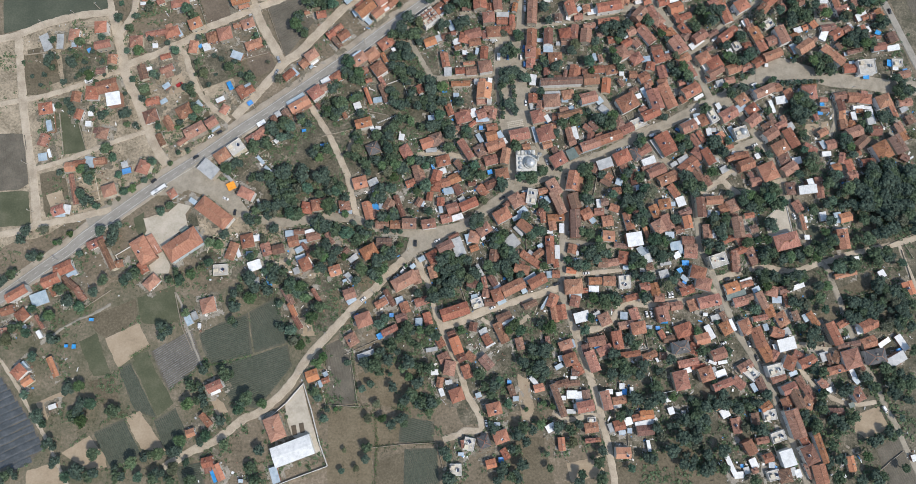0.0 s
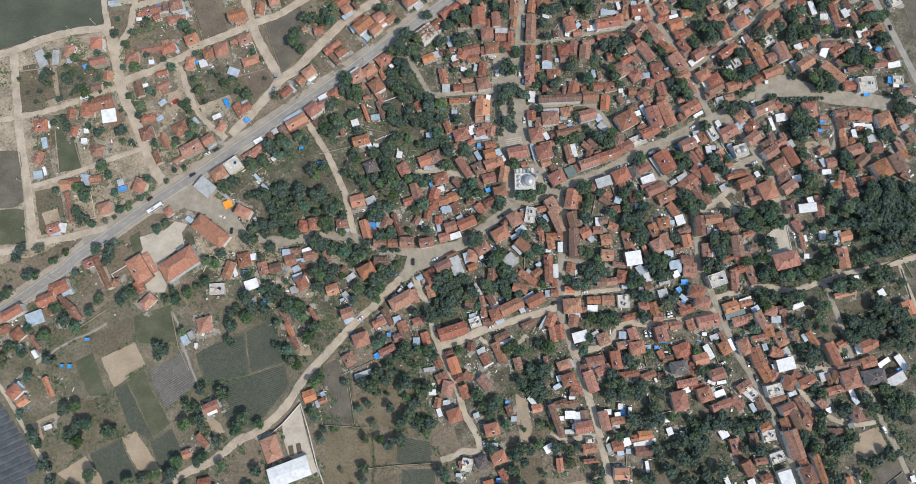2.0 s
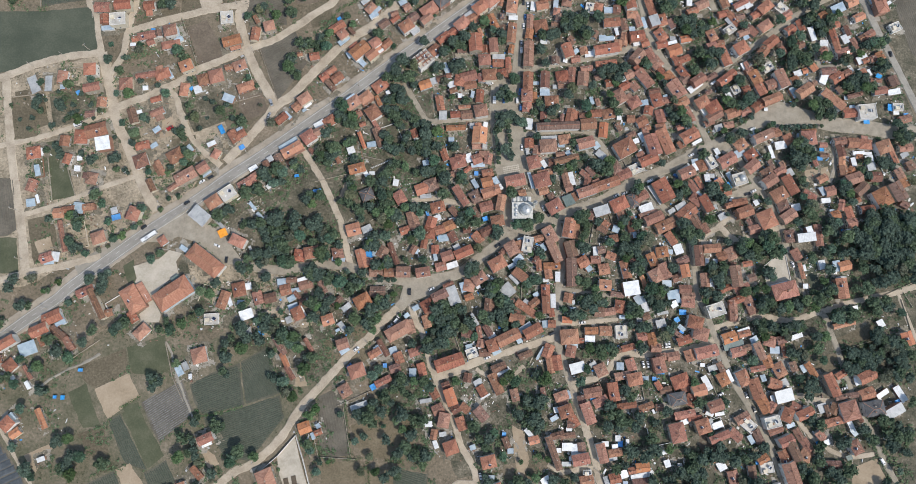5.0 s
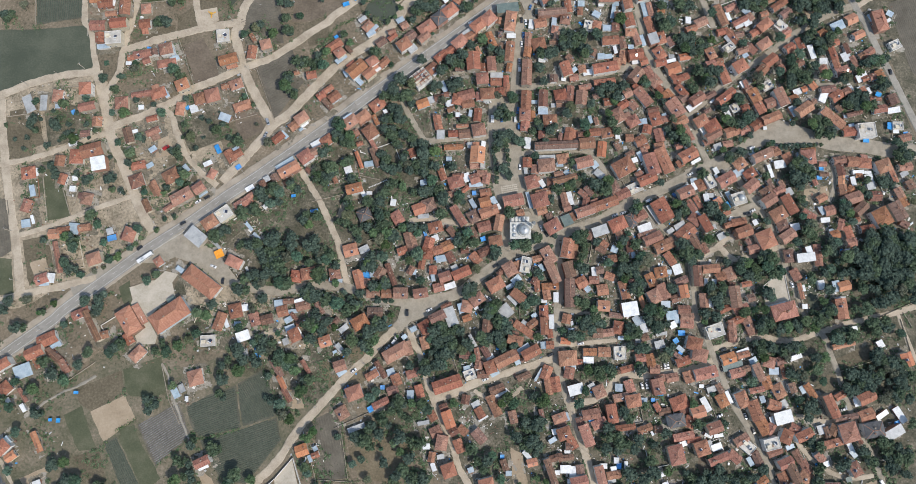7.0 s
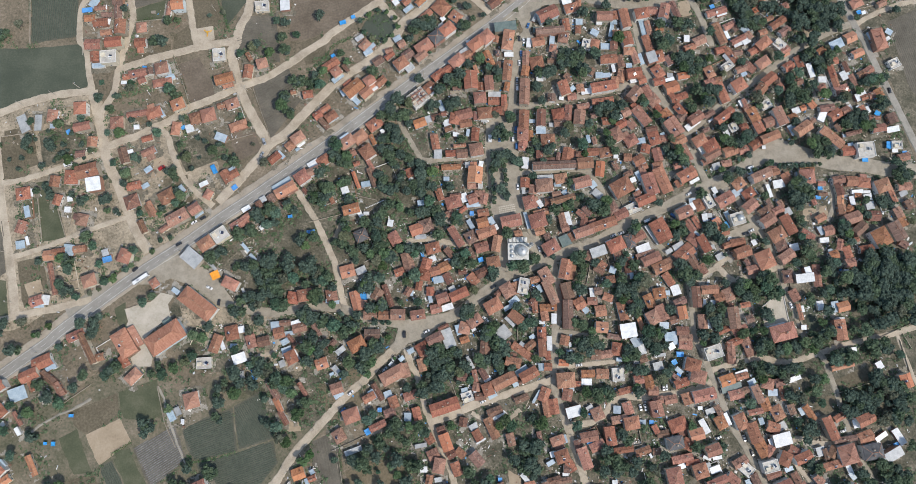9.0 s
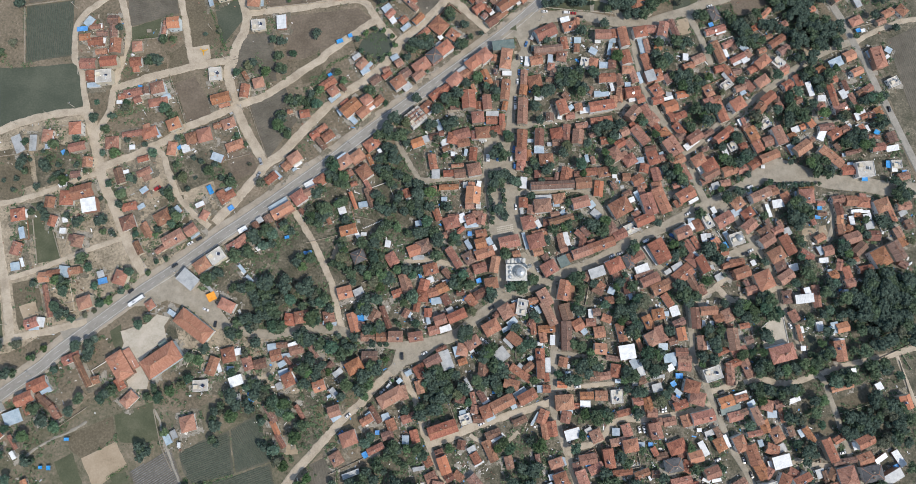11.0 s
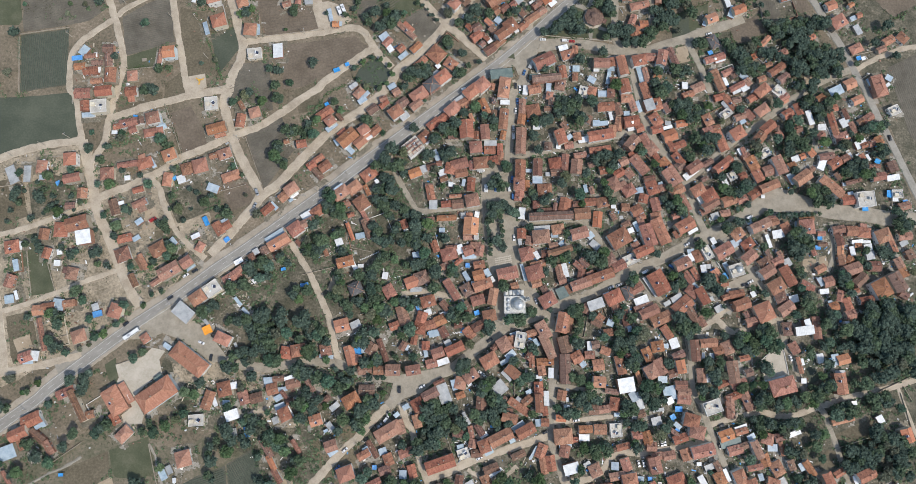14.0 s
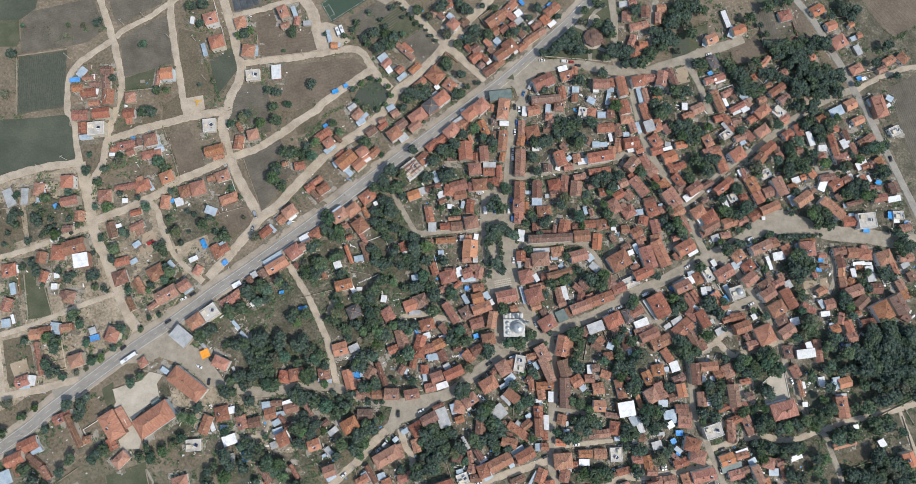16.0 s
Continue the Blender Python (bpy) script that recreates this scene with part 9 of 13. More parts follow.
paved("mosque_yard", "grey paved yard round the mosque", STREET, [(37.5, 98.5), (54.9, 102.0), (63.3, 92.9), (69.7, 83.8), (55.8, 76.0), (38.7, 69.0), (35.5, 77.0)])
paved("junction", "wide worn street junction", STREET, [(-28.5, 36.5), (-10.9, 40.2), (4.9, 43.8), (2.4, 38.1), (-10.1, 26.4), (-23.6, 21.0), (-31.6, 22.1)])
paved("junction_apron", "pale asphalt where the village street meets the highway", STREET, [(31.2, 257.5), (53.7, 278.8), (76.9, 282.4), (89.7, 280.5), (87.7, 275.9), (60.3, 270.3), (52.3, 254.3), (46.5, 251.8), (43.8, 258.2)])
paved("sports_court", "pale concrete sports court", CONCRETE, [(218.3, 57.5), (232.8, 70.5), (237.1, 47.3), (220.7, 40.0)])
paved("compound_yard", "pale concrete yard of a walled compound", CONCRETE, [(-104.7, -84.6), (-94.3, -70.9), (-90.5, -83.2), (-85.0, -97.9), (-78.7, -113.2), (-83.5, -115.2), (-98.3, -104.1), (-102.1, -95.7)])
paved("playground_floor", "sand-coloured playground floor", DIRT, [(-187.2, 237.0), (-176.1, 239.8), (-173.8, 230.0), (-179.4, 225.4), (-185.2, 226.3)])
paved("lane_mouth", "dusty widening of the street by the highway", STREET, [(-60.9, 320.4), (-52.2, 316.3), (-39.9, 325.4), (-40.5, 334.6), (-61.8, 333.2)])
paved("east_widening", "worn widening of the main street", STREET, [(214.2, 169.3), (231.3, 179.1), (243.9, 176.8), (254.3, 168.6), (269.0, 166.9), (268.8, 161.7), (230.9, 161.6), (214.0, 157.6)])
paved("small_square", "worn paving before the small mosque", STREET, [(185.0, 113.4), (196.6, 109.8), (213.2, 117.9), (217.3, 113.9), (215.6, 108.4), (201.5, 105.9), (192.4, 107.1)])
paved("truck_yard", "dusty pale yard beside the lane", DIRT, [(-99.6, 298.9), (-91.7, 279.1), (-85.5, 279.5), (-75.5, 286.8), (-84.7, 297.5), (-93.4, 300.1)])
for sand in ([(-75.3, 101.7), (-67.0, 99.3), (-72.2, 87.5), (-78.4, 90.4)], [(-213.2, 141.3), (-201.4, 145.0), (-193.5, 129.7), (-208.3, 124.7)], [(-156.8, -77.0), (-145.4, -85.9), (-141.8, -91.3), (-148.4, -94.2), (-153.1, -86.2)], [(-239.7, -77.3), (-268.2, -91.8), (-258.9, -102.6), (-254.9, -91.2)], [(248.9, 128.4), (265.7, 132.3), (267.5, 125.2), (256.9, 120.4), (249.9, 120.0)], [(-282.4, 47.7), (-272.0, 52.2), (-267.6, 40.5), (-276.8, 36.8)], [(254.1, 263.8), (261.5, 266.4), (263.3, 258.5), (255.1, 256.3)], [(48.1, -57.3), (56.0, -60.8), (60.5, -79.6), (55.2, -94.9), (50.8, -80.1)], [(160.2, 279.3), (169.2, 282.5), (170.8, 270.1), (162.2, 267.3)], [(-103.3, -28.0), (-93.6, -25.6), (-88.5, -39.0), (-98.3, -39.5)]):
    field("bare", sand)
field("grass", [(62.0, 285.2), (93.3, 322.6), (113.0, 335.8), (114.4, 283.8), (76.9, 283.3)])
field("grass", [(-220.5, 34.3), (-213.7, 39.4), (-210.5, 26.2), (-215.5, 22.8)])
field("crop", [(158.1, 298.6), (170.2, 306.2), (170.9, 288.9), (158.0, 287.3)])
field("crop", [(248.8, 57.9), (256.2, 60.4), (257.4, 46.3), (250.4, 43.1)])
field("dry", [(-235.9, -77.1), (-219.4, -70.6), (-213.1, -89.1), (-222.1, -93.3)])
field("rows", [(-171.9, -127.8), (-155.4, -123.4), (-151.9, -137.8), (-166.7, -140.3)], 15)
field("crop", [(219.4, 336.9), (232.7, 342.4), (233.4, 335.4), (223.7, 333.4)])
field("grass", [(-59.7, 301.3), (-39.5, 318.5), (-21.5, 301.3), (-38.0, 293.6), (-50.1, 283.8)])
field("dry", [(261.4, 0.5), (271.6, 1.1), (269.1, -9.1), (250.9, -10.0)])
field("crop", [(-58.0, -53.0), (-42.8, -46.4), (-40.3, -54.0), (-53.4, -62.4)])

# pond
water_mat = plain("green_pond_water", (0.075, 0.085, 0.06), 0.3)
pond = pad("pond", "still dark green pond with overgrown banks", water_mat, [(-69.9, 243.8), (-67.8, 249.6), (-60.8, 256.6), (-53.5, 258.8), (-47.5, 256.0), (-43.2, 248.8), (-45.7, 240.8), (-51.2, 236.1), (-59.5, 237.4), (-66.3, 238.8)], 0.2)
tagged(pond, "", "water")

# football pitch
turf = plain("artificial_turf", (0.045, 0.075, 0.05), 0.9)
pitch = pad("football_pitch", "small green artificial turf football pitch with white lines", turf, [(-99.2, 314.3), (-90.4, 300.3), (-61.1, 323.1), (-69.8, 338.3)], 0.33)
PADS.append(np.array([(-99.2, 314.3), (-90.4, 300.3), (-61.1, 323.1), (-69.8, 338.3)]))


def pitch_lines(corner, along, across, length, width):
    u, w = np.array(along), np.array(across)
    o = np.array(corner)
    for name, a, b, c, d in (("touch_line", 0.6, 0.6, length - 0.6, 0.75), ("touch_line", 0.6, width - 0.75, length - 0.6, width - 0.6), ("goal_line", 0.6, 0.75, 0.75, width - 0.75), ("box_line", 5.0, 4.0, 5.15, width - 4.0), ("box_line", 0.75, 4.0, 5.0, 4.15), ("box_line", 0.75, width - 4.15, 5.0, width - 4.0)):
        q = [o + u * s + w * t for s, t in ((a, b), (c, b), (c, d), (a, d))]
        mesh_object(name, [(*p, 0.338) for p in q], [(0, 1, 2, 3)], PAINT, pitch)


_c = np.array([(-99.2, 314.3), (-90.4, 300.3), (-61.1, 323.1)])
_u, _w = _c[2] - _c[1], _c[1] - _c[0]
pitch_lines(_c[0], _u / np.linalg.norm(_u), _w / np.linalg.norm(_w), float(np.linalg.norm(_u)), float(np.linalg.norm(_w)))

# paving pattern on the square
_p = np.array([(34.6, 118.8), (45.6, 121.5), (47.0, 116.1), (35.6, 113.4)])
SETT = box_mesh("paving_slab", CONCRETE, (-0.55, 0.55, -0.45, 0.45, 0, 0.09))
for i in range(9):
    for j in range(4):
        s, t = (i + 0.5) / 9, (j + 0.5) / 4
        q = (_p[0] * (1 - s) + _p[1] * s) * (1 - t) + (_p[3] * (1 - s) + _p[2] * s) * t
        place("paving_slab", SETT, plaza, float(q[0]), float(q[1]), 0.425, 14 * math.pi / 180)

# mosque
mosque = mesh_object("mosque", *(lambda v, f: (boxes(v, f, -6.9, 6.9, -5.6, 5.6, -0.2, 7.0), v, f)[1:])([], []), STONE)
mosque.location, mosque.rotation_euler = (48.9, 87.0, 0), (0, 0, radians(3))
tagged(mosque, "pale stone village mosque with a grey lead dome", "mosque")
FOOTPRINTS.append((mosque.location.x, mosque.location.y + 1.6, 14.0, 15.0, mosque.rotation_euler.z))
place("cornice", box_mesh("cornice", STONE, (-7.1, 7.1, -5.8, -5.3, 0, 0.4), (-7.1, 7.1, 5.3, 5.8, 0, 0.4), (-7.1, -6.6, -5.3, 5.3, 0, 0.4), (6.6, 7.1, -5.3, 5.3, 0, 0.4)), mosque, 0, 0, 6.9)
drum = place("drum", ring_mesh("drum", STONE, [(4.35, 0), (4.35, 1.5), (4.5, 1.5), (4.5, 1.75), (4.1, 1.8)]), mosque, 2.4, 0.1, 7.0)
place("dome", ring_mesh("dome", LEAD, dome_profile(3.9, 0.0, 8)), drum, 0, 0, 1.75)
place("dome_seam_ring", ring_mesh("dome_seam_ring", STONE, [(3.2, 0), (3.35, 0.12), (3.2, 0.24)], cap=False), drum, 0, 0, 3.45)
place("finial", ring_mesh("finial", LEAD, [(0.35, 0), (0.45, 0.3), (0.12, 0.5), (0.2, 0.8), (0.03, 1.5)], 8), drum, 0, 0, 5.0)
porch = place("porch", box_mesh("porch", STONE, (-6.6, 6.6, -1.9, 1.9, 0, 5.0), (-6.75, 6.75, -2.05, 2.05, 5.0, 5.2)), mosque, -0.3, 8.1, -0.2)


def vault_mesh():
    """A short barrel vault with rounded ends, its axis along y."""
    v, n = [], 8
    for y, k in ((-1.75, 0.55), (-1.5, 0.9), (-1.1, 1.0), (1.1, 1.0), (1.5, 0.9), (1.75, 0.55)):
        v += [(1.15 * k * math.cos(math.pi * i / n), y, 1.15 * k * math.sin(math.pi * i / n)) for i in range(n + 1)]
    m = n + 1
    f = [(a * m + i, a * m + i + 1, (a + 1) * m + i + 1, (a + 1) * m + i) for a in range(5) for i in range(n)] + [tuple(range(m - 1, -1, -1)), tuple(range(5 * m, 6 * m))]
    me = bpy.data.meshes.new("porch_vault")
    me.from_pydata(v, [], f)
    me.materials.append(STONE)
    return me


VAULT = vault_mesh()
for i in range(5):
    place("porch_vault", VAULT, porch, -5.2 + 2.6 * i, 0, 5.2)
for i in range(3):
    place("side_dome", ring_mesh("side_dome", LEAD, [(1.45, 0), (1.45, 0.35)] + dome_profile(1.3, 0.35, 5), 16), mosque, -4.4, 3.2 - 3.1 * i, 7.0)
minaret = place("minaret", ring_mesh("minaret", STONE, [(1.35, 0), (1.35, 6), (0.95, 7.5), (0.9, 15.5), (1.5, 16.2), (1.5, 17.2), (1.4, 17.2), (1.4, 16.5), (0.8, 16.5), (0.75, 19.2)], 12), mosque, 7.7, 3.4, 0)
place("minaret_cap", ring_mesh("minaret_cap", LEAD, [(0.95, 0), (0.9, 0.2), (0.05, 3.6)], 12), minaret, 0, 0, 19.2)
for s in (-1, 1):
    for i in range(4):
        place("window", WINDOW, mosque, -5.4 + 3.6 * i, s * 5.63, 3.6, 0 if s < 0 else math.pi, (1, 1, 1.8))

fountain = mesh_object("ablution_fountain", *(lambda v, f: (boxes(v, f, -1.9, 1.9, -1.9, 1.9, -0.1, 0.5), v, f)[1:])([], []), STONE)
fountain.location = (45.2, 79.9, 0)
tagged(fountain, "small domed stone ablution fountain beside the mosque", "fountain")
place("basin", ring_mesh("basin", STONE, [(1.2, 0), (1.2, 1.1), (0.9, 1.15)], 12), fountain, 0, 0, 0.5)
for i in range(8):
    place("column", ring_mesh("column", STONE, [(0.16, 0), (0.13, 2.3)], 8), fountain, 1.75 * math.cos(i * 0.785), 1.75 * math.sin(i * 0.785), 0.5)
place("canopy_dome", ring_mesh("canopy_dome", LEAD, [(2.25, 0), (2.25, 0.25)] + dome_profile(2.0, 0.25, 5), 16), fountain, 0, 0, 2.8)

# small mosque with a white roof
chapel = flat_house("F", 200.3, 118.2, 9.5, 8.5, 20, 2)
tagged(chapel, "small white mosque with a round dome on a flat roof", "mosque", "small mosque")
chapel.name = "small_mosque"
place("dome", ring_mesh("dome", LEAD, [(2.5, 0), (2.5, 0.5)] + dome_profile(2.4, 0.5, 6), 20), chapel, 1.6, 0, 6.3)

# unfinished building
shell = flat_house("F", -25.7, 192.8, 12.6, 10.6, 42, 2)
shell.name = "unfinished_building"
tagged(shell, "unfinished brick building with open rooms on top", "building", "unfinished building")
for a, b, c, d in ((-5.9, 5.9, -0.2, 0.0), (-5.9, 5.9, 2.6, 2.8), (-5.9, 5.9, -2.9, -2.7), (-3.1, -2.9, -4.9, 4.9), (0.2, 0.4, -4.9, 4.9), (3.2, 3.4, -4.9, 4.9)):
    place("partition_wall", box_mesh("partition_wall", PLASTERS[2], (a, b, c, d, 0, 1.7)), shell, 0, 0, 6.1)

# roofed bus shelter tarp by the junction
canopy(-154.7, 60.6, 5.6, 5.4, 29, 3.0, ORANGE_TARP, "bright orange tarp stretched over timber posts")

# park pavilion and round fountain
pavilion = new("park_pavilion", ring_mesh("park_pavilion", TILE_DARK, [(7.2, 3.1), (7.2, 3.3), (2.6, 5.4), (2.6, 6.0), (3.0, 6.0), (0.1, 7.3)], 8))
pavilion.location = (99.9, 298.6, 0)
tagged(pavilion, "eight-sided park pavilion under a dark brown tile roof", "pavilion")
for i in range(8):
    place("column", ring_mesh("column", TIMBER, [(0.2, 0), (0.18, 3.15)], 8), pavilion, 6.3 * math.cos(i * 0.785), 6.3 * math.sin(i * 0.785), 0)
place("floor_slab", ring_mesh("floor_slab", CONCRETE, [(7.6, 0), (7.6, 0.3)], 16), pavilion, 0, 0, 0)
place("side_roof", box_mesh("side_roof", TILE_DARK, (3.0, 9.5, -1.8, 1.8, 2.9, 3.1)), pavilion, 0, 0, 0, -0.35)
basin = new("park_fountain", ring_mesh("park_fountain", CONCRETE, [(4.6, 0), (4.6, 0.55), (4.1, 0.55), (4.1, 0.25), (1.4, 0.25), (1.2, 0.9), (0.3, 1.0)], 24))
basin.location = (100.8, 313.4, 0.02)
tagged(basin, "round pale concrete park fountain without water", "fountain")
for nm, pts_, wid in (("park_path", [(87.1, 309.3), (93.6, 306.1), (97.9, 300.9)], 3.0), ("park_path", [(98.9, 297.3), (98.1, 290.5), (98.2, 281.9)], 2.4), ("park_path", [(104.1, 292.2), (110.9, 289.9), (116.1, 289.3)], 2.2), ("park_path", [(95.7, 307.1), (98.6, 311.9), (100.7, 319.3), (108.8, 326.3)], 2.6)):
    road(nm, "gravel", wid, pts_)
garden_wall([(62.0, 283.4), (76.9, 282.9), (94.0, 282.6), (113.6, 281.9)], 0.7, 0.4, CONCRETE, "park_wall", "low pale wall along the park")
island = pad("traffic_island", "small triangular planted traffic island", GRASS, [(38.5, 264.6), (42.6, 268.4), (43.6, 264.0)], 0.62)

# walls between plots
garden_wall([(-201.5, 216.1), (-193.1, 197.5), (-185.7, 179.1)])
garden_wall([(-281.2, 106.7), (-274.1, 77.1)])
garden_wall([(-269.0, 105.3), (-258.8, 81.2)])
garden_wall([(-312.1, 149.1), (-297.2, 152.1)])
garden_wall([(-143.0, 194.8), (-127.0, 157.9)])
garden_wall([(-157.5, 154.8), (-139.7, 161.0)])
garden_wall([(-86.3, 112.4), (-68.7, 121.7), (-50.1, 118.6)])
garden_wall([(-95.4, 100.6), (-73.7, 107.2)])
garden_wall([(-80.5, 66.6), (-67.9, 43.2)])
garden_wall([(-262.8, 47.9), (-243.9, 53.7)])
garden_wall([(-244.8, -28.2), (-228.8, -15.5)])
garden_wall([(-185.6, -14.5), (-178.1, -37.7), (-169.3, -52.7)])
garden_wall([(-68.0, -50.4), (-43.4, -37.9)])
garden_wall([(-57.0, -81.5), (-64.0, -51.3)])
garden_wall([(-78.9, -83.4), (-53.8, -83.7)])
garden_wall([(-25.2, -106.2), (-51.8, -110.4)])
garden_wall([(-4.2, -104.1), (-25.2, -106.2)])
garden_wall([(-3.0, -105.1), (1.6, -119.7)])
garden_wall([(266.8, 2.0), (294.4, 11.9), (295.1, 24.1)])
garden_wall([(313.3, 40.7), (319.3, 18.9)])
garden_wall([(-84.5, -63.9), (-76.8, -86.3)])
garden_wall([(286.9, -110.7), (296.7, -102.1), (306.2, -94.9)])
garden_wall([(72.8, -100.4), (84.6, -112.8)])
garden_wall([(-308.3, 261.3), (-275.3, 268.6)])
garden_wall([(-309.0, 260.4), (-303.1, 218.3)])
garden_wall([(-231.7, 239.2), (-208.4, 243.2)])
garden_wall([(-137.8, 270.1), (-95.0, 278.0)])
garden_wall([(-142.3, 287.3), (-140.2, 269.6)])
garden_wall([(276.0, 325.0), (289.3, 328.2), (295.3, 317.4)])
garden_wall([(203.5, 307.3), (223.3, 315.8), (225.5, 300.4)])
garden_wall([(291.4, 281.6), (311.2, 287.3)])
garden_wall([(-50.9, 12.6), (-39.3, 1.9)])
garden_wall([(-51.4, -7.5), (-43.9, -30.9)])
garden_wall([(116.8, -59.7), (122.8, -65.2)])
garden_wall([(236.4, 83.8), (242.6, 55.6), (250.2, 36.7)])
garden_wall([(297.0, 40.4), (315.8, 49.4), (325.4, 53.9)])
garden_wall([(315.5, 45.3), (321.1, 35.6)])
garden_wall([(-198.1, 40.2), (-213.1, 34.7)])
garden_wall([(-113.9, -93.3), (-104.0, -83.8), (-93.6, -70.4), (-87.1, -86.8), (-79.5, -108.8), (-73.4, -122.1), (-88.5, -128.3), (-103.8, -134.8)], 2.0, 0.35, PLASTERS[0], "compound_wall", "white rendered wall round a walled compound")
garden_wall([(218.7, 58.4), (232.8, 71.3), (237.5, 46.5)], 1.0, 0.3, PLASTERS[0], "court_wall", "low white wall round the sports court")

# ---- trees ----
grove(-310.0, 231.0, 3.3)
grove(-320.9, 223.3, 6.1)
grove(-209.3, 223.6, 5.8)
grove(-226.2, 191.1, 3.3)
grove(-235.3, 181.8, 3.3)
grove(-237.9, 171.6, 3.6)
grove(-247.1, 191.0, 2.4)
grove(-247.3, 179.8, 3.2)
grove(-238.3, 154.8, 2.4)
grove(-229.5, 154.9, 4.0)
grove(-270.6, 158.8, 4.0)
grove(-291.5, 160.1, 2.8)
grove(-290.4, 142.8, 6.4)
grove(-276.5, 143.6, 5.6)
grove(-267.3, 135.7, 5.6)
grove(-261.0, 134.0, 4.0)
grove(-257.4, 164.1, 3.2)
grove(-203.5, 156.5, 3.6)
grove(-217.5, 138.7, 3.6)
grove(-231.2, 133.8, 3.2)
grove(-222.0, 127.0, 4.0)
grove(-189.9, 127.6, 4.8)
grove(-189.0, 168.5, 2.4)
grove(-181.3, 140.8, 4.0)
grove(-163.6, 146.0, 4.0)
grove(-199.0, 189.0, 4.1)
grove(-152.8, 218.5, 3.3)
grove(-144.9, 223.5, 3.3)
grove(-132.1, 219.8, 3.3)
grove(-121.8, 222.4, 4.2)
grove(-114.8, 234.7, 2.5)
grove(-82.2, 222.9, 3.3)
grove(-77.6, 216.9, 2.5)
grove(-29.0, 246.2, 5.1)
grove(-23.0, 251.2, 5.1)
grove(-101.0, 199.4, 6.6)
grove(-94.7, 197.6, 4.1)
grove(-118.8, 189.5, 4.9)
grove(-120.1, 180.8, 4.9)
grove(-113.5, 174.9, 3.3)
grove(-93.6, 208.9, 3.3)
grove(-60.4, 210.9, 3.3)
grove(-47.4, 202.5, 2.1)
grove(-19.6, 229.6, 2.1)
grove(-58.0, 175.6, 2.1)
grove(-76.9, 155.4, 5.7)
grove(-80.3, 146.7, 5.7)
grove(-87.6, 135.7, 4.9)
grove(-72.2, 147.1, 4.1)
grove(-45.3, 185.3, 5.8)
grove(-41.4, 176.8, 5.8)
grove(-46.7, 163.6, 5.7)
grove(-44.0, 153.0, 5.7)
grove(-39.3, 144.8, 5.7)
grove(-34.7, 136.6, 5.7)
grove(-46.9, 135.9, 5.7)
grove(-31.8, 188.3, 4.1)
grove(-33.2, 177.5, 3.3)
grove(-9.6, 200.8, 3.3)
grove(-15.8, 198.5, 2.5)
grove(0.1, 175.4, 2.5)
grove(-3.6, 166.6, 2.5)
grove(-12.4, 139.2, 4.9)
grove(-20.5, 137.4, 4.9)
grove(-148.6, 173.2, 2.0)
grove(16.4, 224.3, 4.2)
grove(23.1, 218.3, 3.4)
grove(29.5, 215.3, 4.2)
grove(28.7, 183.4, 3.3)
grove(35.4, 172.7, 5.8)
grove(39.1, 184.0, 3.3)
grove(38.2, 153.6, 7.4)
grove(32.3, 146.8, 5.8)
grove(46.6, 149.8, 4.1)
grove(58.8, 218.0, 5.1)
grove(77.4, 232.6, 6.8)
grove(84.0, 224.1, 6.8)
grove(75.5, 223.5, 5.1)
grove(90.5, 217.8, 4.2)
grove(90.4, 234.0, 2.6)
grove(98.6, 233.9, 4.3)
grove(115.4, 246.3, 4.3)
grove(105.7, 192.2, 6.7)
grove(116.1, 195.0, 5.0)
grove(112.2, 184.0, 3.4)
grove(80.9, 177.6, 4.2)
grove(95.5, 180.8, 3.3)
grove(71.0, 164.2, 3.3)
grove(91.6, 165.3, 4.2)
grove(108.2, 175.1, 3.3)
grove(145.3, 250.5, 5.2)
grove(151.8, 246.3, 4.3)
grove(158.2, 233.2, 6.0)
grove(162.4, 226.7, 4.3)
grove(135.1, 198.5, 3.4)
grove(143.6, 190.3, 3.4)
grove(154.1, 173.5, 3.4)
grove(158.2, 164.9, 4.2)
grove(162.3, 158.7, 4.2)
grove(63.1, 150.9, 3.3)
grove(91.9, 159.0, 3.3)
grove(57.3, 140.8, 3.3)
grove(168.9, 261.1, 5.2)
grove(182.0, 255.3, 3.5)
grove(203.4, 263.3, 5.2)
grove(214.2, 261.7, 5.2)
grove(220.9, 265.5, 3.5)
grove(230.9, 238.6, 4.3)
grove(248.9, 266.2, 7.0)
grove(248.5, 254.7, 5.2)
grove(259.7, 266.9, 6.1)
grove(266.2, 265.0, 6.1)
grove(254.7, 243.7, 5.2)
grove(260.9, 237.3, 6.0)
grove(265.8, 249.1, 3.5)
grove(274.2, 249.4, 4.3)
grove(205.3, 234.0, 3.4)
grove(168.8, 236.1, 5.1)
grove(170.9, 225.0, 6.0)
grove(181.8, 234.8, 3.4)
grove(181.5, 212.2, 6.0)
grove(177.4, 205.5, 3.4)
grove(192.7, 224.6, 2.6)
grove(230.3, 213.0, 4.3)
grove(239.1, 222.4, 4.3)
grove(245.6, 227.3, 4.3)
grove(240.9, 211.4, 6.0)
grove(249.3, 207.5, 4.3)
grove(238.6, 204.6, 4.3)
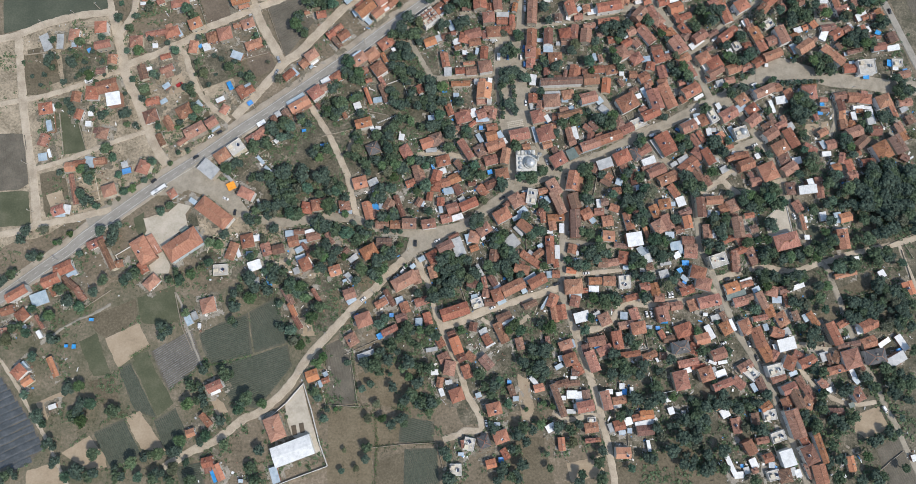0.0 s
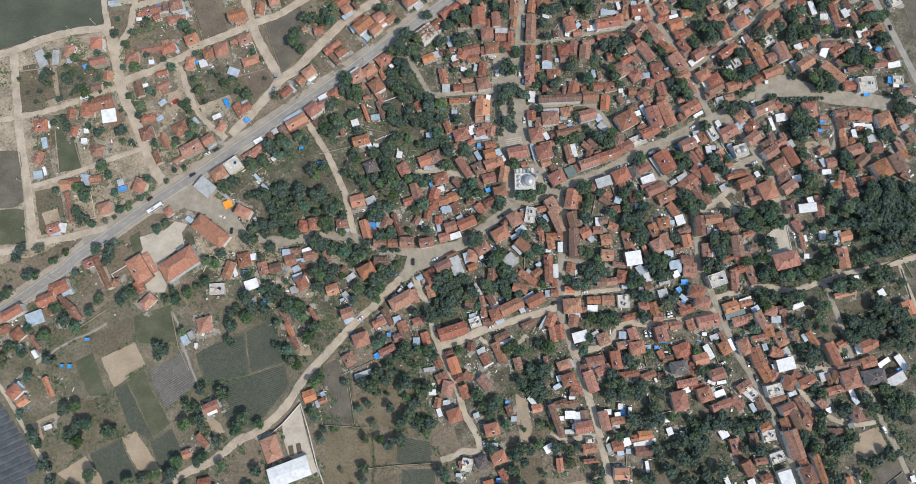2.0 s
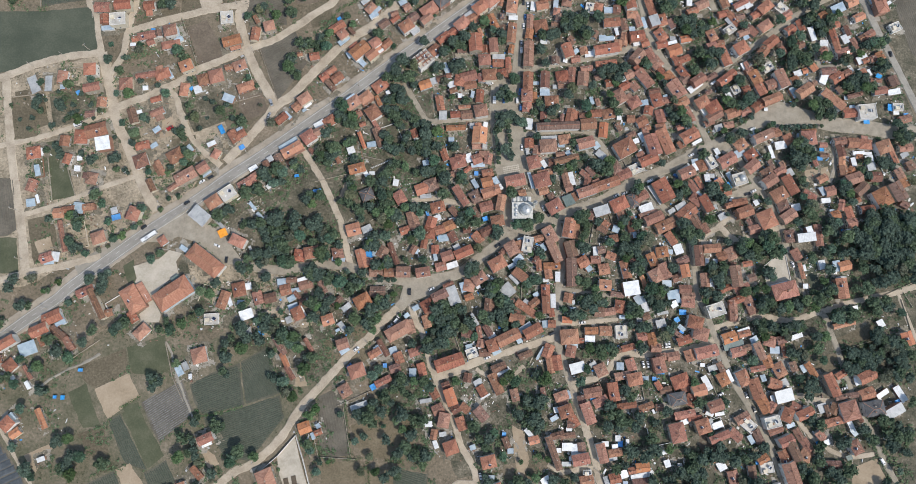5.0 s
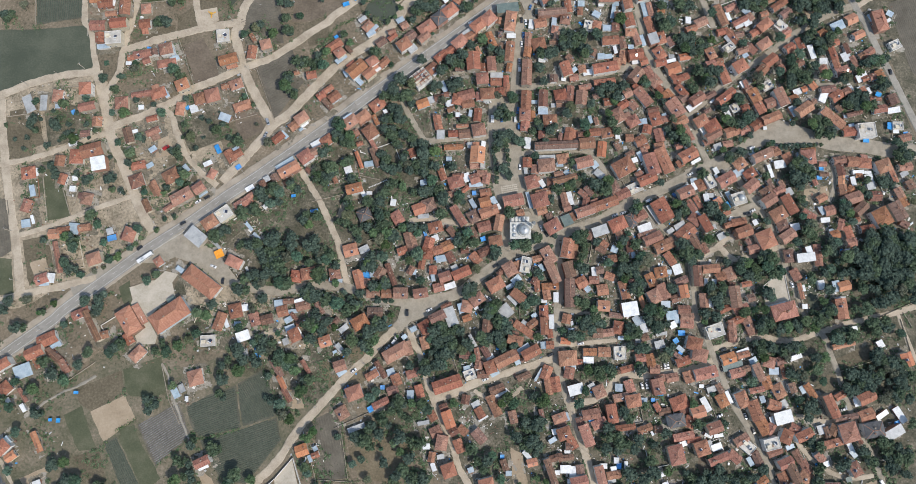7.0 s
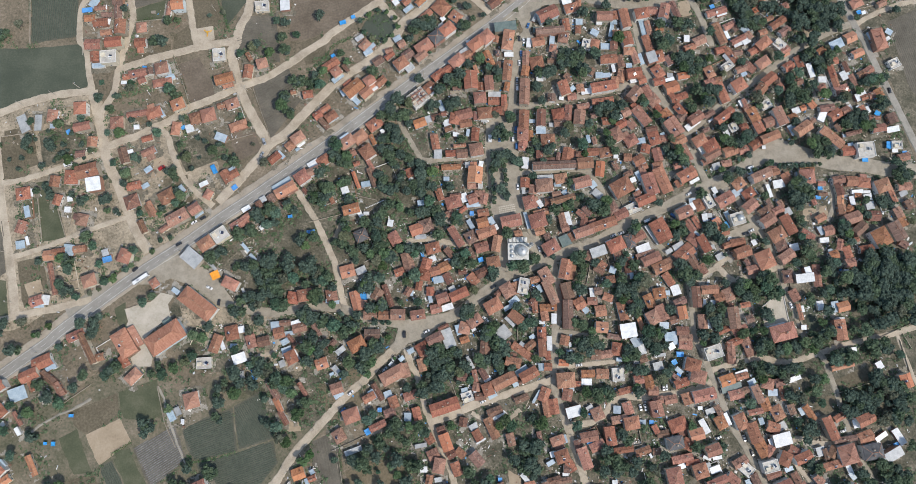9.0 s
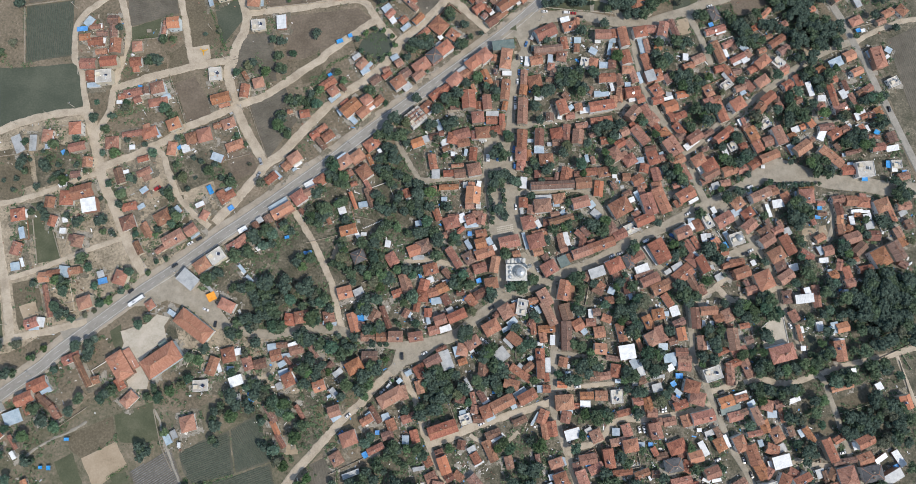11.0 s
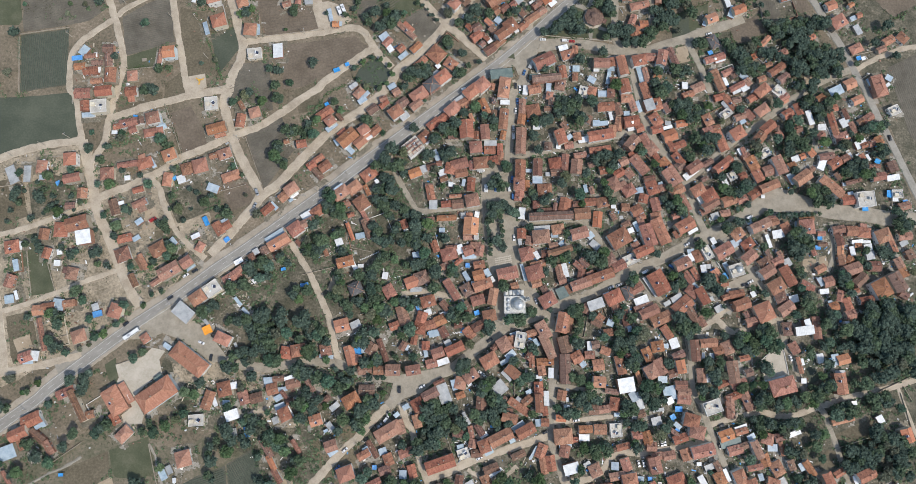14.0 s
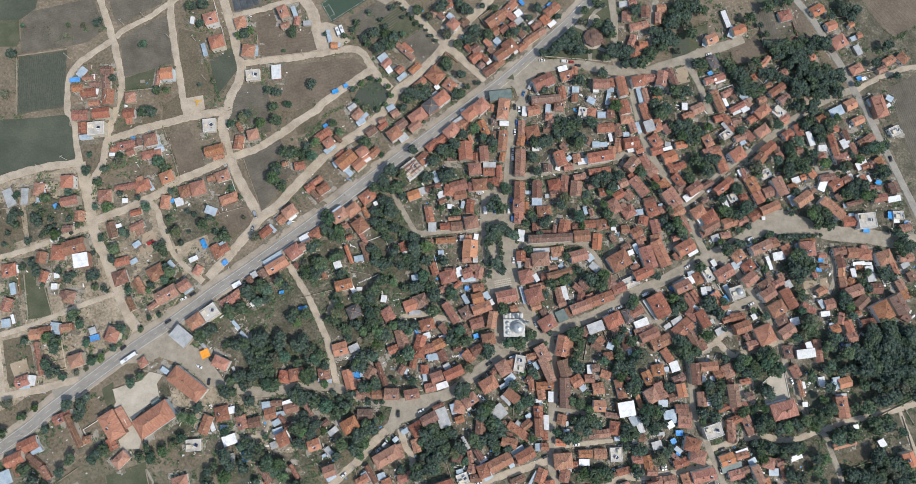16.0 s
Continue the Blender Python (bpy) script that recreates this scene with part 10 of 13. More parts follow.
grove(263.5, 211.9, 4.3)
grove(256.3, 219.2, 3.4)
grove(279.2, 211.5, 4.3)
grove(290.4, 216.8, 3.4)
grove(299.1, 226.1, 4.3)
grove(305.8, 226.7, 3.5)
grove(309.0, 208.9, 5.2)
grove(287.2, 198.7, 5.1)
grove(282.7, 191.8, 6.8)
grove(291.1, 190.1, 4.3)
grove(200.3, 191.3, 4.2)
grove(206.3, 176.4, 4.2)
grove(191.7, 175.5, 4.2)
grove(221.5, 186.2, 3.4)
grove(258.7, 170.8, 5.9)
grove(267.0, 169.1, 5.9)
grove(252.5, 174.8, 4.2)
grove(240.6, 175.8, 2.5)
grove(244.9, 179.1, 2.5)
grove(189.8, 152.9, 2.5)
grove(202.7, 161.5, 2.1)
grove(225.5, 160.6, 2.5)
grove(232.1, 159.1, 1.7)
grove(238.4, 159.4, 1.7)
grove(243.5, 159.7, 1.7)
grove(249.4, 160.1, 1.7)
grove(255.3, 160.4, 1.7)
grove(319.1, 159.2, 5.9)
grove(313.5, 165.5, 3.4)
grove(217.9, 201.6, 2.6)
grove(-274.0, 112.4, 5.5)
grove(-233.6, 108.5, 4.8)
grove(-247.0, 108.1, 2.4)
grove(-231.2, 100.7, 2.4)
grove(-241.9, 81.5, 4.7)
grove(-237.5, 75.8, 3.1)
grove(-251.4, 64.8, 6.2)
grove(-257.5, 66.5, 3.9)
grove(-250.6, 58.9, 3.9)
grove(-232.0, 64.0, 3.1)
grove(-209.5, 74.4, 3.5)
grove(-214.3, 61.1, 2.3)
grove(-210.9, 64.1, 2.0)
grove(-221.0, 54.6, 3.1)
grove(-226.6, 52.3, 3.1)
grove(-250.3, 43.0, 5.4)
grove(-255.0, 48.7, 3.9)
grove(-244.7, 41.4, 3.1)
grove(-235.8, 44.0, 1.9)
grove(-230.3, 47.1, 1.9)
grove(-272.4, 63.1, 2.3)
grove(-199.6, 39.9, 3.1)
grove(-194.2, 44.1, 3.1)
grove(-238.0, 24.1, 3.9)
grove(-230.1, 22.6, 5.4)
grove(-231.2, 16.7, 4.6)
grove(-227.4, 28.6, 3.1)
grove(-277.0, 23.3, 3.1)
grove(-259.7, 21.1, 2.3)
grove(-268.6, 14.8, 1.9)
grove(-290.8, 15.5, 4.6)
grove(-287.9, 21.5, 3.8)
grove(-198.9, 100.3, 3.2)
grove(-187.6, 84.8, 2.0)
grove(-193.2, 82.1, 2.0)
grove(-198.2, 74.1, 2.0)
grove(-182.2, 113.5, 4.0)
grove(-185.9, 108.5, 3.2)
grove(-154.2, 76.2, 5.5)
grove(-157.7, 72.0, 4.7)
grove(-163.9, 20.2, 3.9)
grove(-154.8, 26.5, 3.9)
grove(-157.9, 18.6, 3.9)
grove(-209.2, 99.9, 2.4)
grove(-150.3, 76.4, 5.5)
grove(-131.9, 91.7, 4.8)
grove(-139.5, 87.2, 4.0)
grove(-128.9, 102.1, 6.4)
grove(-122.4, 96.3, 4.0)
grove(-117.2, 104.8, 4.8)
grove(-109.7, 109.5, 3.2)
grove(-117.8, 68.1, 7.9)
grove(-120.9, 59.9, 7.9)
grove(-123.7, 47.8, 7.8)
grove(-114.1, 50.3, 7.1)
grove(-110.9, 58.5, 6.3)
grove(-127.3, 43.7, 5.5)
grove(-111.4, 42.6, 4.7)
grove(-135.3, 43.3, 3.1)
grove(-140.7, 39.1, 3.1)
grove(-99.8, 89.4, 5.6)
grove(-95.4, 83.6, 3.2)
grove(-90.1, 90.2, 2.4)
grove(-101.3, 61.0, 3.9)
grove(-90.1, 69.6, 5.5)
grove(-83.9, 65.9, 5.5)
grove(-81.4, 60.1, 4.0)
grove(-93.2, 57.5, 3.2)
grove(-86.5, 49.8, 4.7)
grove(-82.5, 48.1, 3.1)
grove(-82.5, 123.4, 4.8)
grove(-86.8, 125.4, 3.2)
grove(-92.3, 118.8, 3.2)
grove(-74.9, 128.2, 3.2)
grove(-68.5, 97.4, 3.2)
grove(-73.6, 86.7, 4.8)
grove(-69.9, 91.0, 4.0)
grove(-69.1, 105.6, 3.2)
grove(-50.5, 100.3, 5.6)
grove(-45.1, 108.9, 4.8)
grove(-47.9, 92.2, 4.0)
grove(-41.4, 115.3, 4.9)
grove(-33.3, 113.8, 3.2)
grove(-30.1, 128.5, 6.5)
grove(-21.9, 126.8, 5.7)
grove(-13.3, 119.0, 4.1)
grove(-4.6, 109.1, 4.0)
grove(-15.0, 112.8, 3.2)
grove(-44.2, 125.7, 3.2)
grove(-45.4, 84.2, 5.6)
grove(-41.1, 80.4, 4.8)
grove(-46.8, 76.0, 4.0)
grove(-42.6, 72.3, 3.2)
grove(-60.8, 75.4, 3.2)
grove(-51.1, 79.9, 3.2)
grove(-53.7, 60.4, 3.2)
grove(-44.0, 64.1, 4.0)
grove(-31.5, 85.1, 3.2)
grove(-21.2, 81.6, 3.2)
grove(-20.3, 67.4, 4.8)
grove(-26.1, 63.1, 3.2)
grove(-41.0, 48.3, 3.2)
grove(-29.2, 49.0, 2.4)
grove(-45.4, 43.3, 3.2)
grove(-74.3, 44.6, 3.1)
grove(-91.5, 38.9, 6.3)
grove(-87.3, 35.9, 4.7)
grove(-75.2, 32.6, 3.9)
grove(-71.2, 30.9, 4.7)
grove(-63.9, 35.3, 2.4)
grove(-59.4, 29.6, 3.1)
grove(-14.6, 37.8, 3.6)
grove(-40.2, 34.6, 2.0)
grove(-36.2, 34.8, 2.0)
grove(-17.3, 49.6, 3.2)
grove(-68.1, 39.0, 2.4)
grove(7.1, 77.0, 3.2)
grove(7.4, 111.8, 4.9)
grove(12.8, 83.4, 4.0)
grove(31.3, 74.3, 3.2)
grove(40.3, 101.4, 3.2)
grove(35.0, 130.1, 4.1)
grove(39.3, 126.3, 3.3)
grove(51.2, 79.4, 4.0)
grove(45.2, 77.0, 4.0)
grove(57.2, 84.0, 2.4)
grove(20.0, 59.6, 3.2)
grove(14.6, 47.3, 3.2)
grove(73.3, 86.9, 2.4)
grove(86.4, 126.9, 3.3)
grove(80.4, 120.2, 3.3)
grove(87.1, 104.1, 2.4)
grove(102.8, 121.4, 4.1)
grove(108.9, 125.9, 4.1)
grove(87.3, 85.4, 4.0)
grove(93.6, 79.7, 3.2)
grove(91.8, 71.5, 3.2)
grove(129.7, 108.4, 3.3)
grove(121.8, 89.4, 3.3)
grove(117.8, 81.0, 3.2)
grove(121.9, 67.0, 5.6)
grove(129.9, 65.4, 5.6)
grove(135.9, 71.8, 4.9)
grove(120.0, 56.8, 4.0)
grove(131.9, 73.6, 4.0)
grove(109.9, 68.4, 3.2)
grove(89.8, 65.3, 4.0)
grove(130.0, 57.4, 4.0)
grove(138.2, 37.9, 4.8)
grove(144.2, 36.2, 4.0)
grove(34.9, 36.5, 4.0)
grove(31.1, 32.3, 4.7)
grove(29.3, 28.3, 3.9)
grove(54.7, 37.5, 4.0)
grove(58.6, 39.7, 4.0)
grove(56.1, 57.6, 2.4)
grove(64.2, 56.0, 2.4)
grove(94.3, 39.6, 4.0)
grove(88.5, 41.3, 3.2)
grove(100.5, 36.0, 3.2)
grove(158.6, 69.1, 2.4)
grove(160.4, 120.6, 3.3)
grove(156.3, 112.0, 3.3)
grove(184.7, 107.2, 5.8)
grove(191.2, 111.9, 3.3)
grove(178.5, 88.3, 4.1)
grove(170.3, 75.7, 4.9)
grove(166.5, 79.6, 3.3)
grove(219.8, 103.1, 3.3)
grove(212.0, 106.9, 2.5)
grove(242.9, 133.5, 6.7)
grove(245.3, 142.1, 5.9)
grove(241.2, 146.1, 4.2)
grove(249.3, 138.1, 5.0)
grove(246.3, 108.6, 4.1)
grove(250.3, 102.6, 4.1)
grove(250.0, 94.3, 4.1)
grove(239.9, 89.7, 3.3)
grove(246.1, 91.3, 3.3)
grove(214.9, 78.1, 5.7)
grove(223.0, 76.5, 5.7)
grove(218.9, 72.2, 4.9)
grove(204.7, 73.5, 4.1)
grove(210.7, 69.7, 4.1)
grove(200.6, 69.2, 4.1)
grove(204.8, 65.4, 3.2)
grove(226.9, 68.6, 4.9)
grove(264.2, 88.9, 5.8)
grove(259.9, 84.6, 4.1)
grove(268.7, 91.3, 3.3)
grove(274.1, 81.3, 4.9)
grove(263.9, 72.7, 3.3)
grove(297.2, 94.8, 11.6)
grove(309.2, 87.3, 14.0)
grove(292.2, 74.1, 11.5)
grove(308.1, 66.9, 11.5)
grove(319.2, 83.7, 12.4)
grove(315.8, 59.2, 9.0)
grove(287.5, 61.7, 6.5)
grove(284.3, 81.8, 7.4)
grove(271.6, 69.0, 4.9)
grove(252.5, 43.9, 5.7)
grove(258.4, 40.2, 4.8)
grove(262.6, 44.4, 4.0)
grove(257.0, 50.1, 3.2)
grove(249.4, 63.8, 3.3)
grove(180.5, 54.1, 3.2)
grove(182.2, 50.1, 4.0)
grove(188.6, 56.5, 3.2)
grove(190.5, 46.6, 3.2)
grove(202.1, 39.3, 4.0)
grove(210.5, 41.7, 3.2)
grove(216.5, 42.0, 3.2)
grove(222.7, 50.3, 3.2)
grove(219.2, 56.2, 2.4)
grove(273.8, 118.6, 3.3)
grove(277.7, 112.5, 3.3)
grove(291.1, 136.4, 3.3)
grove(303.4, 137.0, 5.9)
grove(279.5, 106.4, 3.3)
grove(321.7, 123.3, 3.3)
grove(267.0, 101.5, 3.3)
grove(-292.6, -8.5, 3.9)
grove(-299.7, -12.8, 4.7)
grove(-278.9, 4.2, 4.7)
grove(-265.6, 15.1, 2.4)
grove(-250.3, 7.8, 3.1)
grove(-231.8, -9.3, 3.9)
grove(-236.6, -17.4, 3.9)
grove(-214.8, -4.4, 5.5)
grove(-218.2, -8.6, 3.9)
grove(-258.2, -16.5, 4.7)
grove(-253.2, -24.1, 4.6)
grove(-244.9, -27.6, 3.9)
grove(-275.7, -29.2, 3.9)
grove(-268.8, -36.6, 4.6)
grove(-263.3, -34.4, 3.9)
grove(-285.1, -43.2, 5.4)
grove(-276.9, -46.6, 3.8)
grove(-185.8, -0.9, 5.5)
grove(-189.0, -7.0, 4.7)
grove(-181.2, -6.6, 3.9)
grove(-173.8, -2.3, 3.9)
grove(-168.6, 2.0, 3.1)
grove(-163.2, 6.3, 3.2)
grove(-189.0, -39.1, 4.6)
grove(-175.0, -27.9, 3.1)
grove(-136.0, 11.8, 3.2)
grove(-119.3, 4.5, 5.5)
grove(-115.0, 0.8, 5.5)
grove(-125.2, 2.3, 3.2)
grove(-110.1, 9.2, 2.4)
grove(-106.6, -4.8, 4.7)
grove(-100.5, -6.4, 4.7)
grove(-102.1, -10.5, 3.9)
grove(-141.2, -12.5, 6.3)
grove(-133.0, -16.0, 4.7)
grove(-144.3, -20.5, 5.5)
grove(-143.1, -32.1, 5.4)
grove(-95.9, -14.1, 3.9)
grove(-89.3, -21.6, 5.5)
grove(-90.8, -27.5, 4.7)
grove(-85.6, -19.4, 3.9)
grove(-113.3, -18.9, 3.1)
grove(-111.6, -34.4, 4.7)
grove(-103.7, -36.0, 3.9)
grove(-85.1, 22.4, 5.6)
grove(-78.8, 18.7, 5.6)
grove(-72.7, 15.1, 3.2)
grove(-86.4, 14.3, 4.0)
grove(-89.8, 6.2, 3.2)
grove(-60.1, 7.6, 4.8)
grove(-51.9, 4.1, 4.8)
grove(-46.2, 8.3, 4.0)
grove(-63.5, -0.5, 3.2)
grove(-47.7, 0.4, 3.2)
grove(-45.1, 20.5, 4.0)
grove(-41.3, 22.8, 3.2)
grove(-35.5, 25.2, 2.4)
grove(-5.0, 18.5, 6.4)
grove(1.2, 14.8, 6.4)
grove(-2.2, 2.6, 6.4)
grove(3.8, 3.0, 6.4)
grove(-8.6, 10.4, 3.2)
grove(0.2, -5.2, 4.0)
grove(-8.0, -35.0, 3.9)
grove(-12.1, -31.3, 3.9)
grove(-18.0, -31.6, 3.1)
grove(-42.0, -25.0, 3.1)
grove(-45.6, -29.1, 3.9)
grove(-30.6, 11.4, 1.2)
grove(-21.6, -6.2, 2.4)
grove(-25.8, -32.0, 5.5)
grove(11.0, 17.4, 5.6)
grove(17.8, -0.3, 4.0)
grove(11.7, 3.4, 4.8)
grove(25.2, 14.1, 4.0)
grove(29.2, 12.3, 4.8)
grove(35.1, 16.6, 5.6)
grove(40.8, 25.0, 5.6)
grove(39.2, 12.8, 4.8)
grove(47.4, 9.3, 3.2)
grove(30.8, 24.7, 2.4)
grove(63.2, 16.2, 3.2)
grove(90.9, 27.6, 4.8)
grove(95.0, 23.8, 5.6)
grove(91.1, 17.5, 4.0)
grove(103.0, 28.3, 4.8)
grove(99.1, 22.0, 4.0)
grove(107.2, 26.6, 3.2)
grove(79.1, 21.0, 3.2)
grove(125.2, 25.4, 4.0)
grove(123.4, 19.3, 3.2)
grove(135.3, 11.8, 4.0)
grove(131.5, -0.3, 3.2)
grove(151.5, 10.7, 3.2)
grove(147.3, 6.4, 4.0)
grove(97.5, -4.1, 4.0)
grove(105.5, -7.7, 4.0)
grove(109.6, -3.5, 3.2)
grove(44.5, -24.6, 3.9)
grove(48.6, -28.3, 3.9)
grove(64.2, -23.6, 5.5)
grove(68.2, -25.3, 4.7)
grove(91.9, -26.1, 4.0)
grove(95.9, -18.0, 3.2)
grove(139.3, 30.2, 6.5)
grove(143.3, 26.3, 4.8)
grove(175.9, 32.2, 3.2)
grove(185.9, 40.8, 4.1)
grove(206.5, 42.0, 3.3)
grove(220.3, 34.5, 4.9)
grove(224.4, 28.6, 3.3)
grove(216.3, 28.2, 3.2)
grove(211.7, 17.8, 4.9)
grove(215.7, 16.0, 5.7)
grove(223.7, 14.4, 5.7)
grove(229.7, 12.7, 4.9)
grove(237.9, 17.1, 4.1)
grove(232.3, 31.0, 4.1)
grove(238.4, 31.3, 4.9)
grove(244.7, 35.7, 4.1)
grove(250.6, 32.0, 4.1)
grove(252.8, 36.2, 4.9)
grove(261.2, 42.8, 4.1)
grove(264.5, 24.6, 4.9)
grove(268.6, 26.8, 4.9)
grove(274.5, 23.1, 4.1)
grove(272.9, 31.1, 4.9)
grove(255.9, 12.0, 4.0)
grove(249.8, 11.7, 4.0)
grove(235.3, -1.0, 5.6)
grove(239.2, -2.8, 5.6)
grove(231.3, 0.8, 4.0)
grove(251.5, 3.8, 4.0)
grove(255.5, -3.9, 3.2)
grove(285.9, 46.1, 4.9)
grove(301.5, 34.7, 4.9)
grove(309.8, 31.1, 3.3)
grove(279.5, 1.2, 8.1)
grove(287.3, -2.4, 8.1)
grove(299.7, 2.3, 8.9)
grove(271.1, -7.2, 5.6)
grove(279.0, -8.7, 5.6)
grove(303.0, -9.5, 8.1)
grove(311.5, -1.1, 8.1)
grove(294.7, -13.9, 4.0)
grove(308.2, 10.7, 6.1)
grove(296.3, 14.1, 4.9)
grove(207.1, -6.5, 4.0)
grove(181.3, -13.7, 3.2)
grove(215.8, 10.0, 3.2)
grove(-186.7, -41.3, 5.8)
grove(-261.8, -49.7, 4.6)
grove(-289.6, -51.1, 4.6)
grove(-159.0, -63.7, 5.4)
grove(-145.4, -64.9, 5.4)
grove(-163.2, -77.1, 6.9)
grove(-158.6, -84.3, 6.1)
grove(-165.9, -86.6, 4.6)
grove(-154.4, -89.8, 3.0)
grove(-244.6, -82.9, 6.1)
grove(-237.6, -78.9, 3.8)
grove(-233.8, -91.7, 7.6)
grove(-238.6, -97.5, 5.3)
grove(-228.4, -89.6, 3.8)
grove(-232.5, -100.9, 4.5)
grove(-214.4, -94.5, 5.3)
grove(-261.2, -98.6, 4.5)
grove(-258.9, -104.1, 3.0)
grove(-252.5, -118.4, 6.0)
grove(-249.3, -127.3, 5.2)
grove(-222.2, -120.6, 4.5)
grove(-233.7, -132.0, 6.7)
grove(-238.8, -135.8, 3.7)
grove(-222.0, -135.0, 5.2)
grove(-207.4, -132.5, 6.7)
grove(-197.2, -124.8, 4.5)
grove(-190.2, -120.9, 5.2)
grove(-181.0, -118.6, 4.5)
grove(-171.9, -116.4, 5.3)
grove(-168.8, -110.7, 4.5)
grove(-192.4, -133.6, 3.7)
grove(-181.1, -133.1, 6.0)
grove(-173.5, -134.5, 5.2)
grove(-170.6, -127.2, 4.5)
grove(-163.8, -123.4, 3.0)
grove(-273.9, -137.4, 5.9)
grove(-278.8, -141.2, 4.4)
grove(-273.1, -86.3, 3.0)
grove(-270.7, -61.6, 3.8)
grove(-152.3, -106.3, 3.8)
grove(-155.9, -110.2, 3.0)
grove(-143.7, -98.5, 5.3)
grove(-140.4, -111.2, 3.8)
grove(-158.6, -133.8, 4.5)
grove(-101.2, -41.6, 4.7)
grove(-97.0, -45.3, 3.9)
grove(-128.3, -81.0, 4.6)
grove(-118.4, -84.3, 3.8)
grove(-131.8, -84.9, 3.8)
grove(-133.3, -88.7, 3.8)
grove(-141.4, -66.6, 5.4)
grove(-84.4, -56.2, 3.9)
grove(-81.0, -52.2, 3.1)
grove(-65.3, -55.2, 2.3)
grove(-54.3, -71.8, 2.7)
grove(-48.8, -68.5, 2.7)
grove(-34.0, -69.7, 3.1)
grove(-36.5, -61.5, 1.9)
grove(-44.0, -80.7, 3.1)
grove(-44.3, -48.4, 5.4)
grove(-36.9, -42.3, 5.5)
grove(-29.5, -36.1, 7.0)
grove(-21.3, -41.5, 5.5)
grove(-32.7, -45.9, 4.7)
grove(-38.2, -51.9, 3.9)
grove(-24.5, -53.2, 4.7)
grove(-16.6, -54.7, 5.4)
grove(-10.7, -56.3, 3.9)
grove(-28.2, -57.2, 3.1)
grove(-23.9, -62.7, 3.1)
grove(-47.6, -56.2, 4.6)
grove(-53.5, -54.6, 3.9)
grove(-43.5, -59.9, 3.1)
grove(-21.3, -73.9, 4.6)
grove(-24.8, -79.7, 5.4)
grove(-15.2, -79.2, 5.4)
grove(-9.4, -79.0, 4.6)
grove(-9.1, -84.6, 3.1)
grove(-26.0, -91.0, 6.1)
grove(-33.5, -93.2, 3.8)
grove(-39.5, -89.8, 3.1)
grove(-49.1, -90.3, 3.1)
grove(-17.9, -66.2, 3.9)
grove(-77.7, -91.7, 3.1)
grove(-76.4, -86.1, 2.3)
grove(-48.5, -108.7, 3.4)
grove(-48.7, -116.1, 3.4)
grove(-84.9, -75.2, 3.1)
grove(-82.7, -78.8, 3.1)
grove(-54.5, -122.0, 2.3)
grove(-62.9, -111.4, 1.9)
grove(-117.4, -113.8, 3.8)
grove(-122.0, -124.9, 3.8)
grove(-117.3, -133.7, 4.5)
grove(1.8, -108.1, 3.8)
grove(3.9, -111.8, 3.0)
grove(6.5, -126.1, 4.5)
grove(-5.6, -78.8, 3.1)
grove(-70.7, -85.8, 1.9)
grove(-63.8, -124.2, 2.3)
grove(9.4, -30.2, 3.1)
grove(40.8, -28.6, 3.1)
grove(56.9, -41.4, 6.3)
grove(61.1, -48.9, 7.0)
grove(63.2, -56.5, 6.2)
grove(55.3, -53.0, 5.5)
grove(64.7, -41.0, 4.7)
grove(51.3, -49.4, 3.9)
grove(22.4, -58.5, 3.9)
grove(26.6, -65.9, 4.7)
grove(32.5, -67.5, 5.4)
grove(36.2, -61.6, 3.1)
grove(30.8, -71.4, 3.1)
grove(42.6, -76.5, 3.1)
grove(65.9, -75.4, 2.3)
grove(71.8, -77.0, 2.3)
grove(54.5, -79.8, 1.9)
grove(52.7, -90.9, 3.8)
grove(49.1, -96.6, 4.6)
grove(47.5, -105.9, 5.4)
grove(42.2, -117.2, 5.3)
grove(38.6, -122.8, 6.1)
grove(48.1, -122.4, 6.1)
grove(53.5, -114.8, 3.8)
grove(31.6, -90.2, 2.3)
grove(33.7, -93.8, 3.1)
grove(55.0, -100.1, 3.1)
grove(68.8, -107.0, 2.3)
grove(70.9, -116.0, 2.7)
grove(58.6, -92.6, 3.1)
grove(64.3, -88.6, 3.1)
grove(75.8, -89.8, 3.9)
grove(83.5, -91.3, 3.9)
grove(89.3, -87.3, 3.1)
grove(85.7, -98.7, 3.1)
grove(91.9, -118.6, 3.1)
grove(105.0, -103.3, 3.1)
grove(103.1, -110.7, 3.8)
grove(105.1, -119.7, 4.6)
grove(89.9, -124.0, 3.8)
grove(111.8, -40.6, 3.9)
grove(115.8, -48.1, 6.3)
grove(121.7, -53.6, 7.1)
grove(127.6, -51.4, 5.5)
grove(131.5, -47.3, 3.9)
grove(110.0, -54.2, 3.9)
grove(121.6, -30.4, 4.0)
grove(125.5, -34.1, 3.9)
grove(116.1, -80.4, 3.9)
grove(122.1, -78.3, 3.1)
grove(125.7, -68.6, 4.7)
grove(135.5, -71.9, 4.7)
grove(141.3, -67.8, 4.7)
grove(137.4, -86.8, 4.6)
grove(143.2, -92.1, 5.4)
grove(139.4, -105.3, 5.4)
grove(135.6, -107.3, 4.6)
grove(151.0, -86.2, 5.4)
grove(156.8, -91.5, 4.6)
grove(156.8, -82.2, 4.7)
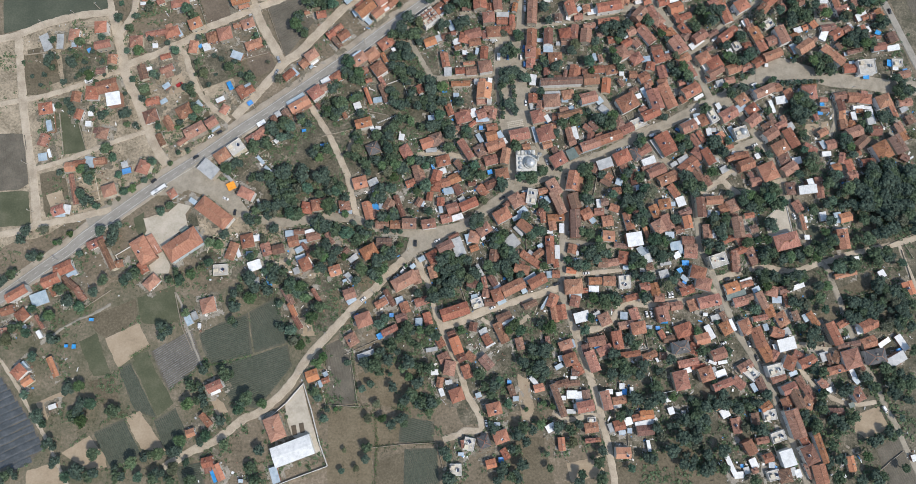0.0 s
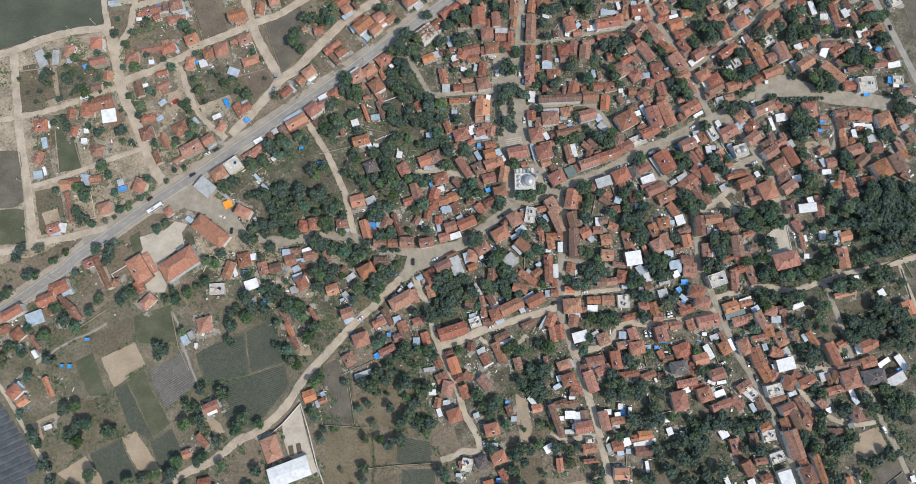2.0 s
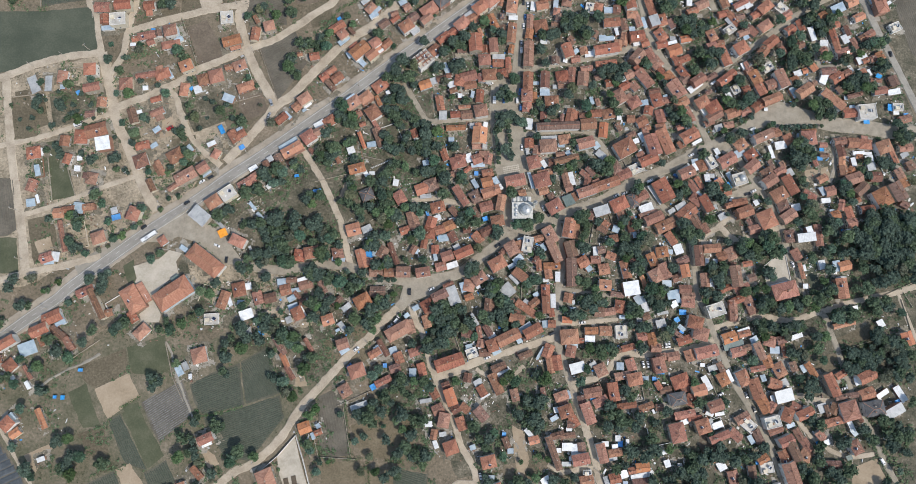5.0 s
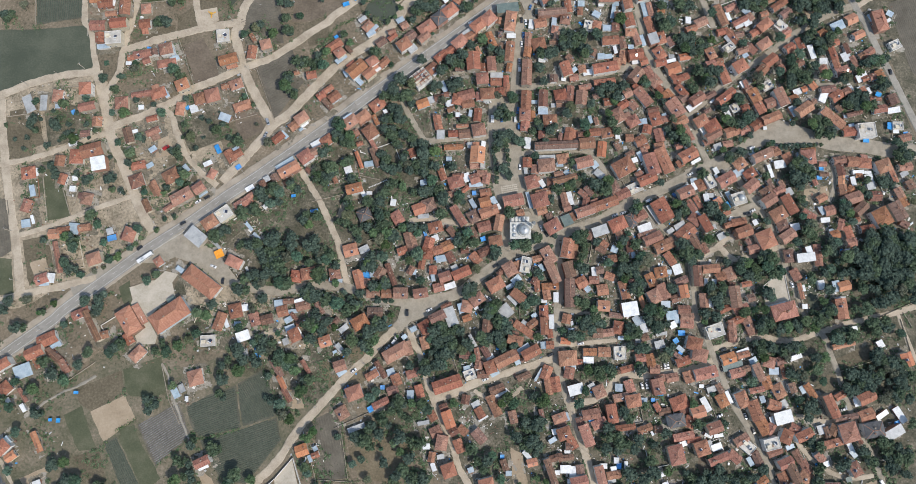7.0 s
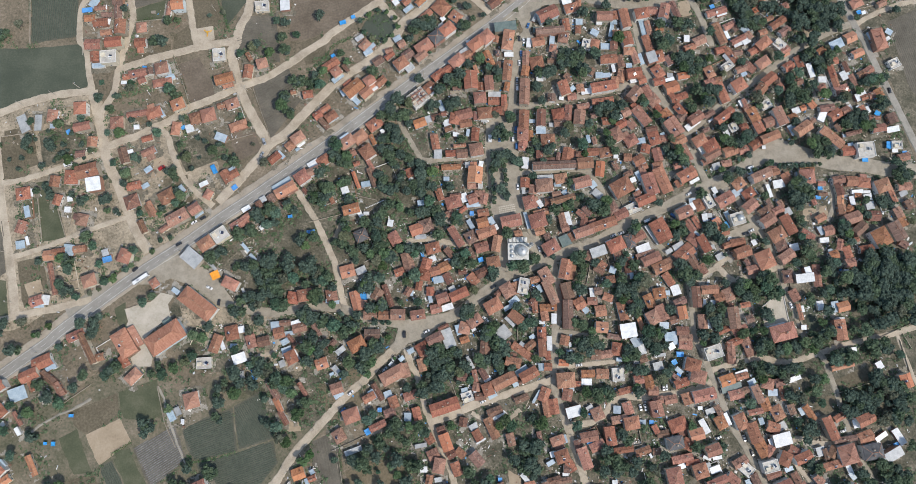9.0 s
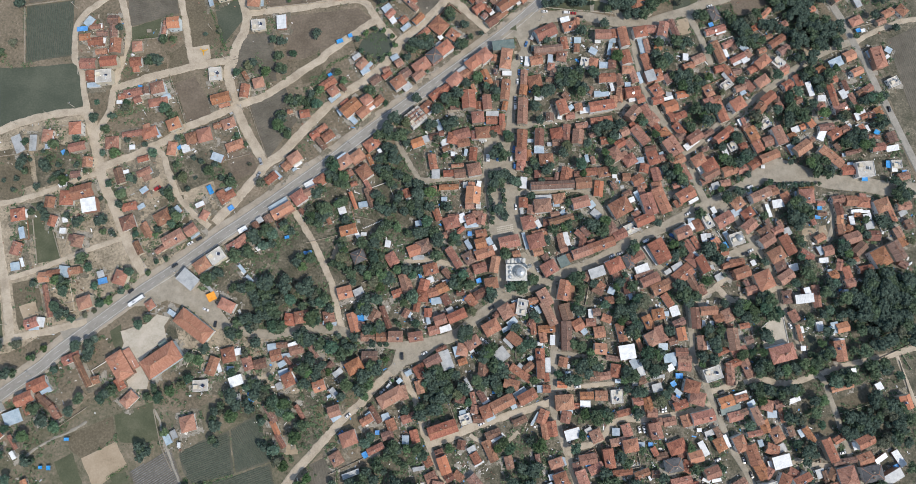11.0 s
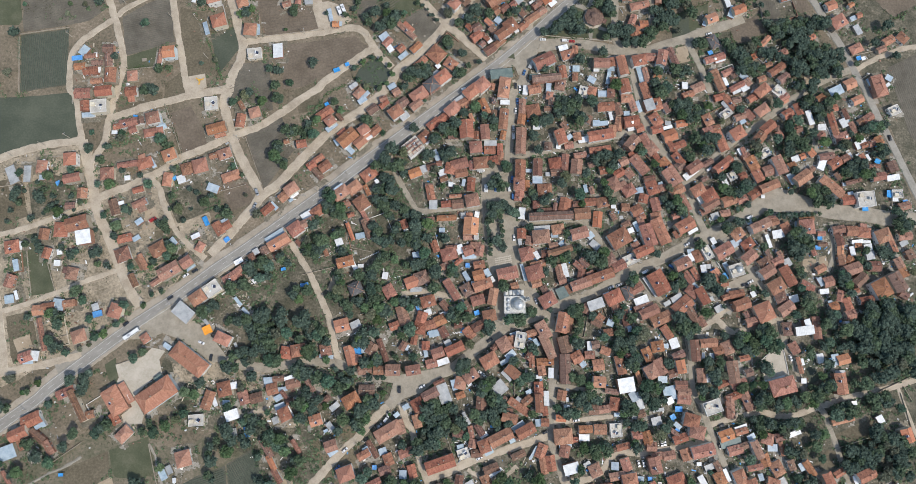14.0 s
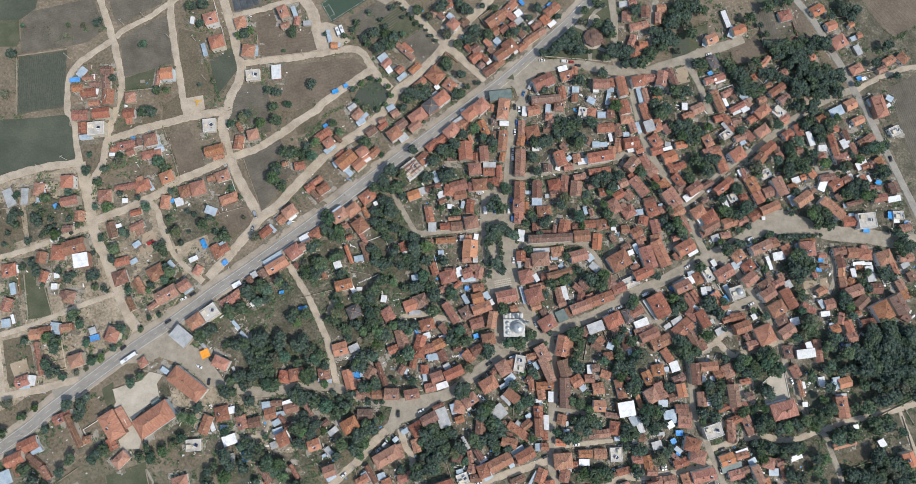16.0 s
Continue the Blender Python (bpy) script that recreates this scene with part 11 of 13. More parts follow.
grove(150.9, -101.0, 4.6)
grove(139.4, -60.3, 3.9)
grove(143.3, -52.5, 5.5)
grove(151.3, -67.4, 3.1)
grove(149.2, -42.6, 3.9)
grove(124.3, -113.4, 3.1)
grove(68.5, -37.0, 3.9)
grove(135.6, -25.8, 3.2)
grove(167.0, -24.2, 4.0)
grove(170.9, -35.7, 4.0)
grove(188.9, -34.8, 3.2)
grove(178.5, -58.4, 3.9)
grove(184.2, -63.8, 3.9)
grove(166.6, -70.4, 7.8)
grove(170.4, -77.7, 8.6)
grove(176.3, -69.9, 7.0)
grove(186.1, -69.4, 5.5)
grove(193.9, -69.1, 5.5)
grove(201.7, -68.7, 5.5)
grove(207.6, -66.5, 5.5)
grove(213.6, -62.4, 3.9)
grove(162.6, -81.9, 7.8)
grove(170.3, -89.0, 7.0)
grove(164.4, -96.7, 6.2)
grove(162.4, -107.8, 7.7)
grove(174.0, -101.8, 5.4)
grove(183.7, -99.5, 4.6)
grove(175.8, -110.9, 6.2)
grove(185.4, -110.4, 4.6)
grove(170.0, -114.8, 5.4)
grove(201.4, -83.7, 5.5)
grove(209.1, -85.2, 4.7)
grove(246.6, -20.2, 5.6)
grove(250.4, -23.9, 4.8)
grove(244.6, -28.1, 3.2)
grove(249.5, -45.3, 5.5)
grove(246.1, -41.7, 3.2)
grove(239.1, -16.7, 3.2)
grove(264.7, -58.0, 3.9)
grove(269.1, -55.9, 3.2)
grove(250.9, -60.6, 5.5)
grove(248.7, -66.4, 5.5)
grove(252.4, -70.0, 4.7)
grove(264.0, -73.2, 5.5)
grove(269.8, -74.8, 4.7)
grove(259.9, -77.2, 6.3)
grove(261.6, -84.6, 5.5)
grove(242.4, -78.0, 6.3)
grove(246.1, -81.6, 4.7)
grove(238.6, -74.4, 3.9)
grove(284.5, -55.1, 5.5)
grove(280.9, -49.6, 4.8)
grove(300.4, -52.4, 8.7)
grove(306.6, -48.3, 7.9)
grove(296.9, -44.9, 6.4)
grove(309.8, -59.6, 5.5)
grove(293.2, -41.2, 4.0)
grove(312.8, -12.9, 4.8)
grove(313.8, -28.6, 4.0)
grove(294.6, -84.9, 5.5)
grove(288.7, -87.0, 4.7)
grove(282.7, -89.2, 3.9)
grove(301.0, -82.8, 3.1)
grove(255.4, -92.4, 3.9)
grove(260.8, -101.4, 3.9)
grove(254.9, -103.5, 4.7)
grove(258.4, -112.5, 4.6)
grove(303.6, -73.3, 3.1)
grove(278.8, -98.8, 3.1)
grove(285.3, -113.1, 7.0)
grove(273.7, -113.6, 3.9)
grove(303.6, -105.0, 3.1)
grove(204.5, -116.9, 3.8)
grove(-308.9, 260.2, 3.6)
grove(-274.5, 285.0, 2.0)
grove(-264.1, 285.4, 2.5)
grove(-253.7, 287.9, 3.3)
grove(-275.5, 277.4, 2.0)
grove(-219.8, 273.1, 3.3)
grove(-307.1, 283.0, 2.0)
grove(-178.1, 246.3, 2.0)
grove(-238.2, 247.2, 3.2)
grove(-212.9, 224.8, 5.6)
grove(-206.9, 240.3, 3.2)
grove(-201.1, 241.0, 2.4)
grove(-181.8, 291.4, 3.3)
grove(-189.2, 304.1, 5.0)
grove(-181.0, 305.5, 4.2)
grove(-168.6, 249.5, 2.0)
grove(-149.8, 285.1, 4.1)
grove(-154.0, 284.2, 3.3)
grove(-146.1, 287.8, 3.3)
grove(-117.1, 290.6, 5.4)
grove(-99.4, 250.9, 3.3)
grove(-121.6, 275.3, 1.7)
grove(-129.8, 244.9, 2.9)
grove(-123.4, 243.0, 3.3)
grove(-124.4, 232.2, 3.3)
grove(-142.2, 225.6, 3.2)
grove(-70.5, 248.7, 2.1)
grove(-64.6, 253.4, 2.1)
grove(-58.7, 258.1, 2.1)
grove(-52.3, 256.3, 2.1)
grove(-45.8, 252.3, 2.1)
grove(-43.3, 245.9, 2.1)
grove(-47.1, 239.1, 2.1)
grove(-51.7, 234.6, 2.1)
grove(-61.3, 236.2, 2.1)
grove(-67.0, 240.2, 2.1)
grove(-47.7, 284.5, 5.8)
grove(-53.7, 279.7, 4.2)
grove(-43.9, 289.2, 4.2)
grove(-50.3, 291.3, 3.3)
grove(-37.8, 292.4, 2.5)
grove(-58.6, 290.6, 4.2)
grove(-64.8, 288.2, 3.3)
grove(-62.4, 283.9, 3.3)
grove(-46.6, 312.2, 2.5)
grove(-41.4, 316.2, 1.3)
grove(-37.8, 312.3, 1.3)
grove(-34.6, 307.9, 1.3)
grove(-31.9, 305.4, 1.3)
grove(-28.7, 301.3, 2.1)
grove(-24.8, 300.4, 1.3)
grove(-18.9, 293.1, 1.3)
grove(-14.5, 289.7, 1.3)
grove(-28.3, 310.7, 3.4)
grove(-19.6, 306.7, 3.4)
grove(-11.5, 313.7, 5.1)
grove(-6.3, 293.7, 4.2)
grove(-92.1, 289.2, 2.5)
grove(-79.5, 288.6, 2.5)
grove(-6.1, 272.4, 3.8)
grove(-31.0, 248.3, 3.3)
grove(-20.5, 246.5, 4.1)
grove(3.1, 316.9, 5.9)
grove(7.6, 312.6, 5.1)
grove(18.1, 317.6, 2.6)
grove(26.6, 316.7, 2.6)
grove(8.6, 290.2, 4.2)
grove(14.7, 295.2, 3.4)
grove(5.6, 263.6, 3.3)
grove(17.6, 259.0, 2.1)
grove(10.2, 255.5, 2.1)
grove(6.2, 250.5, 3.3)
grove(38.0, 297.0, 2.5)
grove(42.1, 299.1, 3.4)
grove(82.3, 299.1, 6.0)
grove(86.6, 294.9, 6.0)
grove(80.3, 292.2, 5.9)
grove(74.0, 289.6, 5.9)
grove(69.9, 287.1, 5.1)
grove(84.6, 288.0, 5.1)
grove(88.9, 286.0, 4.2)
grove(63.7, 283.8, 3.4)
grove(90.7, 308.9, 3.4)
grove(92.7, 318.1, 3.4)
grove(101.1, 325.5, 3.4)
grove(105.7, 323.0, 2.6)
grove(107.7, 307.4, 5.1)
grove(112.2, 301.1, 3.4)
grove(112.2, 287.4, 4.3)
grove(108.3, 283.3, 2.5)
grove(91.2, 291.2, 2.5)
grove(97.7, 287.3, 2.1)
grove(118.5, 290.0, 5.1)
grove(120.7, 285.7, 5.1)
grove(123.0, 279.3, 3.4)
grove(133.4, 284.2, 6.8)
grove(141.9, 286.9, 6.8)
grove(146.2, 293.9, 6.8)
grove(150.5, 303.2, 7.7)
grove(152.6, 312.4, 6.0)
grove(156.9, 299.1, 6.9)
grove(161.1, 290.3, 5.1)
grove(159.1, 317.4, 8.6)
grove(165.5, 313.2, 6.0)
grove(163.4, 324.5, 6.1)
grove(129.0, 320.1, 4.3)
grove(142.0, 305.2, 3.4)
grove(106.2, 270.8, 3.4)
grove(89.3, 263.9, 4.2)
grove(64.4, 256.0, 3.3)
grove(52.4, 310.6, 2.6)
grove(73.7, 312.8, 2.6)
grove(58.5, 318.3, 3.4)
grove(36.6, 278.0, 1.3)
grove(40.8, 279.6, 1.3)
grove(26.4, 269.9, 1.7)
grove(163.2, 257.3, 3.4)
grove(178.5, 323.2, 4.3)
grove(169.7, 304.4, 4.3)
grove(213.0, 318.4, 4.3)
grove(226.2, 308.4, 2.6)
grove(230.6, 331.0, 5.2)
grove(226.2, 328.4, 4.4)
grove(241.8, 334.2, 3.5)
grove(222.3, 315.2, 2.2)
grove(225.7, 301.1, 3.5)
grove(229.7, 296.7, 5.2)
grove(233.8, 292.4, 5.2)
grove(240.4, 297.3, 5.2)
grove(242.2, 286.2, 6.0)
grove(251.0, 293.4, 5.2)
grove(260.0, 303.0, 6.1)
grove(264.2, 301.0, 6.1)
grove(247.0, 300.0, 4.3)
grove(250.6, 282.2, 6.9)
grove(259.1, 278.2, 6.9)
grove(267.7, 281.0, 6.0)
grove(241.9, 275.0, 5.1)
grove(271.8, 274.5, 6.0)
grove(265.1, 269.7, 5.2)
grove(245.9, 268.5, 6.0)
grove(252.4, 271.1, 5.1)
grove(275.8, 268.1, 5.2)
grove(255.9, 251.5, 4.3)
grove(216.5, 284.6, 4.3)
grove(220.8, 278.4, 3.4)
grove(212.1, 279.9, 4.3)
grove(205.6, 275.1, 4.3)
grove(199.5, 279.4, 3.4)
grove(195.3, 283.6, 3.4)
grove(174.0, 282.3, 3.4)
grove(229.2, 280.9, 5.2)
grove(224.8, 276.2, 4.3)
grove(233.5, 274.7, 3.4)
grove(289.4, 325.6, 3.5)
grove(283.4, 327.9, 2.6)
grove(314.1, 304.0, 4.4)
grove(305.0, 290.1, 3.5)
grove(291.8, 273.9, 2.6)
grove(322.3, 282.4, 2.6)
grove(216.3, 267.0, 3.4)
grove(207.7, 264.3, 3.4)
grove(239.5, 259.5, 3.4)
grove(274.6, 325.1, 2.6)
grove(-274.4, 149.1, 2.4)
grove(-267.9, 145.2, 2.0)
grove(-262.9, 153.4, 2.0)
grove(-255.7, 146.0, 2.0)
grove(-249.0, 142.0, 2.0)
grove(-279.7, 129.3, 2.4)
grove(-257.7, 130.7, 2.0)
grove(-188.1, 149.8, 2.5)
grove(-176.4, 155.0, 2.1)
grove(-167.1, 146.7, 2.5)
grove(-171.2, 153.1, 2.1)
grove(-190.2, 132.4, 2.4)
grove(-222.8, 119.6, 2.8)
grove(-214.6, 137.4, 2.4)
grove(-186.4, 116.5, 3.2)
grove(-193.8, 129.9, 2.8)
grove(-226.3, 187.8, 3.3)
grove(-195.6, 185.6, 3.3)
grove(-223.1, 165.4, 2.1)
grove(-210.4, 162.7, 2.1)
grove(-271.5, 107.9, 2.8)
grove(-281.2, 111.7, 2.4)
grove(-265.7, 102.4, 2.4)
grove(-256.7, 110.6, 2.4)
grove(-249.5, 105.2, 3.2)
grove(-245.6, 117.3, 2.0)
grove(-310.8, 142.8, 1.6)
grove(-303.0, 132.5, 1.6)
grove(-296.0, 126.4, 1.6)
grove(-302.5, 147.7, 1.2)
grove(-252.5, 136.7, 1.6)
grove(-264.6, 141.2, 1.6)
grove(-178.1, 133.2, 2.0)
grove(-161.5, 151.5, 2.1)
grove(-156.3, 142.1, 2.5)
grove(-148.9, 169.9, 2.1)
grove(-195.0, 104.4, 2.4)
grove(-181.3, 107.4, 2.0)
grove(-174.5, 102.6, 2.4)
grove(-211.4, 105.5, 2.4)
grove(-224.9, 99.7, 2.4)
grove(-243.1, 127.4, 1.6)
grove(-236.4, 123.5, 1.6)
grove(-287.7, 147.7, 1.6)
grove(-279.6, 154.3, 1.6)
grove(-259.6, 158.1, 1.6)
grove(-251.1, 150.7, 1.6)
grove(-272.5, 133.0, 1.6)
grove(-294.5, 134.2, 2.0)
grove(-188.1, 140.5, 1.6)
grove(-174.2, 141.3, 1.6)
grove(-164.5, 159.4, 1.6)
grove(-150.6, 144.5, 1.6)
grove(-142.0, 166.9, 1.7)
grove(-138.2, 153.1, 1.6)
grove(48.0, 305.3, 1.7)
grove(51.5, 302.7, 1.7)
grove(45.6, 301.5, 1.7)
grove(38.0, 299.2, 1.7)
grove(30.0, 308.7, 1.7)
grove(41.9, 283.3, 1.7)
grove(17.6, 278.1, 2.1)
grove(13.7, 291.4, 1.7)
grove(24.2, 283.1, 1.7)
grove(-71.1, 299.4, 2.5)
grove(-63.4, 308.4, 1.7)
grove(-54.5, 303.3, 2.1)
grove(-74.1, 294.0, 2.1)
grove(-50.7, 297.1, 2.5)
grove(-46.2, 291.9, 2.5)
grove(-38.7, 306.3, 1.7)
grove(13.8, 296.3, 4.7)
grove(24.0, 295.6, 4.7)
grove(1.6, 286.6, 3.1)
grove(-4.4, 271.6, 5.5)
grove(3.3, 250.1, 6.2)
grove(-25.6, 248.4, 6.2)
grove(-30.7, 243.8, 5.5)
grove(-18.7, 250.1, 3.9)
grove(-34.4, 236.2, 4.7)
grove(73.3, 285.1, 5.5)
grove(109.9, 303.9, 4.7)
grove(101.3, 307.9, 3.9)
grove(124.1, 288.1, 4.7)
grove(115.2, 286.2, 3.9)
grove(151.3, 300.1, 6.2)
grove(164.3, 322.3, 8.6)
grove(169.9, 327.2, 7.0)
grove(161.2, 314.3, 7.0)
grove(127.1, 280.7, 6.2)
grove(134.3, 279.8, 4.7)
grove(175.1, 282.2, 4.7)
grove(178.0, 281.0, 3.9)
grove(145.3, 258.3, 3.9)
grove(158.0, 260.4, 4.7)
grove(206.5, 276.5, 7.8)
grove(208.9, 270.8, 5.5)
grove(147.0, 242.2, 4.7)
grove(233.9, 294.7, 7.0)
grove(237.1, 300.7, 5.5)
grove(251.0, 292.5, 8.6)
grove(264.5, 274.1, 7.0)
grove(274.9, 277.8, 7.8)
grove(275.7, 267.2, 7.0)
grove(258.0, 284.0, 5.5)
grove(245.8, 264.1, 5.5)
grove(267.3, 302.6, 4.7)
grove(252.7, 303.5, 6.2)
grove(216.3, 278.8, 5.5)
grove(256.9, 254.6, 4.7)
grove(290.3, 331.4, 6.2)
grove(281.7, 335.6, 5.5)
grove(320.6, 281.8, 3.1)
grove(210.6, 267.8, 5.5)
grove(-120.5, 221.5, 2.3)
grove(-106.5, 200.2, 6.2)
grove(-100.3, 203.5, 5.5)
grove(-113.3, 199.9, 4.7)
grove(-118.9, 185.8, 4.7)
grove(-115.5, 178.9, 5.5)
grove(-58.5, 210.1, 3.9)
grove(-50.0, 179.9, 4.7)
grove(-44.5, 182.7, 3.9)
grove(-39.7, 190.1, 4.7)
grove(-43.6, 169.1, 4.7)
grove(-39.6, 168.1, 3.9)
grove(-44.8, 162.1, 3.9)
grove(-48.8, 161.9, 3.1)
grove(-37.9, 161.2, 4.7)
grove(-36.0, 150.3, 4.7)
grove(-42.4, 150.0, 3.9)
grove(-48.2, 153.7, 3.9)
grove(-82.9, 157.6, 4.7)
grove(-80.0, 150.8, 5.5)
grove(-77.9, 144.1, 5.5)
grove(-72.6, 143.1, 3.9)
grove(-129.0, 140.2, 3.1)
grove(-148.7, 139.2, 3.9)
grove(-34.0, 182.0, 4.7)
grove(-30.7, 173.9, 3.1)
grove(-25.7, 206.4, 3.9)
grove(-1.1, 206.1, 6.2)
grove(2.7, 212.2, 4.7)
grove(-5.3, 207.5, 3.9)
grove(-11.8, 198.7, 3.9)
grove(-16.4, 187.2, 4.7)
grove(-12.5, 188.6, 3.1)
grove(-0.3, 188.0, 6.2)
grove(8.9, 219.4, 3.1)
grove(23.0, 215.9, 3.1)
grove(29.8, 210.7, 3.1)
grove(-9.5, 178.0, 3.1)
grove(6.1, 164.8, 3.1)
grove(31.4, 170.2, 5.5)
grove(37.1, 168.0, 4.7)
grove(40.7, 181.9, 3.9)
grove(30.8, 152.5, 5.5)
grove(43.0, 150.3, 5.5)
grove(68.2, 218.4, 4.7)
grove(64.2, 215.6, 3.9)
grove(78.8, 227.6, 7.8)
grove(82.9, 230.8, 5.5)
grove(57.5, 205.1, 3.9)
grove(61.9, 195.6, 3.1)
grove(78.8, 172.7, 3.9)
grove(58.7, 163.4, 5.5)
grove(66.9, 159.7, 3.9)
grove(54.8, 159.1, 3.1)
grove(-27.8, 146.6, 5.5)
grove(-20.9, 144.6, 3.9)
grove(88.6, 232.4, 4.7)
grove(90.1, 221.3, 5.5)
grove(99.5, 231.7, 3.1)
grove(111.1, 195.3, 5.5)
grove(118.1, 195.7, 3.9)
grove(101.7, 190.6, 3.9)
grove(114.1, 187.1, 3.9)
grove(132.9, 200.7, 3.5)
grove(163.7, 232.3, 6.2)
grove(174.6, 231.7, 6.2)
grove(181.4, 209.3, 5.5)
grove(185.6, 212.1, 5.5)
grove(176.0, 211.6, 6.2)
grove(171.8, 208.8, 3.9)
grove(180.1, 202.0, 4.7)
grove(168.8, 197.2, 3.9)
grove(188.1, 184.3, 5.5)
grove(194.5, 173.4, 3.9)
grove(203.1, 190.6, 4.7)
grove(200.3, 173.7, 5.5)
grove(114.3, 162.2, 3.1)
grove(111.4, 169.0, 3.9)
grove(152.2, 167.1, 5.5)
grove(153.5, 161.8, 4.7)
grove(163.2, 156.5, 3.9)
grove(148.2, 184.7, 3.1)
grove(266.0, 238.1, 7.0)
grove(262.8, 232.3, 4.7)
grove(269.1, 242.6, 3.9)
grove(250.4, 238.9, 3.1)
grove(245.3, 212.8, 5.5)
grove(252.5, 214.5, 4.7)
grove(241.3, 218.1, 4.7)
grove(214.6, 206.9, 4.7)
grove(277.4, 210.3, 3.9)
grove(285.0, 220.6, 4.7)
grove(289.4, 223.8, 3.9)
grove(296.2, 224.2, 5.5)
grove(303.4, 225.9, 4.7)
grove(307.7, 227.4, 3.9)
grove(303.8, 208.7, 6.2)
grove(283.8, 194.9, 7.0)
grove(289.1, 192.2, 6.2)
grove(279.5, 191.7, 4.7)
grove(292.4, 198.3, 4.7)
grove(296.2, 191.4, 3.9)
grove(255.2, 175.3, 6.2)
grove(264.7, 175.8, 6.2)
grove(243.3, 191.5, 3.1)
grove(208.6, 178.3, 4.7)
grove(209.5, 164.7, 2.3)
grove(223.0, 159.2, 2.0)
grove(241.0, 159.7, 2.0)
grove(252.6, 160.3, 2.0)
grove(-94.7, 122.7, 5.5)
grove(-90.4, 117.4, 6.2)
grove(-86.3, 115.2, 4.7)
grove(-83.2, 125.7, 4.7)
grove(-81.6, 120.6, 3.9)
grove(-71.6, 130.3, 3.9)
grove(-48.0, 131.5, 5.5)
grove(-40.8, 125.4, 5.5)
grove(-46.5, 127.6, 3.9)
grove(-37.1, 129.6, 5.5)
grove(-69.5, 117.2, 3.1)
grove(-109.4, 110.1, 4.7)
grove(-105.2, 107.6, 3.1)
grove(-120.8, 106.8, 4.7)
grove(-132.0, 101.1, 3.1)
grove(-134.9, 91.6, 5.5)
grove(-141.4, 90.1, 3.9)
grove(-117.2, 97.9, 3.1)
grove(-90.8, 89.9, 3.9)
grove(-72.1, 100.1, 5.5)
grove(-68.8, 92.5, 5.5)
grove(-69.5, 85.8, 3.9)
grove(-56.6, 102.1, 3.9)
grove(-47.3, 103.7, 6.2)
grove(-46.6, 93.6, 6.2)
grove(-45.0, 87.0, 5.5)
grove(-50.0, 85.6, 4.7)
grove(-56.5, 83.7, 4.7)
grove(-37.8, 78.4, 4.7)
grove(-62.9, 81.1, 3.9)
grove(-131.4, 67.5, 6.2)
grove(-123.3, 62.9, 5.5)
grove(-114.2, 64.5, 5.5)
grove(-121.3, 70.6, 3.9)
grove(-116.5, 73.2, 4.7)
grove(-105.7, 68.7, 4.7)
grove(-107.7, 60.9, 3.9)
grove(-93.0, 69.3, 4.7)
grove(-85.8, 62.0, 4.7)
grove(-79.4, 63.4, 3.9)
grove(-90.6, 73.2, 3.9)
grove(-106.1, 73.7, 3.9)
grove(-140.2, 67.1, 4.7)
grove(-51.2, 63.6, 3.9)
grove(-20.2, 131.7, 6.2)
grove(-24.0, 128.7, 4.7)
grove(-17.8, 138.7, 4.7)
grove(-12.1, 129.3, 3.9)
grove(-19.8, 124.9, 3.9)
grove(-13.9, 112.1, 5.5)
grove(-8.4, 112.3, 3.9)
grove(-19.0, 110.6, 3.9)
grove(-25.6, 110.3, 3.1)
grove(7.7, 108.0, 6.2)
grove(-0.2, 129.9, 3.9)
grove(-5.7, 105.8, 4.7)
grove(-6.3, 95.5, 3.9)
grove(-25.3, 85.2, 3.9)
grove(-17.5, 85.6, 3.1)
grove(9.1, 77.9, 6.2)
grove(5.0, 81.6, 3.1)
grove(17.0, 77.2, 3.9)
grove(32.9, 70.6, 5.5)
grove(40.9, 99.0, 3.9)
grove(52.2, 77.3, 4.7)
grove(56.1, 80.2, 5.5)
grove(60.0, 81.5, 4.7)
grove(67.9, 78.0, 3.1)
grove(83.6, 138.2, 4.7)
grove(82.7, 122.0, 3.9)
grove(73.2, 117.6, 3.9)
grove(69.4, 111.0, 3.1)
grove(72.9, 84.9, 2.3)
grove(86.7, 82.8, 3.1)
grove(-27.1, 69.7, 3.1)
grove(91.8, 128.1, 4.7)
grove(99.9, 122.9, 4.7)
grove(106.8, 119.2, 4.7)
grove(110.7, 123.4, 3.1)
grove(129.3, 108.4, 5.5)
grove(145.3, 126.8, 3.1)
grove(160.1, 112.7, 4.7)
grove(160.1, 105.9, 5.5)
grove(157.3, 103.4, 3.1)
grove(175.2, 134.7, 3.9)
grove(181.4, 112.5, 4.7)
grove(180.2, 109.7, 4.7)
grove(186.9, 103.3, 3.9)
grove(167.9, 74.9, 7.0)
grove(160.0, 83.9, 4.7)
grove(162.7, 77.4, 4.7)
grove(91.4, 85.7, 4.7)
grove(91.6, 78.0, 5.5)
grove(101.7, 82.3, 3.1)
grove(120.3, 84.4, 3.9)
grove(128.2, 82.4, 3.9)
grove(120.4, 72.7, 3.9)
grove(196.9, 148.0, 6.2)
grove(192.8, 146.6, 3.9)
grove(202.3, 152.4, 3.9)
grove(191.9, 90.5, 3.1)
grove(191.6, 73.7, 3.1)
grove(202.4, 74.2, 3.9)
grove(244.5, 139.8, 10.1)
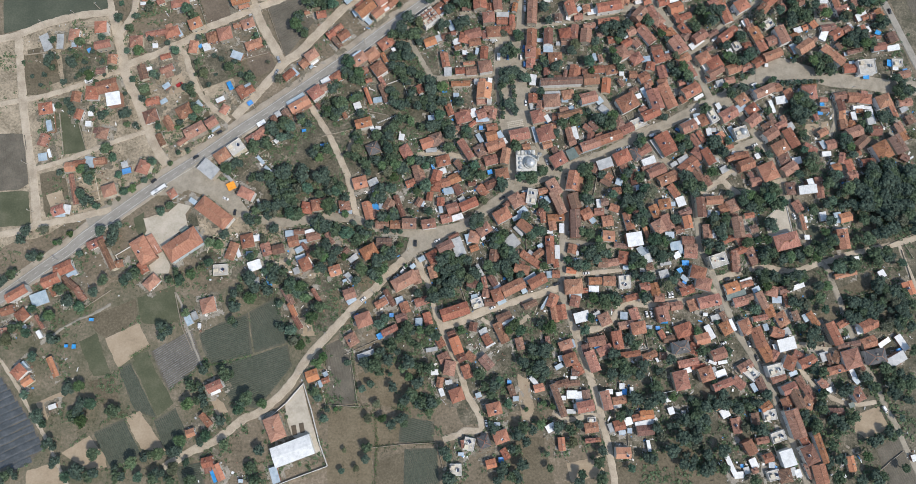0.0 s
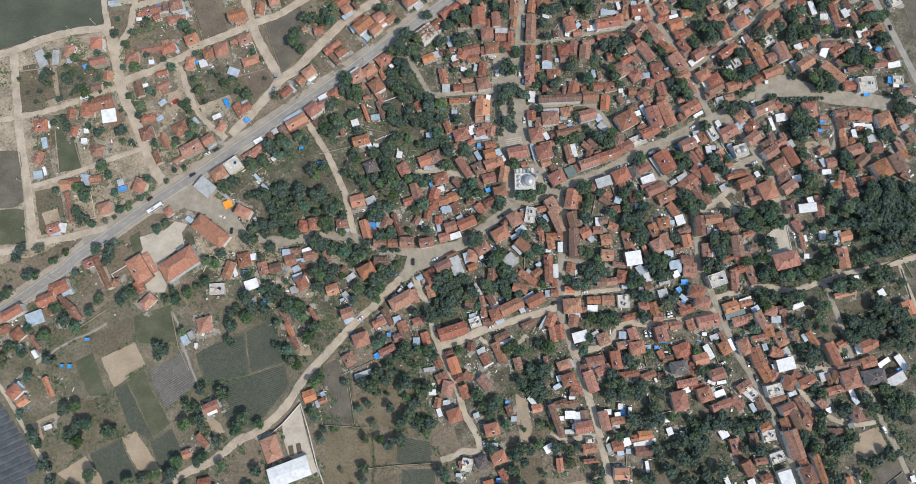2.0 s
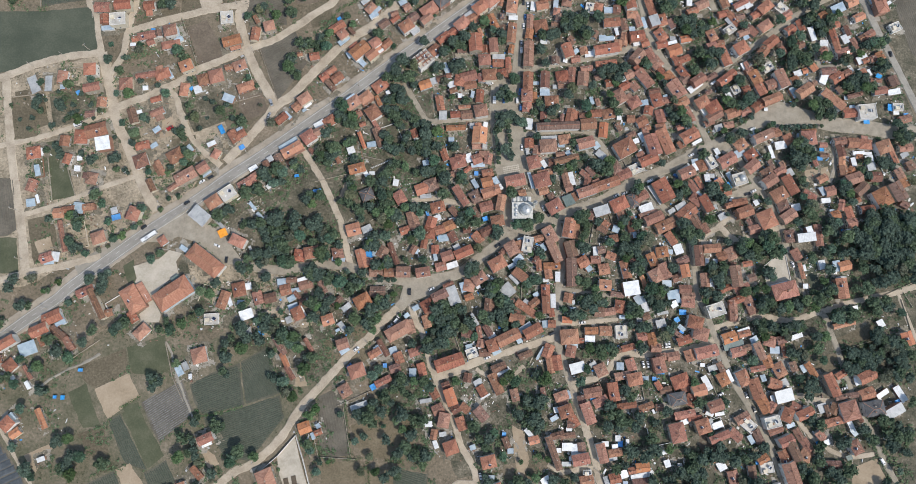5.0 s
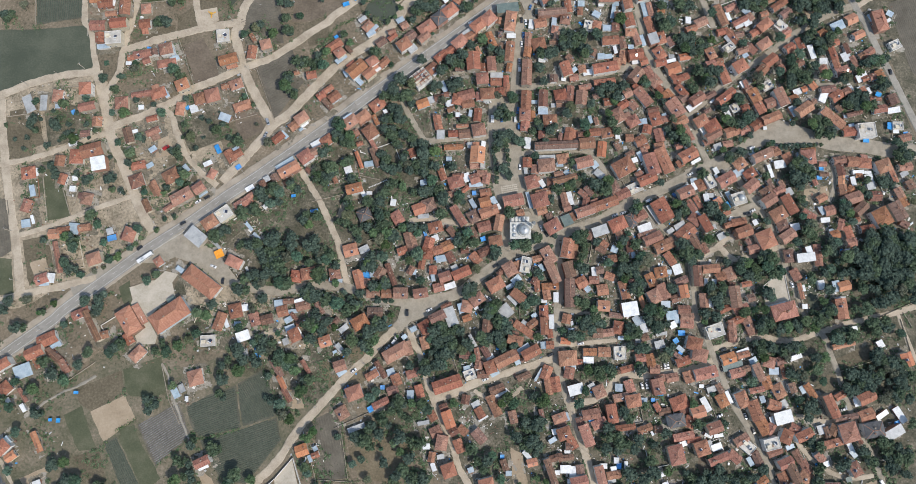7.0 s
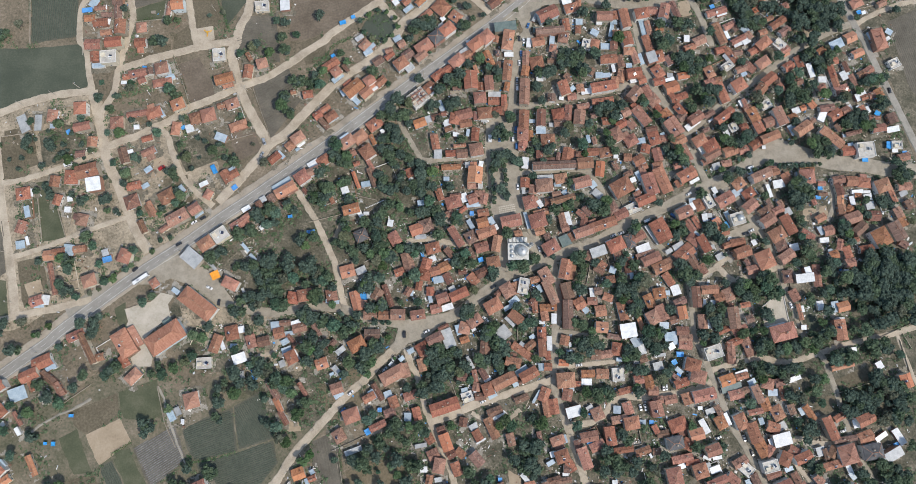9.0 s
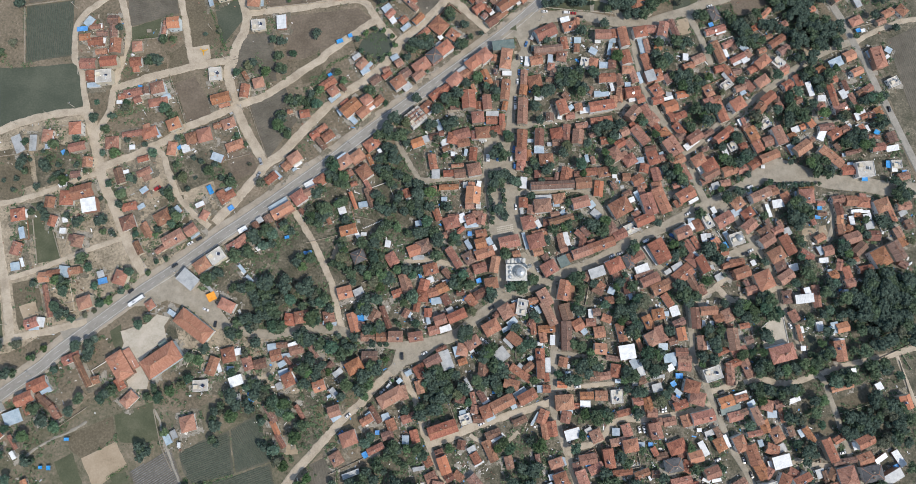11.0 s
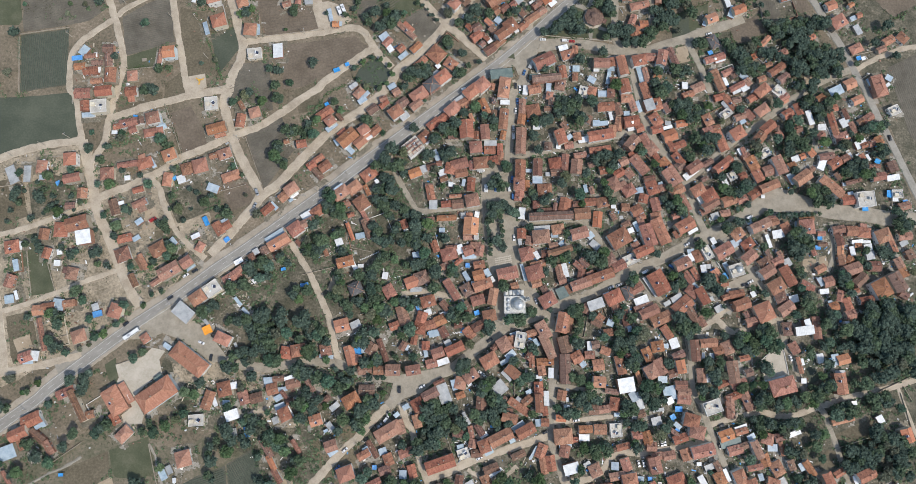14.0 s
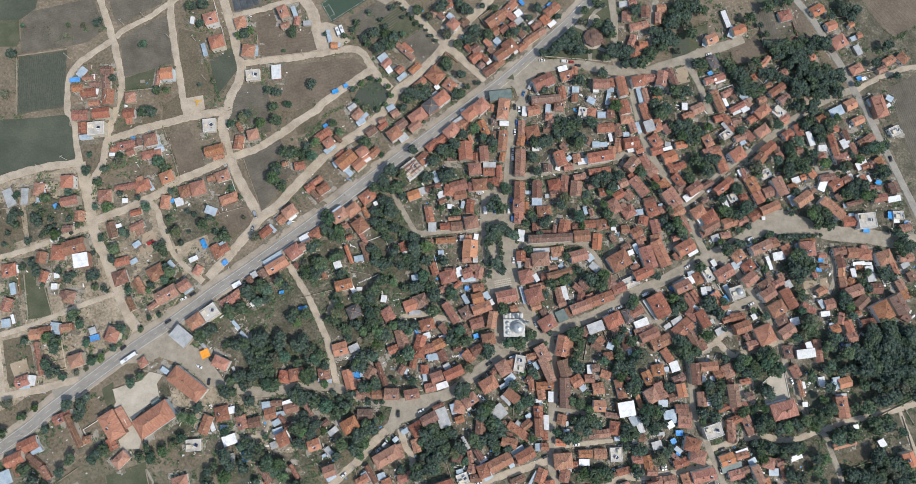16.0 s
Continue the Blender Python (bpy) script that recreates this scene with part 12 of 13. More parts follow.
grove(240.1, 132.7, 5.5)
grove(251.1, 142.6, 4.7)
grove(218.3, 135.7, 4.7)
grove(309.7, 135.0, 5.5)
grove(317.4, 155.8, 7.0)
grove(321.7, 157.2, 5.5)
grove(244.9, 118.0, 4.7)
grove(248.4, 102.3, 3.9)
grove(247.0, 97.1, 4.7)
grove(274.5, 117.1, 4.7)
grove(275.9, 113.2, 4.7)
grove(291.2, 125.9, 3.1)
grove(287.3, 129.8, 3.1)
grove(218.4, 78.9, 6.2)
grove(265.0, 84.9, 6.2)
grove(270.4, 79.7, 5.5)
grove(291.1, 92.5, 7.0)
grove(305.8, 95.9, 7.8)
grove(313.9, 96.3, 7.8)
grove(320.9, 97.8, 7.0)
grove(290.7, 84.6, 7.0)
grove(297.1, 83.7, 7.8)
grove(305.2, 85.3, 7.8)
grove(313.2, 84.5, 7.8)
grove(281.0, 83.0, 5.5)
grove(283.5, 78.0, 5.5)
grove(-129.4, 46.7, 5.5)
grove(-118.0, 48.3, 5.5)
grove(-107.2, 42.8, 4.7)
grove(-119.8, 54.7, 5.5)
grove(-113.3, 55.0, 4.7)
grove(-90.2, 36.1, 6.2)
grove(-85.8, 47.5, 4.7)
grove(-79.6, 32.8, 4.7)
grove(-85.0, 52.5, 3.9)
grove(-75.0, 56.8, 3.1)
grove(-48.6, 44.0, 3.9)
grove(-41.1, 45.8, 3.9)
grove(-54.6, 57.7, 4.7)
grove(-50.7, 56.7, 3.9)
grove(-57.1, 38.7, 3.5)
grove(-45.3, 34.7, 2.7)
grove(-63.9, 27.2, 4.7)
grove(-59.1, 30.0, 4.7)
grove(-88.8, 19.7, 5.5)
grove(-84.4, 12.6, 5.5)
grove(-89.6, 16.0, 4.7)
grove(-80.6, 12.7, 3.9)
grove(-87.7, 6.5, 3.9)
grove(-45.2, 16.9, 6.2)
grove(-50.3, 12.9, 4.7)
grove(-41.5, 18.1, 4.7)
grove(-49.8, 5.6, 3.9)
grove(-61.9, 0.3, 4.7)
grove(-114.4, -1.9, 5.5)
grove(-119.3, -2.1, 3.9)
grove(-107.5, -7.8, 4.7)
grove(-103.9, -6.5, 5.5)
grove(-98.5, -12.1, 4.7)
grove(-98.9, -7.4, 3.9)
grove(-134.3, -2.8, 4.7)
grove(-132.3, -11.4, 5.5)
grove(-123.8, -9.6, 5.5)
grove(-121.5, 32.0, 3.9)
grove(-128.3, 24.3, 3.1)
grove(-138.2, 36.1, 3.9)
grove(-133.4, 37.1, 3.1)
grove(16.9, 44.7, 5.5)
grove(14.7, 41.9, 3.9)
grove(18.3, 47.0, 3.9)
grove(32.8, 35.2, 5.5)
grove(29.0, 32.4, 3.9)
grove(36.9, 29.0, 3.9)
grove(53.6, 36.1, 3.1)
grove(61.2, 40.2, 3.1)
grove(5.7, 14.3, 6.2)
grove(-1.7, 8.8, 6.2)
grove(4.8, 8.0, 7.0)
grove(-5.9, 16.0, 4.7)
grove(11.0, 5.7, 4.7)
grove(-5.0, -0.9, 6.2)
grove(1.5, -0.6, 5.5)
grove(-8.5, -6.1, 6.2)
grove(-2.0, -5.9, 4.7)
grove(-10.9, -9.9, 4.7)
grove(38.8, 19.4, 5.5)
grove(42.6, 20.7, 4.7)
grove(37.0, 24.2, 4.7)
grove(17.4, 8.5, 5.5)
grove(14.0, -0.1, 3.1)
grove(39.2, 8.3, 4.7)
grove(86.1, 17.8, 3.9)
grove(49.2, 49.9, 3.1)
grove(-20.9, -7.8, 3.1)
grove(61.8, 59.2, 3.1)
grove(91.8, 63.3, 4.7)
grove(121.7, 62.0, 7.8)
grove(119.3, 64.6, 5.5)
grove(128.4, 62.3, 4.7)
grove(129.6, 50.9, 5.5)
grove(127.2, 51.9, 3.9)
grove(133.5, 54.9, 3.1)
grove(97.5, 27.9, 5.5)
grove(101.4, 30.7, 3.9)
grove(125.9, 23.2, 5.5)
grove(128.6, 21.8, 4.7)
grove(149.2, 28.0, 4.7)
grove(142.9, 33.7, 3.9)
grove(146.8, 37.6, 3.9)
grove(153.1, 53.1, 3.9)
grove(179.5, 54.3, 5.5)
grove(186.1, 50.8, 6.2)
grove(188.4, 47.1, 5.5)
grove(183.3, 46.8, 3.9)
grove(178.1, 36.8, 5.5)
grove(183.2, 35.5, 3.9)
grove(125.9, 13.2, 3.1)
grove(132.5, 10.9, 3.9)
grove(154.6, 14.4, 3.1)
grove(113.4, -3.2, 4.7)
grove(132.6, -2.4, 3.9)
grove(104.6, -5.0, 3.9)
grove(201.3, 19.0, 3.1)
grove(211.3, 66.1, 7.0)
grove(207.3, 64.8, 4.7)
grove(224.4, 66.7, 4.7)
grove(222.1, 67.8, 4.7)
grove(218.9, 52.3, 4.3)
grove(249.9, 66.7, 3.1)
grove(217.3, 34.7, 6.2)
grove(219.5, 32.2, 4.7)
grove(214.4, 29.3, 4.7)
grove(228.9, 28.8, 6.2)
grove(241.9, 32.0, 4.7)
grove(247.2, 36.0, 5.5)
grove(220.7, 17.2, 5.5)
grove(232.4, 16.6, 5.5)
grove(236.4, 19.0, 3.9)
grove(240.3, 18.1, 3.9)
grove(261.5, 58.0, 3.9)
grove(279.2, 46.2, 3.1)
grove(276.0, 28.2, 4.7)
grove(266.5, 27.8, 3.9)
grove(294.4, 34.3, 6.2)
grove(300.1, 36.9, 5.5)
grove(289.4, 36.4, 4.7)
grove(294.2, 51.8, 5.5)
grove(298.1, 50.9, 4.7)
grove(295.8, 59.6, 6.2)
grove(301.7, 65.2, 6.2)
grove(293.9, 69.9, 7.0)
grove(302.1, 73.0, 7.8)
grove(310.0, 70.7, 7.0)
grove(316.6, 73.7, 7.0)
grove(313.5, 63.1, 5.5)
grove(303.5, 54.9, 4.7)
grove(308.9, 52.5, 3.1)
grove(288.3, 69.7, 5.5)
grove(260.3, 68.4, 4.7)
grove(278.0, 70.4, 4.7)
grove(293.3, 14.0, 6.2)
grove(300.9, 9.5, 6.2)
grove(292.8, 4.3, 7.0)
grove(284.9, 2.5, 6.2)
grove(274.8, 3.6, 5.5)
grove(312.3, 2.6, 6.2)
grove(240.8, -0.4, 3.9)
# ---- small things ----
CARS = [plain("car_paint_white", (0.72, 0.72, 0.71), 0.3), plain("car_paint_silver", (0.42, 0.43, 0.44), 0.3, 0.4), plain("car_paint_dark", (0.03, 0.032, 0.036), 0.3), plain("car_paint_red", (0.35, 0.03, 0.03), 0.3), plain("car_paint_blue", (0.06, 0.16, 0.36), 0.3), plain("car_paint_yellow", (0.65, 0.36, 0.04), 0.4)]
PAINTS = {"white": 0, "silver": 1, "dark": 2, "red": 3, "blue": 4, "orange": 5}
RUBBER = plain("tyre_rubber", (0.02, 0.02, 0.02), 0.8)
TYRE = None


def wheel_mesh():
    me = ring_mesh("wheel", RUBBER, [(0.2, -0.1), (0.31, -0.1), (0.31, 0.1), (0.2, 0.1)], 10)
    return me


TYRE = wheel_mesh()


def prism(name, mat, rows, half):
    """A body from a side outline of (x, z) pairs, with its upper rows drawn in."""
    n = len(rows)
    top = max(z for x, z in rows)
    v = [(x, s * (half - 0.09 * (z / top) ** 2), z) for s in (-1, 1) for x, z in rows]
    f = [tuple(range(n)), tuple(range(2 * n - 1, n - 1, -1))] + [(i, n + i, n + (i + 1) % n, (i + 1) % n) for i in range(n)]
    me = bpy.data.meshes.new(name)
    me.from_pydata(v, [], f)
    me.materials.append(mat)
    return me


def car_meshes(mat, van):
    if van:
        return (prism("body", mat, [(-2.3, 0.3), (2.35, 0.3), (2.4, 0.8), (2.25, 1.05), (1.6, 1.25), (0.95, 1.9), (-2.25, 1.95), (-2.35, 1.0)], 0.9), prism("windscreen", GLASS, [(1.62, 1.24), (1.69, 1.26), (1.05, 1.9), (0.98, 1.92)], 0.8))
    return (prism("body", mat, [(-2.1, 0.28), (2.1, 0.28), (2.15, 0.7), (1.95, 0.85), (1.05, 0.95), (-1.6, 0.97), (-2.1, 0.9)], 0.86), prism("cabin_glass", GLASS, [(1.05, 0.94), (-1.65, 0.95), (-1.2, 1.4), (0.35, 1.42)], 0.76))


CAR_PARTS = {(c, v): car_meshes(CARS[i], v) for c, i in PAINTS.items() for v in (False, True)}
LID = {c: box_mesh("car_top", CARS[i], (-1.15, 0.3, -0.64, 0.64, 1.4, 1.46)) for c, i in PAINTS.items()}


def car(x, y, degrees, colour="white", van=False):
    body, glass = CAR_PARTS[(colour, van)]
    ob = new("van" if van else "car", body)
    ob.location, ob.rotation_euler = (x, y, 0.42), (0, 0, radians(degrees))
    tagged(ob, "%s %s parked at the roadside" % (colour, "van" if van else "saloon car"), "van" if van else "car", "vehicles")
    place("windscreen" if van else "cabin_glass", glass, ob, 0, 0, 0)
    if not van:
        place("car_top", LID[colour], ob, 0, 0, 0)
    for s in (-1.35, 1.35):
        for t in (-0.8, 0.8):
            w = place("wheel", TYRE, ob, s, t, 0.31)
            w.rotation_euler = (math.pi / 2, 0, 0)


def long_vehicle(name, x, y, degrees, length, high, label):
    ob = new(name, prism("body", CARS[0], [(-length / 2, 0.5), (length / 2, 0.5), (length / 2 + 0.1, 1.2), (length / 2 - 0.25, high), (-length / 2, high)], 1.25))
    ob.location, ob.rotation_euler = (x, y, 0.42), (0, 0, radians(degrees))
    tagged(ob, label, name, "vehicles")
    place("windscreen", box_mesh("windscreen", GLASS, (length / 2 - 0.1, length / 2 + 0.06, -1.05, 1.05, 1.5, high - 0.35)), ob, 0, 0, 0)
    for s in (-1, 1):
        place("window_band", box_mesh("window_band", GLASS, (-length / 2 + 0.6, length / 2 - 1.2, s * 1.23 - 0.02, s * 1.23 + 0.02, 1.5, high - 0.5)), ob, 0, 0, 0)
    place("roof_hatch", box_mesh("roof_hatch", CARS[1], (-0.9, 0.9, -0.7, 0.7, high, high + 0.18)), ob, -length * 0.15, 0, 0)
    for s in (-length * 0.3, length * 0.33):
        for t in (-1.1, 1.1):
            w = place("wheel", TYRE, ob, s, t, 0.45, 0, (1.5, 1.5, 1.5))
            w.rotation_euler = (math.pi / 2, 0, 0)


long_vehicle("bus", -204.2, 55.6, 38, 11.5, 3.1, "long white coach driving on the highway")
long_vehicle("truck", -263.2, 131.8, 22, 5.6, 2.7, "small white box truck on the dirt lane")
long_vehicle("minibus", 26.6, 167.1, 92, 5.4, 2.5, "white minibus parked on the square")
long_vehicle("trailer", -84.6, 292.2, -65, 6.6, 2.8, "white box trailer parked in a dusty yard")
long_vehicle("trailer", -82.0, 294.0, -65, 6.6, 2.8, "white box trailer parked in a dusty yard")
car(-199.8, 133.0, 40, "red", True)
car(-182.1, 80.6, 36, "dark")
car(-173.5, 96.1, 35, "white")
car(-167.8, 99.5, 36, "dark")
car(-209.3, 61.9, 44, "dark")
car(-158.3, 52.0, -20, "white")
car(-151.0, 42.5, 88, "dark")
car(-131.2, 155.9, -69, "silver", True)
car(-131.9, 146.6, 69, "silver")
car(44.4, 206.1, 92, "white", True)
car(46.4, 232.2, 92, "blue")
car(45.4, 225.0, 92, "white")
car(44.2, 211.9, 92, "silver")
car(44.7, 243.5, 92, "dark")
car(44.5, 174.7, -95, "blue", True)
car(42.9, 168.1, 92, "white", True)
car(33.3, 167.5, 92, "blue")
car(23.2, 179.5, 23, "white")
car(45.6, 162.8, 92, "blue", True)
car(115.0, 102.4, 26, "white")
car(120.7, 104.4, 26, "silver")
car(138.5, 114.4, 30, "white", True)
car(157.0, 118.8, -32, "blue", True)
car(63.9, 90.5, -65, "silver")
car(67.5, 86.6, -58, "dark")
car(47.5, 133.4, -88, "white")
car(33.9, 104.1, -72, "white")
car(14.6, 48.5, 30, "silver")
car(33.4, 62.6, 33, "dark")
car(-10.3, 30.1, 30, "white")
car(-25.1, 27.5, 94, "dark", True)
car(28.7, 40.9, -28, "white")
car(31.0, 39.0, -34, "white")
car(-81.5, 36.2, 13, "white")
car(211.9, 111.2, 29, "white")
car(207.7, 109.0, 21, "dark")
car(238.5, 60.6, -64, "white")
car(253.7, 66.0, -44, "silver")
car(212.1, 156.6, 26, "white", True)
car(183.9, 189.8, 39, "white", True)
car(197.5, 214.4, -73, "white")
car(315.2, 220.2, -75, "dark")
car(168.0, 135.0, 33, "white")
car(175.1, 139.1, 26, "dark")
car(201.6, 153.6, 33, "silver")
car(0.3, 77.8, 30, "silver")
car(-32.7, 8.2, 54, "white", True)
car(-36.8, 3.7, 49, "silver")
car(-58.3, -12.7, 44, "white")
car(-62.4, -24.0, 49, "blue")
car(29.7, -14.0, 29, "white")
car(135.0, -13.0, -74, "white")
car(138.2, -12.8, -74, "white")
car(150.4, 0.8, -81, "white")
car(152.4, 1.3, -81, "white")
car(190.4, 13.9, 26, "dark")
car(187.3, -30.0, 25, "white")
car(204.8, -29.5, -67, "silver")
car(209.8, -38.7, -67, "dark")
car(224.7, -69.1, -67, "dark")
car(295.0, -68.2, -57, "white", True)
car(253.3, -34.0, 18, "white")
car(98.6, -83.5, 10, "silver", True)
car(197.5, -19.1, -63, "white")
car(271.6, -21.7, 20, "silver")
car(189.0, 0.6, -67, "dark")
car(230.4, -83.2, -75, "blue")
car(28.8, -90.3, -76, "white")
car(93.2, 12.9, 11, "white")
car(72.8, 4.4, 25, "dark")
car(63.3, 279.9, 3, "white")
car(79.4, 280.0, 3, "white", True)
car(84.3, 279.8, 3, "red")
car(89.2, 277.4, 3, "dark")
car(184.8, 291.7, 22, "white")
car(47.8, 242.1, -80, "white")
car(8.3, 239.0, 27, "white", True)
car(5.1, 294.6, 56, "white")
car(54.2, 308.3, 43, "white", True)
car(50.6, 253.9, 74, "blue")
car(143.6, 303.9, -90, "silver")
car(42.6, 315.3, -44, "dark")
car(-246.7, 229.4, 80, "white")


HIVE = box_mesh("beehive", FRAME, (-0.3, 0.3, -0.3, 0.3, 0.15, 0.75), (-0.36, 0.36, -0.36, 0.36, 0.75, 0.86), (-0.25, -0.15, -0.25, 0.25, -0.05, 0.15), (0.15, 0.25, -0.25, 0.25, -0.05, 0.15))
for i in range(12):
    hive = new("beehive", HIVE)
    hive.location = (-56.9 + 1.05 * i + 0.15 * rng.random(), 112.6 + 0.54 * i + 0.15 * rng.random(), 0.03)
    hive.rotation_euler = (0, 0, 0.5 + 0.2 * rng.random())
    tagged(hive, "small white wooden beehive standing in a garden", "beehive", "beehives in the garden")


def pole(x, y):
    """Concrete street pole with a cross arm."""
    p = new("utility_pole", POLE)
    p.location, p.rotation_euler = (x, y, 0), (0, 0, rng.random() * 3)
    tagged(p, "slim grey concrete power pole beside the road", "pole", "power poles")
    place("cross_arm", ARM, p, 0, 0, 8.2)
    place("lamp_head", HEAD, p, 0.9, 0, 7.4)


POLE = ring_mesh("utility_pole", CONCRETE, [(0.2, -0.2), (0.12, 9.0)], 8)
ARM = box_mesh("cross_arm", TIMBER, (-0.9, 0.9, -0.07, 0.07, -0.07, 0.07))
HEAD = box_mesh("lamp_head", GREY_SHEET, (-0.8, 0.4, -0.12, 0.12, -0.05, 0.08))
pole(-237.5, 289.1)
pole(-203.2, 280.0)
pole(-185.8, 280.2)
pole(-175.2, 251.2)
pole(-264.3, 187.9)
pole(-279.8, 181.2)
pole(-301.1, 172.6)
pole(-222.8, 294.9)
pole(-272.3, 261.7)
pole(-180.0, 75.4)
pole(-199.5, 78.4)
pole(-143.5, 117.5)
pole(-113.0, 139.5)
pole(-90.0, 158.8)
pole(-70.4, 172.1)
pole(-42.7, 193.4)
pole(-22.8, 211.1)
pole(-146.9, 192.8)
pole(-163.1, 229.2)
pole(-244.7, 148.8)
pole(-297.4, 68.9)
pole(-288.3, 35.4)
pole(-223.9, 97.5)
pole(-267.1, 3.3)
pole(-288.1, -13.8)
pole(-51.4, -7.5)
pole(-80.8, -37.4)
pole(-96.1, -64.5)
pole(-119.0, -88.3)
pole(-29.4, 21.8)
pole(14.6, 49.6)
pole(41.7, 73.2)
pole(93.8, 96.6)
pole(134.6, 119.8)
pole(188.7, 148.4)
pole(237.1, 158.1)
pole(281.3, 156.3)
pole(92.8, -35.7)
pole(100.3, -58.6)
pole(107.7, -84.9)
pole(-9.1, -17.3)
pole(10.9, -59.2)
pole(200.3, -24.4)
pole(215.6, -49.1)
pole(228.6, -77.2)
pole(264.2, 16.8)
pole(292.9, -53.0)
pole(304.9, -82.9)
pole(262.9, 327.9)
pole(279.2, 299.0)
pole(297.1, 264.0)
pole(60.2, 272.5)
pole(111.1, 279.1)
pole(-108.0, 273.7)
pole(-62.0, 274.2)
pole(-3.8, 286.6)

slide = new("playground_climber", box_mesh("playground_climber", CARS[5], (-0.8, 0.8, -0.8, 0.8, 1.2, 1.35)))
slide.location = (-179.2, 234.4, 0.2)
tagged(slide, "small orange playground climbing frame with slides", "climbing frame")
for s in (-0.7, 0.7):
    for t in (-0.7, 0.7):
        place("post", POST, slide, s, t, 0, 0, (1, 1, 2.2))
for i in range(3):
    place("chute", box_mesh("chute", CARS[5], (0.7, 3.2, -0.35, 0.35, 0.5, 0.62)), slide, 0, 0, 0.1, 2.1 * i + 0.5)

# ---- ground cover ----
R0, R1, R2, R3 = -350, -165, 350, 360
taken = np.zeros((R3 - R1, R2 - R0), bool)
hard = np.zeros_like(taken)


def mark(grid, pts):
    """Fills a polygon in the 1 m plan grid."""
    pts = np.asarray(pts, float)
    lo, hi = np.floor(pts.min(0)).astype(int), np.ceil(pts.max(0)).astype(int)
    xs, ys = np.meshgrid(np.arange(lo[0], hi[0] + 1) + 0.5, np.arange(lo[1], hi[1] + 1) + 0.5)
    ins = np.zeros(xs.shape, bool)
    for (x1, y1), (x2, y2) in zip(pts, np.roll(pts, -1, 0)):
        cut = ((y1 > ys) != (y2 > ys)) & (xs < (x2 - x1) * (ys - y1) / (y2 - y1 + 1e-9) + x1)
        ins ^= cut
    jj, ii = np.nonzero(ins)
    jj, ii = jj + lo[1] - R1, ii + lo[0] - R0
    ok = (jj >= 0) & (jj < grid.shape[0]) & (ii >= 0) & (ii < grid.shape[1])
    grid[jj[ok], ii[ok]] = True


for line, half in ROADS:
    for p, q in zip(line, line[1:]):
        d = (q - p) / (np.linalg.norm(q - p) + 1e-9)
        n = np.array((-d[1], d[0])) * (half + 0.4)
        mark(hard, [p - n - d, q - n + d, q + n + d, p + n - d])
for hx, hy, l, w, t in FOOTPRINTS:
    c, s = math.cos(t), math.sin(t)
    mark(hard, [(hx + a * l / 2 * c - b * w / 2 * s, hy + a * l / 2 * s + b * w / 2 * c) for a, b in ((-1, -1), (1, -1), (1, 1), (-1, 1))])
for p in PADS:
    mark(hard, p)
taken |= hard
village, near, shade = np.zeros_like(taken), np.zeros_like(taken), np.zeros_like(taken)
for x, y, s in TREES + WOOD:
    mark(shade, [(x + 1.7 * s * math.cos(a), y + 1.7 * s * math.sin(a)) for a in (0, 1.05, 2.1, 3.14, 4.2, 5.24)])
mark(village, VILLAGE)
for hx, hy, l, w, t in FOOTPRINTS:
    mark(near, [(hx + a * (l * 0.5 + 4.5), hy + b * (l * 0.5 + 4.5)) for a, b in ((-1, -0.4), (-0.4, -1), (0.4, -1), (1, -0.4), (1, 0.4), (0.4, 1), (-0.4, 1), (-1, 0.4))])
for p in PLOTS:
    mark(taken, p)
yards = np.zeros_like(taken)
for hx, hy, l, w, t in FOOTPRINTS:
    c, s = math.cos(t), math.sin(t)
    mark(yards, [(hx + a * (l / 2 + 3.2) * c - b * (w / 2 + 3.2) * s, hy + a * (l / 2 + 3.2) * s + b * (w / 2 + 3.2) * c) for a, b in ((-1, -1), (1, -1), (1, 1), (-1, 1))])
gr = np.random.default_rng(5)


def yard_floor(name, label, mat, z, cut, seed):
    """Trodden earth and old paving round the houses, in ragged patches."""
    verts, faces, ids = [], [], {}

    def corner(i, j):
        if (i, j) not in ids:
            ids[i, j] = len(verts)
            x, y = i + R0, j + R1
            verts.append((x + 0.8 * noise.noise((x * 0.7, y * 0.7, seed)), y + 0.8 * noise.noise((x * 0.7, y * 0.7, seed + 9)), z))
        return ids[i, j]

    for j, i in zip(*np.nonzero(yards)):
        x, y = i + R0, j + R1
        if noise.noise((x * 0.09, y * 0.09, seed)) + 0.6 * noise.noise((x * 0.3, y * 0.3, seed)) > cut:
            i, j = int(i), int(j)
            faces.append((corner(i, j), corner(i + 1, j), corner(i + 1, j + 1), corner(i, j + 1)))
    tagged(mesh_object(name, verts, faces, mat), label, "ground", kind="structure")


yard_floor("yard_earth", "trodden grey-brown earth round the houses", YARD_EARTH, 0.2, -0.02, 3.3)
yard_floor("yard_paving", "worn pale concrete paving in the yards", YARD_PAVING, 0.212, 0.3, 7.7)


def cell(grid, x, y):
    j, i = int(math.floor(y)) - R1, int(math.floor(x)) - R0
    return 0 <= j < grid.shape[0] and 0 <= i < grid.shape[1] and not grid[j, i]


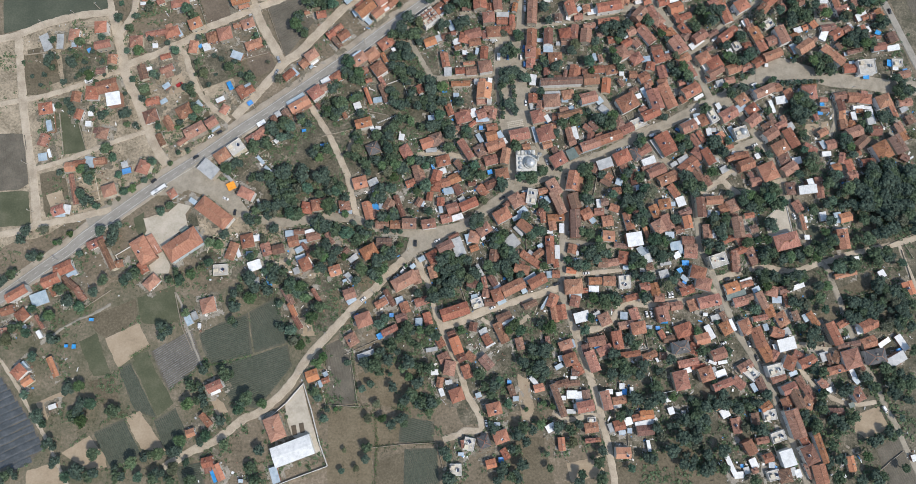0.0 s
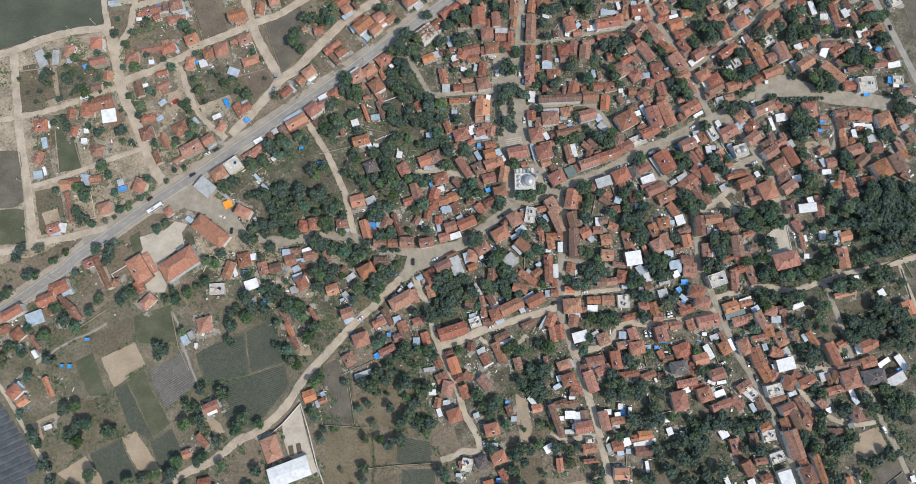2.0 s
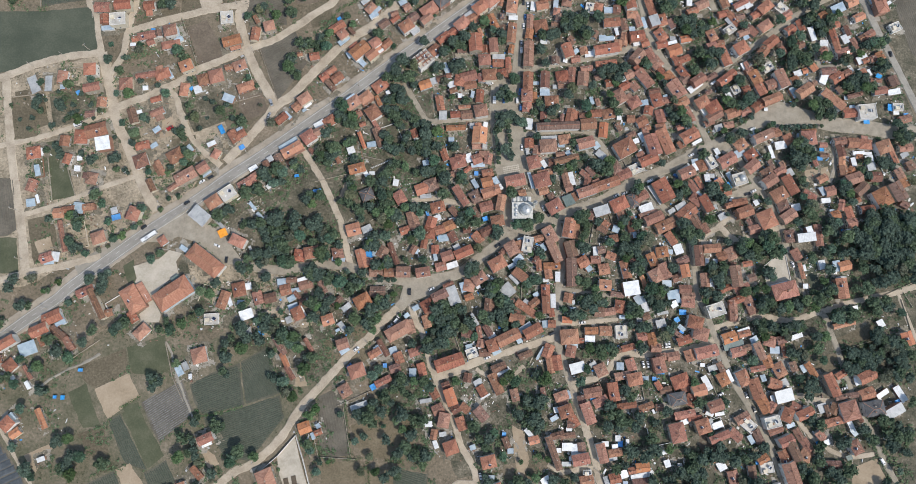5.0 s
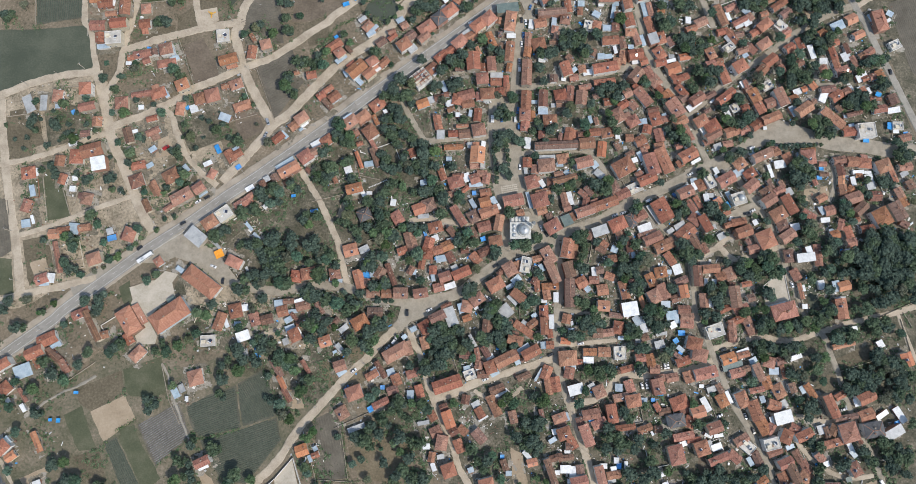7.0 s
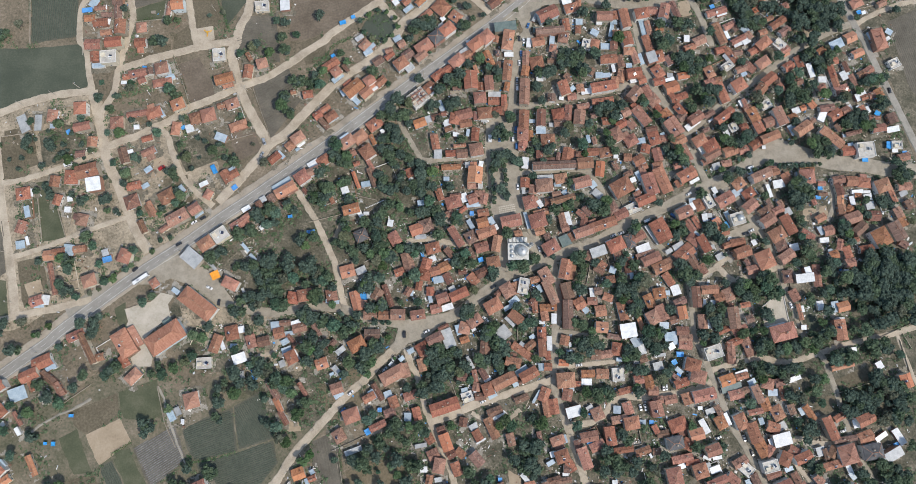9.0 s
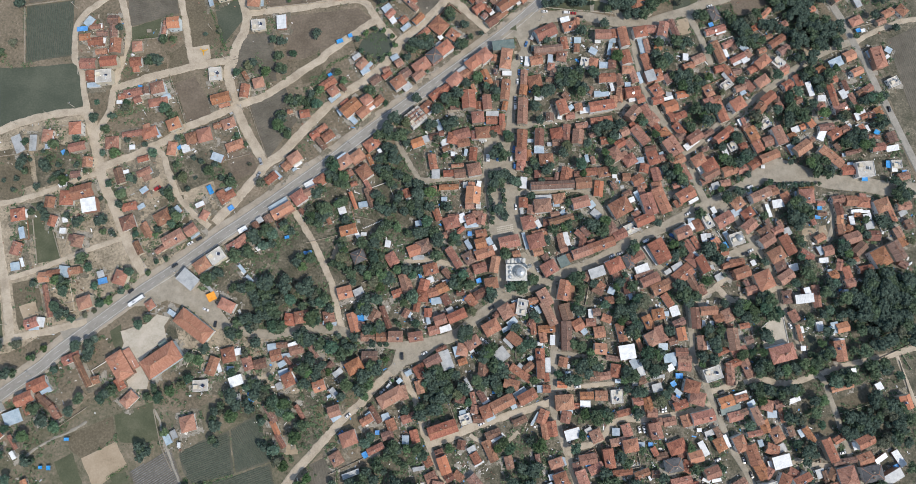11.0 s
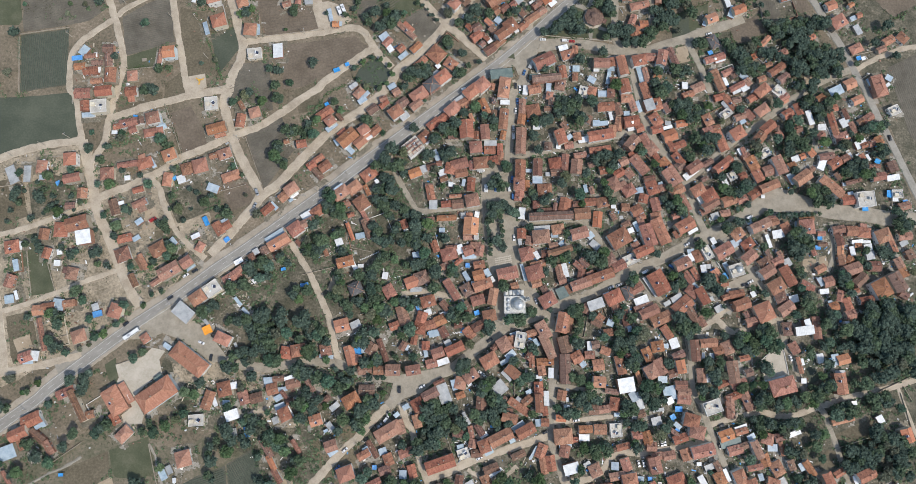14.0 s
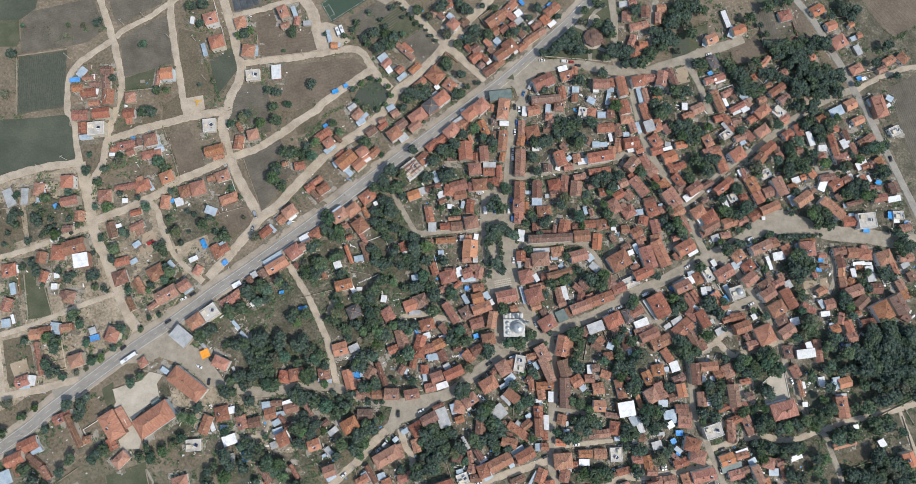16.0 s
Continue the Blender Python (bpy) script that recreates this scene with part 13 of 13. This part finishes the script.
def shrubs(name, label, mat, count, low, high, cutoff, seed, spread=0.045):
    """Weeds and low bushes where nothing else stands, thick in patches."""
    verts, faces = [], []
    made = 0
    for tries in range(count * 24):
        if made >= count:
            break
        x, y = gr.uniform(R0, R2), gr.uniform(R1, R3)
        dense = noise.noise((x * spread, y * spread, seed)) + 0.5 * noise.noise((x * spread * 4, y * spread * 4, seed)) + (0.1 if not cell(near, x, y) else 0.14 if not cell(village, x, y) else -0.22) + (0.3 if not cell(shade, x, y) else 0)
        if dense < cutoff or not cell(taken, x, y):
            continue
        made += 1
        size = gr.uniform(low, high) * (1 + 0.5 * max(0, dense))
        for b in range(5):
            a, e = gr.uniform(0, 6.283), gr.uniform(0.15, 1.1)
            px, py, pz = x + size * 0.55 * math.cos(a), y + size * 0.55 * math.sin(a), size * (0.25 + 0.45 * gr.random())
            s = size * gr.uniform(0.35, 0.6)
            ux, uy, uz = math.cos(a + 1.57), math.sin(a + 1.57), 0.0
            wx, wy, wz = math.cos(a) * math.sin(e), math.sin(a) * math.sin(e), math.cos(e) * 0.6
            k = len(verts)
            verts += [(px - ux * s, py - uy * s, pz), (px + wx * s, py + wy * s, pz + wz * s * 0.3 - 0.3 * s), (px + ux * s, py + uy * s, pz), (px - wx * s, py - wy * s, pz - wz * s * 0.2 + 0.25 * s)]
            faces.append((k, k + 1, k + 2, k + 3))
    tagged(mesh_object(name, verts, faces, mat), label, "undergrowth", kind="stuff")


shrubs("weeds", "dry weeds and low green growth in the gardens", WEED, 25000, 0.2, 0.65, 0.0, 3.0)
shrubs("bushes", "dark green bushes and vines in the gardens", LEAF, 22000, 0.4, 1.45, 0.17, 8.0)


def hedgerow(points, high=1.4, wide=1.2):
    """Bushes grown together along a plot's edge."""
    line = smooth_line(points, 1.0)
    verts, faces = [], []
    for x, y in line:
        if not cell(hard, x, y) or noise.noise((x * 0.12, y * 0.12, 2.0)) < -0.12:
            continue
        for b in range(9):
            a, e = gr.uniform(0, 6.283), gr.uniform(0.1, 1.1)
            px, py, pz = x + gr.normal(0, wide * 0.6), y + gr.normal(0, wide * 0.6), high * gr.uniform(0.1, 0.85)
            s = gr.uniform(0.2, 0.45)
            ux, uy, wx, wy, wz = -math.sin(a), math.cos(a), math.cos(a) * math.sin(e), math.sin(a) * math.sin(e), math.cos(e) * 0.5
            k = len(verts)
            verts += [(px - ux * s, py - uy * s, pz), (px + wx * s, py + wy * s, pz + wz * s), (px + ux * s, py + uy * s, pz), (px - wx * s, py - wy * s, pz - wz * s)]
            faces.append((k, k + 1, k + 2, k + 3))
            if b < 2:
                k = len(verts)
                verts += [(px - 0.1, py, 0), (px + 0.1, py, 0), (px, py + 0.05, pz)]
                faces.append((k, k + 1, k + 2))
    tagged(mesh_object("hedge", verts, faces, LEAF), "uneven green hedge along a plot", "hedge", "hedges")


hedgerow([(-73.8, 251.4), (-68.3, 256.1), (-57.1, 263.0), (-48.5, 259.0), (-41.2, 248.9)])
hedgerow([(-73.3, 244.4), (-63.7, 238.0), (-51.0, 233.5), (-41.6, 241.9)])
hedgerow([(-76.1, 237.3), (-88.0, 230.6), (-95.3, 219.8)])
hedgerow([(-177.2, 265.6), (-169.7, 250.2), (-164.2, 236.6)])
hedgerow([(-309.0, 260.4), (-306.7, 242.2), (-302.7, 218.4)])
hedgerow([(-141.0, 269.5), (-108.2, 275.0), (-79.1, 278.5)])
hedgerow([(-201.5, 216.1), (-193.1, 197.5), (-185.7, 179.1)])
hedgerow([(-160.3, -56.9), (-155.9, -61.3), (-128.6, -53.8)])
hedgerow([(-57.0, -81.5), (-60.8, -62.7), (-65.0, -37.8)])
hedgerow([(-81.7, -45.3), (-80.2, -63.7), (-76.9, -84.4)])
hedgerow([(-76.0, -86.2), (-46.1, -82.9), (-22.8, -84.4)])
hedgerow([(-46.0, -84.8), (-42.5, -107.0), (-42.6, -132.0)])
hedgerow([(-118.5, -13.0), (-113.1, -28.5), (-105.7, -44.1)])
hedgerow([(-216.4, -67.4), (-209.4, -58.6), (-198.3, -51.1)])
hedgerow([(-244.9, -120.3), (-231.3, -109.4), (-213.9, -97.4), (-190.0, -98.5)])
hedgerow([(266.8, 2.0), (282.0, 7.6), (294.4, 11.9)])
hedgerow([(113.5, -111.5), (136.6, -103.7), (159.9, -97.4), (171.6, -93.8)])
hedgerow([(199.5, 300.6), (206.1, 284.7), (227.0, 294.1)])
hedgerow([(158.1, 304.5), (171.1, 310.8), (185.0, 317.1)])
hedgerow([(313.1, 322.2), (323.6, 312.7), (337.3, 321.8)])
hedgerow([(-4.2, -104.1), (-25.2, -106.2), (-51.8, -110.4)])
hedgerow([(-281.2, 106.7), (-274.1, 77.1), (-267.1, 78.3)])
hedgerow([(-219.0, 99.9), (-202.2, 74.2), (-198.8, 72.3)])
hedgerow([(-140.5, -85.6), (-128.4, -90.7), (-122.8, -88.5), (-108.5, -77.3)])
hedgerow([(-181.6, -79.3), (-167.5, -68.0), (-160.9, -57.7)])
hedgerow([(-231.7, 239.2), (-220.6, 242.0), (-208.4, 243.2)])
hedgerow([(62.1, 282.5), (81.2, 282.3), (113.6, 282.8)])
for q in smooth_line([(-43.7, 316.9), (-34.7, 309.2), (-24.9, 300.7), (-13.3, 289.6)], 4.2):
    tree(float(q[0]), float(q[1]), 1.0 + 0.35 * gr.random(), SPIRE, 3.0)
for a, b, n in ((27.7, 145.5), (31.6, 121.6), 9), ((37.1, 147.3), (40.5, 123.7), 8), ((202.1, 152.6), (260.4, 161.2), 15):
    for i in range(n):
        q = np.array(a) + (np.array(b) - np.array(a)) * i / (n - 1)
        tree(float(q[0]) + gr.normal(0, 0.4), float(q[1]) + gr.normal(0, 0.4), 1.4 + 0.7 * gr.random())
for q in [(-97.1, -100.7), (-92.2, -99.0)]:
    bed = mesh_object("planting_bed", *(lambda v, f: (boxes(v, f, -1.5, 1.5, -3.2, 3.2, 0, 0.4), v, f)[1:])([], []), BARK)
    bed.location, bed.rotation_euler = (*q, 0.42), (0, 0, radians(15))
    tagged(bed, "raised dark earth planting bed in the concrete yard", "planter")


def yard_walls(count):
    """Low walls that run from a house to close its yard."""
    made = 0
    for hx, hy, l, w, t in FOOTPRINTS[::3]:
        if made >= count or l * w < 60:
            continue
        side, end = gr.choice((-1, 1)), gr.choice((-1, 1))
        c, s = math.cos(t), math.sin(t)
        start = np.array((hx + end * l * 0.47 * c - side * w * 0.5 * s, hy + end * l * 0.47 * s + side * w * 0.5 * c))
        out, along = np.array((-s, c)) * side, np.array((c, s)) * -end
        run = 0
        while run < 13 and cell(hard, *(start + out * (run + 1.5))):
            run += 1
        if run < 5:
            continue
        turn = start + out * run
        back = 0
        while back < l * 0.9 and cell(hard, *(turn + along * (back + 1))):
            back += 1
        garden_wall([start + out * 0.2, turn] + ([turn + along * back] if back > 3 else []), 1.2 + 0.4 * gr.random(), 0.24, PLASTERS[int(gr.choice((0, 1, 2, 3, 3)))], "yard_wall", "plastered yard wall running off a house")
        made += 1


yard_walls(130)


def clutter(name, label, mats, count):
    """Stacked wood, rubble, sheets and crates lying about in the yards."""
    verts, faces, slots = [], [], []
    for tries in range(count):
        hx, hy, l, w, t = FOOTPRINTS[int(gr.integers(len(FOOTPRINTS)))]
        a, d = gr.uniform(0, 6.283), gr.uniform(0.4, 1.3)
        x, y = hx + math.cos(a) * l * d, hy + math.sin(a) * l * d
        if not cell(hard, x, y) or abs(x) > 345 or (cell(village, x, y) and gr.random() < 0.5):
            continue
        sx, sy, sz, q = 0.13 + gr.exponential(0.38), 0.13 + gr.exponential(0.27), 0.1 + gr.exponential(0.28), gr.uniform(0, 3.1)
        sx, sy, sz = min(sx, 2.2), min(sy, 1.4), min(sz, 1.0)
        c, s = math.cos(q), math.sin(q)
        k = len(verts)
        for z in (-0.05, sz):
            for e, g in ((-1, -1), (1, -1), (1, 1), (-1, 1)):
                m = 1.0 if z < 0 else 0.75 + 0.25 * gr.random()
                verts.append((x + (e * sx * c - g * sy * s) * m, y + (e * sx * s + g * sy * c) * m, z * (1 if z < 0 else 0.7 + 0.6 * gr.random())))
        faces += [(k + 4, k + 5, k + 6, k + 7)] + [(k + i, k + (i + 1) % 4, k + 4 + (i + 1) % 4, k + 4 + i) for i in range(4)]
        slots += [int(gr.choice(len(mats), p=[0.24, 0.13, 0.17, 0.2, 0.14, 0.03, 0.09]))] * 5
    tagged(mesh_object(name, verts, faces, mats, slots=slots), label, "yard clutter", kind="stuff")


clutter("yard_clutter", "rubble, firewood, sheets and crates in the yards", [PLASTERS[3], WHITE_SHEET, TIMBER, TILE_DARK, GREY_SHEET, TARP, PLASTERS[0]], 24000)
woodland()
